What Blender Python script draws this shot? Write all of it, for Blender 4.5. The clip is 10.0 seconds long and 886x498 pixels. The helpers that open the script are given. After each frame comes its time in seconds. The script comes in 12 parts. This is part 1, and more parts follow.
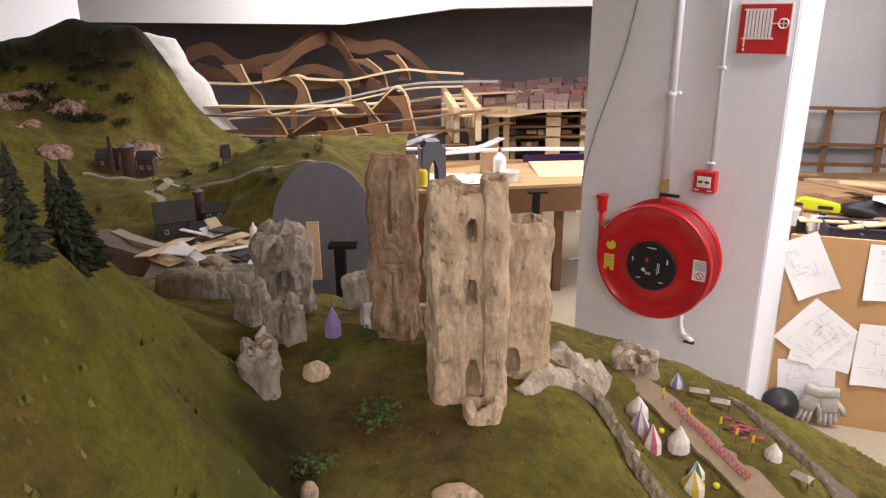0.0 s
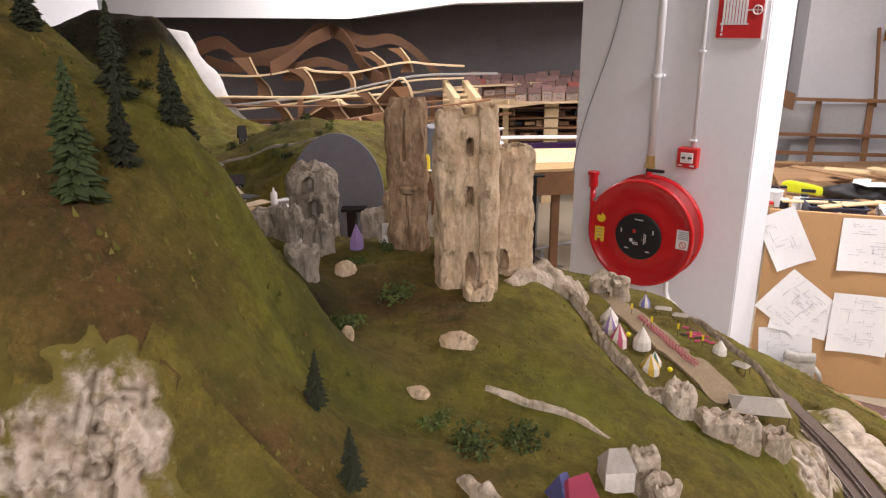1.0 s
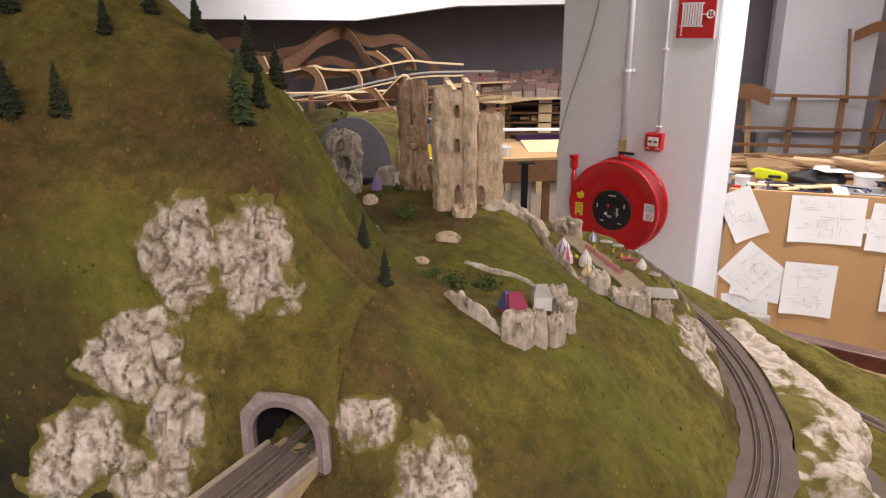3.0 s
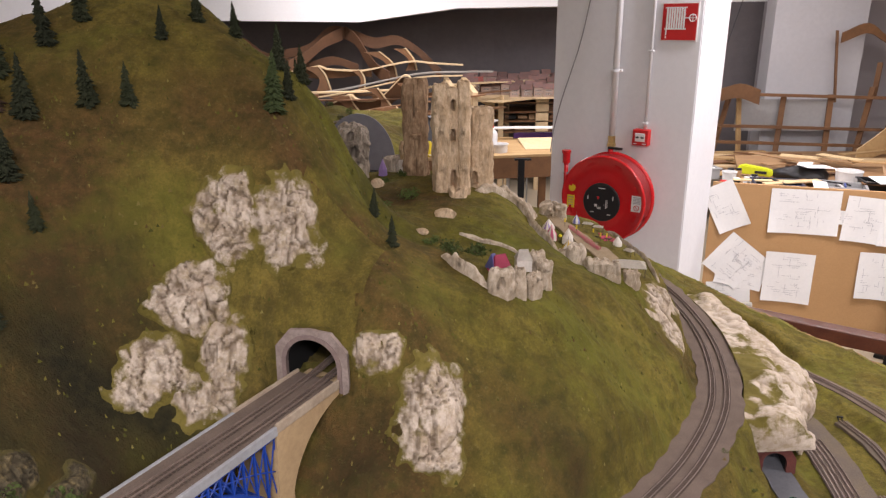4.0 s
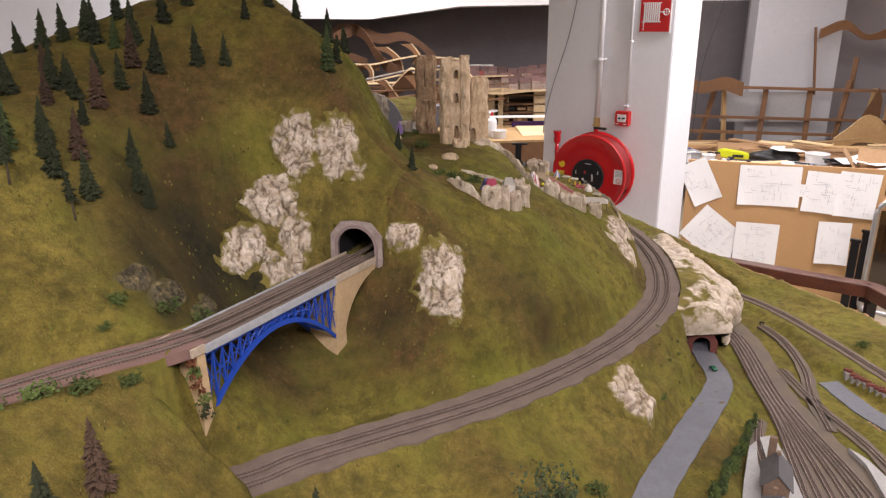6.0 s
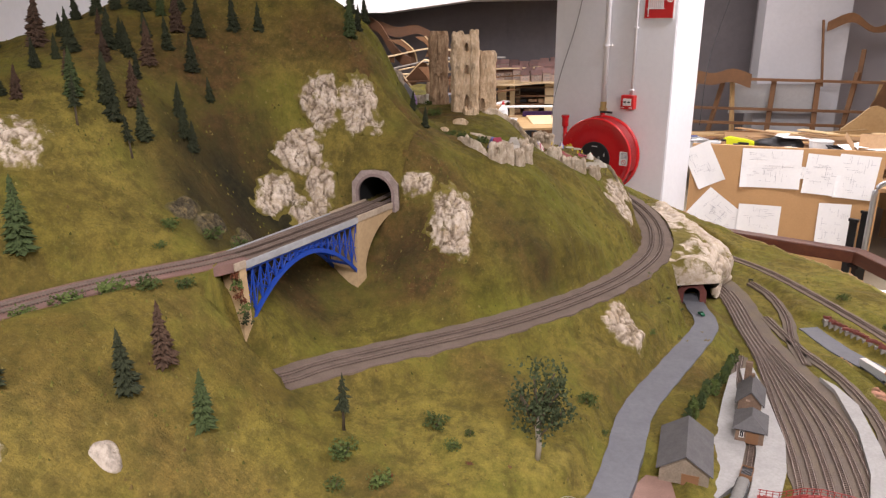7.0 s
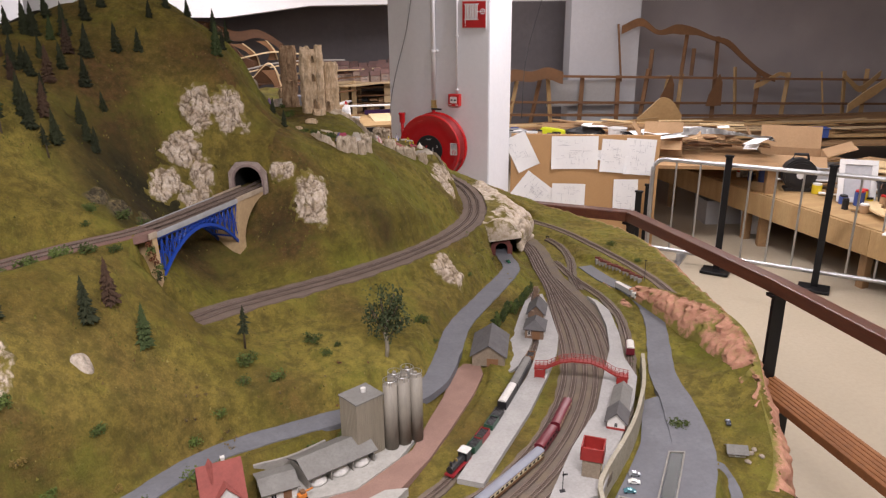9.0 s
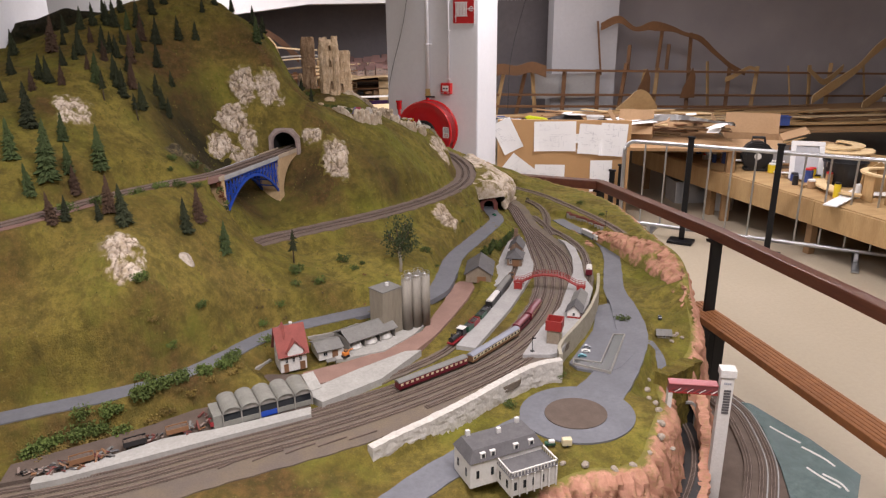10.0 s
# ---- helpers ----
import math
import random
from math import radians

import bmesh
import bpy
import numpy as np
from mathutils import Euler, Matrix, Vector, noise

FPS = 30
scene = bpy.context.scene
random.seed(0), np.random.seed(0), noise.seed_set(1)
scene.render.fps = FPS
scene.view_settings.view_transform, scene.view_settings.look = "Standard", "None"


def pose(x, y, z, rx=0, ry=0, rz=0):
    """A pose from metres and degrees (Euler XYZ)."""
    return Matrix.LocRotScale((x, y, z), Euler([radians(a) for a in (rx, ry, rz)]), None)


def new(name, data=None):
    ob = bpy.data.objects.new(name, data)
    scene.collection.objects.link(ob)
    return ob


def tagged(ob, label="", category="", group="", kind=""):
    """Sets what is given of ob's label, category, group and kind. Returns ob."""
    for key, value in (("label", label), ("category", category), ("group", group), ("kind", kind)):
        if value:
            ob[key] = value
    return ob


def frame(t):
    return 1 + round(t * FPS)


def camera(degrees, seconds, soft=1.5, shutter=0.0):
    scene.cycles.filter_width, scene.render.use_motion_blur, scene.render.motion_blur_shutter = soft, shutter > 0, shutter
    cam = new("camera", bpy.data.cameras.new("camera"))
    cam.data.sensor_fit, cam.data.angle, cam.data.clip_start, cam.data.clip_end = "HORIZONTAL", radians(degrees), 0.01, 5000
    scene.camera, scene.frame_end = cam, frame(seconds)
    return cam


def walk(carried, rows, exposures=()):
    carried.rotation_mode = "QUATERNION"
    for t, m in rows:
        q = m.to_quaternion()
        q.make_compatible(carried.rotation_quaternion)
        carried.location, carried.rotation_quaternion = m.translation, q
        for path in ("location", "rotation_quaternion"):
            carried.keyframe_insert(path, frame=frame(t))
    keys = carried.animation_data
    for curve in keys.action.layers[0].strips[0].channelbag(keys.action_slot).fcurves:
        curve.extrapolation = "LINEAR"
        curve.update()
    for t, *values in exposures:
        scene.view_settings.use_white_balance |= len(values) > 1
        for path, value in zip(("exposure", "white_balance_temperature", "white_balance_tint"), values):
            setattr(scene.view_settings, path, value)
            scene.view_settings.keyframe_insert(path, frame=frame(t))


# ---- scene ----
cam = camera(64.8, 10.0, soft=1.3)
METRES, EYE, TILT, LEAN, TURN = 3.0, 1.9, 0.0, 0.0, 0.0
ROWS = [
    (0.0, 0.0, 0.0, 0.0, -0.17, -18.41, 0.51),
    (0.5, -0.001, -0.0419, -0.0082, -0.14, -18.4, 0.52),
    (1.0, -0.0022, -0.0864, -0.0169, -0.1, -18.39, 0.52),
    (1.5, -0.0024, -0.1291, -0.0167, -0.05, -18.4, 0.54),
    (2.0, -0.0009, -0.1719, -0.0154, -0.02, -18.39, 0.55),
    (2.5, 0.0008, -0.2149, -0.0145, 0.03, -18.38, 0.53),
    (4.0, 0.0049, -0.3353, -0.0085, 0.15, -18.31, 0.49),
    (4.5, 0.0055, -0.3725, -0.0072, 0.19, -18.31, 0.48),
    (5.0, 0.0059, -0.4094, -0.0078, 0.23, -18.29, 0.48),
    (6.5, 0.0012, -0.5572, -0.0339, 0.63, -18.21, 0.48),
    (7.0, 0.0054, -0.5864, -0.047, 1.45, -18.19, 0.52),
    (7.5, 0.0175, -0.6194, -0.051, 2.84, -18.18, 0.54),
    (8.0, 0.0219, -0.6623, -0.0468, -2.72, -18.24, 0.54),
    (8.5, 0.0159, -0.7098, -0.0311, -9.33, -18.36, 0.49),
    (9.0, -0.0048, -0.7751, -0.0213, -11.19, -18.45, 0.5),
    (9.5, -0.0337, -0.8637, -0.0192, -11.01, -18.48, 0.58),
    (10.0, -0.0583, -0.9752, -0.0266, -12.15, -18.53, 0.55),
]
walk(cam, [(t, pose(0, 0, EYE, TILT, LEAN, TURN) @ pose(METRES * x, METRES * y, METRES * z, 90 + pitch, roll, yaw)) for t, x, y, z, yaw, pitch, roll in ROWS],
     [(0.0, 0.25), (1.5, 0.15), (3.0, 0.08), (4.5, 0.06), (5.6, 0.1), (6.5, 0.18), (7.5, 0.14), (8.5, -0.06), (9.0, -0.16), (10.0, -0.22)])

# ---- light: strip lamps under a white ceiling ----
world = bpy.data.worlds.new("world")
scene.world = world
world.use_nodes = True
world.node_tree.nodes["Background"].inputs[0].default_value = (1.0, 0.97, 0.93, 1)
world.node_tree.nodes["Background"].inputs[1].default_value = 0.05
CEIL = 3.0


def lamp(x, y, sx, sy, watts, turn=-37.0, col=(1.0, 0.925, 0.965)):
    data = bpy.data.lights.new("strip_light", "AREA")
    data.shape, data.size, data.size_y, data.energy, data.color = "RECTANGLE", sx, sy, watts, col
    ob = new("strip_light_lamp", data)
    ob.matrix_basis = pose(x, y, CEIL - 0.09, 0, 0, turn)
    return ob


LAMPS = [(-1.0, -2.7, 50), (0.4, -2.3, 98), (2.7, -0.7, 48), (2.2, 1.8, 68), (3.6, 3.4, 38), (1.2, 4.4, 64), (-0.8, 5.4, 62), (5.0, 1.4, 42), (3.0, 5.6, 17)]
for lx, ly, watts_ in LAMPS:
    lamp(lx, ly, 1.5, 0.16, watts_)


# ---- materials ----
def mat(name, rough=0.6, metal=0.0, bump=0.0, bump_scale=40.0, spec=0.4):
    m = bpy.data.materials.new(name)
    m.use_nodes = True
    b = m.node_tree.nodes["Principled BSDF"]
    b.inputs["Roughness"].default_value = rough
    b.inputs["Metallic"].default_value = metal
    b.inputs["Specular IOR Level"].default_value = spec
    return m, m.node_tree, b


def node(nt, kind, **kw):
    n = nt.nodes.new(kind)
    for k, v in kw.items():
        n.inputs[k].default_value = v
    return n


def coords(nt, scale=(1, 1, 1)):
    tc = nt.nodes.new("ShaderNodeTexCoord")
    mp = nt.nodes.new("ShaderNodeMapping")
    mp.inputs["Scale"].default_value = scale
    nt.links.new(tc.outputs["Object"], mp.inputs["Vector"])
    return mp.outputs["Vector"]


def noise_fac(nt, vec, scale, detail=4.0, rough=0.6, lo=0.35, hi=0.65):
    n = node(nt, "ShaderNodeTexNoise", Scale=scale, Detail=detail, Roughness=rough)
    nt.links.new(vec, n.inputs["Vector"])
    r = nt.nodes.new("ShaderNodeMapRange")
    r.inputs["From Min"].default_value, r.inputs["From Max"].default_value = lo, hi
    nt.links.new(n.outputs["Fac"], r.inputs["Value"])
    return r.outputs["Result"], n.outputs["Fac"]


def mixc(nt, fac, a, b):
    m = nt.nodes.new("ShaderNodeMix")
    m.data_type = "RGBA"
    for sock, v in ((m.inputs[0], fac), (m.inputs[6], a), (m.inputs[7], b)):
        if hasattr(v, "default_value") or hasattr(v, "links"):
            nt.links.new(v, sock)
        elif isinstance(v, (int, float)):
            sock.default_value = v
        else:
            sock.default_value = (*v, 1)
    return m.outputs[2]


def add_bump(nt, b, height, strength, dist=0.002):
    n = nt.nodes.new("ShaderNodeBump")
    n.inputs["Strength"].default_value, n.inputs["Distance"].default_value = strength, dist
    nt.links.new(height, n.inputs["Height"])
    nt.links.new(n.outputs["Normal"], b.inputs["Normal"])


def surface(name, c1, c2, c3=None, s1=6.0, s2=60.0, rough=0.7, metal=0.0, bump=0.3, dist=0.002, stretch=(1, 1, 1), spec=0.4, vary=0.0):
    """Two-scale procedural surface: broad patches c1/c2 and fine specks towards c3."""
    m, nt, b = mat(name, rough, metal, spec=spec)
    v = coords(nt, stretch)
    f1, _ = noise_fac(nt, v, s1)
    f2, h2 = noise_fac(nt, v, s2, 6.0, 0.7, 0.4, 0.75)
    col = mixc(nt, f1, c1, c2)
    fm = nt.nodes.new("ShaderNodeMath")
    fm.operation = "MULTIPLY"
    fm.inputs[1].default_value = 0.6
    nt.links.new(f2, fm.inputs[0])
    col = mixc(nt, fm.outputs[0], col, c3 if c3 else tuple(x * 0.75 for x in c1))
    if vary:
        oi = nt.nodes.new("ShaderNodeObjectInfo")
        hs = nt.nodes.new("ShaderNodeHueSaturation")
        mr = nt.nodes.new("ShaderNodeMapRange")
        mr.inputs["To Min"].default_value, mr.inputs["To Max"].default_value = 1 - vary, 1 + vary
        nt.links.new(oi.outputs["Random"], mr.inputs["Value"])
        nt.links.new(mr.outputs["Result"], hs.inputs["Value"])
        nt.links.new(col, hs.inputs["Color"])
        col = hs.outputs["Color"]
    nt.links.new(col, b.inputs["Base Color"])
    if bump:
        add_bump(nt, b, h2, bump, dist)
    return m


def plain(name, c, rough=0.5, metal=0.0, var=0.12, s=30.0, bump=0.0, spec=0.4):
    return surface(name, c, tuple(x * (1 - var) for x in c), tuple(x * (1 - 2 * var) for x in c), s, s * 6, rough, metal, bump, 0.001, spec=spec)


M = {}
M["pillar_grey"] = surface("pillar_grey", (0.52, 0.52, 0.54), (0.47, 0.47, 0.49), (0.43, 0.43, 0.45), 1.0, 25, 0.8, bump=0.12)
M["wall_paint"] = surface("wall_paint", (0.78, 0.79, 0.82), (0.74, 0.75, 0.78), (0.69, 0.70, 0.73), 1.2, 30, 0.75, bump=0.12)
M["white_paint"] = surface("white_paint", (0.82, 0.82, 0.82), (0.78, 0.78, 0.78), (0.74, 0.74, 0.74), 1.5, 40, 0.6, bump=0.08)
# this wall tone holds the shade under the bulkhead
M["shaded_wall"] = surface("shaded_wall", (0.115, 0.102, 0.106), (0.14, 0.126, 0.13), (0.095, 0.087, 0.09), 0.8, 12, 0.85, bump=0.1)
M["grey_wall"] = surface("grey_wall", (0.42, 0.39, 0.40), (0.31, 0.29, 0.305), (0.36, 0.33, 0.33), 0.5, 9, 0.85, bump=0.1)
M["floor"] = surface("floor", (0.43, 0.37, 0.275), (0.39, 0.335, 0.245), (0.34, 0.285, 0.21), 0.7, 40, 0.45, bump=0.05)
M["board"] = surface("fibre_board", (0.50, 0.30, 0.135), (0.44, 0.26, 0.115), (0.36, 0.2, 0.09), 2.0, 160, 0.7, bump=0.15)
M["ply"] = surface("plywood", (0.50, 0.34, 0.16), (0.40, 0.25, 0.11), (0.3, 0.18, 0.08), 2.0, 26, 0.6, bump=0.15, stretch=(1, 6, 1), vary=0.12)
M["ply_edge"] = surface("plywood_edge", (0.74, 0.58, 0.33), (0.66, 0.48, 0.26), (0.5, 0.35, 0.18), 3.0, 40, 0.6, bump=0.15, vary=0.1)
M["dark_ply"] = surface("dark_plywood", (0.22, 0.11, 0.05), (0.16, 0.08, 0.04), (0.12, 0.06, 0.03), 2.0, 20, 0.7, bump=0.1, vary=0.15)
M["handrail"] = surface("stained_wood", (0.085, 0.032, 0.02), (0.12, 0.048, 0.026), (0.05, 0.02, 0.013), 3.0, 30, 0.3, bump=0.1, stretch=(8, 1, 8))
M["deck"] = surface("decking", (0.27, 0.108, 0.036), (0.21, 0.082, 0.028), (0.12, 0.05, 0.022), 3.0, 30, 0.7, bump=0.15)
M["black_metal"] = plain("black_metal", (0.02, 0.02, 0.022), 0.4, 0.6)
M["steel"] = plain("galvanised_steel", (0.5, 0.51, 0.52), 0.35, 0.9, 0.1)
M["red_gloss"] = plain("red_gloss", (0.5, 0.012, 0.016), 0.22, 0.0, 0.06, spec=0.5)
M["red_matt"] = plain("red_matt", (0.55, 0.02, 0.02), 0.5)
M["black_plastic"] = plain("black_plastic", (0.018, 0.018, 0.02), 0.45)
M["white_plastic"] = plain("white_plastic", (0.75, 0.75, 0.74), 0.4, var=0.04)
M["paper"] = surface("paper", (0.84, 0.84, 0.83), (0.8, 0.8, 0.79), (0.75, 0.75, 0.75), 4, 60, 0.8, bump=0.1)
M["ink"] = plain("ink", (0.25, 0.26, 0.3), 0.8)
M["yellow"] = plain("yellow_paint", (0.75, 0.55, 0.02), 0.5)
M["brass"] = plain("brass", (0.6, 0.45, 0.2), 0.3, 0.9)

# grass: tone comes from the attribute "tone" (0 dry olive, 1 fresh green) and "soil" (0 grass, 1 bare)
def make_grass():
    m, nt, b = mat("flock_grass", 0.95, spec=0.15)
    v = coords(nt)
    at = nt.nodes.new("ShaderNodeAttribute")
    at.attribute_name = "tone"
    sp = nt.nodes.new("ShaderNodeSeparateColor")
    nt.links.new(at.outputs["Color"], sp.inputs[0])
    f1, _ = noise_fac(nt, v, 9.0, 5, 0.6, 0.38, 0.62)
    f2, h2 = noise_fac(nt, v, 240.0, 4, 0.75, 0.35, 0.7)
    f3, h3 = noise_fac(nt, v, 45.0, 6, 0.7, 0.42, 0.68)
    dry = mixc(nt, f1, (0.16, 0.112, 0.025), (0.225, 0.172, 0.036))
    green = mixc(nt, f1, (0.135, 0.14, 0.017), (0.225, 0.21, 0.027))
    col = mixc(nt, sp.outputs[0], dry, green)
    soil = mixc(nt, f3, (0.15, 0.08, 0.031), (0.075, 0.043, 0.02))
    col = mixc(nt, sp.outputs[1], col, soil)
    lite = mixc(nt, f3, (0.33, 0.26, 0.055), (0.27, 0.225, 0.05))
    col = mixc(nt, sp.outputs[2], col, lite)
    k = nt.nodes.new("ShaderNodeMath")
    k.operation = "MULTIPLY"
    k.inputs[1].default_value = 0.42
    nt.links.new(f2, k.inputs[0])
    col = mixc(nt, k.outputs[0], col, (0.05, 0.046, 0.012))
    k2 = nt.nodes.new("ShaderNodeMath")
    k2.operation = "MULTIPLY"
    k2.inputs[1].default_value = 0.35
    nt.links.new(f3, k2.inputs[0])
    col = mixc(nt, k2.outputs[0], col, (0.07, 0.055, 0.016))
    # darker blotches and bare flecks
    f4, _ = noise_fac(nt, v, 24.0, 8, 0.72, 0.46, 0.62)
    k3 = nt.nodes.new("ShaderNodeMath")
    k3.operation = "MULTIPLY"
    k3.inputs[1].default_value = 0.55
    nt.links.new(f4, k3.inputs[0])
    col = mixc(nt, k3.outputs[0], col, (0.052, 0.05, 0.012))
    f5, _ = noise_fac(nt, v, 110.0, 5, 0.7, 0.58, 0.70)
    k4 = nt.nodes.new("ShaderNodeMath")
    k4.operation = "MULTIPLY"
    k4.inputs[1].default_value = 0.5
    nt.links.new(f5, k4.inputs[0])
    col = mixc(nt, k4.outputs[0], col, (0.23, 0.19, 0.07))
    # washes that ran down the slopes, and brighter flock patches
    vs = coords(nt, (1, 1, 0.28))
    f6, h6 = noise_fac(nt, vs, 34.0, 7, 0.68, 0.50, 0.70)
    f7, _ = noise_fac(nt, v, 5.5, 5, 0.6, 0.50, 0.66)
    f8, h8 = noise_fac(nt, v, 70.0, 6, 0.75, 0.56, 0.70)
    for f_, amount, c_ in ((f7, 0.5, (0.165, 0.168, 0.026)), (f6, 0.55, (0.06, 0.045, 0.016)), (f8, 0.3, (0.055, 0.04, 0.016))):
        kk = nt.nodes.new("ShaderNodeMath")
        kk.operation = "MULTIPLY"
        kk.inputs[1].default_value = amount
        nt.links.new(f_, kk.inputs[0])
        col = mixc(nt, kk.outputs[0], col, c_)
    # near-black mix where dark flock and shade are painted on
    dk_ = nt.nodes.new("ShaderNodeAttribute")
    dk_.attribute_name = "dark_flock_shade"
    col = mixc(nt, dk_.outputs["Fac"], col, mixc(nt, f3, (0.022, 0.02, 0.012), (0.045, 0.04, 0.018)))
    nt.links.new(col, b.inputs["Base Color"])
    big = nt.nodes.new("ShaderNodeMath")
    big.operation = "MULTIPLY_ADD"
    big.inputs[1].default_value = 2.2
    nt.links.new(h6, big.inputs[0])
    nt.links.new(h8, big.inputs[2])
    ad = nt.nodes.new("ShaderNodeMath")
    nt.links.new(h2, ad.inputs[0])
    nt.links.new(big.outputs[0], ad.inputs[1])
    add_bump(nt, b, ad.outputs[0], 0.8, 0.006)
    return m


M["grass"] = make_grass()
def make_rock(name, c1, c2, dark, turf=((0.12, 0.098, 0.022), (0.18, 0.145, 0.036))):
    m, nt, b = mat(name, 0.92, spec=0.2)
    v = coords(nt)
    at = nt.nodes.new("ShaderNodeAttribute")
    at.attribute_name = "moss"
    sp = nt.nodes.new("ShaderNodeSeparateColor")
    nt.links.new(at.outputs["Color"], sp.inputs[0])
    f1, _ = noise_fac(nt, v, 22.0, 5, 0.6, 0.35, 0.65)
    f2, h2 = noise_fac(nt, v, 130.0, 6, 0.75, 0.45, 0.75)
    f3, h3 = noise_fac(nt, v, 55.0, 5, 0.7, 0.48, 0.62)
    col = mixc(nt, f1, c1, c2)
    k = nt.nodes.new("ShaderNodeMath")
    k.operation = "MULTIPLY"
    k.inputs[1].default_value = 0.32
    nt.links.new(f2, k.inputs[0])
    col = mixc(nt, k.outputs[0], col, dark)
    wash = nt.nodes.new("ShaderNodeMath")
    wash.operation = "MULTIPLY"
    wash.inputs[1].default_value = 0.45
    nt.links.new(f3, wash.inputs[0])
    col = mixc(nt, wash.outputs[0], col, (0.3, 0.225, 0.1))
    # brown wash left in the cracks
    wd = nt.nodes.new("ShaderNodeMath")
    wd.operation = "MULTIPLY"
    wd.inputs[1].default_value = 0.85
    nt.links.new(sp.outputs[1], wd.inputs[0])
    col = mixc(nt, wd.outputs[0], col, tuple(c * 0.55 for c in dark))
    # turf creeping in from the rim
    ad = nt.nodes.new("ShaderNodeMath")
    ad.operation = "ADD"
    nt.links.new(sp.outputs[0], ad.inputs[0])
    half = nt.nodes.new("ShaderNodeMath")
    half.operation = "MULTIPLY_ADD"
    half.inputs[1].default_value, half.inputs[2].default_value = 1.3, -0.65
    nt.links.new(h3, half.inputs[0])
    nt.links.new(half.outputs[0], ad.inputs[1])
    r = nt.nodes.new("ShaderNodeMapRange")
    r.inputs["From Min"].default_value, r.inputs["From Max"].default_value = 0.35, 0.75
    nt.links.new(ad.outputs[0], r.inputs["Value"])
    col = mixc(nt, r.outputs["Result"], col, mixc(nt, f1, *turf))
    nt.links.new(col, b.inputs["Base Color"])
    add_bump(nt, b, h2, 0.8, 0.003)
    return m


M["rock"] = make_rock("plaster_rock", (0.68, 0.59, 0.49), (0.48, 0.39, 0.30), (0.17, 0.11, 0.055))
M["red_rock_face"] = make_rock("red_rock_face", (0.50, 0.26, 0.18), (0.38, 0.19, 0.125), (0.14, 0.08, 0.045), ((0.13, 0.11, 0.03), (0.2, 0.175, 0.04)))
M["red_rock"] = surface("red_rock", (0.50, 0.26, 0.17), (0.40, 0.22, 0.14), (0.2, 0.13, 0.07), 10, 60, 0.9, bump=0.6, dist=0.004)
def make_cork(name, pale, mid, dark, stretch):
    """Weathered cork bark: pale crusts over brown, dark pits and fine upright cracks."""
    m, nt, b = mat(name, 0.95, spec=0.15)
    v = coords(nt, stretch)
    f1, h1_ = noise_fac(nt, v, 34.0, 8, 0.7, 0.42, 0.60)
    f2, h2_ = noise_fac(nt, v, 120.0, 6, 0.75, 0.50, 0.66)
    f3, h3_ = noise_fac(nt, v, 70.0, 5, 0.7, 0.58, 0.74)
    col = mixc(nt, f1, mid, pale)
    k = nt.nodes.new("ShaderNodeMath")
    k.operation = "MULTIPLY"
    k.inputs[1].default_value = 0.65
    nt.links.new(f2, k.inputs[0])
    col = mixc(nt, k.outputs[0], col, mid)
    k = nt.nodes.new("ShaderNodeMath")
    k.operation = "MULTIPLY"
    k.inputs[1].default_value = 0.55
    nt.links.new(f3, k.inputs[0])
    col = mixc(nt, k.outputs[0], col, dark)
    # upright stains and pale crusts
    vs = coords(nt, (1, 1, 0.16))
    f4, _ = noise_fac(nt, vs, 60.0, 5, 0.65, 0.50, 0.66)
    f5, _ = noise_fac(nt, vs, 95.0, 5, 0.7, 0.58, 0.68)
    for f_, amount, c_ in ((f4, 0.6, tuple(0.45 * c for c in mid)), (f5, 0.55, tuple(min(0.85, 1.2 * c) for c in pale))):
        k = nt.nodes.new("ShaderNodeMath")
        k.operation = "MULTIPLY"
        k.inputs[1].default_value = amount
        nt.links.new(f_, k.inputs[0])
        col = mixc(nt, k.outputs[0], col, c_)
    nt.links.new(col, b.inputs["Base Color"])
    ad = nt.nodes.new("ShaderNodeMath")
    ad.operation = "SUBTRACT"
    nt.links.new(h1_, ad.inputs[0])
    nt.links.new(f3, ad.inputs[1])
    ad2 = nt.nodes.new("ShaderNodeMath")
    nt.links.new(ad.outputs[0], ad2.inputs[0])
    nt.links.new(h2_, ad2.inputs[1])
    add_bump(nt, b, ad2.outputs[0], 0.9, 0.004)
    return m


M["castle_stone"] = make_cork("cork_stone", (0.72, 0.56, 0.39), (0.50, 0.36, 0.225), (0.11, 0.065, 0.035), (1, 1, 0.65))
M["pale_cork"] = make_cork("pale_cork", (0.62, 0.53, 0.42), (0.40, 0.32, 0.23), (0.10, 0.07, 0.045), (1, 1, 0.8))
M["grey_stone"] = make_cork("grey_stone", (0.47, 0.405, 0.335), (0.29, 0.245, 0.195), (0.075, 0.06, 0.045), (1, 1, 0.6))
M["ballast"] = surface("ballast", (0.185, 0.138, 0.11), (0.145, 0.107, 0.084), (0.085, 0.063, 0.05), 20, 420, 0.95, bump=0.8, dist=0.002)
M["red_ballast"] = surface("red_ballast", (0.25, 0.145, 0.12), (0.2, 0.12, 0.1), (0.12, 0.075, 0.065), 20, 420, 0.95, bump=0.8, dist=0.002)
M["yard"] = surface("yard_ballast", (0.125, 0.10, 0.082), (0.155, 0.12, 0.083), (0.08, 0.06, 0.045), 14, 260, 0.95, bump=0.7, dist=0.002)
M["road"] = surface("road_grey", (0.15, 0.152, 0.168), (0.12, 0.122, 0.134), (0.092, 0.092, 0.098), 9, 90, 0.8, bump=0.2, dist=0.001)
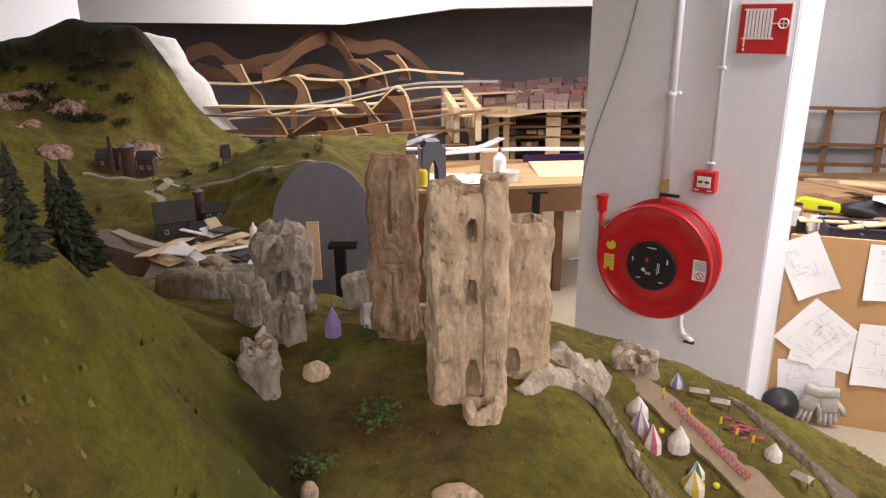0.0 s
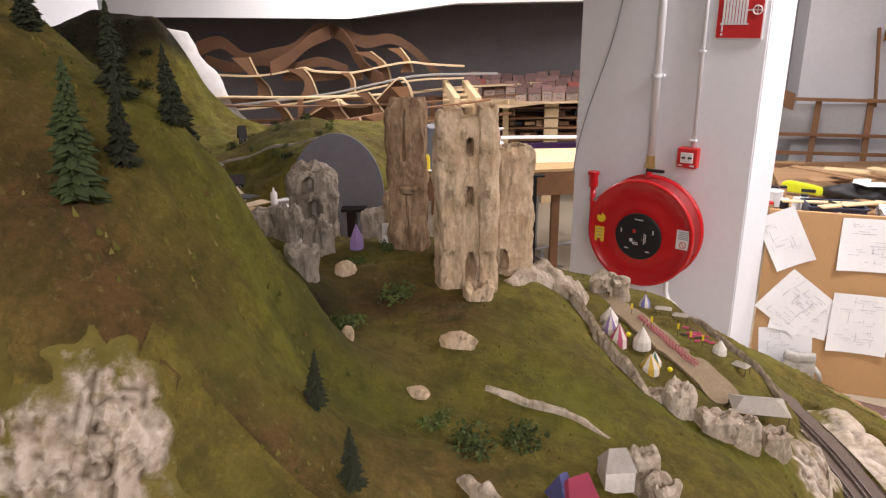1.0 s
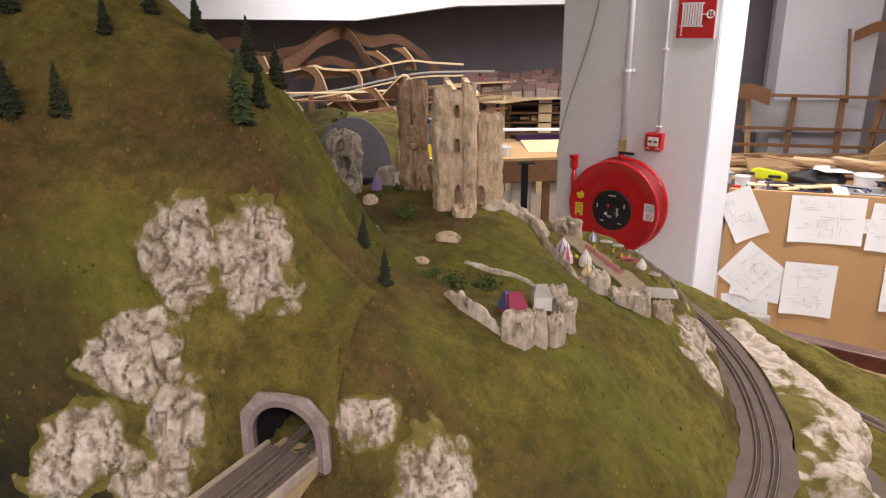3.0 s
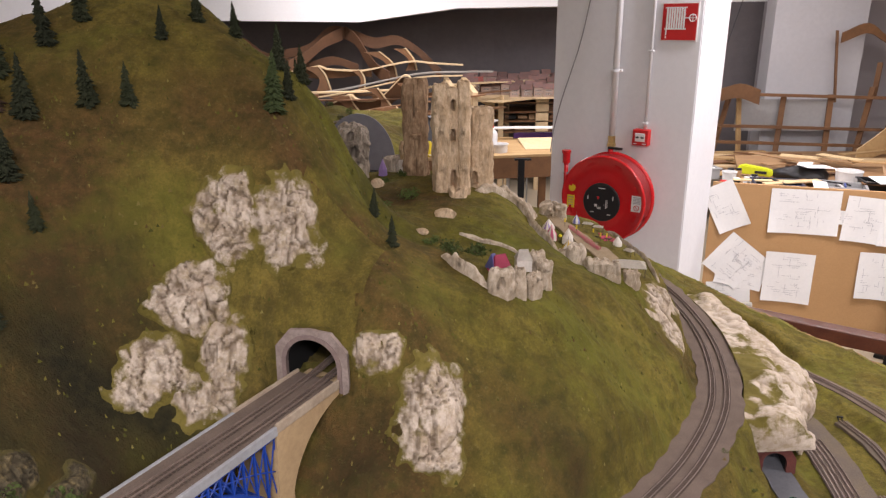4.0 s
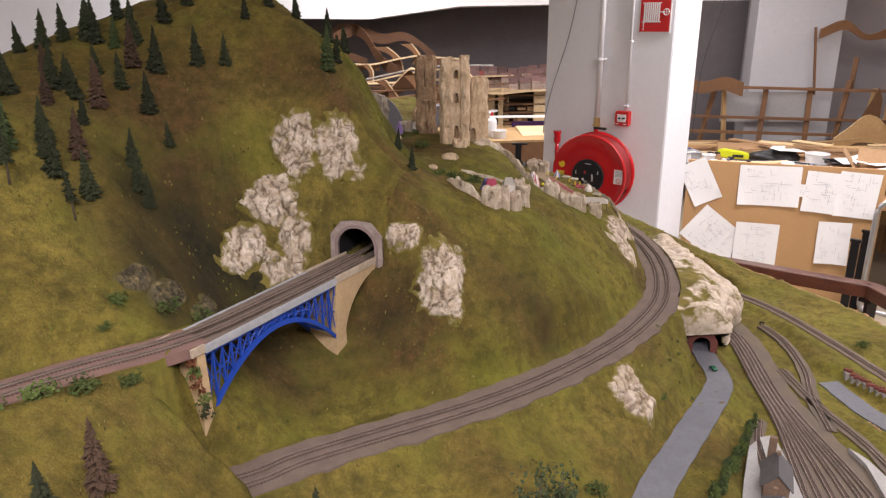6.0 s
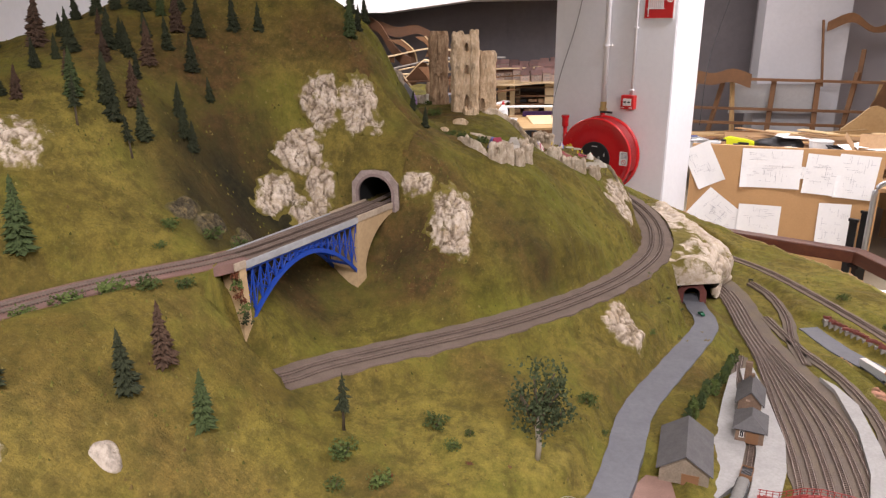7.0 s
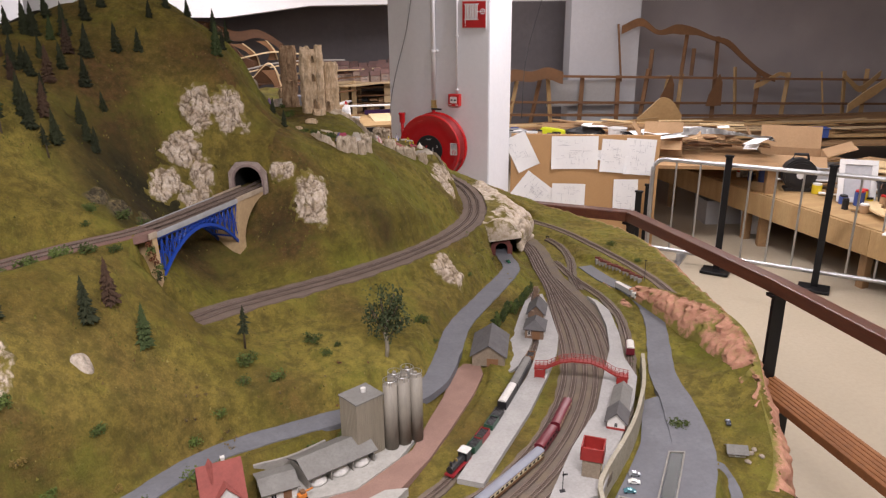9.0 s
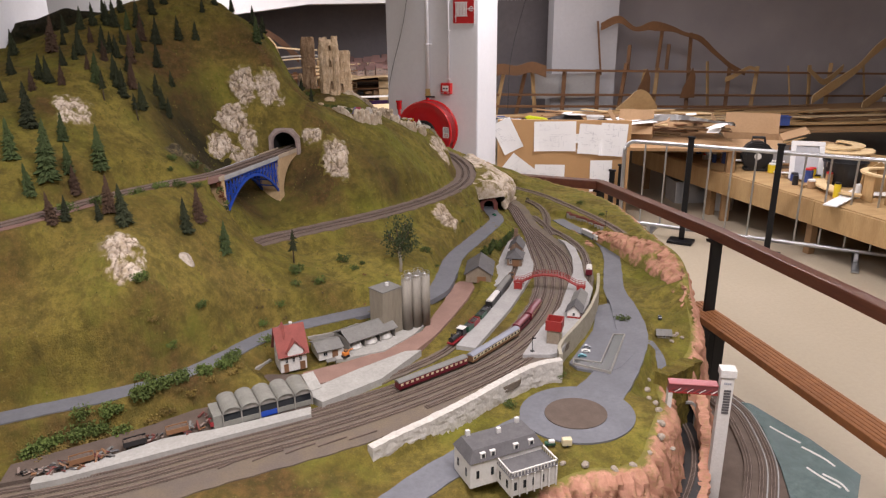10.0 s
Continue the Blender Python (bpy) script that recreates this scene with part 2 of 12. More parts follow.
M["platform"] = surface("platform_stone", (0.36, 0.35, 0.335), (0.31, 0.30, 0.29), (0.22, 0.21, 0.195), 18, 150, 0.85, bump=0.2, dist=0.001)
M["rail"] = plain("rail_steel", (0.27, 0.205, 0.17), 0.5, 0.25, 0.25)
M["sleeper"] = plain("sleeper_brown", (0.135, 0.097, 0.076), 0.85, var=0.3)
M["brick_road"] = surface("brick_road", (0.27, 0.165, 0.13), (0.23, 0.138, 0.108), (0.16, 0.098, 0.078), 20, 260, 0.9, bump=0.3, dist=0.001)
M["concrete"] = surface("concrete", (0.3, 0.28, 0.25), (0.25, 0.235, 0.21), (0.16, 0.15, 0.13), 15, 90, 0.85, bump=0.3, dist=0.001)
M["sandstone"] = surface("bridge_sand", (0.5, 0.36, 0.2), (0.44, 0.31, 0.17), (0.3, 0.2, 0.11), 14, 90, 0.85, bump=0.2, dist=0.001)
M["blue"] = plain("blue_paint", (0.015, 0.06, 0.36), 0.45)
M["needle_dark"] = surface("needle_dark", (0.022, 0.028, 0.010), (0.032, 0.038, 0.013), (0.011, 0.013, 0.006), 40, 300, 0.9, bump=0.5, vary=0.25)
M["needle_green"] = surface("needle_green", (0.042, 0.064, 0.018), (0.06, 0.082, 0.022), (0.02, 0.03, 0.01), 40, 300, 0.9, bump=0.5, vary=0.2)
M["needle_brown"] = surface("needle_brown", (0.055, 0.03, 0.018), (0.08, 0.045, 0.024), (0.03, 0.018, 0.012), 40, 300, 0.9, bump=0.5, vary=0.2)
M["leaf"] = surface("leaf_green", (0.06, 0.085, 0.018), (0.095, 0.125, 0.028), (0.026, 0.036, 0.01), 60, 300, 0.9, bump=0.4, vary=0.25)
M["bark"] = plain("bark", (0.12, 0.09, 0.06), 0.9, var=0.3)
# black that stands in for unlit tunnel insides
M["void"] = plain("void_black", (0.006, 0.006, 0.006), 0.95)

# ---- building helpers ----
def mesh_of(bm, name, material, smooth=False):
    me = bpy.data.meshes.new(name)
    bm.to_mesh(me)
    bm.free()
    for mm in material if isinstance(material, (list, tuple)) else [material]:
        me.materials.append(mm)
    if smooth:
        for p in me.polygons:
            p.use_smooth = True
    return me


def thing(name, label, category, at=None, group="", kind=""):
    e = new(name)
    e.empty_display_size = 0.05
    if at is not None:
        e.matrix_basis = at
    return tagged(e, label, category, group, kind)


def part(name, bm, material, parent, label="", smooth=False):
    ob = new(name, mesh_of(bm, name, material, smooth))
    ob.parent = parent
    if label:
        tagged(ob, label)
    return ob


def solo(name, bm, material, label, category, group="", kind="", smooth=False, at=None):
    ob = new(name, mesh_of(bm, name, material, smooth))
    if at is not None:
        ob.matrix_basis = at
    return tagged(ob, label, category, group, kind)


def box(bm, c, s, rot=0.0, bev=0.0, m=None):
    """A bevelled box at centre c with size s, turned by rot degrees about z."""
    g = bmesh.ops.create_cube(bm, size=1.0)
    vs = g["verts"]
    t = pose(c[0], c[1], c[2], 0, 0, rot) @ Matrix.Diagonal((*s, 1))
    if m is not None:
        t = m @ t
    bmesh.ops.transform(bm, matrix=t, verts=vs)
    if bev > 0:
        es = list({e for v in vs for e in v.link_edges})
        bmesh.ops.bevel(bm, geom=es, offset=bev, segments=2, affect="EDGES", profile=0.6)
    return bm


def cyl(bm, a, b, r1, r2=None, seg=16, cap=True):
    a, b = Vector(a), Vector(b)
    d = b - a
    t = Matrix.Translation((a + b) / 2) @ d.to_track_quat("Z", "Y").to_matrix().to_4x4()
    bmesh.ops.create_cone(bm, cap_ends=cap, segments=seg, radius1=r1, radius2=r1 if r2 is None else r2, depth=d.length, matrix=t)
    return bm


def tube(bm, pts, r, seg=8, closed=False):
    """A round tube along a line of points."""
    P = [Vector(p) for p in pts]
    rings = []
    n = len(P)
    for i, p in enumerate(P):
        a = P[(i - 1) % n] if (closed or i) else p
        b = P[(i + 1) % n] if (closed or i < n - 1) else p
        d = (b - a).normalized()
        up = Vector((0, 0, 1)) if abs(d.z) < 0.9 else Vector((1, 0, 0))
        s = d.cross(up).normalized()
        u = s.cross(d).normalized()
        rings.append([bm.verts.new(p + r * (math.cos(k * math.tau / seg) * s + math.sin(k * math.tau / seg) * u)) for k in range(seg)])
    for i in range(n if closed else n - 1):
        A, B = rings[i], rings[(i + 1) % n]
        for k in range(seg):
            bm.faces.new((A[k], A[(k + 1) % seg], B[(k + 1) % seg], B[k]))
    if not closed:
        bm.faces.new(rings[0][::-1])
        bm.faces.new(rings[-1])
    return bm


def prism(bm, outline, z0, z1):
    """An upright prism over a plan outline of (x, y)."""
    lo = [bm.verts.new((x, y, z0)) for x, y in outline]
    hi = [bm.verts.new((x, y, z1)) for x, y in outline]
    n = len(lo)
    for i in range(n):
        bm.faces.new((lo[i], lo[(i + 1) % n], hi[(i + 1) % n], hi[i]))
    bm.faces.new(lo[::-1])
    bm.faces.new(hi)
    bmesh.ops.recalc_face_normals(bm, faces=bm.faces[:])
    return bm


def slab(bm, outline, thick, m):
    """A flat panel: an outline of (x, z) in its own plane, thick along y, laid by m."""
    n = len(outline)
    f = [bm.verts.new(m @ Vector((x, -thick / 2, z))) for x, z in outline]
    b = [bm.verts.new(m @ Vector((x, thick / 2, z))) for x, z in outline]
    for i in range(n):
        bm.faces.new((f[i], f[(i + 1) % n], b[(i + 1) % n], b[i]))
    bm.faces.new(f)
    bm.faces.new(b[::-1])
    bmesh.ops.recalc_face_normals(bm, faces=bm.faces[:])
    return bm


def raw(name, verts, faces, material, smooth=False, attr=None):
    me = bpy.data.meshes.new(name)
    me.from_pydata([tuple(v) for v in verts], [], [tuple(int(i) for i in f) for f in faces])
    for mm in material if isinstance(material, (list, tuple)) else [material]:
        me.materials.append(mm)
    if smooth:
        me.polygons.foreach_set("use_smooth", [True] * len(me.polygons))
    me.update()
    return me


def smooth_line(pts, step=0.02):
    """A Catmull-Rom line through the points, sampled about every step."""
    P = np.array(pts, float)
    P = np.vstack([2 * P[0] - P[1], P, 2 * P[-1] - P[-2]])
    out = []
    for i in range(1, len(P) - 2):
        n = max(2, int(np.linalg.norm(P[i + 1] - P[i]) / step))
        t = np.linspace(0, 1, n, endpoint=False)[:, None]
        out.append(0.5 * (2 * P[i] + (P[i + 1] - P[i - 1]) * t + (2 * P[i - 1] - 5 * P[i] + 4 * P[i + 1] - P[i + 2]) * t ** 2
                          + (3 * P[i] - P[i - 1] - 3 * P[i + 1] + P[i + 2]) * t ** 3))
    out.append(P[-2][None])
    return np.vstack(out)

# ---- the model landscape: one surface drawn through its main lines ----
CREST = [(-1.75, -0.7, 1.52), (-1.45, -0.4, 1.60), (-1.15, 0.0, 1.68), (-1.0, 0.25, 1.79), (-0.85, 0.42, 1.87), (-0.68, 0.55, 1.94), (-0.5, 0.57, 1.90), (-0.42, 0.5, 1.86),
         (-0.33, 0.44, 1.80), (-0.265, 0.42, 1.745), (-0.225, 0.45, 1.685)]
HILL_UP = [(-0.934, -0.04, 1.70), (-0.78, -0.16, 1.63), (-0.654, 0.0, 1.557), (-0.55, 0.21, 1.71), (-0.62, 0.22, 1.735), (-0.286, 0.247, 1.70), (-0.37, 0.185, 1.60), (-0.31, 0.17, 1.56),
           (-0.827, -0.345, 1.533), (-0.733, -0.291, 1.453), (-0.641, -0.249, 1.42), (-0.53, 0.1, 1.59), (-0.298, 0.274, 1.714), (-0.278, 0.325, 1.731), (-0.305, 0.38, 1.772), (-0.288, 0.482, 1.763)]
HILL_LOW = [(-0.564, -0.139, 1.36), (-0.56, -0.045, 1.37), (-0.48, 0.019, 1.31), (-0.43, 0.09, 1.42), (-0.36, 0.1, 1.40), (-0.40, 0.02, 1.29), (-0.25, 0.17, 1.50), (-0.2, 0.16, 1.455), (-0.118, 0.131, 1.45),
            (-0.30, 0.09, 1.40), (-0.2, 0.085, 1.392), (-0.12, 0.05, 1.375), (-0.721, -0.52, 1.37), (-0.613, -0.40, 1.35), (-0.95, -0.7, 1.40), (-1.1, -0.6, 1.48), (-0.55, -0.25, 1.33)]
BACK = [(-0.371, 0.56, 1.728), (-0.362, 0.60, 1.692), (-0.343, 0.64, 1.672), (-0.34, 0.68, 1.664), (-0.316, 0.70, 1.63), (-0.30, 0.73, 1.59), (-0.26, 0.68, 1.525), (-0.22, 0.62, 1.475), (-0.18, 0.575, 1.448), (-0.205, 0.46, 1.645), (-0.178, 0.46, 1.592), (-0.15, 0.452, 1.535), (-0.125, 0.44, 1.475), (-0.215, 0.54, 1.57), (-0.5, 0.72, 1.70), (-0.5, 0.95, 1.56), (-0.36, 0.88, 1.50), (-0.285, 0.82, 1.46), (-0.7, 0.8, 1.74), (-0.9, 0.95, 1.66), (-1.4, 0.5, 1.65), (-0.6, 1.2, 1.40), (-0.45, 1.1, 1.42), (-1.1, 1.25, 1.45)]
CASTLE_HILL = [(-0.19, 0.66, 1.44), (-0.22, 0.8, 1.455), (-0.15, 0.98, 1.45), (-0.05, 0.97, 1.455), (0.1, 0.95, 1.44), (0.0, 0.80, 1.45), (0.1, 0.72, 1.43), (0.017, 0.616, 1.435), (-0.1, 0.6, 1.435),
               (-0.14, 0.42, 1.46), (-0.04, 0.474, 1.415), (0.056, 0.497, 1.40), (0.113, 0.554, 1.395), (0.16, 0.66, 1.41), (0.2, 0.85, 1.40), (0.18, 1.05, 1.37), (0.0, 1.15, 1.40), (-0.3, 1.15, 1.42), (-0.1, 1.35, 1.3)]
SHOULDER = [(-0.086, 0.23, 1.46), (-0.02, 0.25, 1.43), (0.077, 0.267, 1.393), (0.119, 0.214, 1.370), (0.2, 0.315, 1.358), (0.25, 0.45, 1.345), (0.492, 0.70, 1.245), (0.23, 0.27, 1.33), (0.36, 0.46, 1.30)]
LEDGE = [(0.33, 0.93, 1.25), (0.34, 0.83, 1.25), (0.37, 0.74, 1.25), (0.42, 0.68, 1.25), (0.31, 1.02, 1.255), (0.5, 0.89, 1.245), (0.4, 1.04, 1.247), (0.484, 1.106, 1.247), (0.40, 1.22, 1.25), (0.33, 1.18, 1.26), (0.57, 0.95, 1.225), (0.52, 1.25, 1.22), (0.42, 1.42, 1.2), (0.24, 0.90, 1.345), (0.265, 0.80, 1.33), (0.29, 0.70, 1.315), (0.21, 1.02, 1.35), (0.2, 1.25, 1.3), (0.34, 0.63, 1.29), (0.43, 0.60, 1.265)]
SLOPE = [(-0.018, -0.019, 1.288), (0.012, -0.038, 1.215), (-0.115, -0.03, 1.205), (-0.06, 0.035, 1.35), (0.137, -0.006, 1.205), (0.1, 0.1, 1.30), (0.25, 0.13, 1.245), (0.35, 0.282, 1.203), (0.30, 0.03, 1.11), (0.2, -0.03, 1.12), (0.45, 0.3, 1.10),
         (0.50, 0.47, 1.17), (0.49, 0.6, 1.225), (0.555, 0.56, 1.11), (0.60, 0.74, 1.15), (0.57, 0.72, 1.21), (0.65, 0.98, 1.13), (0.62, 1.25, 1.12), (0.50, 1.5, 1.1)]
VALLEY = [(-0.324, -0.387, 1.03), (-0.28, -0.25, 1.04), (-0.212, -0.108, 1.11), (-0.16, -0.18, 1.075), (-0.085, -0.175, 1.082), (0.03, -0.116, 1.105), (-0.05, -0.25, 1.055), (-0.36, -0.28, 1.10), (-0.44, -0.25, 1.19), (-0.40, -0.12, 1.15), (-0.32, -0.07, 1.15), (-0.25, -0.01, 1.17), (-0.16, 0.005, 1.22), (-0.32, 0.02, 1.24)]
KNOLL = [(-0.47, -0.49, 1.28), (-0.455, -0.515, 1.265), (-0.425, -0.535, 1.215), (-0.385, -0.545, 1.14), (-0.40, -0.60, 1.16), (-0.33, -0.60, 1.10), (-0.50, -0.64, 1.27), (-0.579, -0.75, 1.285), (-0.486, -0.816, 1.175), (-0.67, -0.89, 1.275), (-0.79, -0.91, 1.25), (-0.585, -1.07, 1.16), (-0.65, -1.0, 1.24), (-0.645, -1.06, 1.19), (-0.65, -1.13, 1.085),
         (-0.42, -0.95, 1.035), (-0.53, -1.08, 1.03), (-0.9, -1.08, 1.13), (-1.2, -1.1, 1.2), (-0.95, -0.9, 1.27), (-1.3, -0.8, 1.4)]
MEADOW = [(-0.325, -0.87, 0.968), (-0.246, -0.787, 0.972), (-0.139, -0.719, 0.985), (-0.208, -0.605, 1.015), (-0.056, -0.62, 0.973), (0.016, -0.447, 0.996), (0.162, -0.608, 0.955), (0.175, -0.48, 0.975), (0.308, -0.336, 0.935), (0.105, -0.311, 1.02),
          (0.33, -0.13, 1.0), (0.43, -0.17, 0.93), (0.50, 0.0, 0.97), (0.56, 0.10, 0.985), (0.02, -0.8, 0.92), (0.2, -0.72, 0.91), (-0.2, -0.9, 0.93)]
EAST = [(0.70, 0.22, 0.95), (0.81, 0.36, 0.99), (0.80, 0.55, 1.0), (0.86, 0.75, 1.0), (0.88, 0.62, 0.96), (0.96, 0.62, 0.93), (0.90, 0.42, 0.90), (1.02, 0.75, 0.87), (1.10, 0.85, 0.86), (0.86, 1.05, 0.985), (0.97, 1.13, 0.95), (0.90, 1.25, 0.96), (1.0, 1.0, 0.93), (1.25, 0.9, 0.86), (1.38, 0.6, 0.86),
        (1.40, 0.3, 0.865), (1.36, 0.0, 0.87), (1.3, -0.1, 0.86), (1.32, -0.2, 0.875), (1.30, -0.33, 0.885), (1.27, -0.55, 0.885), (1.21, -0.73, 0.872), (1.15, -0.88, 0.85), (1.17, -0.24, 0.832), (1.15, -0.40, 0.815), (1.15, -0.55, 0.812), (1.11, -0.76, 0.806), (1.085, -0.88, 0.80), (1.22, -0.17, 0.855), (1.0, -0.3, 0.84)]
SOUTH = [(1.0, -0.55, 0.815), (0.95, -0.85, 0.81), (1.03, -0.965, 0.795), (0.98, -1.02, 0.795), (0.92, -1.12, 0.75), (0.7, -1.52, 0.79), (0.55, -1.56, 0.79), (0.4, -1.6, 0.79), (0.74, -1.4, 0.8), (0.2, -1.42, 0.80), (0.05, -1.6, 0.78),
         (-0.1, -1.62, 0.82), (-0.4, -1.6, 0.845), (-0.9, -1.6, 0.85), (-1.5, -1.55, 0.85), (-0.7, -1.32, 0.87), (-0.2, -1.05, 0.89), (-1.4, -1.3, 0.95), (0.15, -1.9, 0.7), (0.5, -1.8, 0.7), (0.86, -1.3, 0.72)]
LINES = [CREST, HILL_UP, HILL_LOW, BACK, CASTLE_HILL, SHOULDER, LEDGE, SLOPE, VALLEY, KNOLL, MEADOW, EAST, SOUTH]
CTRL = np.array([p for ln in LINES for p in ln])


def surface_weights(C):
    n = len(C)
    D = np.hypot(C[:, None, 0] - C[None, :, 0], C[:, None, 1] - C[None, :, 1])
    A = np.zeros((n + 3, n + 3))
    A[:n, :n] = -D - 0.004 * np.eye(n)
    A[:n, n], A[:n, n + 1:] = 1, C[:, :2]
    A[n, :n], A[n + 1:, :n] = 1, C[:, :2].T
    return np.linalg.solve(A, np.concatenate([C[:, 2], np.zeros(3)]))


WTS = surface_weights(CTRL)


def base_height(x, y):
    n = len(CTRL)
    h = WTS[n] + WTS[n + 1] * x + WTS[n + 2] * y
    for (cx, cy, _), w in zip(CTRL, WTS[:n]):
        h = h - w * np.sqrt((x - cx) ** 2 + (y - cy) ** 2 + 0.0006)
    return h


# ways: centre lines with heights, half width and the width of their verge
UPPER = smooth_line([(-1.5, -1.25, 1.30), (-1.15, -1.1, 1.30), (-0.947, -0.945, 1.30), (-0.745, -0.68, 1.30), (-0.61, -0.535, 1.298), (-0.465, -0.405, 1.295), (-0.338, -0.198, 1.293), (-0.213, 0.04, 1.29), (-0.15, 0.2, 1.29)])
LOWER = smooth_line([(-0.75, -0.62, 1.06), (-0.52, -0.56, 1.058), (-0.352, -0.485, 1.055), (-0.275, -0.425, 1.055), (-0.12, -0.335, 1.053), (0.067, -0.226, 1.05), (0.225, -0.108, 1.045), (0.385, 0.045, 1.038), (0.515, 0.20, 1.032), (0.635, 0.40, 1.028), (0.705, 0.62, 1.026), (0.735, 0.84, 1.024), (0.73, 1.08, 1.022), (0.68, 1.4, 1.02)])
ROAD_W = smooth_line([(0.765, 0.42, 0.885), (0.76, 0.30, 0.885), (0.742, 0.16, 0.885), (0.64, 0.0, 0.885), (0.53, -0.16, 0.885), (0.425, -0.32, 0.885), (0.36, -0.48, 0.885), (0.29, -0.64, 0.885), (0.20, -0.725, 0.886), (0.08, -0.765, 0.887), (-0.1, -0.82, 0.89), (-0.28, -0.90, 0.895), (-0.41, -1.03, 0.898), (-0.53, -1.14, 0.90), (-0.68, -1.195, 0.90), (-0.82, -1.23, 0.90), (-1.0, -1.27, 0.9), (-1.5, -1.35, 0.9)])
YARD = smooth_line([(0.86, 0.95, 0.848), (0.90, 0.75, 0.848), (0.92, 0.5, 0.848), (0.88, 0.2, 0.848), (0.855, -0.02, 0.848), (0.79, -0.38, 0.848), (0.70, -0.66, 0.848), (0.56, -0.90, 0.848), (0.38, -1.09, 0.848), (0.16, -1.22, 0.848), (-0.11, -1.33, 0.848), (-0.4, -1.41, 0.848), (-0.75, -1.49, 0.848), (-1.5, -1.55, 0.848)])
REAR = smooth_line([(1.03, 0.98, 0.858), (1.07, 0.88, 0.858), (1.16, 0.68, 0.858), (1.235, 0.32, 0.858), (1.27, 0.03, 0.858), (1.262, -0.2, 0.858)])
ROAD_E = smooth_line([(1.085, 0.24, 0.842), (1.11, 0.08, 0.84), (1.16, -0.07, 0.835), (1.135, -0.26, 0.828), (1.055, -0.46, 0.82), (0.985, -0.62, 0.812), (0.945, -0.79, 0.806), (0.88, -0.98, 0.803), (0.78, -1.13, 0.80), (0.66, -1.27, 0.80), (0.52, -1.40, 0.80)])
ROAD_S = smooth_line([(0.40, -1.40, 0.80), (0.28, -1.46, 0.80), (0.16, -1.53, 0.80), (0.05, -1.60, 0.80), (-0.05, -1.68, 0.80), (-0.15, -1.8, 0.80)])
WALL_S = smooth_line([(0.52, -1.275, 0.803), (0.46, -1.278, 0.803), (0.38, -1.31, 0.803), (0.30, -1.36, 0.803), (0.2, -1.425, 0.803), (0.10, -1.49, 0.803), (0.0, -1.545, 0.803), (-0.06, -1.59, 0.803)])
ISLE = (0.505, -1.40)
PARK = [(0.865, -0.70), (0.95, -0.70), (0.98, -0.88), (0.88, -1.08), (0.76, -1.20), (0.68, -1.225), (0.59, -1.17), (0.585, -1.125), (0.68, -1.025), (0.76, -0.925), (0.84, -0.80)]
WORKS = [(-0.30, -1.10), (-0.21, -1.32), (-0.15, -1.31), (0.02, -1.22), (0.16, -1.07), (0.225, -0.965), (0.29, -0.865), (0.39, -0.705), (0.44, -0.60), (0.445, -0.53), (0.39, -0.515), (0.335, -0.585), (0.29, -0.70), (0.245, -0.785), (0.14, -0.795), (0.0, -0.855), (-0.11, -0.95), (-0.20, -1.01)]


def dist_line(x, y, L):
    d = np.full(x.shape, 9.0)
    z = np.zeros(x.shape)
    for a, b in zip(L[:-1], L[1:]):
        ab = b[:2] - a[:2]
        t = np.clip(((x - a[0]) * ab[0] + (y - a[1]) * ab[1]) / (ab @ ab + 1e-12), 0, 1)
        q = np.hypot(x - a[0] - t * ab[0], y - a[1] - t * ab[1])
        m = q < d
        d[m], z[m] = q[m], (a[2] + t * (b[2] - a[2]))[m]
    return d, z


def smoothstep(v):
    v = np.clip(v, 0, 1)
    return v * v * (3 - 2 * v)


def near(x, y, L, reach):
    a = np.array(L)[:, :2]
    return (x > a[:, 0].min() - reach) & (x < a[:, 0].max() + reach) & (y > a[:, 1].min() - reach) & (y < a[:, 1].max() + reach)


def carve(h, x, y, L, half, verge, only=None):
    sel = near(x, y, L, half + verge)
    if only is not None:
        sel &= only
    if not sel.any():
        return h
    d, z = dist_line(x[sel], y[sel], L[::3] if len(L) > 60 else L)
    w = smoothstep(1 - (d - half) / verge)
    h[sel] = h[sel] * (1 - w) + z * w
    return h


def wavy(x, y, f, seed=0.0):
    """Cheap smooth waves that never line up."""
    return (np.sin(f * (x * 1.0 + y * 0.63) + seed) + np.sin(f * (y * 1.13 - x * 0.41) + 1.7 * seed + 1.3) + np.sin(f * 1.9 * (x * 0.37 + y * 0.93) + 2.1 + seed) * 0.6) / 2.6


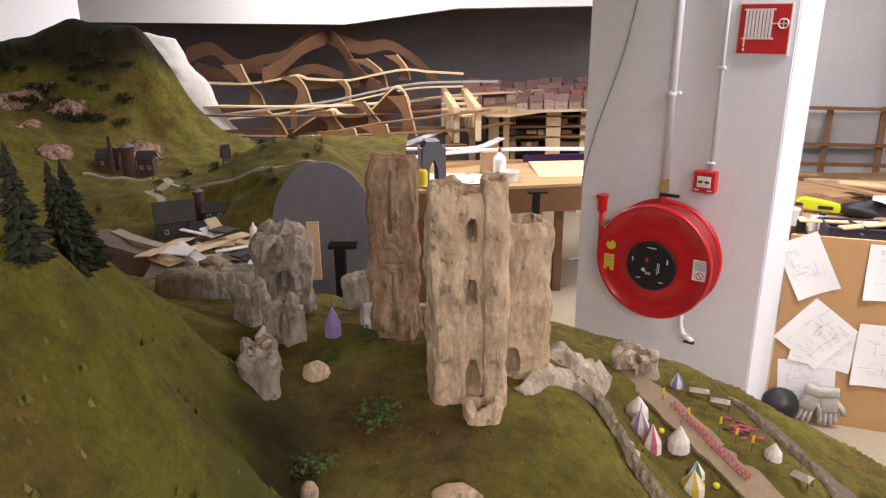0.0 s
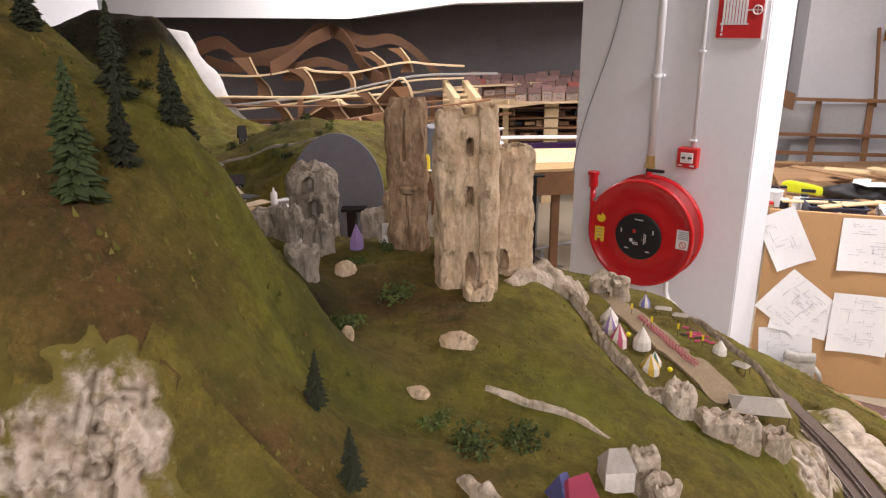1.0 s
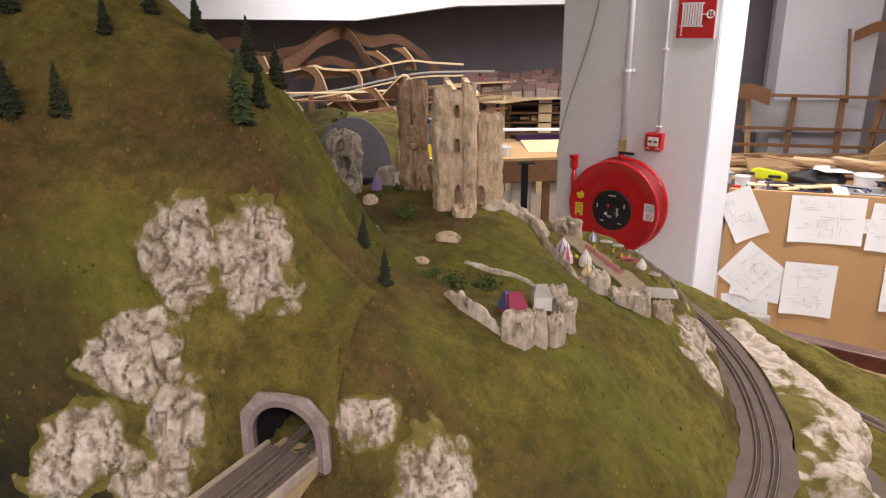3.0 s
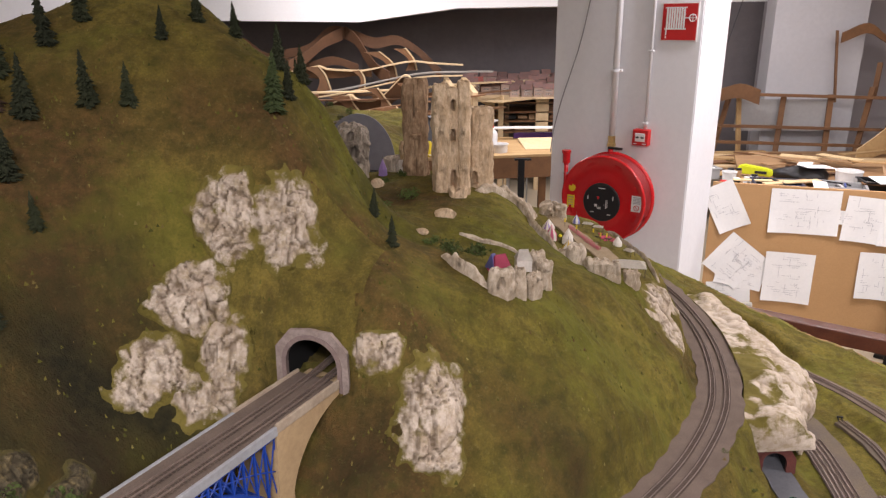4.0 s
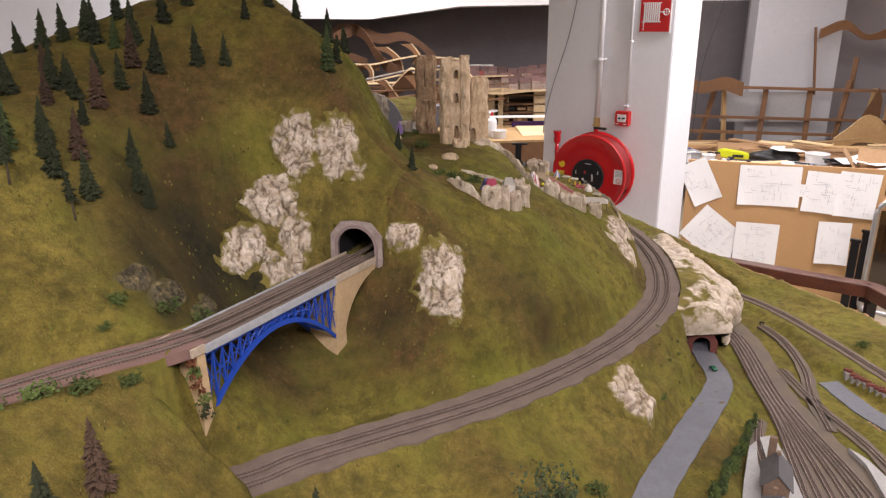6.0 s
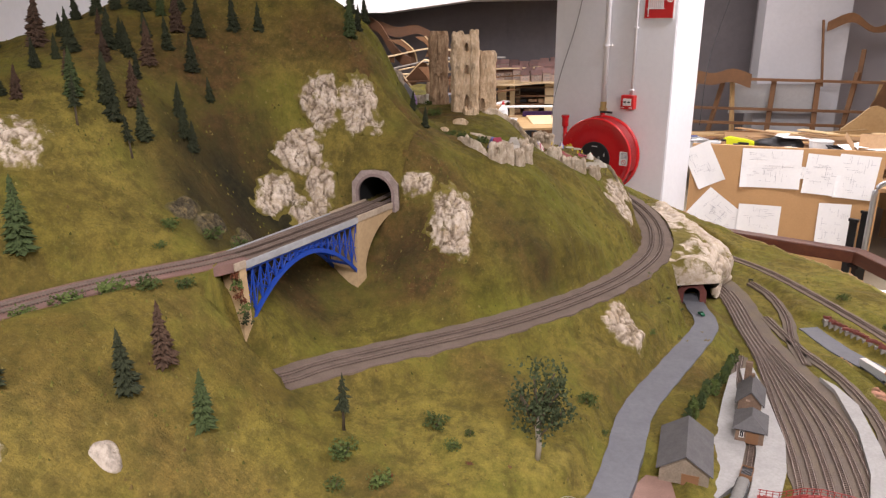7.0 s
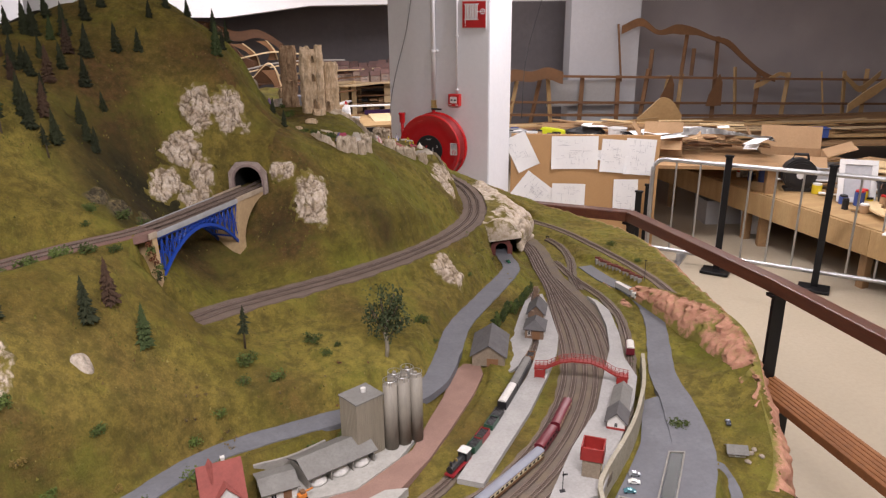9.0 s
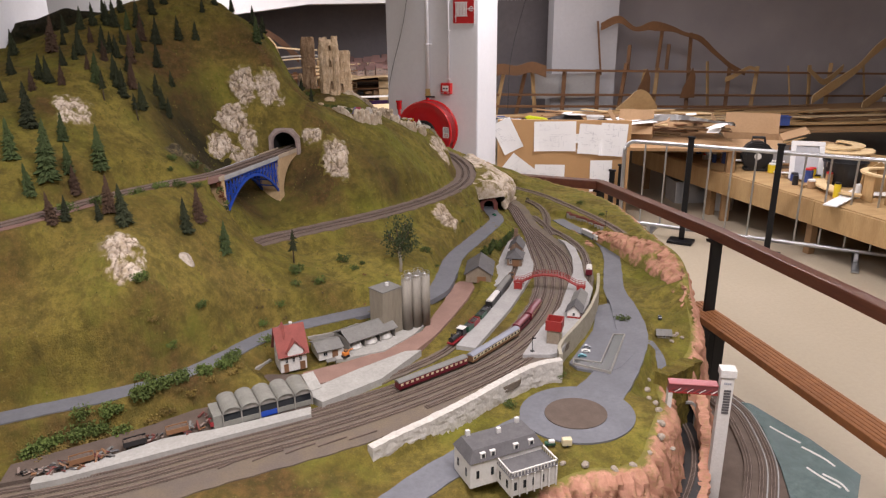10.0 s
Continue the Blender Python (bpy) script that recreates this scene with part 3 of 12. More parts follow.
def height(x, y):
    x, y = np.atleast_1d(np.asarray(x, float)), np.atleast_1d(np.asarray(y, float))
    h = base_height(x, y)
    h = h + 0.006 * wavy(x, y, 31, 0.4) + 0.003 * wavy(x, y, 83, 2.0)
    h = carve(h, x, y, YARD, 0.16, 0.05)
    h = carve(h, x, y, WALL_S, 0.034, 0.010)
    # the bridge spans the valley: no bank under it
    keep = (x < -0.475) | (y < -0.45)
    h = carve(h, x, y, UPPER, 0.052, 0.05, keep)
    h = carve(h, x, y, LOWER, 0.05, 0.05, (x > -0.47) & ((x > -0.33) | (y > -0.54)))
    h = carve(h, x, y, ROAD_W, 0.04, 0.05)
    h = carve(h, x, y, REAR, 0.03, 0.03)
    h = carve(h, x, y, ROAD_E, 0.05, 0.04)
    h = carve(h, x, y, ROAD_S, 0.06, 0.05)
    r = np.hypot((x - ISLE[0]), (y - ISLE[1]) * 1.1)
    w = smoothstep(1 - (r - 0.16) / 0.04)
    h = h * (1 - w) + 0.80 * w
    sel = near(x, y, PARK, 0.08)
    if sel.any():
        xs_, ys_ = x[sel], y[sel]
        far = np.where(inside(xs_, ys_, PARK), 0.0, edge_dist(xs_, ys_, PARK))
        h[sel] = np.minimum(h[sel], 0.796 + np.maximum(0, far - 0.006) * 1.2)
    sel = near(x, y, WORKS, 0.12)
    if sel.any():
        xs_, ys_ = x[sel], y[sel]
        far = np.where(inside(xs_, ys_, WORKS), 0.0, edge_dist(xs_, ys_, WORKS))
        h[sel] = np.minimum(h[sel], 0.8575 + np.maximum(0, far - 0.008) * 1.1)
    return face_cut(h, x, y, PORTAL, 0.066)


# tunnel mouths: place, way in, half width, floor, depth
PORTAL = (np.array([-0.215, 0.060]), np.array([0.26, 0.966]), 0.057, 1.283, 0.16)
BRICK = (np.array([0.757, 0.352]), np.array([0.20, 0.98]), 0.036, 0.878, 0.12)


def bore(h, x, y, tun):
    c, d, half, floor, deep = tun
    a = (x - c[0]) * d[0] + (y - c[1]) * d[1]
    b = (x - c[0]) * d[1] - (y - c[1]) * d[0]
    m = (a > -0.012) & (a < deep) & (np.abs(b) < half)
    h[m] = np.minimum(h[m], floor)
    return h


def face_cut(h, x, y, tun, wide):
    """Clear the ground before a tunnel's face."""
    c, d, half, floor, deep = tun
    a = (x - c[0]) * d[0] + (y - c[1]) * d[1]
    b = (x - c[0]) * d[1] - (y - c[1]) * d[0]
    top = floor - 0.012 + np.maximum(0, np.abs(b) - wide) * 2.2 + np.maximum(0, a + 0.002) * 30 + np.maximum(0, -0.07 - a) * 3
    return np.minimum(h, top)


def h1(x, y):
    return float(height(x, y)[0])


EDGE = [(-1.8, -2.0), (0.2, -2.0), (0.2, -1.75), (0.30, -1.66), (0.44, -1.635), (0.55, -1.63), (0.62, -1.60), (0.70, -1.50), (0.775, -1.41), (0.83, -1.31), (0.87, -1.215), (1.0, -1.14), (1.06, -1.08), (1.12, -0.98), (1.175, -0.84), (1.235, -0.70), (1.305, -0.52), (1.34, -0.34), (1.385, -0.1), (1.44, 0.2), (1.47, 0.5), (1.42, 0.82),
        (1.27, 1.02), (1.07, 1.19), (0.95, 1.36), (0.62, 1.55), (0.2, 1.5), (-0.4, 1.45), (-1.8, 1.4)]


def inside(x, y, poly):
    c = np.zeros(x.shape, bool)
    n = len(poly)
    for i in range(n):
        (x1, y1), (x2, y2) = poly[i], poly[(i + 1) % n]
        if y1 != y2:
            c ^= ((y1 > y) != (y2 > y)) & (x < (x2 - x1) * (y - y1) / (y2 - y1) + x1)
    return c


def edge_dist(x, y, poly):
    d = np.full(x.shape, 9.0)
    n = len(poly)
    for i in range(n):
        a, b = np.array(poly[i]), np.array(poly[(i + 1) % n])
        ab = b - a
        t = np.clip(((x - a[0]) * ab[0] + (y - a[1]) * ab[1]) / (ab @ ab), 0, 1)
        d = np.minimum(d, np.hypot(x - a[0] - t * ab[0], y - a[1] - t * ab[1]))
    return d


def blob(x, y, cx, cy, rx, ry=None):
    return np.exp(-(((x - cx) / rx) ** 2 + ((y - cy) / (ry or rx)) ** 2))


def soften(v, shape, reach=3):
    g = np.clip(v, 0, 1).reshape(shape)
    for ax in (0, 1, 0, 1):
        g = sum(np.roll(g, k, ax) for k in range(-reach, reach + 1)) / (2 * reach + 1)
    return g.ravel()


def build_terrain():
    STEP = 0.0085
    xs, ys = np.arange(-1.8, 1.52, STEP), np.arange(-2.0, 1.58, STEP)
    X, Y = np.meshgrid(xs, ys)
    x, y = X.ravel(), Y.ravel()
    h = height(x, y)
    ins = inside(x, y, EDGE)
    # gullies on the slopes
    gx = np.gradient(h.reshape(X.shape), STEP, axis=1).ravel()
    gy = np.gradient(h.reshape(X.shape), STEP, axis=0).ravel()
    steep = np.clip(np.hypot(gx, gy) - 0.5, 0, 1.5) / 1.5
    h = h + steep * (0.010 * wavy(x, y, 60, 5.0) + 0.006 * wavy(x, y, 140, 1.0))
    h = face_cut(bore(bore(h, x, y, PORTAL), x, y, BRICK), x, y, PORTAL, 0.066)
    # tone: fresh green on the castle slope and the low meadow, olive on the hill
    tone = 0.22 + 0.25 * wavy(x, y, 9, 0.7) + 0.15 * wavy(x, y, 23, 3.0)
    tone += 0.55 * blob(x, y, 0.25, 0.45, 0.3, 0.4) + 0.35 * blob(x, y, -0.15, 0.45, 0.12, 0.2) + 0.3 * blob(x, y, 0.1, -0.2, 0.4, 0.15) + 0.35 * blob(x, y, 1.2, 0.3, 0.35, 0.7)
    tone -= 0.3 * blob(x, y, -0.7, 0.1, 0.4, 0.3)
    soil = 0.08 + 0.50 * wavy(x, y, 17, 4.2) + 0.5 * steep * wavy(x, y, 45, 2.2) + 0.15 * wavy(x, y, 70, 1.1)
    soil += 0.7 * blob(x, y, -0.06, 0.66, 0.1, 0.13) + 0.3 * blob(x, y, -0.45, 0.05, 0.14, 0.1) + 0.25 * blob(x, y, -0.7, 0.15, 0.3)
    lite = 0.08 + 0.45 * wavy(x, y, 12, 6.0) + 0.6 * blob(x, y, -0.02, -0.55, 0.35, 0.16) + 0.5 * blob(x, y, -0.8, -0.3, 0.15, 0.12) + 0.12 * blob(x, y, -0.55, -0.95, 0.25, 0.2) + 0.5 * blob(x, y, 1.25, 0.3, 0.2, 0.6)
    for rx, ry, rr in ((-0.375, 0.17, 0.12), (-0.27, 0.16, 0.13), (-0.41, 0.06, 0.15), (-0.13, 0.04, 0.08), (-0.01, -0.03, 0.11), (-0.645, -1.015, 0.15), (-0.885, -0.385, 0.11), (0.46, -0.04, 0.1), (0.55, 0.6, 0.09)):
        w = blob(x, y, rx, ry, rr)
        wide_ = blob(x, y, rx, ry, rr * 1.5)
        lite += 0.42 * w * (0.75 + 0.3 * wavy(x, y, 37, rx * 9))
        soil += 0.4 * wide_ * (0.8 + 0.7 * wavy(x, y, 43, ry * 7))
        h = h + w * (0.004 * wavy(x, y, 170, 2.0) + 0.003 * wavy(x, y, 260, 0.5))
    soil += 0.12 * blob(x, y, -0.27, 0.52, 0.07, 0.22) + 0.7 * blob(x, y, -0.02, 0.3, 0.1, 0.09) * (0.6 + 0.8 * wavy(x, y, 70, 3.1)) + 0.6 * blob(x, y, -0.12, 0.13, 0.12, 0.05) * (0.5 + wavy(x, y, 80, 1.1))
    soil += 0.55 * blob(x, y, -0.5, 0.0, 0.3, 0.22) - 0.35 * blob(x, y, -0.4, 0.55, 0.25, 0.2) + 0.6 * blob(x, y, -0.2, 0.1, 0.27, 0.15) * (0.8 + 0.5 * wavy(x, y, 31, 2.0))
    lite -= 0.2 * blob(x, y, -0.25, 0.08, 0.35, 0.2)
    tone += 0.35 * blob(x, y, -0.15, 0.4, 0.1, 0.2) + 0.3 * blob(x, y, -0.4, 0.55, 0.25, 0.2)
    soil += 0.4 * blob(x, y, -0.75, -1.1, 0.3, 0.22) * (0.7 + 0.8 * wavy(x, y, 15, 2.6)) + 0.3 * blob(x, y, -0.25, -0.85, 0.25, 0.15) * (0.7 + 0.9 * wavy(x, y, 19, 5.1))
    soil += 1.1 * blob(x, y, -0.5, -1.62, 0.45, 0.11) + 0.35 * blob(x, y, 0.12, 0.86, 0.07, 0.05) + 0.5 * blob(x, y, 0.0, 0.70, 0.05, 0.05)
    tone += 0.5 * blob(x, y, 0.45, -1.4, 0.4, 0.25) + 0.4 * blob(x, y, 1.1, -0.4, 0.2, 0.5)
    lite += 0.3 * blob(x, y, 0.45, -1.4, 0.4, 0.25) + 0.3 * blob(x, y, 1.0, -0.5, 0.2, 0.5)
    soil += 0.9 * blob(x, y, -0.11, 0.76, 0.07, 0.08) + 0.6 * blob(x, y, -0.52, 0.06, 0.12, 0.12) + 0.6 * blob(x, y, -0.22, 0.14, 0.12, 0.05) + 0.5 * blob(x, y, -0.1, -0.03, 0.07, 0.05) + 0.5 * blob(x, y, -0.56, -1.06, 0.12, 0.06) + 0.45 * blob(x, y, -0.42, -0.915, 0.05, 0.04)
    tone += 0.5 * blob(x, y, 0.14, 0.70, 0.12, 0.12) + 0.4 * blob(x, y, 0.1, 0.08, 0.1, 0.1) - 0.35 * blob(x, y, -0.55, -0.95, 0.3, 0.25) - 0.3 * blob(x, y, -0.74, -0.28, 0.12, 0.1)
    lite += 0.55 * blob(x, y, 0.14, -0.58, 0.16, 0.08) + 0.4 * blob(x, y, -0.74, -0.28, 0.12, 0.1) + 0.1 * blob(x, y, -0.55, -0.92, 0.2, 0.12)
    # dark mask: scattered dark flock, plus shade painted into gullies and the flank
    dark_flock_shade = 0.55 * blob(x, y, -0.56, -0.12, 0.20, 0.14) + 0.9 * blob(x, y, -0.565, -0.26, 0.10, 0.06) + 0.8 * blob(x, y, -0.19, 0.64, 0.045, 0.11) + 0.6 * blob(x, y, -0.12, 0.44, 0.04, 0.10) + 0.55 * blob(x, y, -0.55, -0.05, 0.10, 0.06) + 0.5 * blob(x, y, 0.15, 0.02, 0.035, 0.04) + 0.6 * blob(x, y, 0.24, 0.02, 0.035, 0.03) + 0.55 * blob(x, y, -0.105, -0.04, 0.05, 0.04) + 0.4 * blob(x, y, -0.56, -0.1, 0.16, 0.09) + 0.75 * blob(x, y, -0.50, -0.02, 0.08, 0.1) + 0.6 * blob(x, y, -0.42, 0.0, 0.08, 0.05) + 0.55 * blob(x, y, -0.2, 0.72, 0.05, 0.14) + 0.5 * blob(x, y, -0.17, 0.55, 0.05, 0.12)
    # more shade painted in, beside the portal and under the bridge deck
    dark_flock_shade += 0.45 * blob(x, y, -0.27, 0.075, 0.06, 0.03) + 0.4 * blob(x, y, -0.12, -0.06, 0.08, 0.05) + 0.5 * blob(x, y, 0.22, 0.05, 0.05, 0.03) + 0.35 * blob(x, y, -0.3, -0.17, 0.1, 0.1)
    dark_flock_shade = dark_flock_shade * (0.75 + 0.6 * wavy(x, y, 45, 3.3) + 0.4 * wavy(x, y, 110, 1.9))
    tone, soil, lite, dark_flock_shade = (soften(v_, X.shape, 2) for v_ in (tone, soil, lite, dark_flock_shade))
    colr = np.clip(np.stack([tone, soil * 1.25, lite, np.ones_like(tone)], 1), 0, 1)
    dark_flock_shade = np.clip(dark_flock_shade, 0, 1)
    nx = len(xs)
    idx = -np.ones(x.size, int)
    q = (np.arange(len(ys) - 1)[:, None] * nx + np.arange(nx - 1)[None]).ravel()
    quad = np.stack([q, q + 1, q + nx + 1, q + nx], 1)
    quad = quad[ins[quad].all(1)]
    used = np.unique(quad)
    idx[used] = np.arange(used.size)
    V = np.stack([x[used], y[used], h[used]], 1)
    F = idx[quad]
    # a rocky skirt down from the open edges
    e = np.concatenate([F[:, [0, 1]], F[:, [1, 2]], F[:, [2, 3]], F[:, [3, 0]]])
    key = np.sort(e, 1)
    _, inv, cnt = np.unique(key, axis=0, return_inverse=True, return_counts=True)
    rim = e[cnt[inv.ravel()] == 1]
    rv = np.unique(rim)
    mp = {int(v): len(V) + i for i, v in enumerate(rv)}
    low = V[rv].copy()
    low[:, 2] = 0.42
    V2 = np.vstack([V, low])
    sk = np.array([[a, mp[int(a)], mp[int(b)], b] for a, b in rim])
    me = raw("terrain", V2, np.vstack([F, sk]), [M["grass"], M["red_rock"]], True)
    mi = np.zeros(len(me.polygons), int)
    mi[len(F):] = 1
    me.polygons.foreach_set("material_index", mi)
    at = me.color_attributes.new("tone", "FLOAT_COLOR", "POINT")
    full = np.vstack([colr[used], np.tile([0.2, 0.6, 0.1, 1.0], (len(low), 1))])
    at.data.foreach_set("color", full.ravel())
    at = me.attributes.new("dark_flock_shade", "FLOAT", "POINT")
    at.data.foreach_set("value", np.concatenate([dark_flock_shade[used], np.zeros(len(low))]))
    ob = new("ground", me)
    return tagged(ob, "green and brown flocked model railway landscape with hills", "ground", kind="structure")


terrain = build_terrain()

# ---- the room ----
def quad_wall(name, a, b, z0, z1, material, thick=0.12, label=""):
    a, b = Vector((*a, 0)), Vector((*b, 0))
    d = (b - a).normalized()
    n = Vector((-d.y, d.x, 0)) * thick
    bm = bmesh.new()
    prism(bm, [(a.x, a.y), (b.x, b.y), (b.x + n.x, b.y + n.y), (a.x + n.x, a.y + n.y)], z0, z1)
    return solo(name, bm, material, label, "wall", kind="structure")


bm = bmesh.new()
box(bm, (1, 0, -0.05), (18, 22, 0.1))
solo("floor", bm, M["floor"], "smooth beige poured floor", "floor", kind="structure")
bm = bmesh.new()
box(bm, (1, 0, CEIL + 0.05), (18, 22, 0.1))
solo("ceiling", bm, M["white_paint"], "plain white ceiling", "ceiling", kind="structure")
# back walls: grey and shade-coloured below, white above
quad_wall("wall_back", (12.0, 6.2), (3.62, 7.34), 0, 2.02, M["grey_wall"], -0.12, "grey painted back wall")
quad_wall("wall_back_shaded", (3.618, 7.34), (0.603, 7.75), 0, 2.02, M["shaded_wall"], -0.12, "part of the back wall coloured dark for shade")
quad_wall("wall_back_top", (12.0, 6.2), (0.603, 7.75), 2.02, CEIL, M["white_paint"], -0.12, "white upper part of the back wall")
quad_wall("wall_left_back", (0.603, 7.75), (-1.0, 7.8), 0, CEIL, M["shaded_wall"], -0.12, "wall coloured dark for the shade it stands in")
quad_wall("wall_left", (-1.0, 7.8), (-6.0, 6.4), 0, CEIL, M["shaded_wall"], -0.12, "wall coloured dark for the shade it stands in")
quad_wall("wall_side_west", (-6.0, 6.4), (-6.0, -9.0), 0, CEIL, M["white_paint"], -0.12, "white side wall")
quad_wall("wall_partition", (-2.45, 5.0), (-2.45, -8.9), 0, CEIL, M["wall_paint"], -0.12, "white partition wall behind the hill")
quad_wall("wall_side_east", (9.0, -9.0), (9.0, 6.7), 0, CEIL, M["white_paint"], -0.12, "white side wall")
quad_wall("wall_front", (-6.0, -9.0), (9.0, -9.0), 0, CEIL, M["white_paint"], -0.12, "white wall")

# white bulkhead hanging in front of the dark wall
bm = bmesh.new()
slab(bm, [(-6.0, 1.93), (-0.88, 1.84), (0.15, 1.97), (1.9, 1.985), (1.9, CEIL), (-6.0, CEIL)], 1.0, Matrix.Translation((0, 7.2, 0)))
solo("bulkhead", bm, M["white_paint"], "white boxed-in bulkhead under the ceiling", "bulkhead", kind="structure")
U, Vv = Vector((0.798, -0.602, 0)), Vector((0.602, 0.798, 0))
PIL = Vector((0.649, 3.176, 0))
bm = bmesh.new()
p0, p1 = PIL, PIL + U * 0.83
p2, p3 = p1 + Vv * 0.44, p0 + Vv * 0.44
prism(bm, [(p.x, p.y) for p in (p0, p1, p2, p3)], 0, CEIL)
bmesh.ops.bevel(bm, geom=[e for e in bm.edges if abs(e.verts[0].co.z - e.verts[1].co.z) > 1], offset=0.006, segments=2, affect="EDGES")
pillar = solo("pillar", bm, M["wall_paint"], "pale grey painted concrete pillar", "pillar", kind="structure")
bm = bmesh.new()
box(bm, (0, 0, 0), (0.92, 0.3, CEIL))
solo("pillar_back", bm, M["pillar_grey"], "pale grey painted pillar before the back wall", "pillar", kind="structure", at=pose(3.92, 6.75, CEIL / 2, 0, 0, -6))
# guard rail: stained handrail on flat black posts
RAILPTS = [(0.86, 1.595), (1.14, 1.40), (1.668, 1.04), (1.79, -0.04), (1.82, -0.85), (1.86, -3.5)]
RL = [Vector((*p, 0.806)) for p in RAILPTS]
rail_t = thing("guard_rail", "dark stained wooden handrail on flat black steel posts", "railing")
for a, b in zip(RL[:-1], RL[1:]):
    d = b - a
    bm = bmesh.new()
    box(bm, (a + b) / 2, (d.length + 0.012, 0.062, 0.055), math.degrees(math.atan2(d.y, d.x)), 0.006)
    part("handrail", bm, M["handrail"], rail_t)
for px, py, z0, turn in ((1.675, 1.03, 0.16, 25), (1.795, -0.05, 0.17, 5), (1.84, -1.75, 0.17, 3), (1.85, -2.3, 0.17, 3), (1.13, 1.41, 0.16, 50)):
    bm = bmesh.new()
    box(bm, (px, py, (z0 + 0.777) / 2), (0.062, 0.014, 0.777 - z0), turn, 0.002)
    box(bm, (px, py, 0.771), (0.09, 0.05, 0.014), turn, 0.002)
    post_p = part("post", bm, M["black_metal"], rail_t, "flat black steel post")
    bm = bmesh.new()
    box(bm, (px + 0.02, py - 0.01, z0 + 0.005), (0.13, 0.07, 0.012), turn, 0.002)
    box(bm, (px - 0.03, py, z0 / 2), (0.06, 0.05, z0), turn, 0.003)
    part("foot_plate", bm, M["black_metal"], rail_t)
# slatted walkway bench beside the rail
bench_t = thing("slatted_bench", "low ledge of grooved reddish brown decking slats", "bench")
for k in range(6):
    bm = bmesh.new()
    box(bm, (1.735 + 0.0215 * k + 0.0, -1.98, 0.385), (0.0185, 4.1, 0.035), 0.5, 0.004)
    part("slat", bm, M["deck"], bench_t)
for y in (-0.15, -1.3, -2.5):
    bm = bmesh.new()
    box(bm, (1.79, y, 0.355), (0.12, 0.05, 0.03), 2, 0.003)
    box(bm, (1.79, y, 0.17), (0.06, 0.05, 0.34), 2, 0.003)
    part("support", bm, M["black_metal"], bench_t)
# notice board
bm = bmesh.new()
box(bm, (0, 0, 0.47), (1.16, 0.02, 0.94), 0, 0.002)
board_m = pose(2.15, 2.87, 0, 0, 0, -19)
solo("notice_board", bm, M["board"], "brown hardboard panel with plans pinned to it", "board", at=board_m)

# ---- tracks, roads, bridge and tunnel mouths of the model railway ----
def side_line(L, off):
    """The line L shifted sideways; off is a number or one for each point."""
    d = np.gradient(L[:, :2], axis=0)
    d /= np.linalg.norm(d, axis=1)[:, None] + 1e-9
    n = np.stack([-d[:, 1], d[:, 0]], 1)
    return np.column_stack([L[:, :2] + n * (np.asarray(off)[..., None] if np.ndim(off) else off), L[:, 2]])


def ribbon(name, L, a, b, material, lift, label, cat, rough_edge=0.0, kind="structure", drop=0.02):
    k = len(L)
    s = np.arange(k) * 0.37
    A = side_line(L, np.full(k, a) + rough_edge * np.sin(s * 3.1) * np.sin(s * 1.3 + 1))
    B = side_line(L, np.full(k, b) + rough_edge * np.sin(s * 2.3 + 2) * np.sin(s * 1.7))
    A[:, 2] += lift
    B[:, 2] += lift
    V = np.vstack([A, B, A - [0, 0, drop], B - [0, 0, drop]])
    i = np.arange(k - 1)
    F = np.vstack([np.stack([i, i + 1, i + k + 1, i + k], 1), np.stack([i + 1, i, i + 2 * k, i + 2 * k + 1], 1), np.stack([i + k, i + k + 1, i + 3 * k + 1, i + 3 * k], 1)])
    me = raw(name, V, F, material)
    bm = bmesh.new()
    bm.from_mesh(me)
    bmesh.ops.recalc_face_normals(bm, faces=bm.faces[:])
    bm.to_mesh(me)
    bm.free()
    return tagged(new(name, me), label, cat, kind=kind)


def boxes_mesh(C, D, S):
    """Many small boxes: centres C, plan directions D, sizes S (along, across, high)."""
    n = np.stack([-D[:, 1], D[:, 0], np.zeros(len(D))], 1)
    d = np.column_stack([D, np.zeros(len(D))])
    V, F = [], []
    for sx, sy, sz in ((-1, -1, -1), (1, -1, -1), (1, 1, -1), (-1, 1, -1), (-1, -1, 1), (1, -1, 1), (1, 1, 1), (-1, 1, 1)):
        V.append(C + d * sx * S[0] / 2 + n * sy * S[1] / 2 + np.array([0, 0, sz * S[2] / 2]))
    V = np.stack(V, 1).reshape(-1, 3)
    q = np.array([[0, 3, 2, 1], [4, 5, 6, 7], [0, 1, 5, 4], [1, 2, 6, 5], [2, 3, 7, 6], [3, 0, 4, 7]])
    F = (np.arange(len(C))[:, None, None] * 8 + q[None]).reshape(-1, 4)
    return V, F


def resample(L, step):
    s = np.concatenate([[0], np.cumsum(np.linalg.norm(np.diff(L, axis=0), axis=1))])
    t = np.arange(0, s[-1], step)
    return np.stack([np.interp(t, s, L[:, k]) for k in range(3)], 1)


GAUGE = 0.0095


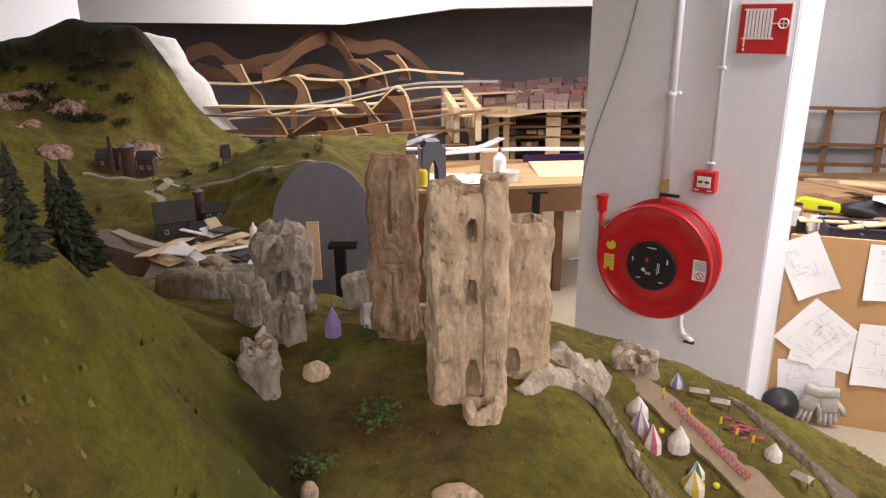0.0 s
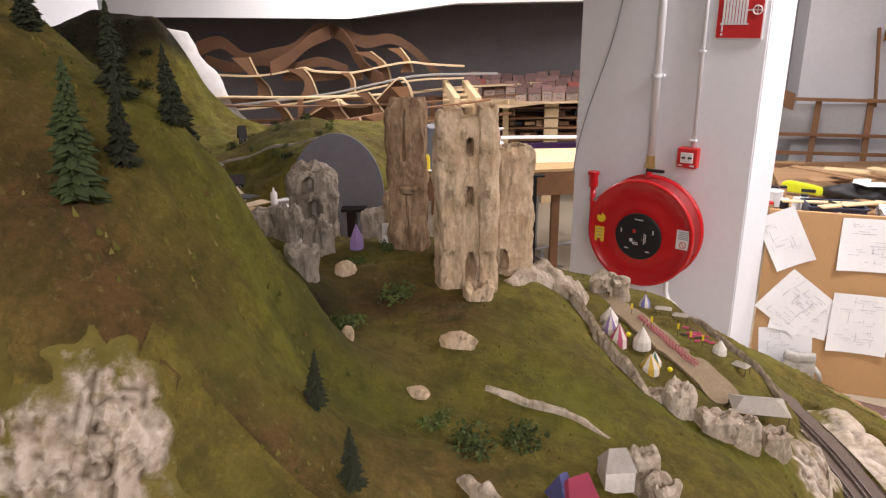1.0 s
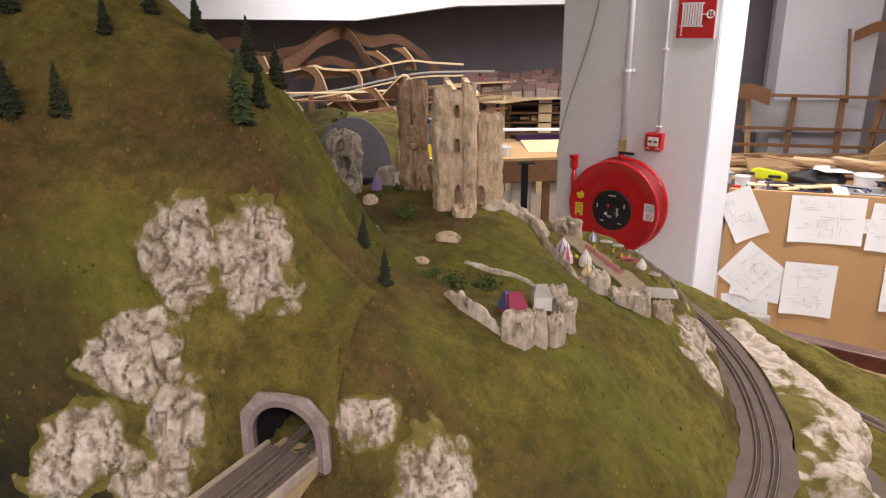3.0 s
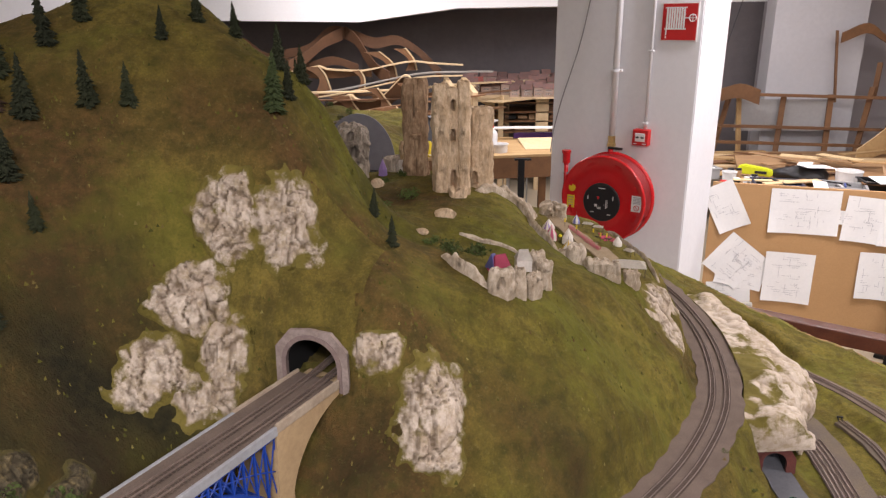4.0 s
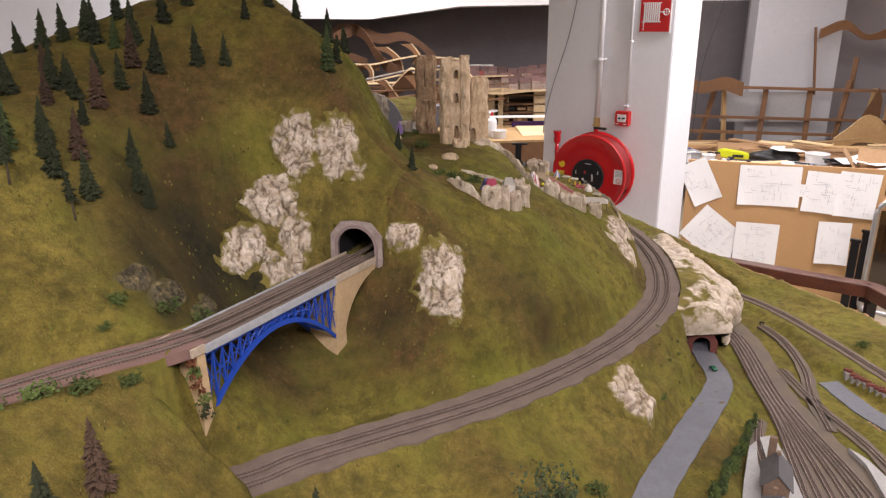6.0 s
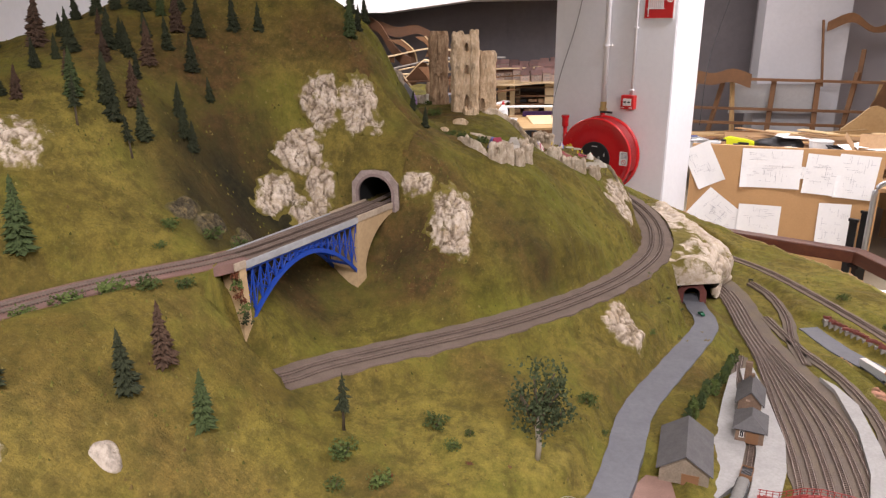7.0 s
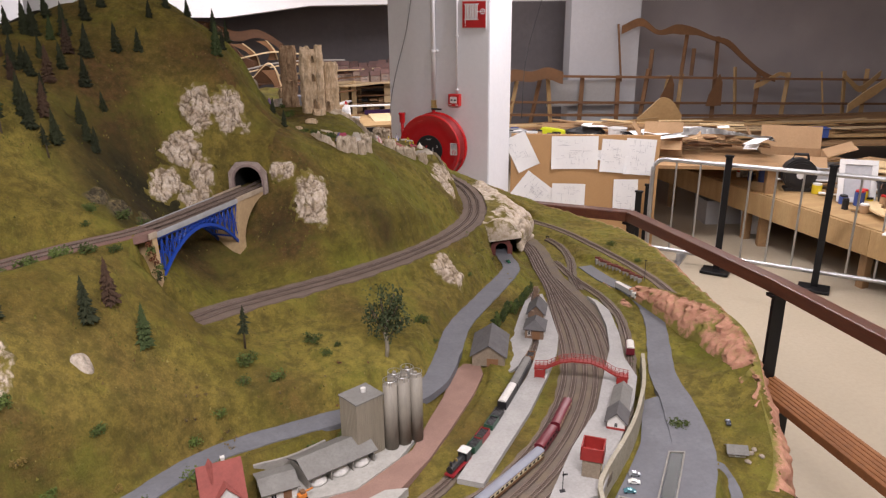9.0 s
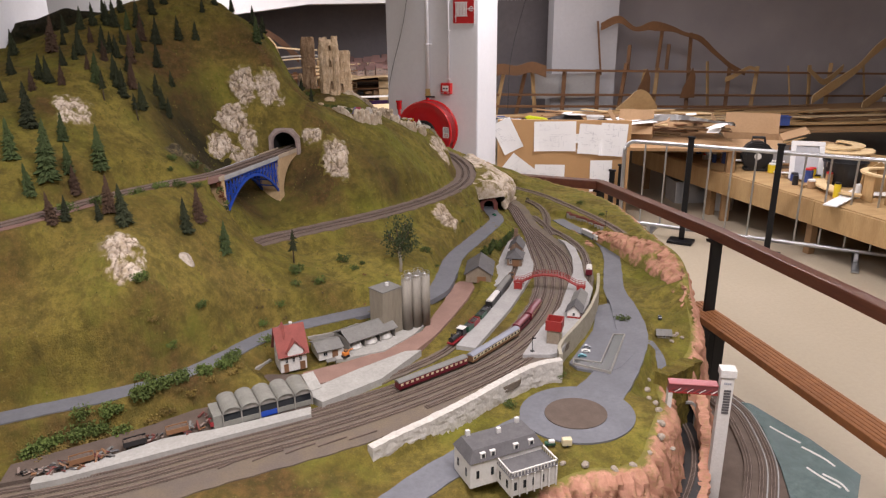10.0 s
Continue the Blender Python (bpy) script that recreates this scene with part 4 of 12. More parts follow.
def lay_track(L, lift, label, group):
    """A length of model track: two rails on sleepers."""
    t = thing("railway_track", label, "track", group=group)
    P = resample(L, 0.0065)
    d = np.gradient(P[:, :2], axis=0)
    d /= np.linalg.norm(d, axis=1)[:, None] + 1e-9
    C = P.copy()
    C[:, 2] += lift
    V, F = boxes_mesh(C, d, (0.0032, 0.0165, 0.0018))
    ob = new("sleeper_bed", raw("sleeper_bed", V, F, M["sleeper"]))
    ob.parent = t
    ob["kind"] = "stuff"
    R = resample(L, 0.012)
    for sgn in (-1, 1):
        Q = side_line(R, sgn * GAUGE / 2)
        k = len(Q)
        w, h = 0.0006, 0.0026
        A, B = side_line(Q, w), side_line(Q, -w)
        z0, z1 = lift + 0.0008, lift + 0.0008 + h
        V = np.vstack([A + [0, 0, z0], A + [0, 0, z1], B + [0, 0, z1], B + [0, 0, z0]])
        i = np.arange(k - 1)
        F = np.vstack([np.stack([i, i + 1, i + k + 1, i + k], 1), np.stack([i + k, i + k + 1, i + 2 * k + 1, i + 2 * k], 1), np.stack([i + 2 * k, i + 2 * k + 1, i + 3 * k + 1, i + 3 * k], 1)])
        r = new("rail", raw("rail", V, F, M["rail"]))
        r.parent = t
    return t


def cut(L, lo, hi):
    """The stretch of L between two fractions of its length."""
    s = np.concatenate([[0], np.cumsum(np.linalg.norm(np.diff(L, axis=0), axis=1))])
    s /= s[-1]
    return L[(s >= lo) & (s <= hi)]


# upper line
DECK_A, DECK_B = np.array([-0.462, -0.408]), np.array([-0.207, 0.060])
up_land = UPPER[(UPPER[:, 0] < -0.45)]
ribbon("upper_trackbed", up_land, -0.043, 0.043, M["red_ballast"], 0.003, "reddish ballast bed of the upper railway line", "trackbed", 0.002)
for o in (-0.0155, 0.0155):
    lay_track(side_line(UPPER[UPPER[:, 1] < 0.18], o), 0.0045, "double-track line on reddish ballast, crossing the blue bridge", "tracks of the upper line")
# lower line
ribbon("lower_trackbed", LOWER, -0.053, 0.053, M["ballast"], 0.003, "brown ballast bed of the lower railway line", "trackbed", 0.006)
for o in (-0.016, 0.016):
    lay_track(side_line(LOWER, o), 0.0045, "curved double-track line on brown ballast round the castle hill", "tracks of the lower line")
# station yard
yk = np.linspace(0, 1, len(YARD))
fan = 0.38 + 0.62 * smoothstep((0.15 - YARD[:, 1]) / 0.5)
ribbon("yard_ballast", YARD, -0.055 * fan - 0.0, 0.125 * fan + 0.03, M["yard"], 0.003, "brown ballast ground of the station yard", "trackbed", 0.004)
for o, lo, hi in ((-0.040, 0.0, 1.0), (-0.012, 0.0, 1.0), (0.018, 0.0, 1.0), (0.048, 0.05, 1.0), (0.078, 0.10, 0.95), (0.104, 0.2, 0.62)):
    lay_track(cut(side_line(YARD, o * fan), lo, hi), 0.0045, "curved station track on dark brown ballast", "station tracks")
GOODS = smooth_line([(0.80, 0.03, 0.848), (0.745, -0.1, 0.848), (0.70, -0.3, 0.848), (0.63, -0.47, 0.848), (0.545, -0.62, 0.848), (0.44, -0.785, 0.848), (0.34, -0.925, 0.848), (0.22, -1.06, 0.848), (0.10, -1.14, 0.848), (-0.15, -1.27, 0.848)])
EASTLOOP = smooth_line([(0.98, 0.3, 0.848), (0.985, 0.1, 0.848), (1.01, -0.1, 0.848), (1.0, -0.27, 0.848), (0.955, -0.43, 0.848), (0.90, -0.57, 0.848), (0.855, -0.66, 0.848)])
SPUR = smooth_line([(1.05, 0.60, 0.852), (1.07, 0.48, 0.850), (1.045, 0.3, 0.848), (0.99, 0.14, 0.848), (0.955, -0.02, 0.848)])
for nm, L in (("goods", GOODS), ("loop", EASTLOOP), ("spur", SPUR)):
    ribbon("siding_ballast", L, -0.018, 0.018, M["yard"], 0.0045, "brown ballast under a siding", "trackbed", 0.003)
    lay_track(L, 0.006, "single siding on brown ballast", "sidings")
ribbon("rear_ballast", REAR, -0.022, 0.022, M["ballast"], 0.003, "grey-brown ballast of the rear line", "trackbed", 0.002)
lay_track(REAR, 0.0045, "single line along the landscape's rear edge", "rear line")

# roads
ROADS = []
wr = np.interp(np.arange(len(ROAD_W)) / len(ROAD_W), [0, 0.15, 0.3, 0.5, 1], [0.03, 0.037, 0.038, 0.031, 0.031])
ribbon("road", ROAD_W, -wr, wr, M["road"], 0.0035, "smooth grey lane behind the station", "road", 0.002)
we = np.interp(np.arange(len(ROAD_E)) / len(ROAD_E), [0, 0.3, 0.5, 0.62, 0.85, 1], [0.03, 0.034, 0.04, 0.05, 0.06, 0.075])
ribbon("road_east", ROAD_E, -we, we, M["road"], 0.0035, "smooth blue-grey road to the roundabout", "road", 0.002)
ribbon("road_south", ROAD_S, -0.042, 0.042, M["road"], 0.0035, "smooth blue-grey road leaving the roundabout", "road", 0.002)


def disc(name, c, r, z, material, label, cat, h=0.004, squash=0.9, wob=0.0):
    bm = bmesh.new()
    out = []
    for k in range(56):
        a = k * math.tau / 56
        q = r * (1 + wob * math.sin(3 * a + 1) * math.sin(5 * a))
        out.append((c[0] + q * math.cos(a), c[1] + q * squash * math.sin(a)))
    prism(bm, out, z - 0.012, z + h)
    return solo(name, bm, material, label, cat, kind="structure")


disc("roundabout", (0.512, -1.40), 0.155, 0.80, M["road"], "blue-grey road of the roundabout", "road", 0.005)
M["earth"] = surface("brown_earth", (0.115, 0.085, 0.066), (0.09, 0.065, 0.05), (0.055, 0.042, 0.033), 30, 300, 0.95, bump=0.5, dist=0.001)
disc("roundabout_island", (0.507, -1.402), 0.084, 0.80, M["earth"], "round brown earth island of the roundabout", "island", 0.0075)


def plan_pad(name, outline, z, material, label, cat, h=0.006):
    bm = bmesh.new()
    prism(bm, outline, z - 0.012, z + h)
    return solo(name, bm, material, label, cat, kind="structure")


plan_pad("parking", [(0.865, -0.735), (0.93, -0.72), (0.96, -0.9), (0.86, -1.08), (0.74, -1.19), (0.68, -1.21), (0.61, -1.165), (0.60, -1.125), (0.685, -1.025), (0.765, -0.925)], 0.80, M["road"], "blue-grey paved car park beside the retaining wall", "pavement", 0.0045)


# stone portal of the upper tunnel, with its roof of turf
def arch_ring(bm, w, hgt, thick, deep, m, seg=14, z_low=-0.02):
    """A horseshoe arch ring: opening w wide and hgt high, thick round it, deep along y."""
    pin, pout = [], []
    r = w / 2
    for k in range(seg + 1):
        a = math.pi * k / seg
        pin.append((r * math.cos(a), hgt - r + r * math.sin(a)))
        pout.append(((r + thick) * math.cos(a), hgt - r + (r + thick) * math.sin(a)))
    pin = [(r, z_low)] + pin + [(-r, z_low)]
    pout = [(r + thick, z_low)] + pout + [(-r - thick, z_low)]
    rows = []
    for y in (0, deep):
        rows.append(([bm.verts.new(m @ Vector((x, y, z))) for x, z in pin], [bm.verts.new(m @ Vector((x, y, z))) for x, z in pout]))
    n = len(pin)
    (fi, fo), (bi, bo) = rows
    for k in range(n - 1):
        bm.faces.new((fi[k], fi[k + 1], fo[k + 1], fo[k]))
        bm.faces.new((bi[k + 1], bi[k], bo[k], bo[k + 1]))
        bm.faces.new((fo[k], fo[k + 1], bo[k + 1], bo[k]))
        bm.faces.new((fi[k + 1], fi[k], bi[k], bi[k + 1]))
    bmesh.ops.recalc_face_normals(bm, faces=bm.faces[:])


def tunnel(tun, w, hgt, face_mat, ring_mat, z, label, wing=0.02, head=0.02):
    c, d, half, floor, deep = tun
    ang = math.degrees(math.atan2(d[1], d[0])) - 90
    m = pose(c[0], c[1], z, 0, 0, ang)
    t = thing("tunnel_portal", label, "tunnel portal")
    bm = bmesh.new()
    arch_ring(bm, w, hgt, 0.008, 0.012, m @ Matrix.Translation((0, -0.006, 0)))
    part("arch_ring", bm, ring_mat, t, "")
    # face wall with the opening cut out
    bm = bmesh.new()
    r = w / 2 + 0.007
    up = [(r * math.cos(math.pi * k / 14), hgt - w / 2 + r * math.sin(math.pi * k / 14)) for k in range(15)]
    out = [(r, -0.03)] + up + [(-r, -0.03), (-r - wing, -0.03), (-r - wing * 0.8, hgt * 0.75), (-r * 0.7, hgt + head * 0.8), (0, hgt + head), (r * 0.7, hgt + head * 0.8), (r + wing * 0.8, hgt * 0.75), (r + wing, -0.03)]
    slab(bm, out, 0.008, m)
    bmesh.ops.triangulate(bm, faces=bm.faces[:])
    part("face_wall", bm, face_mat, t, "")
    # black tube and end panel: the bore's darkness is put into the colour
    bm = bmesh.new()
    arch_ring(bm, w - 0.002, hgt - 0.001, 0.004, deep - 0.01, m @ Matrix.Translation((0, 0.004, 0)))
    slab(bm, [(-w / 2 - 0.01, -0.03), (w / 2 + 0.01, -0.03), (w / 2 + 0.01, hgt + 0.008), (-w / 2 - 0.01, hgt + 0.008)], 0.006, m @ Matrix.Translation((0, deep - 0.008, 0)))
    part("lining", bm, M["void"], t, "black lining standing in for the unlit inside")
    return t


M["portal_stone"] = surface("portal_stone", (0.36, 0.29, 0.26), (0.27, 0.21, 0.185), (0.15, 0.115, 0.095), 30, 140, 0.9, bump=0.4)
M["portal_ring"] = surface("portal_ring", (0.27, 0.2, 0.18), (0.22, 0.165, 0.15), (0.14, 0.1, 0.09), 60, 200, 0.9, bump=0.4)
M["brick_red"] = surface("red_brick", (0.17, 0.05, 0.04), (0.12, 0.04, 0.032), (0.08, 0.03, 0.025), 40, 260, 0.9, bump=0.5)
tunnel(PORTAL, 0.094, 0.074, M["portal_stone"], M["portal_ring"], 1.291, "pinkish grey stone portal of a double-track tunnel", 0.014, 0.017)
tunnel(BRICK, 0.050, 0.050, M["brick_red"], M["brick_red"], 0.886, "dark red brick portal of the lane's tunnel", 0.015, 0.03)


def turf_roof(tun, low, name):
    c, d, half, floor, deep = tun
    n, V, col = 22, [], []
    side = np.array([d[1], -d[0]])
    for i in range(n + 1):
        for j in range(n + 1):
            p = c + d * (0.003 + (deep + 0.02) * i / n) + side * (half + 0.014) * (2 * j / n - 1)
            V.append((p[0], p[1], max(h1(p[0], p[1]) + 0.0025, low - max(0.0, abs((half + 0.014) * (2 * j / n - 1)) - 0.028) * 1.0)))
    F = [(i * (n + 1) + j, i * (n + 1) + j + 1, (i + 1) * (n + 1) + j + 1, (i + 1) * (n + 1) + j) for i in range(n) for j in range(n)]
    me = raw(name, V, F, M["grass"], True)
    at = me.color_attributes.new("tone", "FLOAT_COLOR", "POINT")
    at.data.foreach_set("color", np.tile([0.3, 0.35, 0.25, 1.0], (len(V), 1)).ravel())
    return tagged(new(name, me), "olive flocked turf over the tunnel mouth", "ground", kind="structure")


turf_roof(PORTAL, 1.381, "turf_over_tunnel")


# the blue arch bridge
def bridge():
    dv = DECK_B - DECK_A
    ln = float(np.hypot(*dv))
    m = pose(DECK_A[0], DECK_A[1], 0, 0, 0, math.degrees(math.atan2(dv[1], dv[0])))
    t = thing("railway_bridge", "blue steel arch railway bridge on sand-coloured piers", "bridge")
    zt = 1.2935
    bm = bmesh.new()
    box(bm, (ln / 2 - 0.012, 0, zt - 0.004), (ln + 0.02, 0.084, 0.008), 0, 0.0, m)
    part("deck", bm, M["ballast"], t, "")
    M["girder_grey"] = surface("girder_grey", (0.36, 0.37, 0.39), (0.3, 0.31, 0.33), (0.22, 0.2, 0.19), 20, 90, 0.6, bump=0.1)
    M["parapet_sand"] = surface("parapet_sand", (0.44, 0.36, 0.27), (0.38, 0.3, 0.22), (0.25, 0.2, 0.15), 30, 120, 0.85, bump=0.2)
    span = 0.378
    for sg in (-1, 1):
        bm = bmesh.new()
        box(bm, (span / 2, sg * 0.043, zt - 0.006), (span, 0.006, 0.015), 0, 0.001, m)
        part("edge_girder", bm, M["girder_grey"], t, "grey edge girder")
        for a, b in ((-0.03, 0.0), (span, ln)):
            bm = bmesh.new()
            box(bm, ((a + b) / 2, sg * 0.043, zt - 0.003), (b - a, 0.005, 0.016), 0, 0.001, m)
            part("parapet", bm, M["parapet_sand"], t)
        # arch rib and lattice
        def arch(x, th=0.0):
            u = (x / span - 0.5) * 2
            return 1.262 - th - 0.108 * u * u
        bm = bmesh.new()
        xs = np.linspace(0.0, span, 34)
        tube_pts = [(x, arch(x)) for x in xs]
        lo = [(x, arch(x) - 0.0105) for x in xs[::-1]]
        slab(bm, tube_pts + lo, 0.007, m @ Matrix.Translation((0, sg * 0.037, 0)))
        bmesh.ops.triangulate(bm, faces=bm.faces[:])
        part("arch_rib", bm, M["blue"], t, "blue arch rib")
        bm = bmesh.new()
        box(bm, (span / 2, sg * 0.037, 1.2795), (span, 0.006, 0.012), 0, 0, m)
        part("top_chord", bm, M["blue"], t, "blue top chord")
        bm = bmesh.new()
        n = 17
        for k in range(n + 1):
            x = span * k / n
            if arch(x) < 1.272:
                box(bm, (x, sg * 0.037, (arch(x) + 1.275) / 2), (0.003, 0.004, 1.275 - arch(x)), 0, 0, m)
            for x2 in (x + span / n,):
                if k < n and 1.274 - arch(x) > 0.012:
                    for za, zb in ((arch(x), 1.274), (1.274, arch(x2))):
                        cyl(bm, m @ Vector((x, sg * 0.037, za)), m @ Vector((x2, sg * 0.037, zb)), 0.0012, seg=5)
                    zm0, zm1 = (arch(x) + 1.274) / 2, (arch(x2) + 1.274) / 2
                    cyl(bm, m @ Vector((x, sg * 0.037, zm0)), m @ Vector((x2, sg * 0.037, zm1)), 0.0012, seg=5)
        ob = part("lattice", bm, M["blue"], t, "blue lattice bars")
        ob["kind"] = "stuff"
    bm = bmesh.new()
    for x in np.linspace(0.03, span - 0.03, 9):
        u = (x / span - 0.5) * 2
        z = 1.257 - 0.108 * u * u
        box(bm, (x, 0, z), (0.006, 0.07, 0.005), 0, 0, m)
    ob = part("cross_brace", bm, M["blue"], t, "blue cross braces")
    ob["kind"] = "stuff"
    # piers
    bm = bmesh.new()
    slab(bm, [(-0.018, 1.285), (0.0, 1.285), (0.003, 1.165), (0.008, 1.10), (-0.022, 1.10)], 0.086, m)
    part("pier", bm, M["sandstone"], t, "sand-coloured end pier")
    bm = bmesh.new()
    slab(bm, [(span + 0.0, 1.285), (span + 0.024, 1.285), (span + 0.030, 1.09), (span - 0.012, 1.09), (span - 0.006, 1.16)], 0.086, m)
    part("pier", bm, M["sandstone"], t, "sand-coloured middle pier")
    bm = bmesh.new()
    x0, x1 = span + 0.024, ln + 0.03
    curve = [(x0 + (x1 - x0) * (1 - math.cos(a)), 1.125 + 0.147 * math.sin(a)) for a in np.linspace(0, math.pi / 2, 14)]
    slab(bm, [(x0, 1.285)] + curve + [(x1, 1.285)], 0.084, m)
    bmesh.ops.triangulate(bm, faces=bm.faces[:])
    part("half_arch", bm, M["sandstone"], t, "sand-coloured half arch")
    return t


bridge()

# ---- rock faces and boulders ----
def face_frame(x, y, hf):
    e = 0.02
    hh = hf(np.array([x + e, x - e, x, x, x]), np.array([y, y, y + e, y - e, y]))
    gx, gy = (hh[0] - hh[1]) / (2 * e), (hh[2] - hh[3]) / (2 * e)
    n = Vector((-gx, -gy, 1)).normalized()
    s = Vector((0, 0, 1)).cross(n)
    s = s.normalized() if s.length > 0.05 else Vector((1, 0, 0))
    return Vector((x, y, hh[4])), n, s, n.cross(s)


def outcrop(x, y, wide, tall, lean=0.0, bulge=0.03, seed=0, material="rock", label="", cell=0.027, lift=0.0, flute=0.0, hf=height, group="", step=0.0028):
    """A carved rock face grown out of the slope: tilted facets with cracks between them; flute draws it out down the slope."""
    c, n, s, t = face_frame(x, y, hf)
    ca, sa = math.cos(math.radians(lean)), math.sin(math.radians(lean))
    s2, t2 = s * ca + t * sa, t * ca - s * sa
    NU, NV = min(76, max(26, int(wide / step))), min(96, max(26, int(tall / step)))
    off = Vector((seed * 3.17, seed * 1.31, seed * 0.77))
    pts = np.array([[c + s2 * ((i / NU - 0.5) * wide * 1.3) + t2 * ((j / NV - 0.5) * tall * 1.3) for i in range(NU + 1)] for j in range(NV + 1)])
    flat = pts.reshape(-1, 3)
    nn = np.array(n)
    for _ in range(7):
        f = hf(flat[:, 0], flat[:, 1]) - flat[:, 2]
        flat = flat + nn * (f * nn[2] * 0.9)[:, None].clip(-0.03, 0.03)
    V, moss = [], []
    k = 0
    tall_cell = cell * (1.7 + 2.5 * flute)
    for j in range(NV + 1):
        for i in range(NU + 1):
            q = Vector(flat[k])
            k += 1
            a_, b_ = (i / NU - 0.5) * wide * 1.3, (j / NV - 0.5) * tall * 1.3
            u, v = a_ / wide * 2, b_ / tall * 2
            r = (abs(u) ** 2.4 + abs(v) ** 2.4) ** (1 / 2.4)
            p = Vector((a_ / cell, b_ / tall_cell, 0)) + off
            w = p + 0.75 * noise.noise_vector(p * 0.7) + 0.22 * noise.noise_vector(p * 2.6)
            w.z = off.z
            d, near_ = noise.voronoi(w)
            crack = min(1.0, (d[1] - d[0]) * 4.5)
            tilt = noise.noise_vector(near_[0] * 5.1)
            facet = 0.80 + 0.40 * noise.noise(near_[0] * 3.7) + 0.75 * (w - near_[0]).dot(tilt) - 0.45 * d[0]
            w2 = w * 2.4 + off
            d2, near2 = noise.voronoi(w2)
            chip = min(1.0, (d2[1] - d2[0]) * 2.6)
            chipf = (w2 - near2[0]).dot(noise.noise_vector(near2[0] * 4.3))
            vein = min(1.0, abs(noise.noise(w * 1.25 + off)) * 5.0)
            vein2 = min(1.0, abs(noise.noise(w * 2.9 - off)) * 4.0)
            body = max(0.18, 0.30 + 0.75 * max(0.0, facet) * (0.45 + 0.55 * crack ** 0.6) + 0.16 * chipf * crack + 0.32 * noise.noise(q * 20 + off)) * (0.6 + 0.4 * vein) * (0.85 + 0.15 * vein2)
            edge = 1.04 - r + 0.42 * noise.noise(q * 15 + off) + 0.22 * noise.noise(q * 48 + off)
            fall = max(-0.35, min(1.0, edge * 1.8))
            amp = max(0, fall) ** 1.15 * bulge * 0.72 * body if fall > 0 else fall * 0.12
            V.append(q + n * (amp + lift - 0.004 * max(0.0, 1 - max(0.0, edge) * 6)))
            rim = max(0.0, min(1.0, 1.05 - edge * 2.3))
            patch = max(0.0, noise.noise(q * 22 + off * 1.3) - 0.24) * 2.0
            moss.append((min(1.0, rim + patch * 0.8 + 0.22 * (1 - crack)), max(0.0, 1 - crack * 2.2) * 0.8 + max(0.0, 1 - vein * 1.9) * 0.7 + 0.4 * max(0.0, 1 - vein2 * 2.0) + 0.55 * max(0.0, 1 - chip * 3.0) * (0.4 + noise.noise(q * 30)), 0, 1))
    F = []
    for j in range(NV):
        for i in range(NU):
            a, b = j * (NU + 1) + i, j * (NU + 1) + i + 1
            c2, d3 = b + NU + 1, a + NU + 1
            F += [(a, b, c2), (a, c2, d3)] if (i * 7 + j * 3) % 2 else [(a, b, d3), (b, c2, d3)]
    # leave off what lies under the turf
    keepv = [(V[i] - Vector(flat[i])).dot(n) > -0.007 for i in range(len(V))]
    F = [f for f in F if any(keepv[i] for i in f)]
    used = sorted({i for f in F for i in f})
    mp = {o: k for k, o in enumerate(used)}
    me = raw("rock_face", [V[i] for i in used], [[mp[i] for i in f] for f in F], M[material], False)
    at = me.color_attributes.new("moss", "FLOAT_COLOR", "POINT")
    at.data.foreach_set("color", np.clip(np.array([moss[i] for i in used]), 0, 1).ravel())
    return tagged(new("crag", me), label, "rock", group)


WHITE = "rugged pale plaster rock face set in the grassy slope"
for a in [(-0.370, 0.168, 0.115, 0.185, 4, 0.036, 21), (-0.268, 0.178, 0.13, 0.19, -18, 0.036, 2), (-0.415, 0.095, 0.155, 0.145, 10, 0.036, 3), (-0.362, 0.052, 0.095, 0.19, -6, 0.034, 14), (-0.468, 0.020, 0.125, 0.135, 8, 0.032, 4), (-0.40, 0.008, 0.105, 0.095, 0, 0.028, 15),
          (-0.105, 0.042, 0.105, 0.075, 10, 0.022, 5), (-0.002, -0.018, 0.125, 0.205, -12, 0.032, 6), (-0.645, -1.015, 0.12, 0.195, -8, 0.030, 9), (-0.888, -0.388, 0.125, 0.16, -25, 0.028, 10)]:
    outcrop(*a[:7], "rock", WHITE)
outcrop(-0.505, -0.893, 0.045, 0.06, -10, 0.008, 11, "grey_stone", "small pale stone showing through the turf", cell=0.03)
for a in [(0.555, 0.605, 0.105, 0.20, -16, 0.026, 7), (0.585, 0.69, 0.07, 0.12, -10, 0.020, 17)]:
    outcrop(*a, "rock", "tall pale cliff beside the lower line", cell=0.026, flute=0.5)
outcrop(0.452, -0.062, 0.145, 0.15, 0, 0.038, 8, "rock", "pale rock face below the lower line's bend", cell=0.034)
# dark scrub colour, with the gully's shade mixed into it as well
M["dark_rock"] = make_rock("dark_rock", (0.11, 0.09, 0.055), (0.07, 0.058, 0.035), (0.025, 0.02, 0.012), ((0.06, 0.05, 0.02), (0.1, 0.085, 0.026)))
for a in [(-0.60, -0.285, 0.10, 0.06, 0, 0.016, 51), (-0.545, -0.25, 0.11, 0.07, 0, 0.018, 52), (-0.50, -0.20, 0.09, 0.06, 0, 0.016, 53)]:
    outcrop(*a, "dark_rock", "dark scrubby rock in the gully behind the bridge", cell=0.018)
outcrop(1.08, -0.16, 0.05, 0.06, 12, 0.03, 38, "red_rock_face", "low reddish rock between the track and the road", cell=0.03)
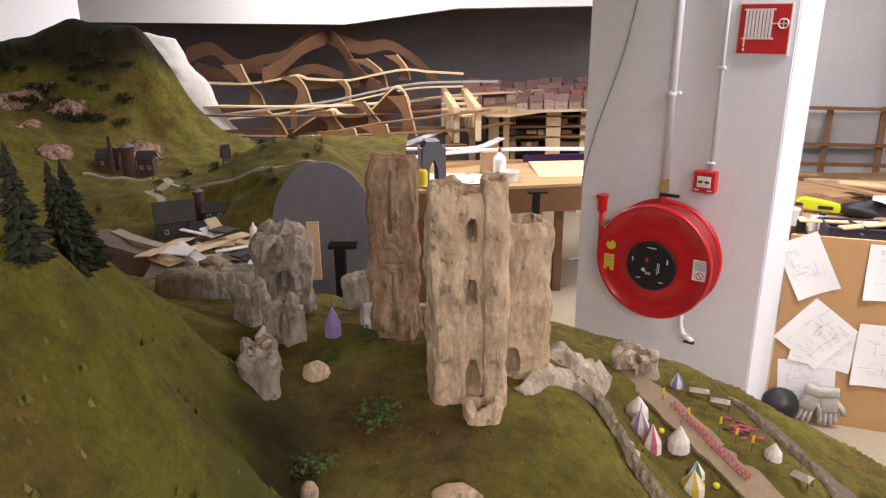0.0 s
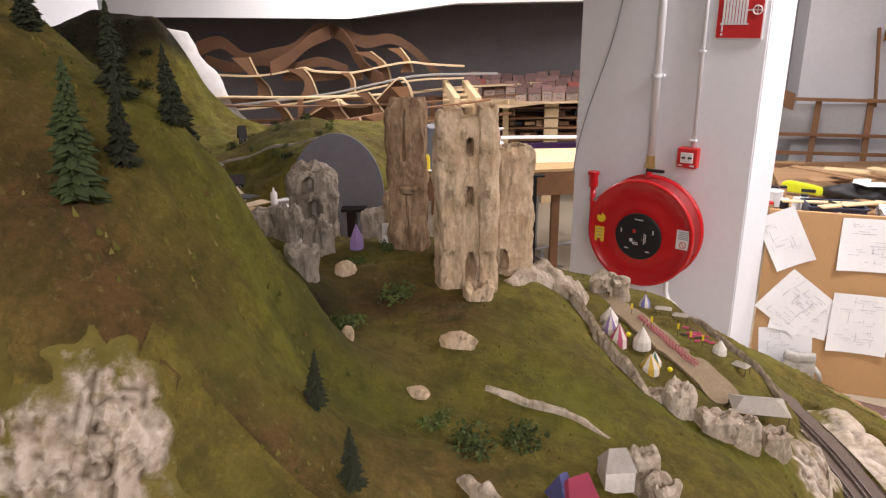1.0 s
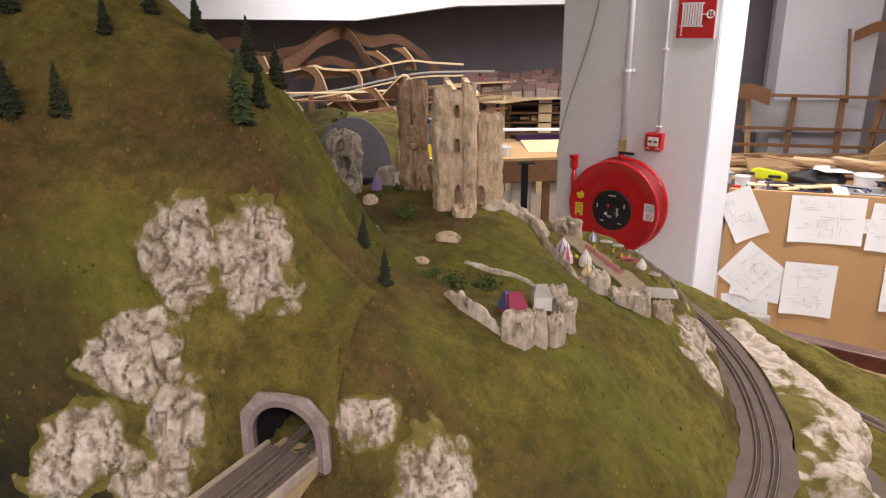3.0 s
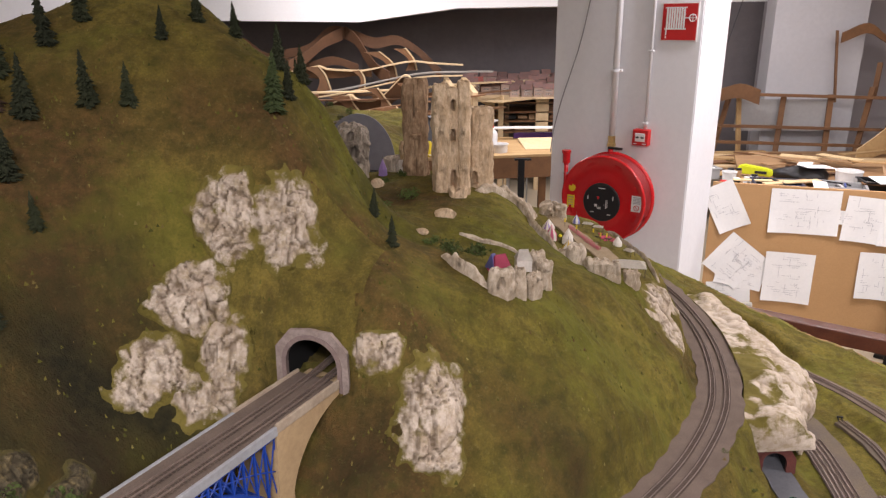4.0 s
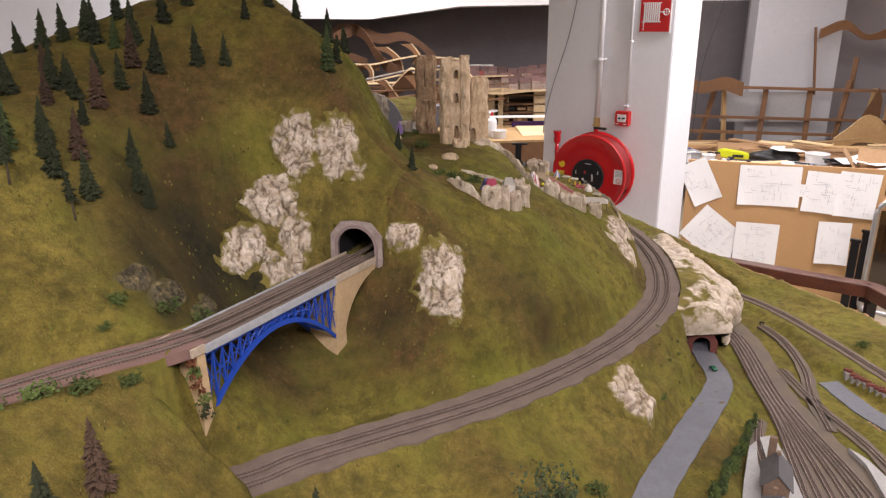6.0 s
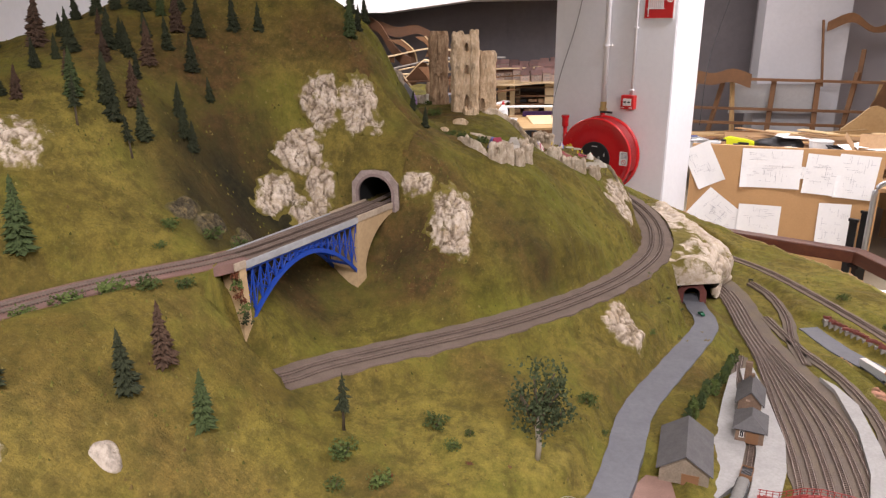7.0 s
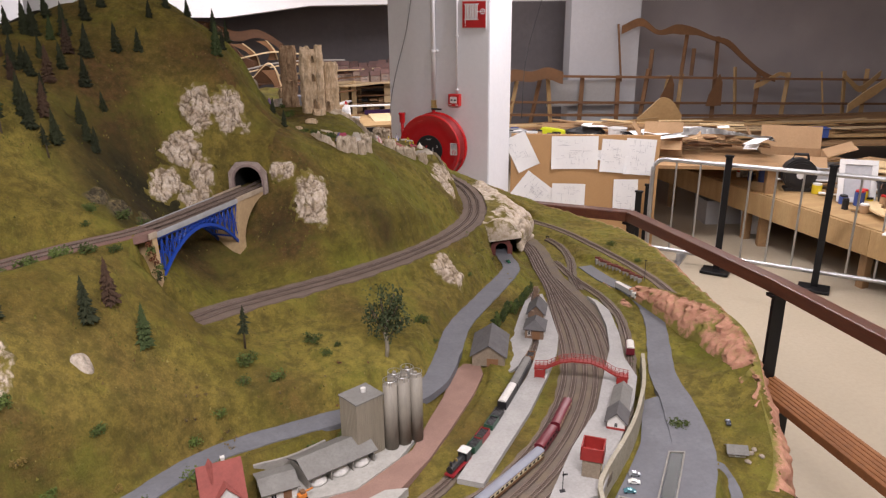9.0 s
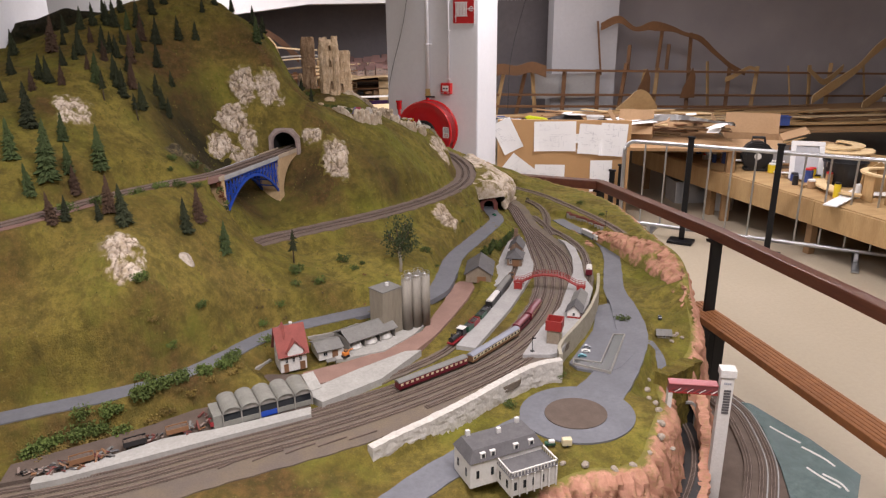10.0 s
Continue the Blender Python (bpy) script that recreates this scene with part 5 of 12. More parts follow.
outcrop(1.07, 0.0, 0.04, 0.05, 12, 0.025, 39, "red_rock_face", "low reddish rock between the track and the road", cell=0.03)


def red_ridge():
    """The salmon cliff above the east road: upright flutes and buttresses with turf between them."""
    top = smooth_line([(1.17, -0.08, 0.872), (1.205, -0.18, 0.892), (1.245, -0.30, 0.905), (1.28, -0.43, 0.912), (1.285, -0.55, 0.902), (1.255, -0.67, 0.88), (1.205, -0.78, 0.852), (1.165, -0.86, 0.83)], 0.008)
    low = smooth_line([(1.125, -0.10, 0.846), (1.14, -0.22, 0.838), (1.155, -0.35, 0.832), (1.165, -0.48, 0.826), (1.165, -0.60, 0.822), (1.155, -0.70, 0.818), (1.14, -0.80, 0.812), (1.125, -0.88, 0.806)], 0.008)
    NS, NP = 190, 30
    tt = np.linspace(0, 1, NS)
    T = np.stack([np.interp(tt, np.linspace(0, 1, len(top)), top[:, k]) for k in range(3)], 1)
    Lw = np.stack([np.interp(tt, np.linspace(0, 1, len(low)), low[:, k]) for k in range(3)], 1)
    V, F, moss = [], [], []
    for i in range(NS):
        sdir = Vector((*(Lw[i, :2] - T[i, :2]), 0)).normalized()
        u = tt[i] * 0.82
        for j in range(NP):
            p = j / (NP - 1)
            # a flat crown, then a steep face with a bulging foot
            f = p ** 1.5
            zf = 1 - (1 - p) ** 0.6 if p > 0.15 else p * 0.35
            q = Vector((T[i][0] + (Lw[i][0] - T[i][0]) * f, T[i][1] + (Lw[i][1] - T[i][1]) * f, T[i][2] + (Lw[i][2] - T[i][2]) * zf))
            a = Vector((u * 26, p * 0.9, 1.0))
            a = a + 0.35 * noise.noise_vector(Vector((u * 20, p * 3, 4)))
            flu = 1 - abs(noise.noise(a)) * 2.4
            flu2 = 1 - abs(noise.noise(a * 2.3 + Vector((9, 2, 0)))) * 2
            amp = math.sin(math.pi * min(1, 0.1 + p)) ** 0.6 if p > 0.05 else 0
            o = 0.030 * flu + 0.010 * flu2 + 0.005 * noise.noise(q * 90)
            q = q + sdir * o * amp + Vector((0, 0, 0.010 * flu * amp + 0.004))
            V.append(q - Vector((0, 0, 0.012 if p > 0.96 else 0)))
            grow = max(0.0, 0.25 - flu * 0.5) * 1.6 + max(0.0, noise.noise(Vector((u * 14, p * 2.2, 7))) - 0.05) * 1.5
            moss.append((min(1.0, max(0.0, 0.9 - p * 4.5) + grow + max(0.0, p - 0.86) * 5), max(0.0, 0.25 - flu) * 0.8, 0, 1))
    for i in range(NS - 1):
        for j in range(NP - 1):
            a = i * NP + j
            F += [(a, a + NP, a + NP + 1), (a, a + NP + 1, a + 1)]
    me = raw("red_ridge", V, F, M["red_rock_face"], True)
    at = me.color_attributes.new("moss", "FLOAT_COLOR", "POINT")
    at.data.foreach_set("color", np.clip(np.array(moss), 0, 1).ravel())
    return tagged(new("red_ridge", me), "salmon-coloured fluted cliff with turf in its clefts", "cliff")


red_ridge()


def rock_bank():
    """The pale rock bank outside the bend, arching over the lane's tunnel and bulging over the station tracks."""
    inner = smooth_line([(0.668, 0.335, 1.026), (0.70, 0.42, 1.03), (0.737, 0.52, 1.034), (0.762, 0.64, 1.036), (0.783, 0.78, 1.034), (0.79, 0.92, 1.03), (0.785, 1.08, 1.024)], 0.006)
    foot = smooth_line([(0.822, 0.325, 0.958), (0.838, 0.38, 0.93), (0.872, 0.47, 0.845), (0.945, 0.575, 0.842), (0.988, 0.665, 0.845), (0.985, 0.78, 0.845), (0.93, 0.90, 0.90), (0.86, 1.06, 0.985)], 0.006)
    crown = np.interp(np.linspace(0, 1, 40), [0, 0.12, 0.3, 0.5, 0.7, 0.85, 1], [1.02, 1.02, 1.005, 0.995, 1.0, 1.02, 1.03])
    NS, NP = 130, 46
    tt = np.linspace(0, 1, NS)
    I = np.stack([np.interp(tt, np.linspace(0, 1, len(inner)), inner[:, k]) for k in range(3)], 1)
    Ft = np.stack([np.interp(tt, np.linspace(0, 1, len(foot)), foot[:, k]) for k in range(3)], 1)
    cz = np.interp(tt, np.linspace(0, 1, 40), crown)
    V, F, moss = [], [], []
    for i in range(NS):
        o = Ft[i, :2] - I[i, :2]
        C = np.array([*(I[i, :2] + o * 1.12), cz[i] + 0.03])
        out = Vector((*(o / np.linalg.norm(o)), 0))
        for j in range(NP):
            p = j / (NP - 1)
            q = Vector((1 - p) ** 2 * I[i] + 2 * p * (1 - p) * C + p * p * Ft[i])
            g = q / 0.07 + Vector((3, 1, 2))
            w = g + 0.7 * noise.noise_vector(g * 0.7) + 0.2 * noise.noise_vector(g * 2.7)
            d, near_ = noise.voronoi(w)
            crack = min(1.0, (d[1] - d[0]) * 2.4)
            d2, near2 = noise.voronoi(w * 2.3)
            chip = min(1.0, (d2[1] - d2[0]) * 2.2)
            lump = 0.6 * noise.noise(q * 11) + 0.75 * crack ** 0.5 * (0.7 + 0.6 * noise.noise(near_[0] * 3.3)) + 0.30 * (w - near_[0]).dot(noise.noise_vector(near_[0] * 4.7)) + 0.06 * chip - 0.35
            ends = min(1.0, p * 6)
            dirn = (out * (0.15 + p) + Vector((0, 0, 1.0 - 0.8 * p))).normalized()
            V.append(q + dirn * 0.028 * lump * ends)
            top = max(0.0, 1 - p * 3.0)
            grow = max(0.0, noise.noise(q * 17 + Vector((4, 4, 4))) + (0.30 if i < 55 else 0.02)) * (2.6 if i < 55 else 1.3)
            moss.append((min(1.0, grow * (0.3 + top)), max(0.0, 1 - crack * 2.8) * 0.6, 0, 1))
    for i in range(NS - 1):
        for j in range(NP - 1):
            a, b = i * NP + j, i * NP + j + 1
            F += [(a, b, b + NP), (a, b + NP, a + NP)] if (i * 5 + j * 3) % 2 else [(a, b, a + NP), (b, b + NP, a + NP)]
    # the front over the lane
    mid = len(V)
    V.append(Vector((0.745, 0.318, 0.985)))
    V.append(Vector((I[0][0], I[0][1], 0.945)))
    moss += [(0.1, 0.2, 0, 1), (0.5, 0.3, 0, 1)]
    ring = list(range(NP)) + [mid + 1]
    F += [(ring[k + 1], ring[k], mid) for k in range(len(ring) - 1)] + [(ring[0], ring[-1], mid)]
    me = raw("rock_bank", V, F, M["rock"], True)
    at = me.color_attributes.new("moss", "FLOAT_COLOR", "POINT")
    at.data.foreach_set("color", np.clip(np.array(moss), 0, 1).ravel())
    return tagged(new("rock_bank", me), "pale lumpy rock bank over the lane's brick tunnel", "rock")


rock_bank()


def boulder(x, y, z, rx, ry, rz, seed, material, label, turn=0.0, name="boulder", cat="rock", group="", cell=1.1):
    bm = bmesh.new()
    bmesh.ops.create_icosphere(bm, subdivisions=4 if max(rx, ry) > 0.03 else 2, radius=1.0)
    off = Vector((seed * 5.3, seed * 2.9, seed))
    for v in bm.verts:
        p = v.co * 1.3 + off
        d, _ = noise.voronoi(p * cell)
        k = 0.86 + 0.20 * noise.noise(p) + 0.16 * min(1, (d[1] - d[0]) * 2) + 0.05 * noise.fractal(p * 4, 0.8, 2.0, 3)
        v.co = Vector((v.co.x * rx * k, v.co.y * ry * k, v.co.z * rz * k))
    return solo(name, bm, M[material], label, cat, group, smooth=False, at=pose(x, y, z, 0, 0, turn))


# ---- trees and bushes ----
def conifer_meshes(seed, style):
    """Trunk and crown of a model spruce of unit height: whorls of drooping, flocked twigs."""
    rnd = random.Random(seed)
    tb = bmesh.new()
    cyl(tb, (0, 0, -0.03), (0, 0, 0.9), 0.028, 0.006, 7)
    V, F = [], []
    bare = {"dense": 0.06, "thin": 0.30, "scots": 0.42}[style]
    layers = {"dense": 25, "thin": 17, "scots": 13}[style]
    rad = {"dense": 0.19, "thin": 0.17, "scots": 0.16}[style]
    for i in range(layers):
        u = i / (layers - 1)
        z = bare + (0.97 - bare) * u
        r0 = rad * (1 - u) ** 0.8 * (0.85 + 0.3 * rnd.random()) + 0.014
        if style != "dense":
            r0 *= (0.6 + 0.6 * rnd.random()) * (1.0 if u > 0.2 else 0.75)
        n = max(6, int((17 if style == "dense" else 10) * (1 - 0.5 * u)))
        a0 = rnd.random() * 6.28
        for k in range(n):
            a = a0 + k * math.tau / n + rnd.uniform(-0.25, 0.25)
            r = r0 * rnd.uniform(0.55, 1.18)
            dz = -0.05 * r / rad * rnd.uniform(0.3, 1.4) - 0.008
            w = r * rnd.uniform(0.14, 0.24) + 0.006
            c, s = math.cos(a), math.sin(a)
            b = len(V)
            zz = z + rnd.uniform(-0.016, 0.016)
            V += [(0, 0, zz + 0.025), (c * r * 0.55 - s * w, s * r * 0.55 + c * w, zz + dz * 0.45), (c * r, s * r, zz + dz), (c * r * 0.55 + s * w, s * r * 0.55 - c * w, zz + dz * 0.45), (c * r * 0.6, s * r * 0.6, zz + dz * 0.2 + 0.02), (c * r * 0.5, s * r * 0.5, zz + dz - 0.01)]
            F += [(b, b + 1, b + 4), (b + 1, b + 2, b + 4), (b + 2, b + 3, b + 4), (b + 3, b, b + 4), (b, b + 5, b + 1), (b + 1, b + 5, b + 2), (b + 2, b + 5, b + 3), (b + 3, b + 5, b)]
    b = len(V)
    V += [(0.012, 0, 0.93), (-0.006, 0.01, 0.93), (-0.006, -0.01, 0.93), (0, 0, 1.0)]
    F += [(b, b + 1, b + 3), (b + 1, b + 2, b + 3), (b + 2, b, b + 3)]
    return tb, V, F


CONIFER = {}
for kind_, mat_, styles in (("dark", "needle_dark", ("dense", "dense")), ("green", "needle_green", ("dense",)), ("brown", "needle_brown", ("dense",)), ("thin", "needle_dark", ("thin",)), ("scots", "needle_dark", ("scots",))):
    CONIFER[kind_] = []
    for q, st_ in enumerate(styles):
        tb, V_, F_ = conifer_meshes(len(kind_) * 7 + q, st_)
        CONIFER[kind_].append((mesh_of(tb, "trunk", M["bark"], True), raw("crown", V_, F_, M[mat_], False)))
WORDS = {"dark": "dark green model spruce on the grassy hillside", "green": "fresh green model spruce on the grassy hillside", "brown": "brown-flocked model spruce on the hillside", "thin": "slender model spruce with a bare lower trunk", "scots": "thin model pine with a long bare trunk"}
tree_rnd = random.Random(5)


def conifer(x, y, hgt, kind_, group="spruces on the hill", fat=1.0):
    t = thing("conifer", WORDS[kind_], "tree", pose(x, y, h1(x, y) - 0.002, tree_rnd.uniform(-4, 4), tree_rnd.uniform(-4, 4), tree_rnd.uniform(0, 360)), group)
    tm, cm = tree_rnd.choice(CONIFER[kind_])
    for nm, me in (("trunk", tm), ("crown", cm)):
        ob = new(nm, me)
        ob.parent = t
    t.scale = (hgt * fat, hgt * fat, hgt)
    return t


D_, G_, B_ = "dark", "green", "brown"
FOREST_TOP = [(-1.173, 0.053, 0.096, D_), (-1.105, -0.214, 0.081, D_), (-1.009, -0.247, 0.087, D_), (-0.975, -0.267, 0.095, D_), (-1.012, -0.322, 0.073, B_), (-0.982, -0.509, 0.147, D_), (-1.079, -0.407, 0.082, D_), (-1.025, -0.005, 0.136, B_), (-1.025, 0.205, 0.077, D_),
    (-1.000, 0.065, 0.061, D_), (-0.957, -0.138, 0.070, D_), (-0.938, -0.257, 0.075, B_), (-0.926, -0.103, 0.060, D_), (-0.967, 0.204, 0.092, D_), (-0.918, -0.047, 0.105, D_), (-0.873, -0.166, 0.057, B_), (-0.908, 0.085, 0.064, B_)]
FOREST_MID = [(-0.922, 0.219, 0.090, D_), (-0.837, -0.214, 0.109, G_), (-0.808, -0.273, 0.107, "scots"), (-0.854, 0.010, 0.101, D_), (-0.871, 0.222, 0.095, D_), (-0.842, 0.212, 0.107, D_), (-0.831, 0.024, 0.079, D_), (-0.838, -0.045, 0.077, B_), (-0.804, 0.004, 0.088, D_),
    (-0.799, 0.109, 0.074, D_), (-0.783, -0.176, 0.096, D_), (-0.774, -0.193, 0.096, D_), (-0.760, -0.209, 0.106, D_), (-0.761, 0.012, 0.113, B_), (-0.736, -0.148, 0.104, B_), (-0.762, -0.063, 0.066, D_), (-0.740, 0.091, 0.086, D_)]
FOREST_LOW = [(-0.740, 0.162, 0.107, B_), (-0.795, 0.205, 0.079, G_), (-0.833, 0.333, 0.091, D_), (-0.756, 0.229, 0.108, D_), (-0.710, 0.315, 0.099, D_), (-0.686, 0.167, 0.110, D_), (-0.675, 0.071, 0.098, D_), (-0.605, 0.224, 0.095, D_),
    (-0.541, 0.236, 0.076, D_), (-0.674, -0.054, 0.084, D_), (-0.626, 0.041, 0.066, D_), (-0.652, -0.092, 0.085, D_), (-0.700, -0.198, 0.103, D_), (-0.713, -0.245, 0.095, "scots"), (-0.516, 0.357, 0.063, D_), (-0.670, 0.381, 0.088, D_)]
WEST = [(-0.994, -0.661, 0.125, G_), (-0.891, -0.718, 0.185, G_), (-0.886, -0.531, 0.092, G_), (-0.847, -0.661, 0.099, G_), (-0.832, -0.682, 0.094, B_), (-0.778, -0.585, 0.146, G_),
    (-0.924, -0.774, 0.099, G_), (-1.15, -0.5, 0.1, D_), (-1.2, -0.3, 0.1, D_), (-0.89, 0.29, 0.09, D_), (-0.63, -0.10, 0.08, D_)]
KNOLL_TREES = [(-0.835, -0.913, 0.094, B_), (-0.809, -0.888, 0.076, D_), (-0.708, -0.836, 0.113, B_), (-0.730, -0.862, 0.062, D_),
    (-0.658, -0.894, 0.126, D_), (-0.511, -0.794, 0.111, D_), (-0.480, -0.719, 0.115, B_), (-0.412, -0.76, 0.112, G_)]
RIDGE_TREES = [(-0.299, 0.283, 0.112, G_), (-0.283, 0.337, 0.074, D_), (-0.312, 0.41, 0.09, D_), (-0.272, 0.434, 0.078, D_), (-0.30, 0.535, 0.10, D_), (-0.345, 0.64, 0.11, D_), (-0.47, 0.43, 0.075, D_), (-0.40, 0.44, 0.07, D_), 
               (-0.128, 0.31, 0.062, D_), (-0.088, 0.25, 0.062, D_)]
for ln in (FOREST_TOP, FOREST_MID, FOREST_LOW, WEST, KNOLL_TREES, RIDGE_TREES):
    for x, y, hh, k in ln:
        conifer(x, y, hh, k, fat=1.0 if k in ("thin", "scots") else 1.08)
conifer(-0.208, -0.612, 0.125, "scots", "meadow trees")


def leaf_cloud(n, shape, size, seed, squash=1.0):
    """Many small leaf clumps: shape(u) gives a centre and a radius for a clump."""
    rnd = random.Random(seed)
    V, F = [], []
    for _ in range(n):
        c, r = shape(rnd)
        for _ in range(9):
            d = Vector((rnd.gauss(0, 1), rnd.gauss(0, 1), rnd.gauss(0, 1))).normalized()
            p = c + d * r * rnd.uniform(0.55, 1.05)
            u = Vector((rnd.gauss(0, 1), rnd.gauss(0, 1), rnd.gauss(0, 1))).normalized()
            w = d.cross(u).normalized()
            s = size * rnd.uniform(0.6, 1.4)
            b = len(V)
            V += [p - u * s, p + w * s * 0.7 + d * s * 0.3, p + u * s, p - w * s * 0.7 + d * s * 0.3]
            F += [(b, b + 1, b + 2), (b, b + 2, b + 3)]
    return V, F


def bush(x, y, r, hgt, col="leaf", label="low green model bush in the grass", group="bushes", seed=1, n=16, z=None):
    def shp(rnd):
        a, q = rnd.uniform(0, 6.28), r * math.sqrt(rnd.random()) * 0.8
        return Vector((q * math.cos(a), q * math.sin(a), hgt * rnd.uniform(0.15, 0.75))), r * 0.36
    V, F = leaf_cloud(int(n * 1.8), shp, r * 0.115, seed)
    t = thing("bush", label, "bush", pose(x, y, h1(x, y) if z is None else z, 0, 0, seed * 40), group)
    ob = new("leaves", raw("leaves", V, F, M[col]))
    ob.parent = t
    sb = bmesh.new()
    for k in range(3):
        cyl(sb, (0, 0, -0.004), (r * 0.4 * math.cos(k * 2.1), r * 0.4 * math.sin(k * 2.1), hgt * 0.6), 0.0012, 0.0006, 5)
    part("stem", sb, M["bark"], t)
    return t


M["leaf_bright"] = surface("leaf_bright", (0.075, 0.112, 0.02), (0.12, 0.155, 0.032), (0.03, 0.04, 0.012), 80, 300, 0.9, bump=0.4, vary=0.2)
M["leaf_dry"] = surface("leaf_dry", (0.21, 0.15, 0.035), (0.17, 0.12, 0.03), (0.1, 0.06, 0.02), 80, 300, 0.9, bump=0.4, vary=0.25)
M["leaf_rust"] = surface("leaf_rust", (0.2, 0.06, 0.025), (0.15, 0.05, 0.02), (0.08, 0.03, 0.015), 80, 300, 0.9, bump=0.4, vary=0.25)
MEADOW_BUSH = [(-0.036, -0.548, 0.026, 0.03), (-0.001, -0.598, 0.018, 0.016), (-0.201, -0.671, 0.03, 0.03), (-0.206, -0.737, 0.02, 0.02), (-0.127, -0.717, 0.026, 0.022), (0.298, -0.374, 0.026, 0.02), (0.03, -0.56, 0.012, 0.01), (0.33, -0.42, 0.012, 0.01)]
for i, (x, y, r, hh) in enumerate(MEADOW_BUSH):
    bush(x, y, r, hh, "leaf", "dark green model bush on the meadow", "meadow bushes", 10 + i)
LANE_BUSH = [(0.02, -0.835, 0.022, 0.02), (-0.05, -0.875, 0.02, 0.016), (-0.549, -1.08, 0.022, 0.024), (-0.38, -1.10, 0.024, 0.022), (-0.313, -0.86, 0.02, 0.02), (-0.261, -0.81, 0.018, 0.018), (-0.62, -1.13, 0.022, 0.024), (-0.73, -1.29, 0.03, 0.034), (-0.66, -1.28, 0.028, 0.026), (-0.6, -1.255, 0.024, 0.022), (-0.52, -1.225, 0.022, 0.02), (-0.45, -1.20, 0.026, 0.026), (-0.39, -1.14, 0.022, 0.022), (-0.30, -1.0, 0.025, 0.026), (-0.24, -0.975, 0.024, 0.026), (-0.8, -1.33, 0.03, 0.03)]
for i, (x, y, r, hh) in enumerate(LANE_BUSH):
    bush(x, y, r, hh, "leaf_bright", "fresh green model bush beside the lane", "lane bushes", 30 + i)
for i, (x, y, r, hh) in enumerate([(-0.66, -0.665, 0.03, 0.02), (-0.60, -0.625, 0.03, 0.02), (-0.55, -0.60, 0.026, 0.018), (-0.76, -0.755, 0.03, 0.022), (-0.82, -0.82, 0.03, 0.024), (-0.5, -0.555, 0.02, 0.016), (-0.71, -0.72, 0.022, 0.016), (-0.60, -0.36, 0.024, 0.018), (-0.54, -0.29, 0.03, 0.02), (-0.50, -0.24, 0.03, 0.02), (-0.60, -0.42, 0.016, 0.01)]):
    bush(x, y, r, hh, "leaf", "olive model scrub along the upper line", "scrub by the upper line", 60 + i)
for i, (x, y, r, hh) in enumerate([(-0.08, 0.735, 0.03, 0.02), (-0.16, 0.88, 0.02, 0.012), (-0.14, 0.64, 0.026, 0.02), (0.08, 0.42, 0.03, 0.014), (0.02, 0.38, 0.03, 0.016), (-0.02, 0.42, 0.02, 0.014), (-0.11, 0.93, 0.018, 0.014), (0.53, -0.02, 0.014, 0.01), (1.05, 0.93, 0.02, 0.012), (1.28, 0.42, 0.022, 0.018), (1.30, 0.20, 0.018, 0.012), (0.9, -0.87, 0.03, 0.03), (0.53, -1.22, 0.022, 0.02), (0.35, -1.32, 0.02, 0.016)]):
    bush(x, y, r, hh, "leaf", "green model shrub in the flocked grass", "shrubs", 80 + i)
tr = random.Random(9)
for i in range(26):
    x, y = tr.uniform(-0.16, 0.22), tr.uniform(-0.80, -0.62)
    bush(x, y, tr.uniform(0.004, 0.009), 0.006, "leaf_dry" if i % 3 else "leaf_rust", "dry yellow tuft on the meadow" if i % 3 else "rust-brown tuft on the meadow", "dry tufts", 120 + i, 5)
for i in range(14):
    x, y = tr.uniform(-0.34, -0.2), tr.uniform(-0.88, -0.78)
    bush(x, y, tr.uniform(0.006, 0.011), 0.008, "leaf_dry", "dry yellow tuft on the meadow", "dry tufts", 150 + i, 6)
for i in range(16):
    x, y = tr.uniform(0.55, 0.72), tr.uniform(0.05, 0.22)
    bush(x, y, tr.uniform(0.005, 0.010), 0.007, "leaf_dry" if i % 2 else "leaf", "dry tuft on the bank" if i % 2 else "olive tuft on the bank", "bank tufts", 170 + i, 6)


def oak(x, y):
    t = thing("oak_tree", "broad model oak with a pale trunk and dark crown", "tree", pose(x, y, h1(x, y)))
    b = bmesh.new()
    tube(b, [(0, 0, -0.004), (0.002, 0, 0.02), (-0.001, 0.001, 0.045), (0.004, 0, 0.075)], 0.0048, 8)
    part("trunk", b, plain("pale_bark", (0.34, 0.3, 0.24), 0.9), t, "pale trunk", True)
    rnd = random.Random(3)
    tips = []
    for k in range(9):
        a, z = k * 2.4, 0.045 + 0.006 * k
        e = (0.042 * math.cos(a) * (1 - k * 0.05), 0.042 * math.sin(a) * (1 - k * 0.05), z + 0.03)
        b = bmesh.new()
        tube(b, [(0, 0, z - 0.012), (e[0] * 0.5, e[1] * 0.5, z + 0.008), e], 0.0017, 5)
        part("limb", b, M["bark"], t)
        tips.append(Vector(e))
    def shp(r):
        c = r.choice(tips) * r.uniform(0.55, 1.05) + Vector((r.gauss(0, 0.008), r.gauss(0, 0.008), r.gauss(0.012, 0.014)))
        c.z = max(c.z, 0.042)
        return c, 0.013
    V, F = leaf_cloud(150, shp, 0.0034, 8)
    ob = new("crown", raw("crown", V, F, surface("oak_leaf", (0.04, 0.055, 0.02), (0.06, 0.075, 0.028), (0.02, 0.028, 0.012), 80, 300, 0.9, bump=0.4)))
    ob.parent = t
    t.scale = (1.15, 1.15, 1.45)


oak(0.162, -0.60)


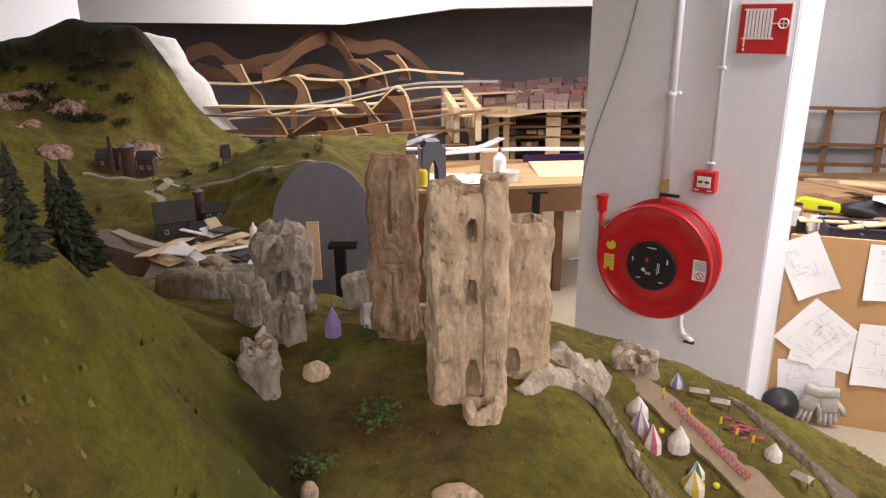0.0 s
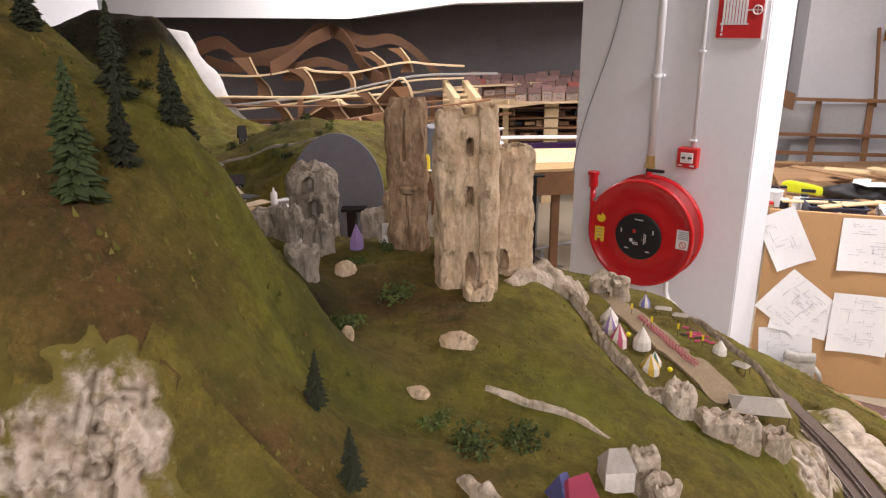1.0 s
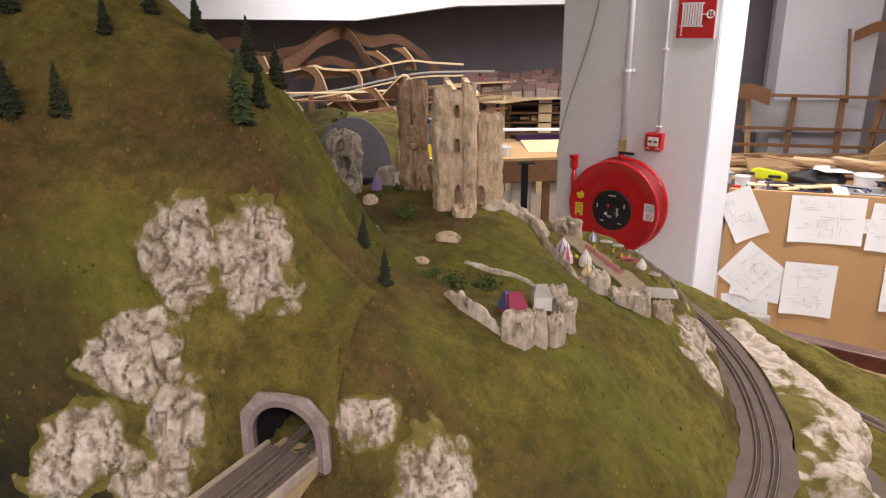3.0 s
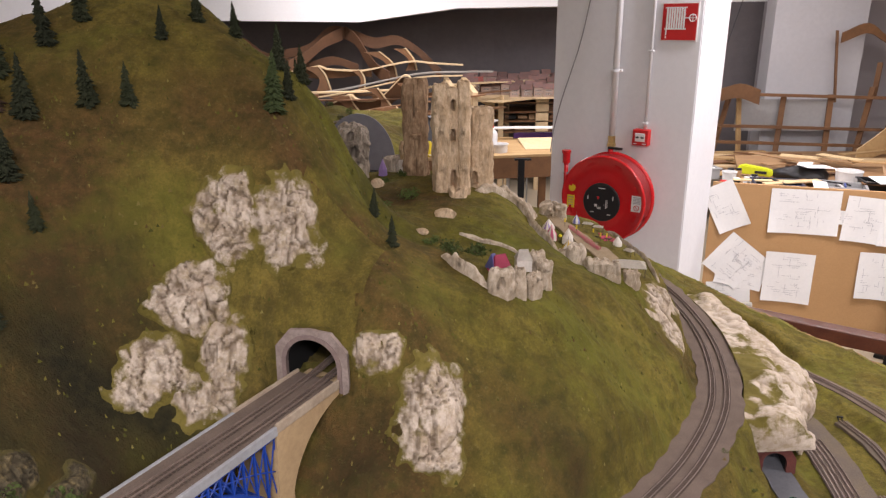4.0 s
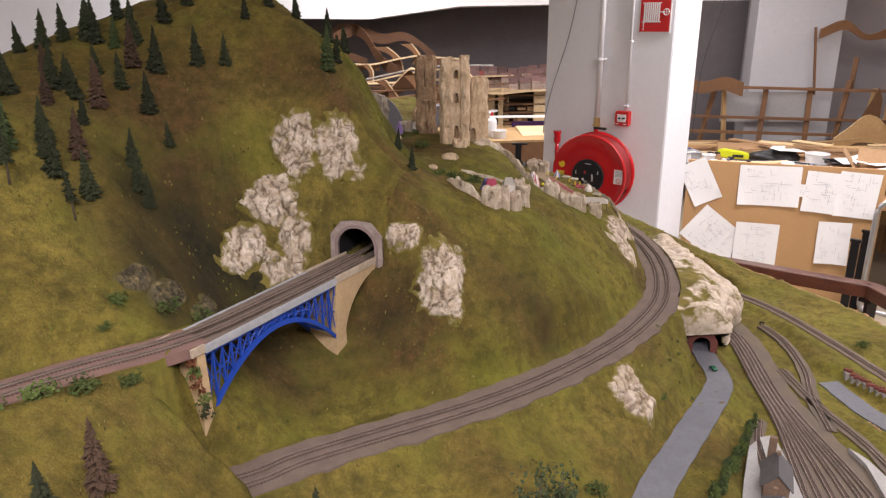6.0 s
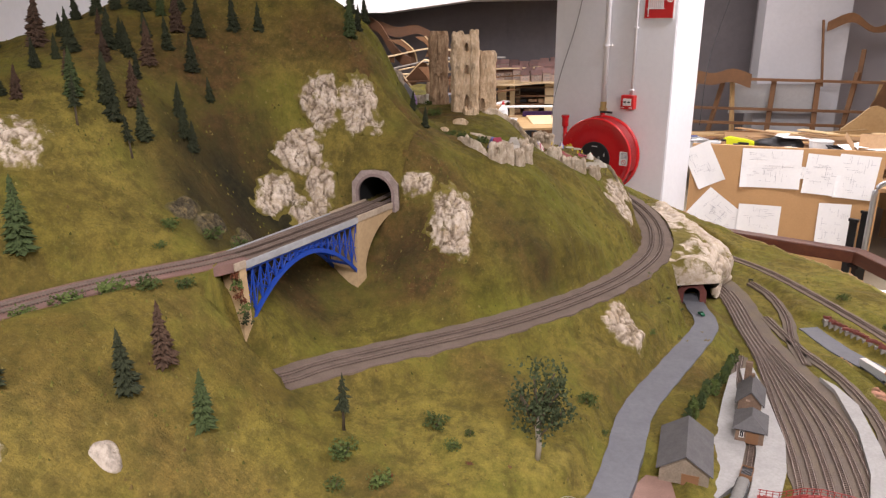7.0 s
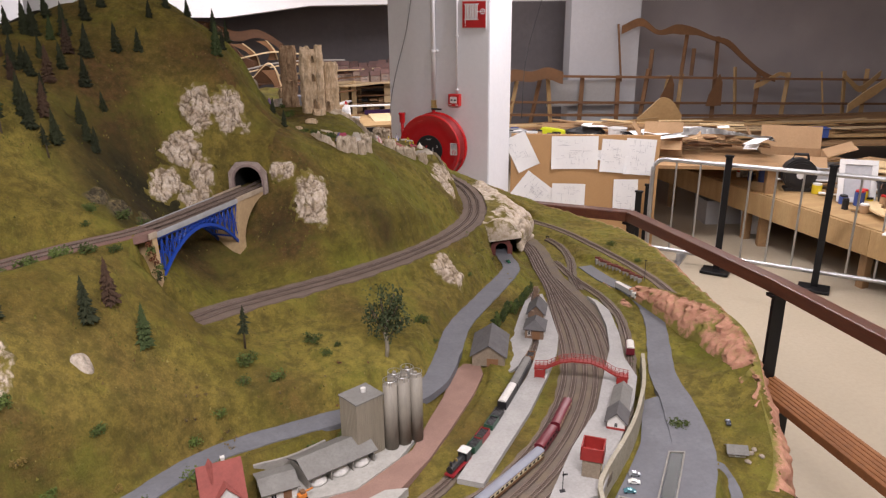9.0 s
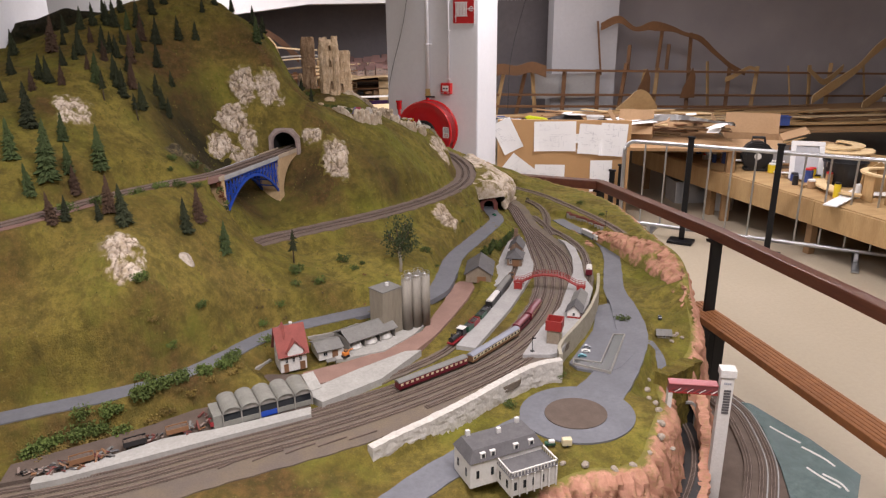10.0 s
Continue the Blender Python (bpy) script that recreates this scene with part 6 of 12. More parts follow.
def poplar(x, y, hgt, seed):
    t = thing("hedge_poplar", "slim dark green model poplar in a row by the lane", "tree", pose(x, y, h1(x, y), 0, 0, seed * 50), "poplar row")
    b = bmesh.new()
    cyl(b, (0, 0, -0.004), (0, 0, hgt * 0.6), 0.0016, 0.0008, 6)
    part("trunk", b, M["bark"], t)
    def shp(r):
        u = r.random()
        q = 0.011 * math.sin(math.pi * min(1, 0.12 + 0.9 * u)) ** 0.6
        a = r.uniform(0, 6.28)
        return Vector((q * 0.6 * math.cos(a), q * 0.6 * math.sin(a), hgt * (0.06 + 0.9 * u))), q * 0.55
    V, F = leaf_cloud(34, shp, 0.0028, seed)
    ob = new("crown", raw("crown", V, F, M["needle_green"] if seed % 3 == 0 else M["leaf"]))
    ob.parent = t


for i in range(17):
    u = i / 16
    poplar(0.765 - 0.235 * u + tr.uniform(-0.006, 0.006), -0.005 - 0.36 * u + tr.uniform(-0.006, 0.006), 0.046 + tr.uniform(-0.008, 0.01), 200 + i)
# ivy on the bridge's end pier
for i, (x, y, z, c) in enumerate([(-0.442, -0.443, 1.27, "leaf_rust"), (-0.438, -0.447, 1.25, "leaf"), (-0.434, -0.450, 1.225, "leaf_rust"), (-0.430, -0.452, 1.20, "leaf"), (-0.426, -0.455, 1.18, "needle_dark")]):
    def shp(r):
        return Vector((r.gauss(0, 0.005), r.gauss(0, 0.005), r.gauss(0, 0.008))), 0.006
    V, F = leaf_cloud(10, shp, 0.003, 300 + i)
    tagged(new("ivy", raw("ivy", [v + Vector((x, y, z)) for v in V], F, M[c])), "rust-red and green ivy climbing the bridge pier", "ivy", "ivy on the pier")

# ---- the ruined castle and the tent village ----
def crag(name, x, y, z0, z1, w, d, turn, seed, material, label, cat="castle ruin", pits=(), jag=0.02, taper=0.0, amp=0.006, group="", hollow=0.0):
    """A rough tower of cork stone: an uneven column with a broken top; pits are window and door recesses (angle, height, half width, half height, depth)."""
    NA, NZ = (112, max(20, int((z1 - z0) / 0.0032))) if z1 - z0 > 0.15 else (56, max(14, int((z1 - z0) / 0.006)))
    V, F = [], []
    off = Vector((seed * 4.1, seed * 1.7, seed * 2.3))
    for j in range(NZ + 1):
        v = j / NZ
        for i in range(NA):
            a = i * math.tau / NA
            ca, sa = math.cos(a), math.sin(a)
            k = (abs(ca) ** 4 + abs(sa) ** 4) ** -0.25
            top = z1 - jag * (0.5 + 0.5 * noise.noise(Vector((ca * 1.6, sa * 1.6, seed)))) - jag * 0.22 * noise.noise(Vector((ca * 4, sa * 4, seed + 9.0)))
            z = z0 + (top - z0) * v
            sc = (1 - taper * v + 0.05 * math.sin(v * 9 + seed)) * (1 - 0.22 * max(0.0, (v - 0.93) / 0.07) ** 2)
            px, py = ca * k * w / 2 * sc, sa * k * d / 2 * sc
            q = Vector((px * 30, py * 30, z * 13)) + off
            lump = noise.noise(Vector((px * 45, py * 45, z * 38)) + off)
            rid = 1 - abs(noise.noise(q * 1.4)) * 2.2
            fine = Vector((px * 90, py * 90, z * 60)) + off
            flu = 1 - abs(noise.noise(Vector((px * 62, py * 62, z * 7)) + off)) * 2.6
            r = amp * (0.55 * flu + noise.noise(q) * 1.0 + 0.3 * rid + 0.75 * lump) + amp * 0.35 * noise.noise(fine) + amp * 0.3 * noise.noise(fine * 2.3) - amp * 0.7 * max(0.0, noise.noise(fine * 0.7 + Vector((7, 3, 1))) - 0.25)
            for pa, pz, pw, ph, pd in pits:
                lx = math.sin(a - math.radians(pa)) * max(w, d) / 2
                if math.cos(a - math.radians(pa)) > 0 and abs(lx) < pw * (1.0 if z < pz else math.sqrt(max(0.0, 1 - ((z - pz) / ph) ** 2))) and z > pz - ph:
                    r = -pd
            L = math.hypot(px, py)
            V.append((px * (1 + r / L), py * (1 + r / L), z))
    for j in range(NZ):
        for i in range(NA):
            a, b = j * NA + i, j * NA + (i + 1) % NA
            F.append((a, b, b + NA, a + NA))
    base = NZ * NA
    deep = hollow if hollow else 0.006
    for s, dz in ((0.72, 0.0), (0.66, deep)):
        st = len(V)
        for i in range(NA):
            V.append((V[NZ * NA + i][0] * s, V[NZ * NA + i][1] * s, V[NZ * NA + i][2] - dz))
        prev = base
        for i in range(NA):
            F.append((prev + i, prev + (i + 1) % NA, st + (i + 1) % NA, st + i))
        base = st
    c = len(V)
    V.append((0, 0, V[base][2]))
    for i in range(NA):
        F.append((base + i, base + (i + 1) % NA, c))
    me = raw(name, V, F, M[material], False)
    ob = new(name, me)
    ob.matrix_basis = pose(x, y, 0, 0, 0, turn)
    return tagged(ob, label, cat, group)


CAS = "tall ruined castle tower of brown cork stone on the hill"
M["brown_stone"] = make_cork("brown_stone", (0.44, 0.31, 0.195), (0.24, 0.15, 0.088), (0.06, 0.038, 0.025), (1, 1, 0.4))
crag("castle_tower", -0.07, 0.955, 1.43, 1.722, 0.064, 0.05, -8, 1, "brown_stone", "dark brown ruined castle tower with a ledge", amp=0.005, jag=0.007, pits=((272, 1.66, 0.0016, 0.045, 0.004), (274, 1.51, 0.0016, 0.05, 0.004)))
bm = bmesh.new()
box(bm, (-0.068, 0.927, 1.568), (0.030, 0.022, 0.007), -8, 0.003)
box(bm, (-0.068, 0.927, 1.562), (0.018, 0.018, 0.008), -8, 0.003)
solo("tower_ledge", bm, M["brown_stone"], "small stone ledge jutting from the brown tower", "ledge")
# the main tower: left and right shafts with a recessed middle of broken windows, and a hollow side turret
crag("castle_tower", 0.003, 0.79, 1.42, 1.725, 0.042, 0.055, 8, 2, "castle_stone", "pale brown tower shaft with a broken crown", amp=0.005, jag=0.012)
crag("castle_tower", 0.060, 0.785, 1.42, 1.728, 0.030, 0.06, 4, 3, "castle_stone", "pale brown tower shaft with a broken crown", amp=0.004, jag=0.006)
crag("castle_tower", 0.034, 0.792, 1.42, 1.712, 0.05, 0.056, 5, 4, "castle_stone", "recessed middle wall of the castle tower with gaping windows", amp=0.004, jag=0.008,
     pits=((262, 1.668, 0.0065, 0.013, 0.026), (264, 1.592, 0.0065, 0.015, 0.026), (266, 1.478, 0.0085, 0.024, 0.026)))
crag("castle_turret", 0.106, 0.868, 1.41, 1.655, 0.062, 0.06, 12, 5, "castle_stone", "hollow pale brown side turret with a small doorway", amp=0.004, jag=0.008, hollow=0.05, pits=((236, 1.468, 0.0065, 0.017, 0.022),))
crag("castle_porch", 0.045, 0.735, 1.40, 1.472, 0.042, 0.03, 5, 6, "castle_stone", "low broken porch wall before the tower door", amp=0.004, jag=0.02, hollow=0.03)
crag("castle_keep", -0.268, 1.10, 1.36, 1.582, 0.088, 0.085, 15, 7, "grey_stone", "grey ruined keep with gaping openings", amp=0.008, jag=0.03, pits=((258, 1.545, 0.009, 0.014, 0.026), (270, 1.495, 0.011, 0.02, 0.026), (285, 1.45, 0.010, 0.02, 0.02)))
crag("castle_keep", -0.300, 1.01, 1.34, 1.525, 0.045, 0.05, 40, 8, "grey_stone", "grey ruined wall stump beside the keep", amp=0.007, jag=0.03)
crag("castle_keep", -0.236, 0.96, 1.36, 1.515, 0.05, 0.06, 10, 9, "grey_stone", "grey ruined wall stump before the keep", amp=0.007, jag=0.03, pits=((265, 1.475, 0.008, 0.018, 0.016),))
crag("castle_keep", -0.25, 0.86, 1.38, 1.50, 0.045, 0.05, 20, 15, "grey_stone", "broken grey stump on the dark bank", amp=0.006, jag=0.03)
crag("standing_stone", -0.222, 0.752, 1.43, 1.528, 0.034, 0.026, 0, 10, "grey_stone", "upright grey stone on the dark bank", amp=0.006, jag=0.02, taper=-0.2)
crag("castle_wall", -0.135, 1.18, 1.36, 1.47, 0.09, 0.03, 5, 11, "grey_stone", "low grey curtain wall behind the towers", amp=0.006, jag=0.02)
crag("castle_wall", -0.105, 1.09, 1.37, 1.535, 0.035, 0.04, 5, 12, "castle_stone", "narrow broken wall behind the brown tower", amp=0.006, jag=0.03)
crag("castle_wall", -0.005, 0.89, 1.40, 1.51, 0.03, 0.05, 5, 13, "castle_stone", "low broken wall between the towers", amp=0.005, jag=0.03)
crag("castle_wall", -0.46, 1.34, 1.25, 1.43, 0.24, 0.04, 8, 14, "grey_stone", "long grey curtain wall in the shade", amp=0.007, jag=0.03)
for i, (x, y, a, b, c, tn) in enumerate([(0.012, 0.60, 0.030, 0.016, 0.016, -6), (-0.17, 0.83, 0.020, 0.014, 0.018, 10), (-0.04, 0.475, 0.018, 0.010, 0.009, -20), (-0.135, 0.585, 0.010, 0.012, 0.016, 0), (-0.24, 0.86, 0.014, 0.012, 0.03, 0), (-0.29, 1.02, 0.012, 0.012, 0.02, 0)]):
    boulder(x, y, h1(x, y) + c * 0.35, a, b, c, 60 + i, "castle_stone", "broken block of castle stone lying in the grass", tn, "stone_block", "stone", "fallen blocks")


def stone_wall(name, pts, hgt, thick, material, label, seed=0, jag=0.4):
    """A rubble wall that follows the ground."""
    L = smooth_line([(x, y, 0) for x, y in pts], 0.003)
    k = len(L)
    A, B = side_line(L, thick / 2), side_line(L, -thick / 2)
    V, F = [], []
    for i in range(k):
        for P, sg in ((A, 1), (B, -1)):
            g = h1(P[i][0], P[i][1]) - 0.01
            hh = hgt * (1 - jag * (0.5 + 0.7 * noise.noise(Vector((L[i][0] * 45, L[i][1] * 45, seed))) + 0.3 * noise.noise(Vector((L[i][0] * 140, L[i][1] * 140, seed))))) * min(1, (i + 2) / 12, (k - i + 1) / 12)
            j = 0.25 * thick * noise.noise(Vector((P[i][0] * 90, P[i][1] * 90, seed + 3.0)))
            V += [(P[i][0] + j, P[i][1] + j, g), (P[i][0] * 0.7 + L[i][0] * 0.3 - j, P[i][1] * 0.7 + L[i][1] * 0.3, g + 0.01 + hh * 0.8), (P[i][0] * 0.35 + L[i][0] * 0.65, P[i][1] * 0.35 + L[i][1] * 0.65, g + 0.01 + hh)]
    for i in range(k - 1):
        a, b = i * 6, i * 6 + 6
        for u, v in ((0, 1), (1, 2), (2, 5), (5, 4), (4, 3)):
            F.append((a + u, a + v, b + v, b + u))
    F += [(0, 1, 2, 5, 4, 3), tuple((k - 1) * 6 + q for q in (3, 4, 5, 2, 1, 0))]
    me = raw(name, V, F, M[material])
    bm = bmesh.new()
    bm.from_mesh(me)
    bmesh.ops.recalc_face_normals(bm, faces=bm.faces[:])
    bm.to_mesh(me)
    bm.free()
    return tagged(new(name, me), label, "stone wall")


stone_wall("stone_wall", [(0.10, 0.80), (0.15, 0.86), (0.19, 0.89), (0.225, 0.85), (0.245, 0.77), (0.265, 0.69), (0.29, 0.63)], 0.022, 0.026, "pale_cork", "brown cork-stone wall sloping round the castle hill", 1, 0.3)
stone_wall("stone_wall", [(0.16, 1.0), (0.22, 1.02), (0.26, 1.06), (0.29, 1.13)], 0.04, 0.034, "pale_cork", "pale rocky rim above the tent village", 2, 0.3)
stone_wall("stone_wall", [(0.044, 0.515), (0.093, 0.50), (0.15, 0.482), (0.19, 0.462)], 0.010, 0.009, "pale_cork", "low tumbled line of pale stones", 3, 0.5)
stone_wall("stone_wall", [(0.62, 0.80), (0.605, 0.70), (0.56, 0.60), (0.50, 0.56)], 0.012, 0.012, "pale_cork", "low pale stone kerb round the village edge", 4, 0.3)
stone_wall("stone_wall", [(0.54, 1.16), (0.575, 1.05), (0.60, 0.93), (0.615, 0.84)], 0.016, 0.014, "pale_cork", "low stone wall along the village's outer edge", 5, 0.3)
# village ruins
RU = "weathered pale ruin block at the edge of the tent village"
for i, (x, y, z1, w, d, tn) in enumerate([(0.305, 0.655, 1.325, 0.035, 0.03, 10), (0.335, 0.64, 1.345, 0.035, 0.03, 30), (0.385, 0.612, 1.318, 0.042, 0.03, -5), (0.418, 0.60, 1.315, 0.026, 0.028, 10), (0.472, 0.615, 1.285, 0.024, 0.02, 0)]):
    crag("ruin_block", x, y, 1.23, z1, w * 1.35, d * 1.3, tn, 20 + i, "pale_cork", RU, "ruin", amp=0.005, jag=0.016, group="village ruins", pits=((260, 1.262, 0.006, 0.01, 0.01),) if i in (0, 1) else ())
crag("ruin_arch", 0.36, 1.185, 1.24, 1.315, 0.085, 0.045, -10, 30, "pale_cork", "pierced pale ruin with two dark arches", "ruin", amp=0.005, jag=0.03, hollow=0.03, pits=((250, 1.272, 0.010, 0.014, 0.02), (292, 1.272, 0.010, 0.014, 0.02), (270, 1.295, 0.008, 0.008, 0.016)))
# the small ruin on the shoulder
for i, (x, y, z1, w, d, tn) in enumerate([(0.118, 0.232, 1.432, 0.040, 0.022, 5), (0.155, 0.255, 1.425, 0.018, 0.02, 0), (0.185, 0.275, 1.405, 0.03, 0.016, 60), (0.213, 0.335, 1.41, 0.022, 0.02, 30), (0.205, 0.375, 1.418, 0.024, 0.02, 0)]):
    crag("ruin_block", x, y, 1.33, z1, w * 1.2, d * 1.2, tn, 40 + i, "pale_cork", "pale stone stump of a small ruined house", "ruin", amp=0.004, jag=0.014, group="small ruin", pits=((262, 1.402, 0.006, 0.008, 0.013),) if i == 0 else ())
stone_wall("stone_wall", [(0.008, 0.315), (0.035, 0.285), (0.06, 0.262), (0.095, 0.238)], 0.03, 0.016, "pale_cork", "broken pale wall of the small ruin", 6, 0.6)


M["canvas"] = surface("canvas_white", (0.74, 0.69, 0.62), (0.68, 0.63, 0.56), (0.5, 0.45, 0.38), 60, 200, 0.85, bump=0.2)
TINT = {"white": M["canvas"], "purple": plain("canvas_purple", (0.30, 0.2, 0.42), 0.8), "pink": plain("canvas_pink", (0.55, 0.12, 0.2), 0.8), "yellow": plain("canvas_yellow", (0.6, 0.4, 0.06), 0.8), "blue": plain("canvas_blue", (0.2, 0.2, 0.45), 0.8),
        "green": plain("canvas_green", (0.05, 0.18, 0.13), 0.8), "red": plain("canvas_red", (0.55, 0.09, 0.16), 0.8)}


def round_tent(x, y, r, hgt, a, b, label, n=10):
    z = h1(x, y)
    t = thing("tent", label, "tent", pose(x, y, z - 0.001, 0, 0, x * 900), "village tents")
    for nm, cols in ((a, 0), (b, 1)):
        bm = bmesh.new()
        for k in range(n):
            if k % 2 != cols:
                continue
            a0, a1 = k * math.tau / n, (k + 1) * math.tau / n
            lo = [bm.verts.new((r * math.cos(q), r * math.sin(q), 0)) for q in (a0, a1)]
            mid = [bm.verts.new((r * 0.92 * math.cos(q), r * 0.92 * math.sin(q), hgt * 0.38)) for q in (a0, a1)]
            top = bm.verts.new((0, 0, hgt))
            bm.faces.new((lo[0], lo[1], mid[1], mid[0]))
            bm.faces.new((mid[0], mid[1], top))
        part("canvas_panel", bm, TINT[nm], t)
    bm = bmesh.new()
    cyl(bm, (0, 0, 0), (0, 0, hgt + 0.008), 0.0006, seg=5)
    part("tent_pole", bm, M["bark"], t)
    return t


def ridge_tent(x, y, w, d, hgt, turn, label, tint="white", eave=0.35, open_legs=False):
    z = h1(x, y)
    t = thing("tent", label, "tent", pose(x, y, z - 0.001, 0, 0, turn), "village tents")
    bm = bmesh.new()
    e = hgt * eave
    P = {}
    for sx in (-1, 1):
        for sy in (-1, 1):
            P[sx, sy] = bm.verts.new((sx * w / 2, sy * d / 2, e))
    r0, r1 = bm.verts.new((-w * 0.28, 0, hgt)), bm.verts.new((w * 0.28, 0, hgt))
    bm.faces.new((P[-1, -1], P[1, -1], r1, r0))
    bm.faces.new((P[1, 1], P[-1, 1], r0, r1))
    bm.faces.new((P[1, -1], P[1, 1], r1))
    bm.faces.new((P[-1, 1], P[-1, -1], r0))
    bmesh.ops.solidify(bm, geom=bm.faces[:], thickness=0.0008)
    part("roof_canvas", bm, TINT[tint], t)
    if open_legs:
        for sx in (-1, 1):
            for sy in (-1, 1):
                bm = bmesh.new()
                cyl(bm, (sx * w * 0.46, sy * d * 0.46, -0.004), (sx * w * 0.46, sy * d * 0.46, e), 0.0009, seg=5)
                part("leg", bm, M["bark"], t)
    else:
        bm = bmesh.new()
        box(bm, (0, 0, e / 2), (w * 0.94, d * 0.94, e))
        part("side_canvas", bm, TINT["white"], t)
    return t


round_tent(0.318, 0.925, 0.017, 0.048, "white", "pink", "white and pink round tent in the village")
round_tent(0.325, 1.03, 0.02, 0.040, "white", "white", "large white round tent in the village")
round_tent(0.312, 0.97, 0.016, 0.045, "purple", "white", "purple and white pointed tent in the village")
round_tent(0.372, 0.955, 0.018, 0.046, "white", "white", "white pointed tent beside the fence")
round_tent(0.352, 0.835, 0.018, 0.038, "yellow", "white", "yellow and white striped tent")
round_tent(0.375, 0.885, 0.014, 0.03, "green", "white", "green and white striped tent", 8)
round_tent(0.43, 1.145, 0.012, 0.032, "blue", "white", "blue and white striped tent", 8)
round_tent(0.385, 0.80, 0.008, 0.026, "white", "white", "small white pointed tent")
ridge_tent(0.462, 1.118, 0.035, 0.018, 0.018, -20, "white market stall canopy on posts", open_legs=True, eave=0.7)
ridge_tent(0.487, 1.082, 0.032, 0.018, 0.018, -25, "white market stall canopy on posts", open_legs=True, eave=0.7)
round_tent(0.512, 0.93, 0.014, 0.03, "white", "white", "cream bell tent at the village edge")
ridge_tent(0.535, 0.885, 0.03, 0.02, 0.018, -50, "white lean-to tent at the village edge", open_legs=True, eave=0.6)
ridge_tent(0.492, 0.715, 0.085, 0.06, 0.034, -12, "large white pavilion canopy with an orange hem", open_legs=True, eave=0.6)
round_tent(-0.165, 0.95, 0.014, 0.048, "purple", "purple", "purple pointed tent behind the keep", 6)
ridge_tent(-0.115, 0.985, 0.022, 0.03, 0.04, 20, "white canvas tent beside the brown tower", eave=0.55)
ridge_tent(0.175, 0.372, 0.034, 0.03, 0.046, 5, "white tent with a green band in the small ruin", eave=0.55)
ridge_tent(0.122, 0.315, 0.042, 0.044, 0.048, 25, "red and blue patched tent in the small ruin", "red", eave=0.2)
ridge_tent(0.108, 0.318, 0.016, 0.04, 0.042, 25, "blue tent flap in the small ruin", "blue", eave=0.2)
round_tent(-0.262, 0.93, 0.016, 0.03, "white", "white", "cream wigwam-shaped tent by the dark bank", 7)


# red rail fence along the village street
def fence(pts, label):
    t = thing("fence", label, "fence")
    L = resample(smooth_line([(x, y, h1(x, y)) for x, y in pts], 0.004), 0.011)
    for p in L:
        bm = bmesh.new()
        box(bm, (p[0], p[1], h1(p[0], p[1]) + 0.0055), (0.0012, 0.0012, 0.013))
        part("post", bm, TINT["red"], t)
    for dz in (0.005, 0.0105):
        bm = bmesh.new()
        tube(bm, [(p[0], p[1], h1(p[0], p[1]) + dz) for p in L], 0.0006, 5)
        part("rail", bm, TINT["red"], t)


fence([(0.398, 1.06), (0.43, 0.96), (0.452, 0.86)], "thin red rail fence along the village street")
fence([(0.392, 1.056), (0.423, 0.957), (0.444, 0.858)], "thin red rail fence along the village street")
ribbon("village_street", np.array([(x, y, h1(x, y)) for x, y, _ in smooth_line([(0.34, 1.17, 0), (0.385, 1.07, 0), (0.425, 0.95, 0), (0.455, 0.84, 0), (0.47, 0.76, 0)])]), -0.028, 0.026, surface("sand_path", (0.32, 0.24, 0.15), (0.27, 0.2, 0.12), (0.18, 0.13, 0.08), 40, 200, 0.95, bump=0.3), 0.004, "sandy village street between the tents", "path", 0.004)
for i, (x, y) in enumerate([(0.382, 1.075), (0.472, 0.975), (0.482, 0.94), (0.455, 1.0), (0.408, 1.02)]):
    t = thing("street_lamp", "tiny yellow banner pole in the village", "pole", pose(x, y, h1(x, y)), "village poles")
    bm = bmesh.new()
    cyl(bm, (0, 0, -0.002), (0, 0, 0.03), 0.0007, seg=5)
    part("pole", bm, M["bark"], t)
    bm = bmesh.new()
    box(bm, (0, 0, 0.022), (0.004, 0.003, 0.012), 0, 0.0005)
    part("banner", bm, M["yellow"], t)
M["lamp_yellow"] = plain("lamp_yellow", (0.85, 0.75, 0.02), 0.5)
for x, y in ((0.355, 0.99), (0.395, 0.855)):
    bm = bmesh.new()
    bmesh.ops.create_icosphere(bm, subdivisions=2, radius=0.005)
    solo("marker", bm, M["lamp_yellow"], "bright yellow round marker in the village", "marker", "yellow markers", at=pose(x, y, h1(x, y) + 0.004))
rr = random.Random(4)
for i in range(26):
    x, y = 0.502 + rr.gauss(0, 0.016), 1.02 + rr.gauss(0, 0.016)
    bm = bmesh.new()
    box(bm, (0, 0, 0), (0.012, 0.0028, 0.004), 0, 0.0004)
    solo("bench_seat", bm, TINT["red"] if i % 3 else M["bark"], "tiny red-brown bench in the village", "bench", "village benches", at=pose(x, y, h1(x, y) + 0.003, 0, 0, rr.uniform(-40, 10)))

# ---- the station ----
M["slate"] = surface("slate_grey", (0.11, 0.105, 0.105), (0.085, 0.08, 0.082), (0.06, 0.055, 0.055), 40, 200, 0.8, bump=0.3)
M["roof_grey"] = surface("roof_grey", (0.19, 0.185, 0.17), (0.16, 0.152, 0.14), (0.1, 0.096, 0.086), 30, 160, 0.8, bump=0.2)
M["stone_buff"] = surface("stone_buff", (0.25, 0.2, 0.145), (0.2, 0.16, 0.115), (0.12, 0.095, 0.07), 60, 240, 0.9, bump=0.4)
M["maroon"] = plain("maroon_paint", (0.12, 0.012, 0.02), 0.35)
M["cream"] = plain("cream_paint", (0.6, 0.52, 0.33), 0.4)
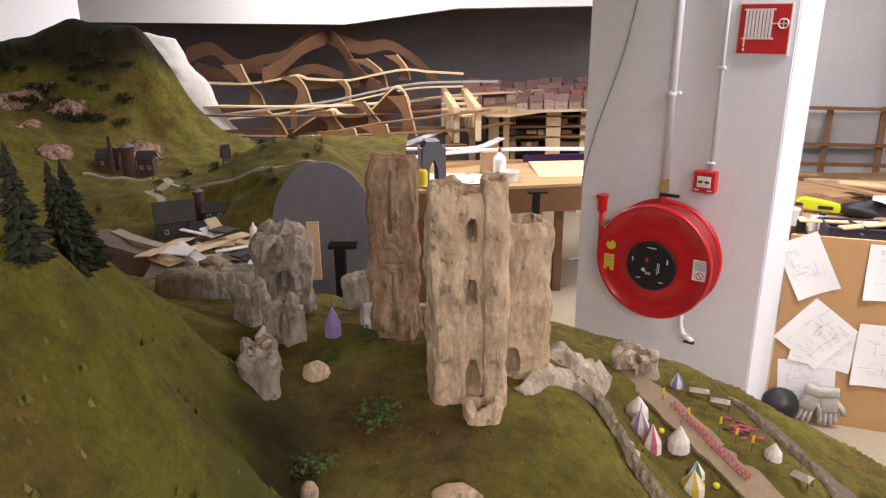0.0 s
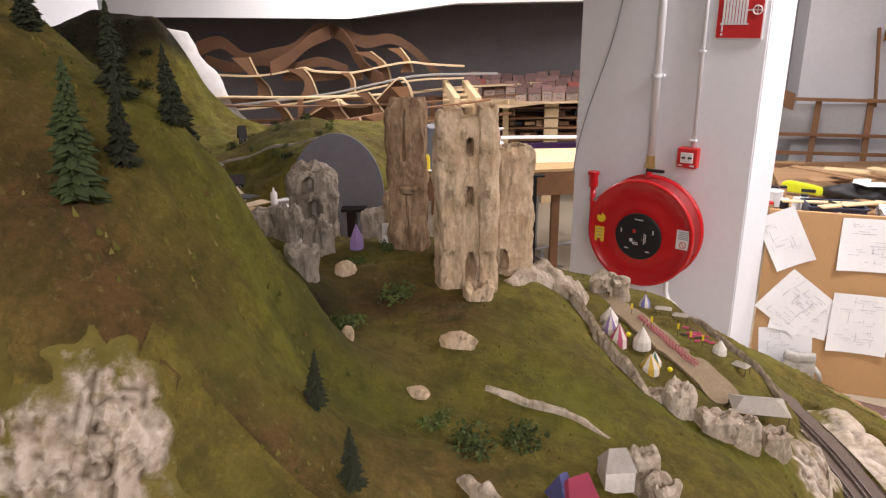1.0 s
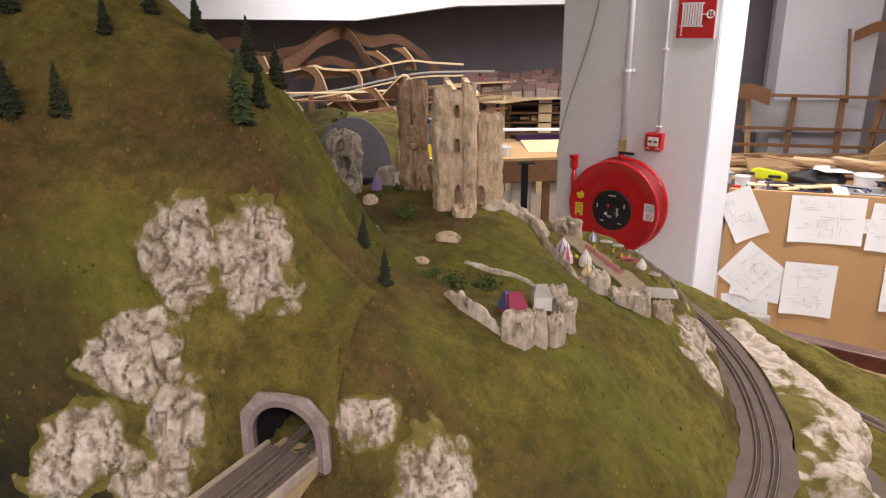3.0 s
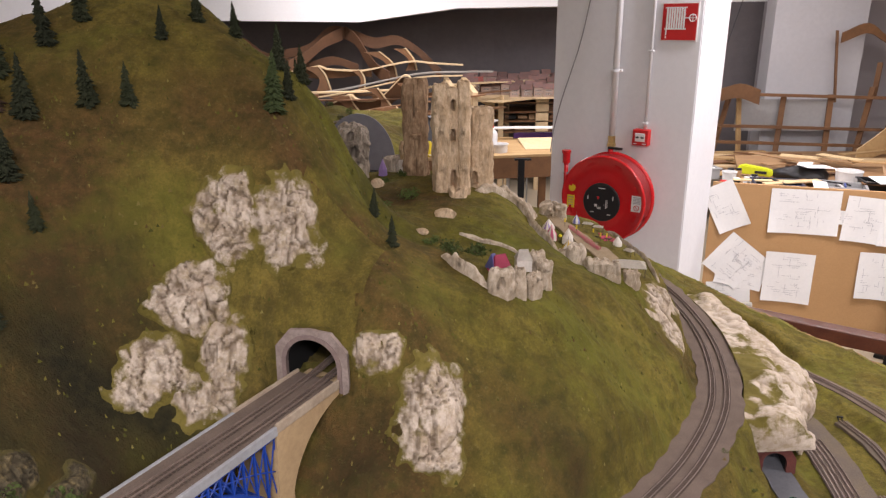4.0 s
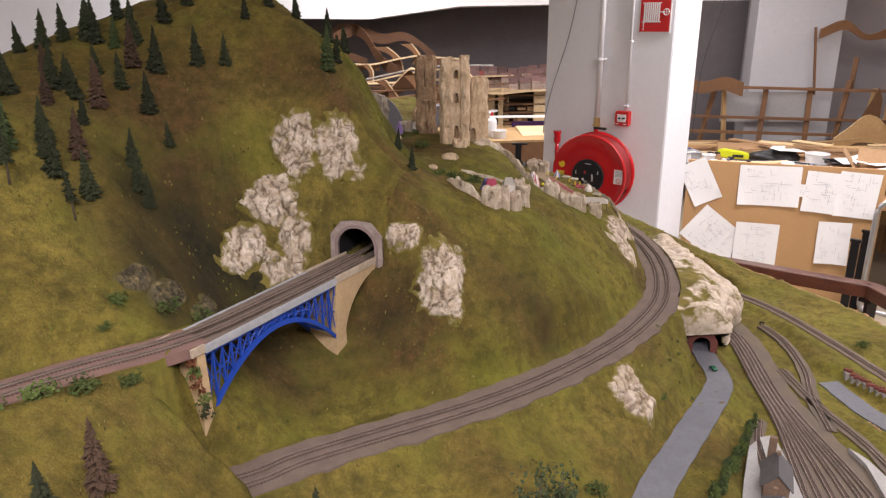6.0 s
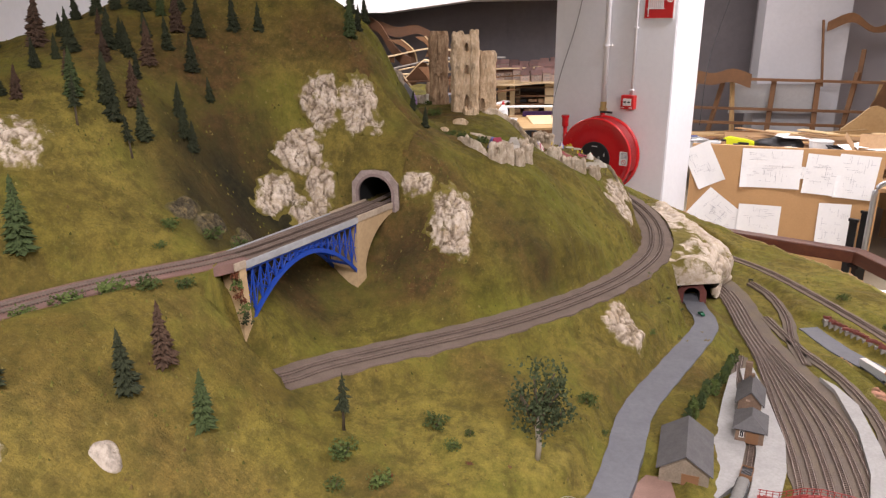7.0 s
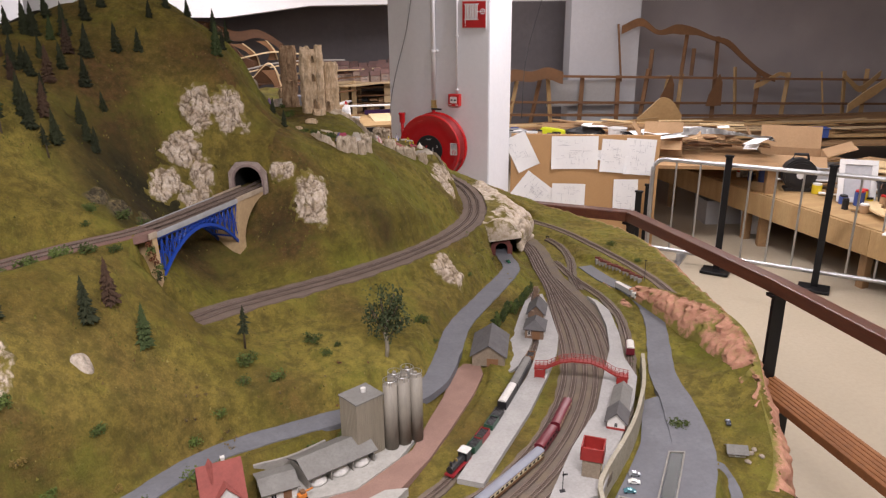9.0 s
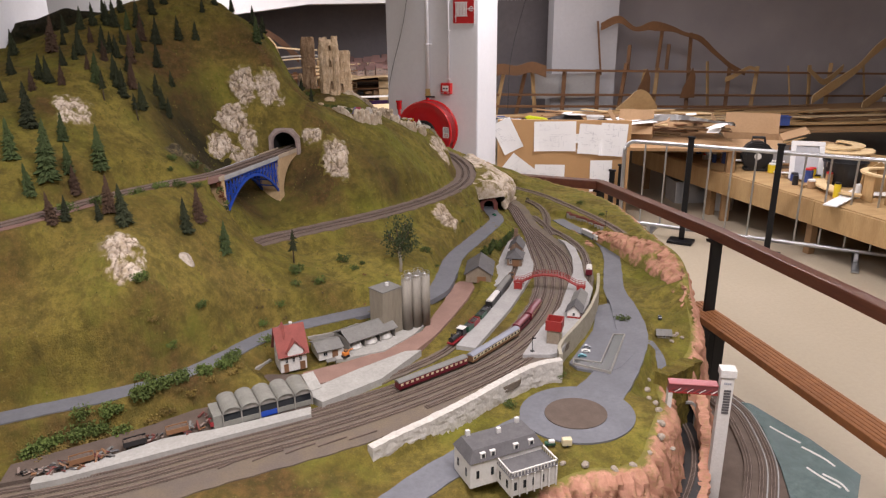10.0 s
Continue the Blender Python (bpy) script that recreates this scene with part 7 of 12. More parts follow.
M["loco_green"] = plain("loco_green", (0.02, 0.07, 0.04), 0.35)
M["loco_black"] = plain("loco_black", (0.018, 0.017, 0.018), 0.45)
M["loco_red"] = plain("loco_red", (0.25, 0.02, 0.025), 0.4)
M["roof_blue"] = plain("coach_roof", (0.22, 0.23, 0.27), 0.45)
M["glass_dark"] = plain("dark_glass", (0.015, 0.018, 0.022), 0.12)
M["roof_red"] = surface("roof_tiles_red", (0.27, 0.075, 0.06), (0.21, 0.058, 0.048), (0.2, 0.05, 0.04), 60, 300, 0.8, bump=0.3)
M["plaster"] = surface("plaster_white", (0.62, 0.6, 0.57), (0.57, 0.55, 0.51), (0.4, 0.38, 0.35), 40, 200, 0.85, bump=0.15)
M["bridge_red"] = plain("footbridge_red", (0.27, 0.024, 0.02), 0.5)
PLZ = 0.862


def on_pad(name, outline, z0, z1, material, label, cat):
    bm = bmesh.new()
    prism(bm, outline, z0, z1)
    bmesh.ops.triangulate(bm, faces=[f for f in bm.faces if len(f.verts) > 4])
    return solo(name, bm, material, label, cat, kind="structure")


on_pad("platform", [(0.800, -0.05), (0.783, -0.166), (0.735, -0.40), (0.69, -0.51), (0.612, -0.645), (0.508, -0.81), (0.315, -1.075), (0.262, -1.045), (0.365, -0.90), (0.47, -0.755), (0.555, -0.635), (0.60, -0.555), (0.655, -0.44), (0.70, -0.32), (0.735, -0.17), (0.762, -0.06)], 0.845, PLZ, M["platform"], "long curved pale stone station platform", "platform")
on_pad("forecourt", [(0.748, -0.075), (0.715, -0.16), (0.682, -0.30), (0.64, -0.42), (0.575, -0.55), (0.515, -0.60), (0.50, -0.55), (0.53, -0.49), (0.60, -0.35), (0.66, -0.22), (0.72, -0.10)], 0.845, PLZ + 0.001, M["platform"], "pale paved station forecourt", "pavement")
on_pad("platform_east", [(0.952, -0.105), (0.958, -0.169), (0.917, -0.358), (0.858, -0.517), (0.772, -0.67), (0.68, -0.837), (0.556, -0.984), (0.44, -1.15), (0.521, -1.168), (0.555, -1.16), (0.66, -1.01), (0.79, -0.825), (0.86, -0.70), (0.875, -0.585), (0.932, -0.423), (0.978, -0.244), (0.972, -0.15)], 0.845, PLZ, M["platform"], "long curved pale stone island platform", "platform")


def gable_house(name, label, cat, x, y, z, w, d, wall_h, roof_h, turn, wall, roof, windows=(), doors=(), chimney=None, over=0.006, hip=0.0, group=""):
    """w along its ridge, d across. windows: (side, along, up, half width, half height); side 's', 'n', 'e', 'w'."""
    t = thing(name, label, cat, pose(x, y, z, 0, 0, turn), group)
    bm = bmesh.new()
    v = [bm.verts.new(p) for p in ((-w / 2, -d / 2, 0), (w / 2, -d / 2, 0), (w / 2, d / 2, 0), (-w / 2, d / 2, 0), (-w / 2, -d / 2, wall_h), (w / 2, -d / 2, wall_h), (w / 2, d / 2, wall_h), (-w / 2, d / 2, wall_h))]
    r = [bm.verts.new((-w / 2 + hip, 0, wall_h + roof_h * 0.96)), bm.verts.new((w / 2 - hip, 0, wall_h + roof_h * 0.96))]
    for f in ((0, 1, 5, 4), (2, 3, 7, 6)):
        bm.faces.new([v[i] for i in f])
    bm.faces.new((v[1], v[2], v[6], r[1], v[5]) if not hip else (v[1], v[2], v[6], v[5]))
    bm.faces.new((v[3], v[0], v[4], r[0], v[7]) if not hip else (v[3], v[0], v[4], v[7]))
    if hip:
        bm.faces.new((v[4], v[5], v[6], v[7]))
        bmesh.ops.delete(bm, geom=r, context="VERTS")
    part("wall", bm, wall, t)
    bm = bmesh.new()
    k = roof_h / (d / 2)
    e = over
    a = [bm.verts.new(p) for p in ((-w / 2 - e, -d / 2 - e, wall_h - e * k), (w / 2 + e, -d / 2 - e, wall_h - e * k), (w / 2 + e, d / 2 + e, wall_h - e * k), (-w / 2 - e, d / 2 + e, wall_h - e * k), (-w / 2 - e + (hip + e if hip else 0), 0, wall_h + roof_h), (w / 2 + e - (hip + e if hip else 0), 0, wall_h + roof_h))]
    bm.faces.new((a[0], a[1], a[5], a[4]))
    bm.faces.new((a[2], a[3], a[4], a[5]))
    if hip:
        bm.faces.new((a[1], a[2], a[5]))
        bm.faces.new((a[3], a[0], a[4]))
    bmesh.ops.recalc_face_normals(bm, faces=bm.faces[:])
    bmesh.ops.solidify(bm, geom=bm.faces[:], thickness=-0.0022)
    part("roof", bm, roof, t)
    bm = bmesh.new()
    box(bm, (0, 0, wall_h + roof_h + 0.0005), (w + 2 * e - 2 * (hip + e if hip else 0), 0.003, 0.002))
    part("ridge", bm, roof, t)
    for nm, lst, mt in (("window", windows, M["glass_dark"]), ("door", doors, M["dark_ply"])):
        for sd, u, zz, hw, hh in lst:
            bm = bmesh.new()
            fr = bmesh.new()
            if sd in "sn":
                c = (u, (-d / 2 if sd == "s" else d / 2), zz)
                box(bm, c, (2 * hw, 0.0024, 2 * hh))
                for dx, dz, sx, sz in ((0, hh, 2 * hw + 0.002, 0.0012), (0, -hh, 2 * hw + 0.003, 0.0014), (-hw, 0, 0.0012, 2 * hh), (hw, 0, 0.0012, 2 * hh), (0, 0, 0.0007, 2 * hh)):
                    box(fr, (c[0] + dx, c[1], c[2] + dz), (sx, 0.0036, sz))
            else:
                c = ((w / 2 if sd == "e" else -w / 2), u, zz)
                box(bm, c, (0.0024, 2 * hw, 2 * hh))
                for dx, dz, sx, sz in ((0, hh, 2 * hw + 0.002, 0.0012), (0, -hh, 2 * hw + 0.003, 0.0014), (-hw, 0, 0.0012, 2 * hh), (hw, 0, 0.0012, 2 * hh), (0, 0, 0.0007, 2 * hh)):
                    box(fr, (c[0], c[1] + dx, c[2] + dz), (0.0036, sx, sz))
            o = part(nm, bm, mt, t)
            part("frame", fr, M["plaster"] if nm == "window" else mt, o)
    if chimney:
        bm = bmesh.new()
        box(bm, (chimney[0], chimney[1], wall_h + roof_h * 0.9), (0.007, 0.007, 0.022))
        box(bm, (chimney[0], chimney[1], wall_h + roof_h * 0.9 + 0.011), (0.0085, 0.0085, 0.003))
        part("chimney", bm, wall, t)
    return t


M["station_brick"] = surface("station_brick", (0.2, 0.13, 0.085), (0.155, 0.1, 0.068), (0.09, 0.06, 0.045), 60, 260, 0.9, bump=0.4)
gable_house("station_building", "brown brick station building with dark slate roof", "station", 0.665, -0.375, PLZ, 0.072, 0.058, 0.036, 0.022, 66, M["station_brick"], M["slate"], [("s", -0.02, 0.02, 0.005, 0.008), ("s", 0.02, 0.02, 0.005, 0.008), ("w", 0.016, 0.02, 0.004, 0.008)], [("w", -0.006, 0.013, 0.012, 0.013)], (0.03, 0.012), hip=0.018)
gable_house("station_building", "brown brick station wing with dark slate gable roof", "station", 0.708, -0.262, PLZ, 0.085, 0.050, 0.040, 0.026, 66, M["station_brick"], M["slate"], [("s", -0.02, 0.022, 0.005, 0.008), ("s", 0.02, 0.022, 0.005, 0.008)], (), (0.036, 0.0))
bm = bmesh.new()
box(bm, (0.725, -0.195, PLZ + 0.045), (0.012, 0.016, 0.09), 66, 0.001)
solo("station_chimney", bm, M["station_brick"], "tall brown brick chimney behind the station", "chimney")
gable_house("goods_store", "stone store shed with a dark slate gable roof", "shed", 0.485, -0.49, 0.866, 0.15, 0.095, 0.034, 0.032, 71, M["stone_buff"], M["slate"], (), [("w", -0.012, 0.012, 0.016, 0.012)], None, 0.006)
gable_house("platform_house", "small white platform house with red base and grey roof", "house", 0.700, -0.915, PLZ, 0.055, 0.042, 0.026, 0.02, 60, M["plaster"], M["slate"], [("s", -0.01, 0.014, 0.004, 0.006), ("w", 0.0, 0.014, 0.004, 0.006)])
gable_house("platform_shed", "long low platform shelter with a grey roof", "shelter", 0.750, -0.83, PLZ, 0.105, 0.036, 0.022, 0.014, 60, M["bridge_red"], M["roof_grey"], [("s", -0.02, 0.012, 0.008, 0.005), ("s", 0.02, 0.012, 0.008, 0.005)])
bm = bmesh.new()
box(bm, (0.700, -0.915, PLZ + 0.003), (0.058, 0.045, 0.006), 60, 0.001)
solo("house_plinth", bm, M["bridge_red"], "red plinth under the white platform house", "plinth")
# water tower
wt = thing("water_tower", "stone water tower with an open red iron tank", "water tower", pose(0.563, -1.085, PLZ, 0, 0, 60))
bm = bmesh.new()
box(bm, (0, 0, 0.0215), (0.045, 0.040, 0.043), 0, 0.001)
part("stone_base", bm, M["stone_buff"], wt, "buff stone base")
bm = bmesh.new()
for dx, dy, sx, sy in ((-0.024, 0, 0.003, 0.05), (0.024, 0, 0.003, 0.05), (0, -0.0235, 0.051, 0.003), (0, 0.0235, 0.051, 0.003)):
    box(bm, (dx, dy, 0.06), (sx, sy, 0.032))
box(bm, (0, 0, 0.046), (0.05, 0.049, 0.004))
part("tank", bm, M["bridge_red"], wt, "red iron tank")
bm = bmesh.new()
box(bm, (0, -0.0205, 0.02), (0.009, 0.002, 0.02))
part("window", bm, M["cream"], wt)


# red footbridge
def footbridge():
    a, b = Vector((0.575, -0.635, 0)), Vector((0.812, -0.742, 0))
    d = (b - a)
    L = d.length
    m = pose(a.x, a.y, 0, 0, 0, math.degrees(math.atan2(d.y, d.x)))
    t = thing("footbridge", "red iron footbridge arched over the station tracks", "footbridge")
    prof = [(0.0, 0.892), (0.035, 0.896), (0.075, 0.918), (0.105, 0.925), (0.155, 0.925), (0.185, 0.916), (L - 0.035, 0.894), (L, 0.890)]
    bm = bmesh.new()
    slab(bm, prof + [(x, z - 0.004) for x, z in prof[::-1]], 0.02, m)
    bmesh.ops.triangulate(bm, faces=bm.faces[:])
    part("deck", bm, M["bridge_red"], t)
    for sg in (-1, 1):
        bm = bmesh.new()
        tube(bm, [m @ Vector((x, sg * 0.010, z + 0.013)) for x, z in prof], 0.0009, 5)
        part("handrail", bm, M["bridge_red"], t)
        bm = bmesh.new()
        tube(bm, [m @ Vector((x, sg * 0.010, z + 0.007)) for x, z in prof], 0.0006, 5)
        part("mid_rail", bm, M["bridge_red"], t)
        for q in np.linspace(0.004, L - 0.004, 24):
            z = np.interp(q, [p[0] for p in prof], [p[1] for p in prof])
            bm = bmesh.new()
            box(bm, (q, sg * 0.010, z + 0.006), (0.0013, 0.0013, 0.015), 0, 0, m)
            part("baluster", bm, M["bridge_red"], t)
    for x0 in (0.004, 0.030, L - 0.030, L - 0.004):
        for sg in (-1, 1):
            bm = bmesh.new()
            box(bm, (x0, sg * 0.009, 0.877), (0.003, 0.003, 0.034), 0, 0, m)
            part("leg", bm, M["bridge_red"], t)
    for x0 in (0.017, L - 0.017):
        bm = bmesh.new()
        for k in range(6):
            box(bm, (x0 + (0.002 if x0 < 0.1 else -0.002) * k, 0.016 + 0.006 * k, 0.889 - 0.0045 * k), (0.014, 0.006, 0.0015), 0, 0, m)
        part("stair", bm, M["bridge_red"], t)
        bm = bmesh.new()
        box(bm, (x0, -0.0095, 0.876), (0.026, 0.0012, 0.024), 0, 0, m)
        part("side_panel", bm, M["bridge_red"], t)


footbridge()


# rolling stock
def rail_pose(L, p, lift):
    d = np.hypot(L[:, 0] - p[0], L[:, 1] - p[1])
    i = int(np.argmin(d))
    i0, i1 = max(0, i - 2), min(len(L) - 1, i + 2)
    t = L[i1] - L[i0]
    return pose(L[i][0], L[i][1], L[i][2] + lift, 0, 0, math.degrees(math.atan2(t[1], t[0])))


def wheels(t, ln, n):
    for x in np.linspace(-ln * 0.36, ln * 0.36, n):
        for sg in (-1, 1):
            bm = bmesh.new()
            cyl(bm, (x, sg * 0.0042, 0.003), (x, sg * 0.0056, 0.003), 0.003, seg=12)
            part("wheel", bm, M["loco_black"], t)


def carriage(m, ln, body, roof, label, window_col="glass_dark", band=None, group="carriages"):
    t = thing("railway_carriage", label, "carriage", m, group)
    w, h = 0.0235, 0.0195
    bm = bmesh.new()
    box(bm, (0, 0, 0.006 + h / 2), (ln, w, h), 0, 0.0008)
    part("body", bm, body, t)
    bm = bmesh.new()
    out = [(w / 2 * math.cos(a) * 1.03, 0.0058 * math.sin(a)) for a in np.linspace(0, math.pi, 11)]
    slab(bm, [(y, z) for y, z in out], ln + 0.001, pose(0, 0, 0.006 + h, 0, 0, 90))
    part("roof", bm, roof, t)
    bm = bmesh.new()
    box(bm, (0, 0, 0.0045), (ln * 0.98, w * 0.7, 0.004))
    part("underframe", bm, M["loco_black"], t)
    if band:
        bm = bmesh.new()
        box(bm, (0, 0, 0.006 + h * 0.66), (ln * 0.985, w + 0.0007, h * 0.5))
        part("band", bm, band, t, "cream upper panels")
    n = max(2, int(ln / 0.017))
    for k in range(n):
        bm = bmesh.new()
        box(bm, ((k + 0.5) / n * ln - ln / 2, 0, 0.006 + h * 0.68), (ln / n * 0.5, w + 0.0012, h * 0.32))
        part("window", bm, M[window_col], t)
    wheels(t, ln, 4)
    return t


def van(m, ln, body, roof, label, group="goods wagons", h=0.018):
    t = thing("goods_van", label, "wagon", m @ Matrix.Diagonal((1, 1.15, 1.25, 1)), group)
    bm = bmesh.new()
    box(bm, (0, 0, 0.005 + h / 2), (ln, 0.0215, h), 0, 0.0007)
    part("body", bm, body, t)
    bm = bmesh.new()
    slab(bm, [(0.0093 * math.cos(a), 0.0042 * math.sin(a)) for a in np.linspace(0, math.pi, 11)], ln + 0.001, pose(0, 0, 0.005 + h, 0, 0, 90))
    part("roof", bm, roof, t)
    for sg in (-1, 1):
        bm = bmesh.new()
        box(bm, (0, sg * 0.0089, 0.005 + h / 2), (ln * 0.3, 0.001, h * 0.86))
        part("door", bm, body, t)
    wheels(t, ln, 2)
    return t


def open_wagon(m, ln, body, load, label, h=0.010, group="goods wagons"):
    t = thing("open_wagon", label, "wagon", m @ Matrix.Diagonal((1, 1.35, 1.35, 1)), group)
    bm = bmesh.new()
    for dx, dy, sx, sy in ((0, -0.0082, ln, 0.0012), (0, 0.0082, ln, 0.0012), (-ln / 2, 0, 0.0012, 0.0175), (ln / 2, 0, 0.0012, 0.0175)):
        box(bm, (dx, dy, 0.005 + h / 2), (sx, sy, h))
    box(bm, (0, 0, 0.0055), (ln, 0.0165, 0.0015))
    part("body", bm, body, t)
    bm = bmesh.new()
    bmesh.ops.create_grid(bm, x_segments=10, y_segments=5, size=0.5)
    for v in bm.verts:
        v.co = Vector((v.co.x * ln * 0.96, v.co.y * 0.0155, 0.005 + h * 0.8 + 0.002 * noise.noise(Vector((v.co.x * 9, v.co.y * 6, ln * 90)))))
    part("load", bm, load, t)
    wheels(t, ln, 2)
    return t


def steam_loco(m, ln, body, label, cab_roof):
    t = thing("steam_locomotive", label, "locomotive", m @ Matrix.Diagonal((1, 1.35, 1.35, 1)))
    bm = bmesh.new()
    box(bm, (0, 0, 0.006), (ln, 0.017, 0.003), 0, 0.0005)
    part("running_plate", bm, M["loco_red"], t)
    bm = bmesh.new()
    cyl(bm, (-ln * 0.48, 0, 0.0145), (ln * 0.2, 0, 0.0145), 0.0062, seg=18)
    part("boiler", bm, body, t)
    bm = bmesh.new()
    cyl(bm, (-ln * 0.40, 0, 0.019), (-ln * 0.40, 0, 0.028), 0.0022, 0.0028, 12)
    part("chimney", bm, M["loco_black"], t)
    bm = bmesh.new()
    cyl(bm, (-ln * 0.12, 0, 0.019), (-ln * 0.12, 0, 0.024), 0.0028, 0.002, 12)
    part("dome", bm, M["brass"], t)
    bm = bmesh.new()
    box(bm, (ln * 0.34, 0, 0.0155), (ln * 0.26, 0.017, 0.017), 0, 0.0006)
    part("cab", bm, body, t)
    bm = bmesh.new()
    box(bm, (ln * 0.34, 0, 0.0248), (ln * 0.32, 0.0185, 0.0018), 0, 0.0006)
    part("cab_roof", bm, cab_roof, t, "white cab roof")
    bm = bmesh.new()
    box(bm, (-ln * 0.5, 0, 0.006), (0.002, 0.018, 0.004))
    part("buffer_beam", bm, M["loco_red"], t)
    for k, x in enumerate(np.linspace(-ln * 0.28, ln * 0.3, 3)):
        for sg in (-1, 1):
            bm = bmesh.new()
            cyl(bm, (x, sg * 0.0045, 0.0045), (x, sg * 0.0062, 0.0045), 0.0045, seg=14)
            part("driving_wheel", bm, M["loco_red"], t)
    return t


T2 = side_line(YARD, -0.012 * fan)
T1 = GOODS
LFT = 0.0075
carriage(rail_pose(T2, (0.567, -0.845), LFT), 0.125, M["maroon"], M["maroon"], "glossy maroon diesel locomotive at the platform", "cream", None, "passenger train")
carriage(rail_pose(T2, (0.487, -0.934), LFT), 0.092, M["maroon"], M["maroon"], "short maroon locomotive coupled behind the first", "glass_dark", None, "passenger train")
carriage(rail_pose(T2, (0.373, -1.080), LFT), 0.245, M["dark_ply"], M["roof_blue"], "brown and cream passenger carriage with a grey roof", "glass_dark", M["cream"], "passenger train")
carriage(rail_pose(T2, (0.190, -1.262), LFT), 0.240, M["maroon"], M["roof_grey"], "maroon passenger carriage with a dull grey roof", "cream", None, "passenger train")
steam_loco(rail_pose(T1, (0.295, -1.028), 0.009) @ pose(0, 0, 0, 0, 0, 180), 0.085, M["loco_black"], "small black steam locomotive with red frames", M["plaster"])
open_wagon(rail_pose(T1, (0.345, -0.957), 0.009), 0.048, M["loco_green"], M["loco_black"], "green tender loaded with coal", 0.012)
open_wagon(rail_pose(T1, (0.374, -0.912), 0.009), 0.046, M["loco_red"], M["loco_black"], "red open wagon with dark load", 0.012)
open_wagon(rail_pose(T1, (0.402, -0.868), 0.009), 0.046, M["loco_green"], M["loco_black"], "dark green open wagon with dark load", 0.010)
open_wagon(rail_pose(T1, (0.430, -0.824), 0.009), 0.046, M["loco_black"], M["loco_black"], "black open coal wagon in the goods siding", 0.010)
van(rail_pose(T1, (0.467, -0.758), 0.009), 0.098, M["loco_black"], M["plaster"], "dark goods van with a white roof")
van(rail_pose(T1, (0.540, -0.638), 0.009), 0.160, M["loco_black"], M["roof_grey"], "dark goods van with a grey roof")
for i, p in enumerate([(0.575, -0.575), (0.600, -0.53)]):
    open_wagon(rail_pose(T1, p, 0.009), 0.034, M["dark_ply"], M["loco_black"], "brown open wagon standing near the station", 0.009)
van(rail_pose(EASTLOOP, (0.905, -0.56), 0.009), 0.052, M["maroon"], M["plaster"], "maroon brake van with a white roof")

# retaining walls
def wall_along(name, pts, z0, z1, thick, material, label, wob=0.0, step=0.008, cap=None):
    L = smooth_line([(x, y, 0) for x, y in pts], step)
    k = len(L)
    zz0 = np.interp(np.arange(k), [0, k - 1], z0) if np.ndim(z0) else np.full(k, z0)
    zz1 = np.interp(np.linspace(0, 1, k), np.linspace(0, 1, len(z1)), z1) if np.ndim(z1) else np.full(k, z1)
    A, B = side_line(L, thick / 2), side_line(L, -thick / 2)
    NR = 10
    V, F = [], []
    for i in range(k):
        for P, sg in ((A, 1), (B, -1)):
            for r in range(NR):
                z = zz0[i] + (zz1[i] - zz0[i]) * r / (NR - 1)
                w = wob * (noise.noise(Vector((P[i][0] * 60, P[i][1] * 60, z * 60))) + 0.6 * noise.noise(Vector((P[i][0] * 150, P[i][1] * 150, z * 90))))
                q = P[i] + (P[i] - L[i]) / (thick / 2) * w
                V.append((q[0], q[1], z + (wob * 0.8 * noise.noise(Vector((q[0] * 80, q[1] * 80, 4.0))) if r == NR - 1 else 0)))
    n2 = 2 * NR
    for i in range(k - 1):
        a, b = i * n2, (i + 1) * n2
        for r in range(NR - 1):
            F.append((a + r, a + r + 1, b + r + 1, b + r))
            F.append((a + NR + r + 1, a + NR + r, b + NR + r, b + NR + r + 1))
        F.append((a + NR - 1, a + n2 - 1, b + n2 - 1, b + NR - 1))
    for a in (0, (k - 1) * n2):
        F.append(tuple(a + r for r in range(NR)) + tuple(a + NR + r for r in range(NR - 1, -1, -1)))
    me = raw(name, V, F, material)
    bm = bmesh.new()
    bm.from_mesh(me)
    bmesh.ops.recalc_face_normals(bm, faces=bm.faces[:])
    bm.to_mesh(me)
    bm.free()
    return tagged(new(name, me), label, "wall")


M["old_wall"] = surface("old_wall", (0.36, 0.33, 0.26), (0.3, 0.27, 0.2), (0.18, 0.16, 0.11), 30, 140, 0.9, bump=0.4)
wall_along("retaining_wall", [(0.925, -0.60), (0.88, -0.70), (0.835, -0.785), (0.755, -0.908), (0.675, -1.006), (0.59, -1.10), (0.555, -1.15), (0.54, -1.20)], 0.785, 0.878, 0.010, M["old_wall"], "tall weathered retaining wall beside the platform", 0.0008)
M["white_stone"] = surface("white_stone", (0.55, 0.52, 0.47), (0.47, 0.44, 0.395), (0.28, 0.255, 0.22), 26, 120, 0.9, bump=0.6, dist=0.003)
wall_along("white_stone_wall", [(0.532, -1.225), (0.46, -1.232), (0.39, -1.26), (0.31, -1.305), (0.215, -1.365), (0.12, -1.42), (0.02, -1.47), (-0.055, -1.51)], 0.785, [0.876, 0.872, 0.866, 0.864, 0.864, 0.862, 0.86], 0.022, M["white_stone"], "rugged whitewashed stone wall below the tracks", 0.0022)
for i in range(18):
    u = i / 17
    x, y = 0.915 - 0.335 * u, -0.585 - 0.50 * u - 0.04 * math.sin(u * 3)
    bush(x - 0.012, y + 0.004, 0.009, 0.010, "leaf", "small dark shrub along the retaining wall", "shrubs by the wall", 400 + i, 5)
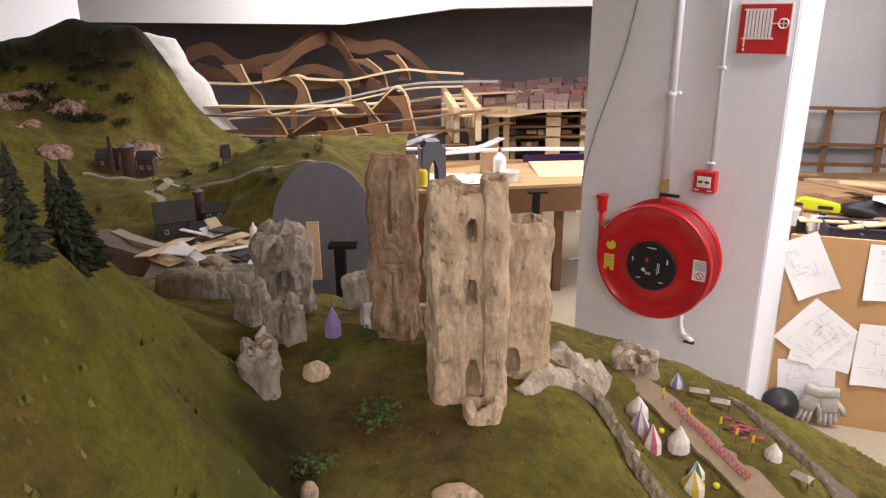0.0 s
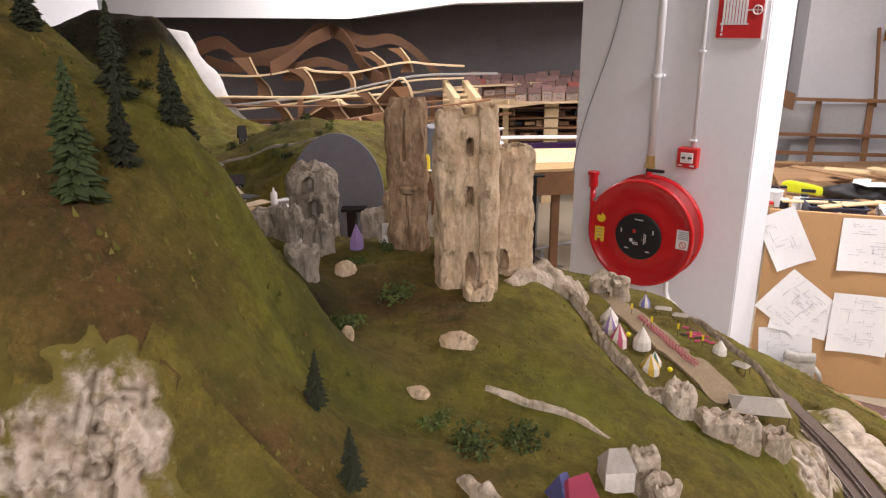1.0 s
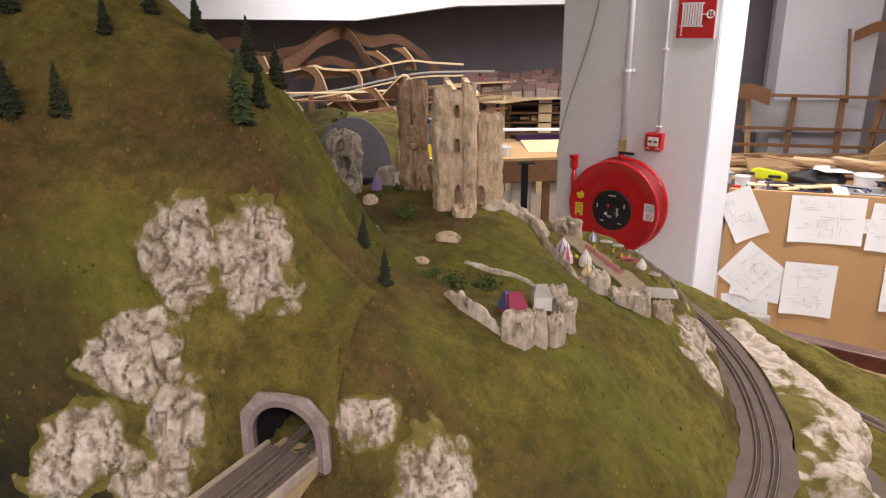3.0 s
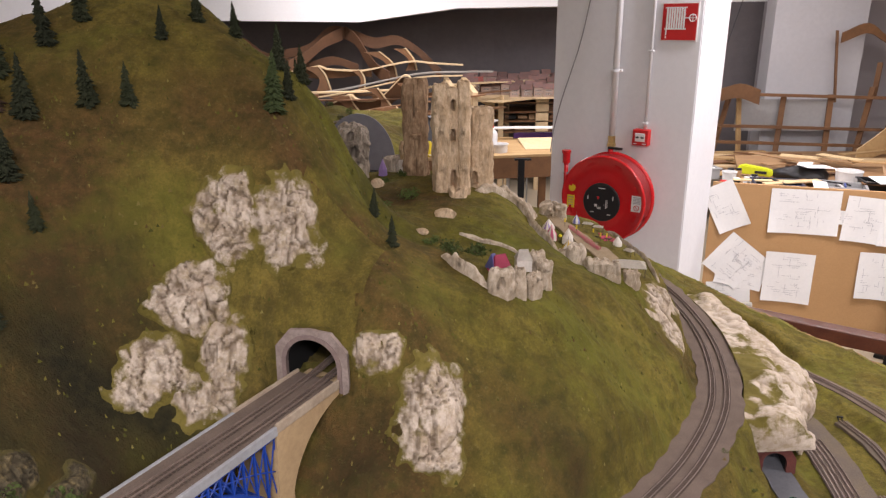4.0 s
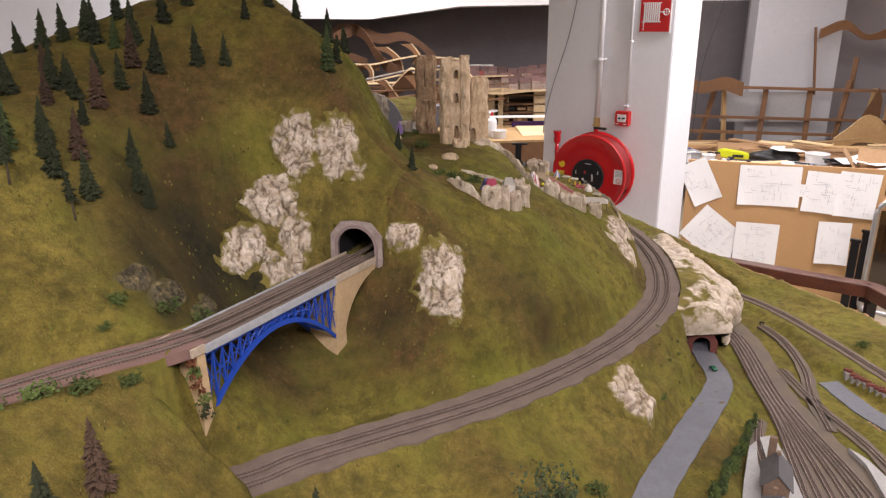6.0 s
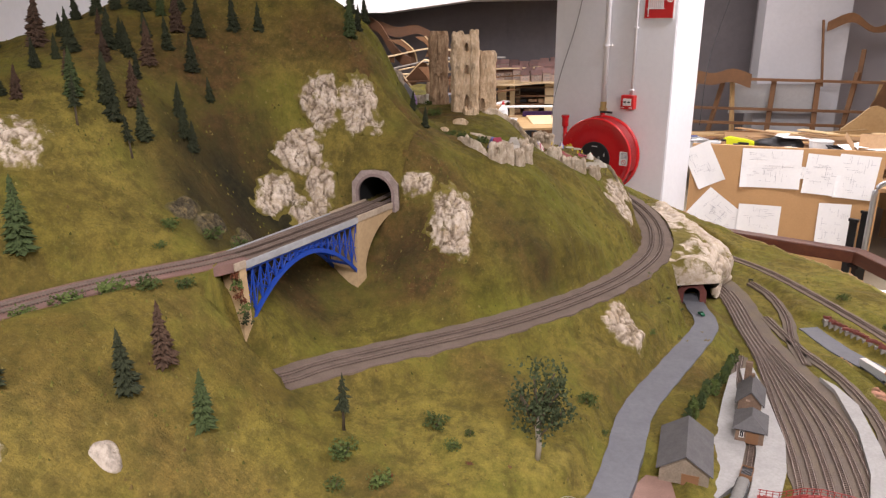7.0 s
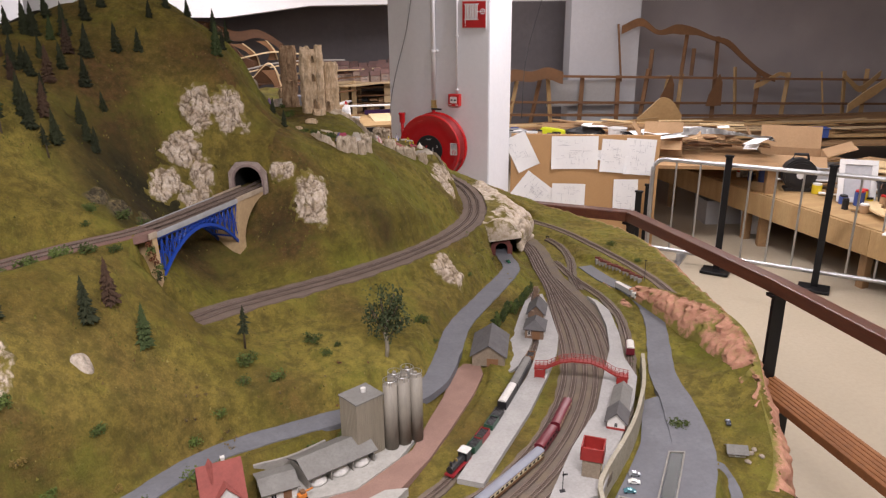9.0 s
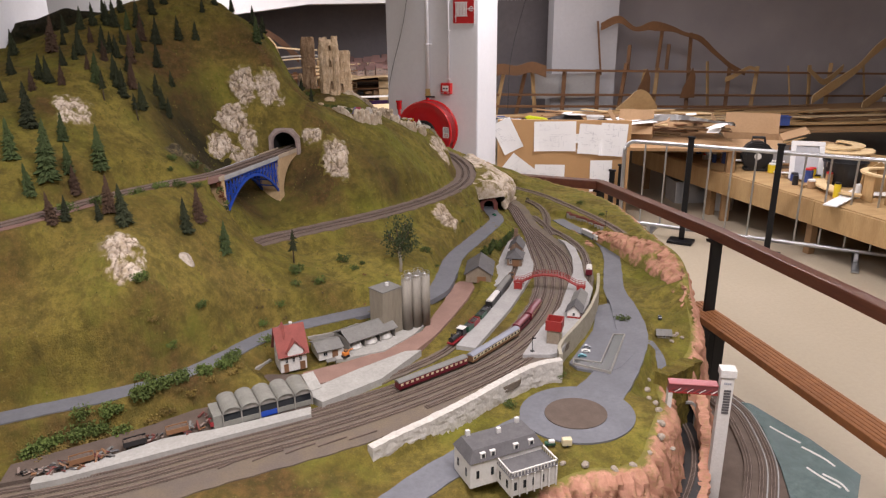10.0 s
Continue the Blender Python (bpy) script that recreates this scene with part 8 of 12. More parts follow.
# signal
sg_t = thing("signal_post", "slim black semaphore signal post", "signal", pose(0.475, -1.135, PLZ))
bm = bmesh.new()
cyl(bm, (0, 0, 0), (0, 0, 0.05), 0.001, seg=6)
part("post", bm, M["black_metal"], sg_t)
bm = bmesh.new()
box(bm, (0.004, 0, 0.042), (0.012, 0.0012, 0.004))
part("arm", bm, M["black_metal"], sg_t)
bm = bmesh.new()
box(bm, (0, 0, 0.001), (0.012, 0.008, 0.002))
part("base", bm, M["black_metal"], sg_t)


# road vehicles
def car(m, body, label, ln=0.028):
    t = thing("car", label, "car", m, "model cars")
    bm = bmesh.new()
    w, s = 0.0115, ln
    prof = [(-0.5, 0.002), (-0.5, 0.0055), (-0.44, 0.0065), (-0.27, 0.0068), (-0.14, 0.0095), (0.2, 0.0095), (0.36, 0.0066), (0.48, 0.006), (0.5, 0.003), (0.5, 0.002)]
    slab(bm, [(a * s, z) for a, z in prof], w, Matrix.Identity(4))
    bmesh.ops.bevel(bm, geom=bm.edges[:], offset=0.0006, segments=1, affect="EDGES")
    part("body", bm, body, t)
    bm = bmesh.new()
    slab(bm, [(a * s, z) for a, z in ((-0.235, 0.0071), (-0.135, 0.0091), (0.19, 0.0091), (0.31, 0.0071))], w + 0.0006, Matrix.Identity(4))
    part("window", bm, M["glass_dark"], t)
    for x in (-0.3, 0.3):
        for sg in (-1, 1):
            bm = bmesh.new()
            cyl(bm, (x * s, sg * 0.0045, 0.0022), (x * s, sg * 0.006, 0.0022), 0.0022, seg=10)
            part("wheel", bm, M["black_plastic"], t)
    return t


CAR_G, CAR_W, CAR_T = plain("car_grey", (0.3, 0.31, 0.33), 0.25, 0.3), plain("car_white", (0.7, 0.7, 0.66), 0.25), plain("car_teal", (0.08, 0.22, 0.25), 0.25, 0.3)
car(pose(0.690, -1.045, 0.805, 0, 0, 165), CAR_G, "silver-grey model car parked by the wall")
car(pose(0.676, -1.072, 0.805, 0, 0, 160), CAR_W, "white model car parked by the wall")
car(pose(0.652, -1.10, 0.805, 0, 0, 165), CAR_T, "teal model car parked by the wall")
car(pose(1.028, -0.894, h1(1.028, -0.894) + 0.002, 0, 0, 70), plain("car_dark", (0.03, 0.035, 0.04), 0.25), "dark model car on the grass")
car(pose(0.752, 0.235, 0.889, 0, 0, 100), plain("car_green", (0.01, 0.09, 0.045), 0.25), "dark green model car leaving the lane's tunnel")
lorry = thing("lorry", "articulated lorry with a grey box trailer", "lorry", pose(1.118, -0.045, 0.843, 0, 0, 102))
bm = bmesh.new()
box(bm, (-0.015, 0, 0.0165), (0.098, 0.0175, 0.019), 0, 0.0008)
part("trailer", bm, plain("trailer_grey", (0.4, 0.41, 0.43), 0.4), lorry, "grey box trailer")
bm = bmesh.new()
box(bm, (-0.015, 0, 0.0265), (0.098, 0.0178, 0.0012))
part("trailer_roof", bm, M["plaster"], lorry)
bm = bmesh.new()
box(bm, (-0.077, 0, 0.0125), (0.019, 0.017, 0.019), 0, 0.0015)
part("cab", bm, CAR_W, lorry, "white cab")
bm = bmesh.new()
box(bm, (-0.0862, 0, 0.0165), (0.0014, 0.0145, 0.006))
part("windscreen", bm, M["glass_dark"], lorry)
for x in (-0.078, -0.055, 0.018, 0.026):
    for sg in (-1, 1):
        bm = bmesh.new()
        cyl(bm, (x, sg * 0.006, 0.0035), (x, sg * 0.0085, 0.0035), 0.0035, seg=10)
        part("wheel", bm, M["black_plastic"], lorry)
# timber loading bank on the rear siding
bank = thing("loading_bank", "stone loading bank stacked with red-brown timber", "loading bank")
bm = bmesh.new()
LB = smooth_line([(1.125, 0.26, 0), (1.16, 0.14, 0), (1.195, 0.015, 0)], 0.02)
for p in LB:
    box(bm, (p[0] + 0.022, p[1], 0.852), (0.014, 0.026, 0.026), -14, 0.001)
part("bank_wall", bm, M["concrete"], bank)
M["timber_red"] = plain("timber_red", (0.2, 0.055, 0.04), 0.8, var=0.3)
for i in range(34):
    u = i / 33
    p = LB[int(u * (len(LB) - 1))]
    bm = bmesh.new()
    box(bm, (p[0] + 0.022 + rr.uniform(-0.006, 0.006), p[1] + rr.uniform(-0.006, 0.006), 0.868 + rr.uniform(0, 0.004)), (0.0035, 0.02, 0.008), rr.uniform(20, 80), 0.0005)
    part("timber", bm, M["timber_red"], bank)
# tall lamp post by the rear line
lp = thing("lamp_post", "tall thin dark lamp post by the rear line", "lamp post", pose(1.225, -0.01, 0.86))
bm = bmesh.new()
cyl(bm, (0, 0, 0), (0, 0, 0.085), 0.0011, 0.0008, 6)
part("post", bm, M["black_metal"], lp)
bm = bmesh.new()
box(bm, (0, 0, 0.085), (0.010, 0.003, 0.003))
part("lamp_head", bm, M["black_metal"], lp)
# buffer stops
for x, y, z, tn in ((1.05, 0.605, 0.856, 80), (1.262, -0.205, 0.862, 90)):
    bs = thing("buffer_stop", "black buffer stop at the track's end", "buffer stop", pose(x, y, z, 0, 0, tn), "buffer stops")
    bm = bmesh.new()
    for sg in (-1, 1):
        cyl(bm, (-0.008, sg * 0.0045, 0), (0.003, sg * 0.0045, 0.009), 0.001, seg=5)
        cyl(bm, (0.006, sg * 0.0045, 0), (0.003, sg * 0.0045, 0.010), 0.001, seg=5)
    part("frame", bm, M["black_metal"], bs)
    bm = bmesh.new()
    box(bm, (0.003, 0, 0.0095), (0.003, 0.016, 0.004))
    part("beam", bm, M["loco_black"], bs)

# ---- the grain works and goods yard ----
GZ = 0.866
M["pad_white"] = surface("pad_white", (0.38, 0.365, 0.335), (0.32, 0.31, 0.28), (0.22, 0.21, 0.185), 20, 120, 0.85, bump=0.15)
on_pad("brick_road", [(-0.20, -1.20), (0.0, -1.165), (0.13, -1.065), (0.215, -0.965), (0.285, -0.86), (0.385, -0.70), (0.435, -0.60), (0.44, -0.545), (0.395, -0.53), (0.345, -0.585), (0.30, -0.70), (0.245, -0.80), (0.18, -0.925), (0.05, -1.03), (-0.085, -1.085), (-0.2, -1.12)], 0.848, GZ, M["brick_road"], "dusty pink brick-paved works road", "road")
on_pad("works_pad", [(-0.105, -1.07), (0.04, -1.045), (0.145, -0.955), (0.195, -0.885), (0.225, -0.795), (0.14, -0.80), (0.0, -0.86), (-0.11, -0.96)], 0.848, GZ + 0.0035, M["pad_white"], "pale concrete pad under the silos", "pavement")
on_pad("loading_pad", [(-0.20, -1.235), (-0.155, -1.30), (0.01, -1.212), (0.15, -1.065), (0.10, -1.062), (-0.045, -1.14)], 0.848, GZ + 0.0035, M["pad_white"], "pale concrete loading strip", "pavement")
on_pad("goods_platform", [(-0.79, -1.495), (-0.735, -1.488), (-0.42, -1.405), (-0.185, -1.345), (-0.185, -1.31), (-0.41, -1.36), (-0.535, -1.375), (-0.74, -1.462), (-0.79, -1.468)], 0.845, GZ, M["pad_white"], "long narrow pale goods platform", "platform")
on_pad("goods_ground", [(-0.86, -1.47), (-0.74, -1.455), (-0.535, -1.368), (-0.41, -1.35), (-0.185, -1.30), (-0.2, -1.12), (-0.30, -1.10), (-0.46, -1.24), (-0.60, -1.31), (-0.86, -1.40)], 0.84, 0.8615, M["earth"], "dark trodden earth of the goods yard", "ground")
# silos
SIL = surface("silo_metal", (0.24, 0.215, 0.175), (0.19, 0.17, 0.14), (0.11, 0.098, 0.08), 14, 90, 0.6, 0.0, bump=0.1, stretch=(1, 1, 0.2))
silo = thing("grain_silo", "cluster of tall grey-beige grain silos with railings", "silo")
for i, (x, y) in enumerate([(0.135, -0.905), (0.167, -0.892), (0.198, -0.878), (0.150, -0.868), (0.182, -0.853)]):
    bm = bmesh.new()
    cyl(bm, (x, y, GZ), (x, y, 1.035), 0.0168, seg=28)
    cyl(bm, (x, y, 1.035), (x, y, 1.042), 0.0168, 0.005, 28)
    o = part("silo_tube", bm, SIL, silo, "", True)
    md = o.data
    for p in md.polygons:
        p.use_smooth = abs(p.normal.z) < 0.3
    bm = bmesh.new()
    tube(bm, [(x + 0.0158 * math.cos(a), y + 0.0158 * math.sin(a), 1.048) for a in np.linspace(0, math.tau, 17)[:-1]], 0.0007, 5, True)
    for a in np.linspace(0, math.tau, 9)[:-1]:
        cyl(bm, (x + 0.0158 * math.cos(a), y + 0.0158 * math.sin(a), 1.034), (x + 0.0158 * math.cos(a), y + 0.0158 * math.sin(a), 1.048), 0.0005, seg=4)
    part("railing", bm, M["steel"], silo)
    bm = bmesh.new()
    cyl(bm, (x, y, 1.04), (x, y, 1.047), 0.005, seg=10)
    part("hatch", bm, SIL, silo)
el = thing("grain_elevator", "tall beige ribbed grain elevator block", "elevator", pose(0.068, -0.905, GZ, 0, 0, 32))
EL = surface("elevator_sheet", (0.27, 0.235, 0.18), (0.23, 0.2, 0.15), (0.16, 0.135, 0.1), 12, 80, 0.7, bump=0.15, stretch=(1, 1, 0.2))
bm = bmesh.new()
box(bm, (0, 0, 0.075), (0.076, 0.066, 0.15), 0, 0.0008)
part("body", bm, EL, el)
for sg in (-1, 1):
    for k in range(13):
        u = (k - 6) * 0.0055
        bm = bmesh.new()
        box(bm, (u, sg * 0.0333, 0.075), (0.0016, 0.0012, 0.15))
        part("rib", bm, EL, el)
        if abs(u) < 0.03:
            bm = bmesh.new()
            box(bm, (sg * 0.0383, u, 0.075), (0.0012, 0.0016, 0.15))
            part("rib", bm, EL, el)
bm = bmesh.new()
box(bm, (0, 0, 0.1512), (0.079, 0.069, 0.003))
part("flat_roof", bm, M["roof_grey"], el)
bm = bmesh.new()
cyl(bm, (0.01, 0.005, 0.152), (0.01, 0.005, 0.162), 0.006, seg=12)
part("roof_vent", bm, M["plaster"], el)
# open storage bays
by = thing("storage_bays", "open storage shed with grey roof and white heaps", "shed", pose(-0.005, -0.955, GZ + 0.003, 0, 0, 27))
W_, D2, H_ = 0.165, 0.085, 0.036
for k in range(4):
    bm = bmesh.new()
    box(bm, (-W_ / 2 + W_ * k / 3, 0, H_ / 2), (0.003, D2, H_))
    part("partition", bm, M["concrete"], by)
bm = bmesh.new()
box(bm, (0, D2 / 2, H_ / 2), (W_, 0.003, H_))
part("back_wall", bm, M["concrete"], by)
bm = bmesh.new()
slab(bm, [(-D2 / 2 - 0.008, H_ - 0.002), (0, H_ + 0.022), (D2 / 2 + 0.008, H_ - 0.002), (D2 / 2 + 0.008, H_ - 0.005), (0, H_ + 0.019), (-D2 / 2 - 0.008, H_ - 0.005)], W_ + 0.012, pose(0, 0, 0, 0, 0, 90))
part("roof", bm, M["roof_grey"], by)
for k in range(3):
    bm = bmesh.new()
    bmesh.ops.create_icosphere(bm, subdivisions=3, radius=1)
    for v in bm.verts:
        n_ = 1 + 0.12 * noise.noise(v.co * 2 + Vector((k, 0, 0)))
        v.co = Vector((v.co.x * 0.024 * n_ - W_ / 2 + W_ * (k + 0.5) / 3, v.co.y * 0.024 - 0.022, max(0, v.co.z) * 0.026 * n_))
    part("grain_mound", bm, M["plaster"], by, "white heaped grain", True)
# half-timbered house
hh_ = gable_house("half_timbered_house", "white half-timbered house with a steep red tiled roof", "house", -0.232, -1.07, GZ, 0.075, 0.066, 0.062, 0.062, 15, M["plaster"], M["roof_red"],
                  [("s", -0.02, 0.035, 0.004, 0.007), ("s", 0.0, 0.035, 0.004, 0.007), ("s", 0.02, 0.035, 0.004, 0.007), ("w", -0.015, 0.035, 0.004, 0.007), ("w", 0.012, 0.035, 0.004, 0.007)], [("s", 0.025, 0.012, 0.007, 0.012), ("s", -0.022, 0.012, 0.006, 0.012)], (0.01, 0.012), 0.007)
bm = bmesh.new()
for k in range(5):
    box(bm, (-0.032 + 0.016 * k, -0.0358, 0.049), (0.0014, 0.0016, 0.014))
box(bm, (0, -0.0358, 0.0435), (0.076, 0.0016, 0.0014))
part("timber_frame", bm, M["dark_ply"], hh_, "dark timber framing")
bm = bmesh.new()
slab(bm, [(-0.022, 0), (0.022, 0), (0.022, 0.012), (0, 0.036), (-0.022, 0.012)], 0.03, pose(0.005, -0.026, 0.052))
part("dormer", bm, M["plaster"], hh_)
bm = bmesh.new()
slab(bm, [(-0.027, 0.008), (0, 0.040), (0.027, 0.008), (0.027, 0.011), (0, 0.0435), (-0.027, 0.011)], 0.036, pose(0.005, -0.026, 0.052))
part("dormer_roof", bm, M["roof_red"], hh_)
bm = bmesh.new()
cyl(bm, (-0.018, 0.0, 0.095), (-0.018, 0.0, 0.142), 0.021, 0.001, 4)
part("spire", bm, M["roof_red"], hh_)
gable_house("works_annex", "low grey-roofed timber-framed annex", "shed", -0.128, -1.015, GZ, 0.07, 0.075, 0.030, 0.012, 15, M["plaster"], M["roof_grey"], [("s", -0.015, 0.018, 0.006, 0.006)], [("s", 0.014, 0.012, 0.008, 0.011)], None, 0.006)
ws = thing("work_table", "small grey canopy table outside the annex", "table", pose(-0.118, -1.085, GZ))
bm = bmesh.new()
box(bm, (0, 0, 0.012), (0.03, 0.02, 0.002), 15)
part("top", bm, M["roof_grey"], ws)
for sx in (-1, 1):
    for sy in (-1, 1):
        bm = bmesh.new()
        box(bm, (sx * 0.012, sy * 0.007, 0.0055), (0.0014, 0.0014, 0.011))
        part("leg", bm, M["black_metal"], ws)
ex = thing("excavator", "small orange model excavator", "excavator", pose(-0.075, -1.06, GZ + 0.003, 0, 0, 30))
OR = plain("orange_paint", (0.6, 0.2, 0.04), 0.5)
for c_, s_, nm, mm_ in (((0, 0, 0.004), (0.022, 0.014, 0.006), "track_unit", M["loco_black"]), ((0, 0, 0.013), (0.018, 0.013, 0.010), "cab", OR), ((0.002, 0.0, 0.021), (0.010, 0.010, 0.007), "cab_top", M["dark_ply"]), ((0.017, 0, 0.019), (0.02, 0.003, 0.003), "boom", OR)):
    bm = bmesh.new()
    box(bm, c_, s_, 0, 0.0008)
    part(nm, bm, mm_, ex)
# goods shed with five barrel roofs
gs = thing("goods_shed", "grey goods shed with five barrel-vaulted roofs", "shed", pose(-0.300, -1.285, GZ - 0.003, 0, 0, 16))
GL, GD, GH = 0.225, 0.088, 0.036
M["shed_roof"] = surface("shed_roof", (0.23, 0.225, 0.195), (0.185, 0.18, 0.155), (0.12, 0.115, 0.1), 22, 110, 0.8, bump=0.2)
for k in range(5):
    x0 = -GL / 2 + GL * (k + 0.5) / 5
    bm = bmesh.new()
    arc = [(GL / 10 * math.cos(a), 0.015 * math.sin(a)) for a in np.linspace(0, math.pi, 13)]
    inner = [(x * 0.94, z - 0.0018) for x, z in arc[::-1]]
    slab(bm, arc + inner, GD, pose(x0, 0, GH))
    bmesh.ops.triangulate(bm, faces=bm.faces[:])
    part("barrel_roof", bm, M["shed_roof"], gs)
    bm = bmesh.new()
    slab(bm, [(x * 0.93, z - 0.001) for x, z in arc], 0.0015, pose(x0, -GD / 2 + 0.004, GH))
    part("gable_panel", bm, M["concrete"], gs)
    bm = bmesh.new()
    box(bm, (x0, -GD / 2 + 0.004, 0.024), (GL / 5 * 0.86, 0.0012, 0.016))
    part("window", bm, M["glass_dark"], gs)
    bm = bmesh.new()
    box(bm, (x0, -GD / 2 + 0.003, 0.009), (GL / 5 * 0.92, 0.002, 0.014))
    part("panel", bm, M["blue"] if k == 2 else M["shed_roof"], gs)
for k in range(6):
    bm = bmesh.new()
    box(bm, (-GL / 2 + GL * k / 5, -GD / 2 + 0.002, GH / 2), (0.003, 0.003, GH))
    part("column", bm, M["concrete"], gs)
bm = bmesh.new()
box(bm, (0, 0.003, GH / 2), (GL * 0.985, GD * 0.86, GH - 0.001))
part("core", bm, M["loco_black"], gs)
bm = bmesh.new()
box(bm, (-GL / 2 - 0.012, -0.005, 0.018), (0.022, GD * 0.8, 0.036), 0, 0.001)
part("lean_to", bm, M["shed_roof"], gs)
bm = bmesh.new()
box(bm, (0, 0, 0), (0.034, 0.06, 0.0025))
solo("ramp_panel", bm, M["pad_white"], "white panel leaning beside the goods shed", "panel", at=pose(-0.178, -1.205, GZ + 0.016, 24, 0, 22))
wall_along("yard_wall", [(-0.46, -1.225), (-0.37, -1.14), (-0.29, -1.05)], 0.86, 0.884, 0.008, M["concrete"], "dark stone wall behind the goods yard", 0.001)
wall_along("yard_wall", [(-0.18, -0.95), (-0.10, -0.93), (-0.02, -0.885)], 0.86, 0.895, 0.006, M["concrete"], "low concrete wall behind the works", 0.0006)
# scrap heaps and low wagons on the goods platform
SCR = [M["dark_ply"], M["roof_grey"], M["loco_black"], M["brick_red"], M["rail"], M["slate"]]
def scrap(x, y, r, n, seed, label):
    rnd = random.Random(seed)
    t = thing("scrap_heap", label, "scrap heap", pose(x, y, GZ), "scrap heaps")
    for k in range(n):
        bm = bmesh.new()
        q = rnd.random() ** 0.5 * r
        a = rnd.uniform(0, 6.28)
        mm = pose(q * math.cos(a) * 1.6, q * math.sin(a) * 0.7, rnd.uniform(0.001, 0.016) * (1 - q / r * 0.7), rnd.uniform(-40, 40), rnd.uniform(-40, 40), rnd.uniform(0, 180))
        box(bm, (0, 0, 0), (rnd.uniform(0.008, 0.03), rnd.uniform(0.002, 0.006), rnd.uniform(0.0015, 0.005)), 0, 0, mm)
        part("scrap_piece", bm, rnd.choice(SCR), t)
for i, (x, y, r, n) in enumerate([(-0.475, -1.352, 0.02, 16), (-0.735, -1.445, 0.028, 30), (-0.655, -1.418, 0.024, 22), (-0.56, -1.37, 0.02, 18), (-0.43, -1.335, 0.014, 8), (-0.80, -1.45, 0.02, 14), (-0.43, -1.29, 0.02, 14)]):
    scrap(x, y, r, n, 500 + i, "heap of rusty scrap metal on the goods platform")
for i, (x, y, c) in enumerate([(-0.505, -1.358, "dark_ply"), (-0.595, -1.39, "loco_black"), (-0.70, -1.435, "dark_ply"), (-0.42, -1.348, "loco_red")]):
    open_wagon(pose(x, y, GZ, 0, 0, 17), 0.05 if i < 3 else 0.02, M[c], M["earth"], "low dark goods wagon body loaded with scrap", 0.009, "scrap wagons")
for i in range(5):
    bm = bmesh.new()
    x = -0.10 - 0.075 * i
    tube(bm, [(x, -1.46 - 0.012 * i, 0.853), (x + 0.035, -1.449 - 0.01 * i, 0.853), (x + 0.07, -1.437 - 0.01 * i, 0.853)], 0.002, 6)
    solo("spare_rail", bm, M["sleeper"], "length of spare track lying in the yard", "track", "spare tracks")

for i, (x, y, r) in enumerate([(-0.782, -1.291, 0.034), (-0.742, -1.281, 0.03), (-0.715, -1.259, 0.026), (-0.64, -1.24, 0.03), (-0.605, -1.224, 0.032), (-0.579, -1.198, 0.022), (-0.549, -1.195, 0.026), (-0.50, -1.17, 0.022), (-0.451, -1.139, 0.026), (-0.432, -1.108, 0.022), (-0.841, -1.304, 0.03), (-0.648, -1.045, 0.024), (-0.515, -0.96, 0.02), (-0.69, -1.29, 0.028), (-0.87, -1.34, 0.034)]):
    x, y = x + 0.045, y - 0.02
    bush(x, y, r, r * 0.9, "leaf_bright" if i % 3 else "leaf", "dense green roadside shrub above the goods yard", "roadside shrubs", 700 + i, 34)
    bush(x + 0.02, y - 0.02, r * 0.7, r * 0.5, "leaf_dry", "dry yellowish scrub below the roadside", "roadside scrub", 730 + i, 20)

# ---- the south-east corner: mansion, harbour and cliff ----
SZ = 0.805
mn = thing("mansion", "white mansion with dark mansard roofs and a balustraded terrace", "house", pose(0.245, -1.605, SZ, 0, 0, 12))
for cx, cy, w, d, hgt in ((-0.005, 0.022, 0.185, 0.085, 0.066), (0.03, -0.05, 0.118, 0.065, 0.05)):
    bm = bmesh.new()
    box(bm, (cx, cy, hgt / 2), (w, d, hgt), 0, 0.0008)
    part("wall", bm, M["plaster"], mn)
    bm = bmesh.new()
    a = [bm.verts.new((cx + sx * (w / 2 + 0.003), cy + sy * (d / 2 + 0.003), hgt)) for sx, sy in ((-1, -1), (1, -1), (1, 1), (-1, 1))]
    rh = 0.026 if cx < 0 else 0.006
    b = [bm.verts.new((cx + sx * (w / 2 - 0.012), cy + sy * (d / 2 - 0.012), hgt + rh)) for sx, sy in ((-1, -1), (1, -1), (1, 1), (-1, 1))]
    for i in range(4):
        bm.faces.new((a[i], a[(i + 1) % 4], b[(i + 1) % 4], b[i]))
    bm.faces.new(b)
    bm.faces.new(a[::-1])
    bmesh.ops.recalc_face_normals(bm, faces=bm.faces[:])
    part("mansard_roof", bm, M["slate"], mn)
    for k in range(5 if cx < 0 else 4):
        bm = bmesh.new()
        box(bm, (cx - w / 2 + w * (k + 0.5) / 5, cy - d / 2, hgt * 0.5), (0.007, 0.002, 0.02))
        part("window", bm, M["glass_dark"], mn)
    for k in range(2):
        bm = bmesh.new()
        box(bm, (cx - w / 2, cy - d / 4 + d / 2 * k, hgt * 0.5), (0.002, 0.007, 0.02))
        part("window", bm, M["glass_dark"], mn)
for sx, sy in ((-0.07, 0.05), (0.0, 0.03), (0.06, 0.05)):
    bm = bmesh.new()
    box(bm, (sx, sy, 0.094), (0.010, 0.008, 0.022), 0, 0.0006)
    part("chimney", bm, M["plaster"], mn)
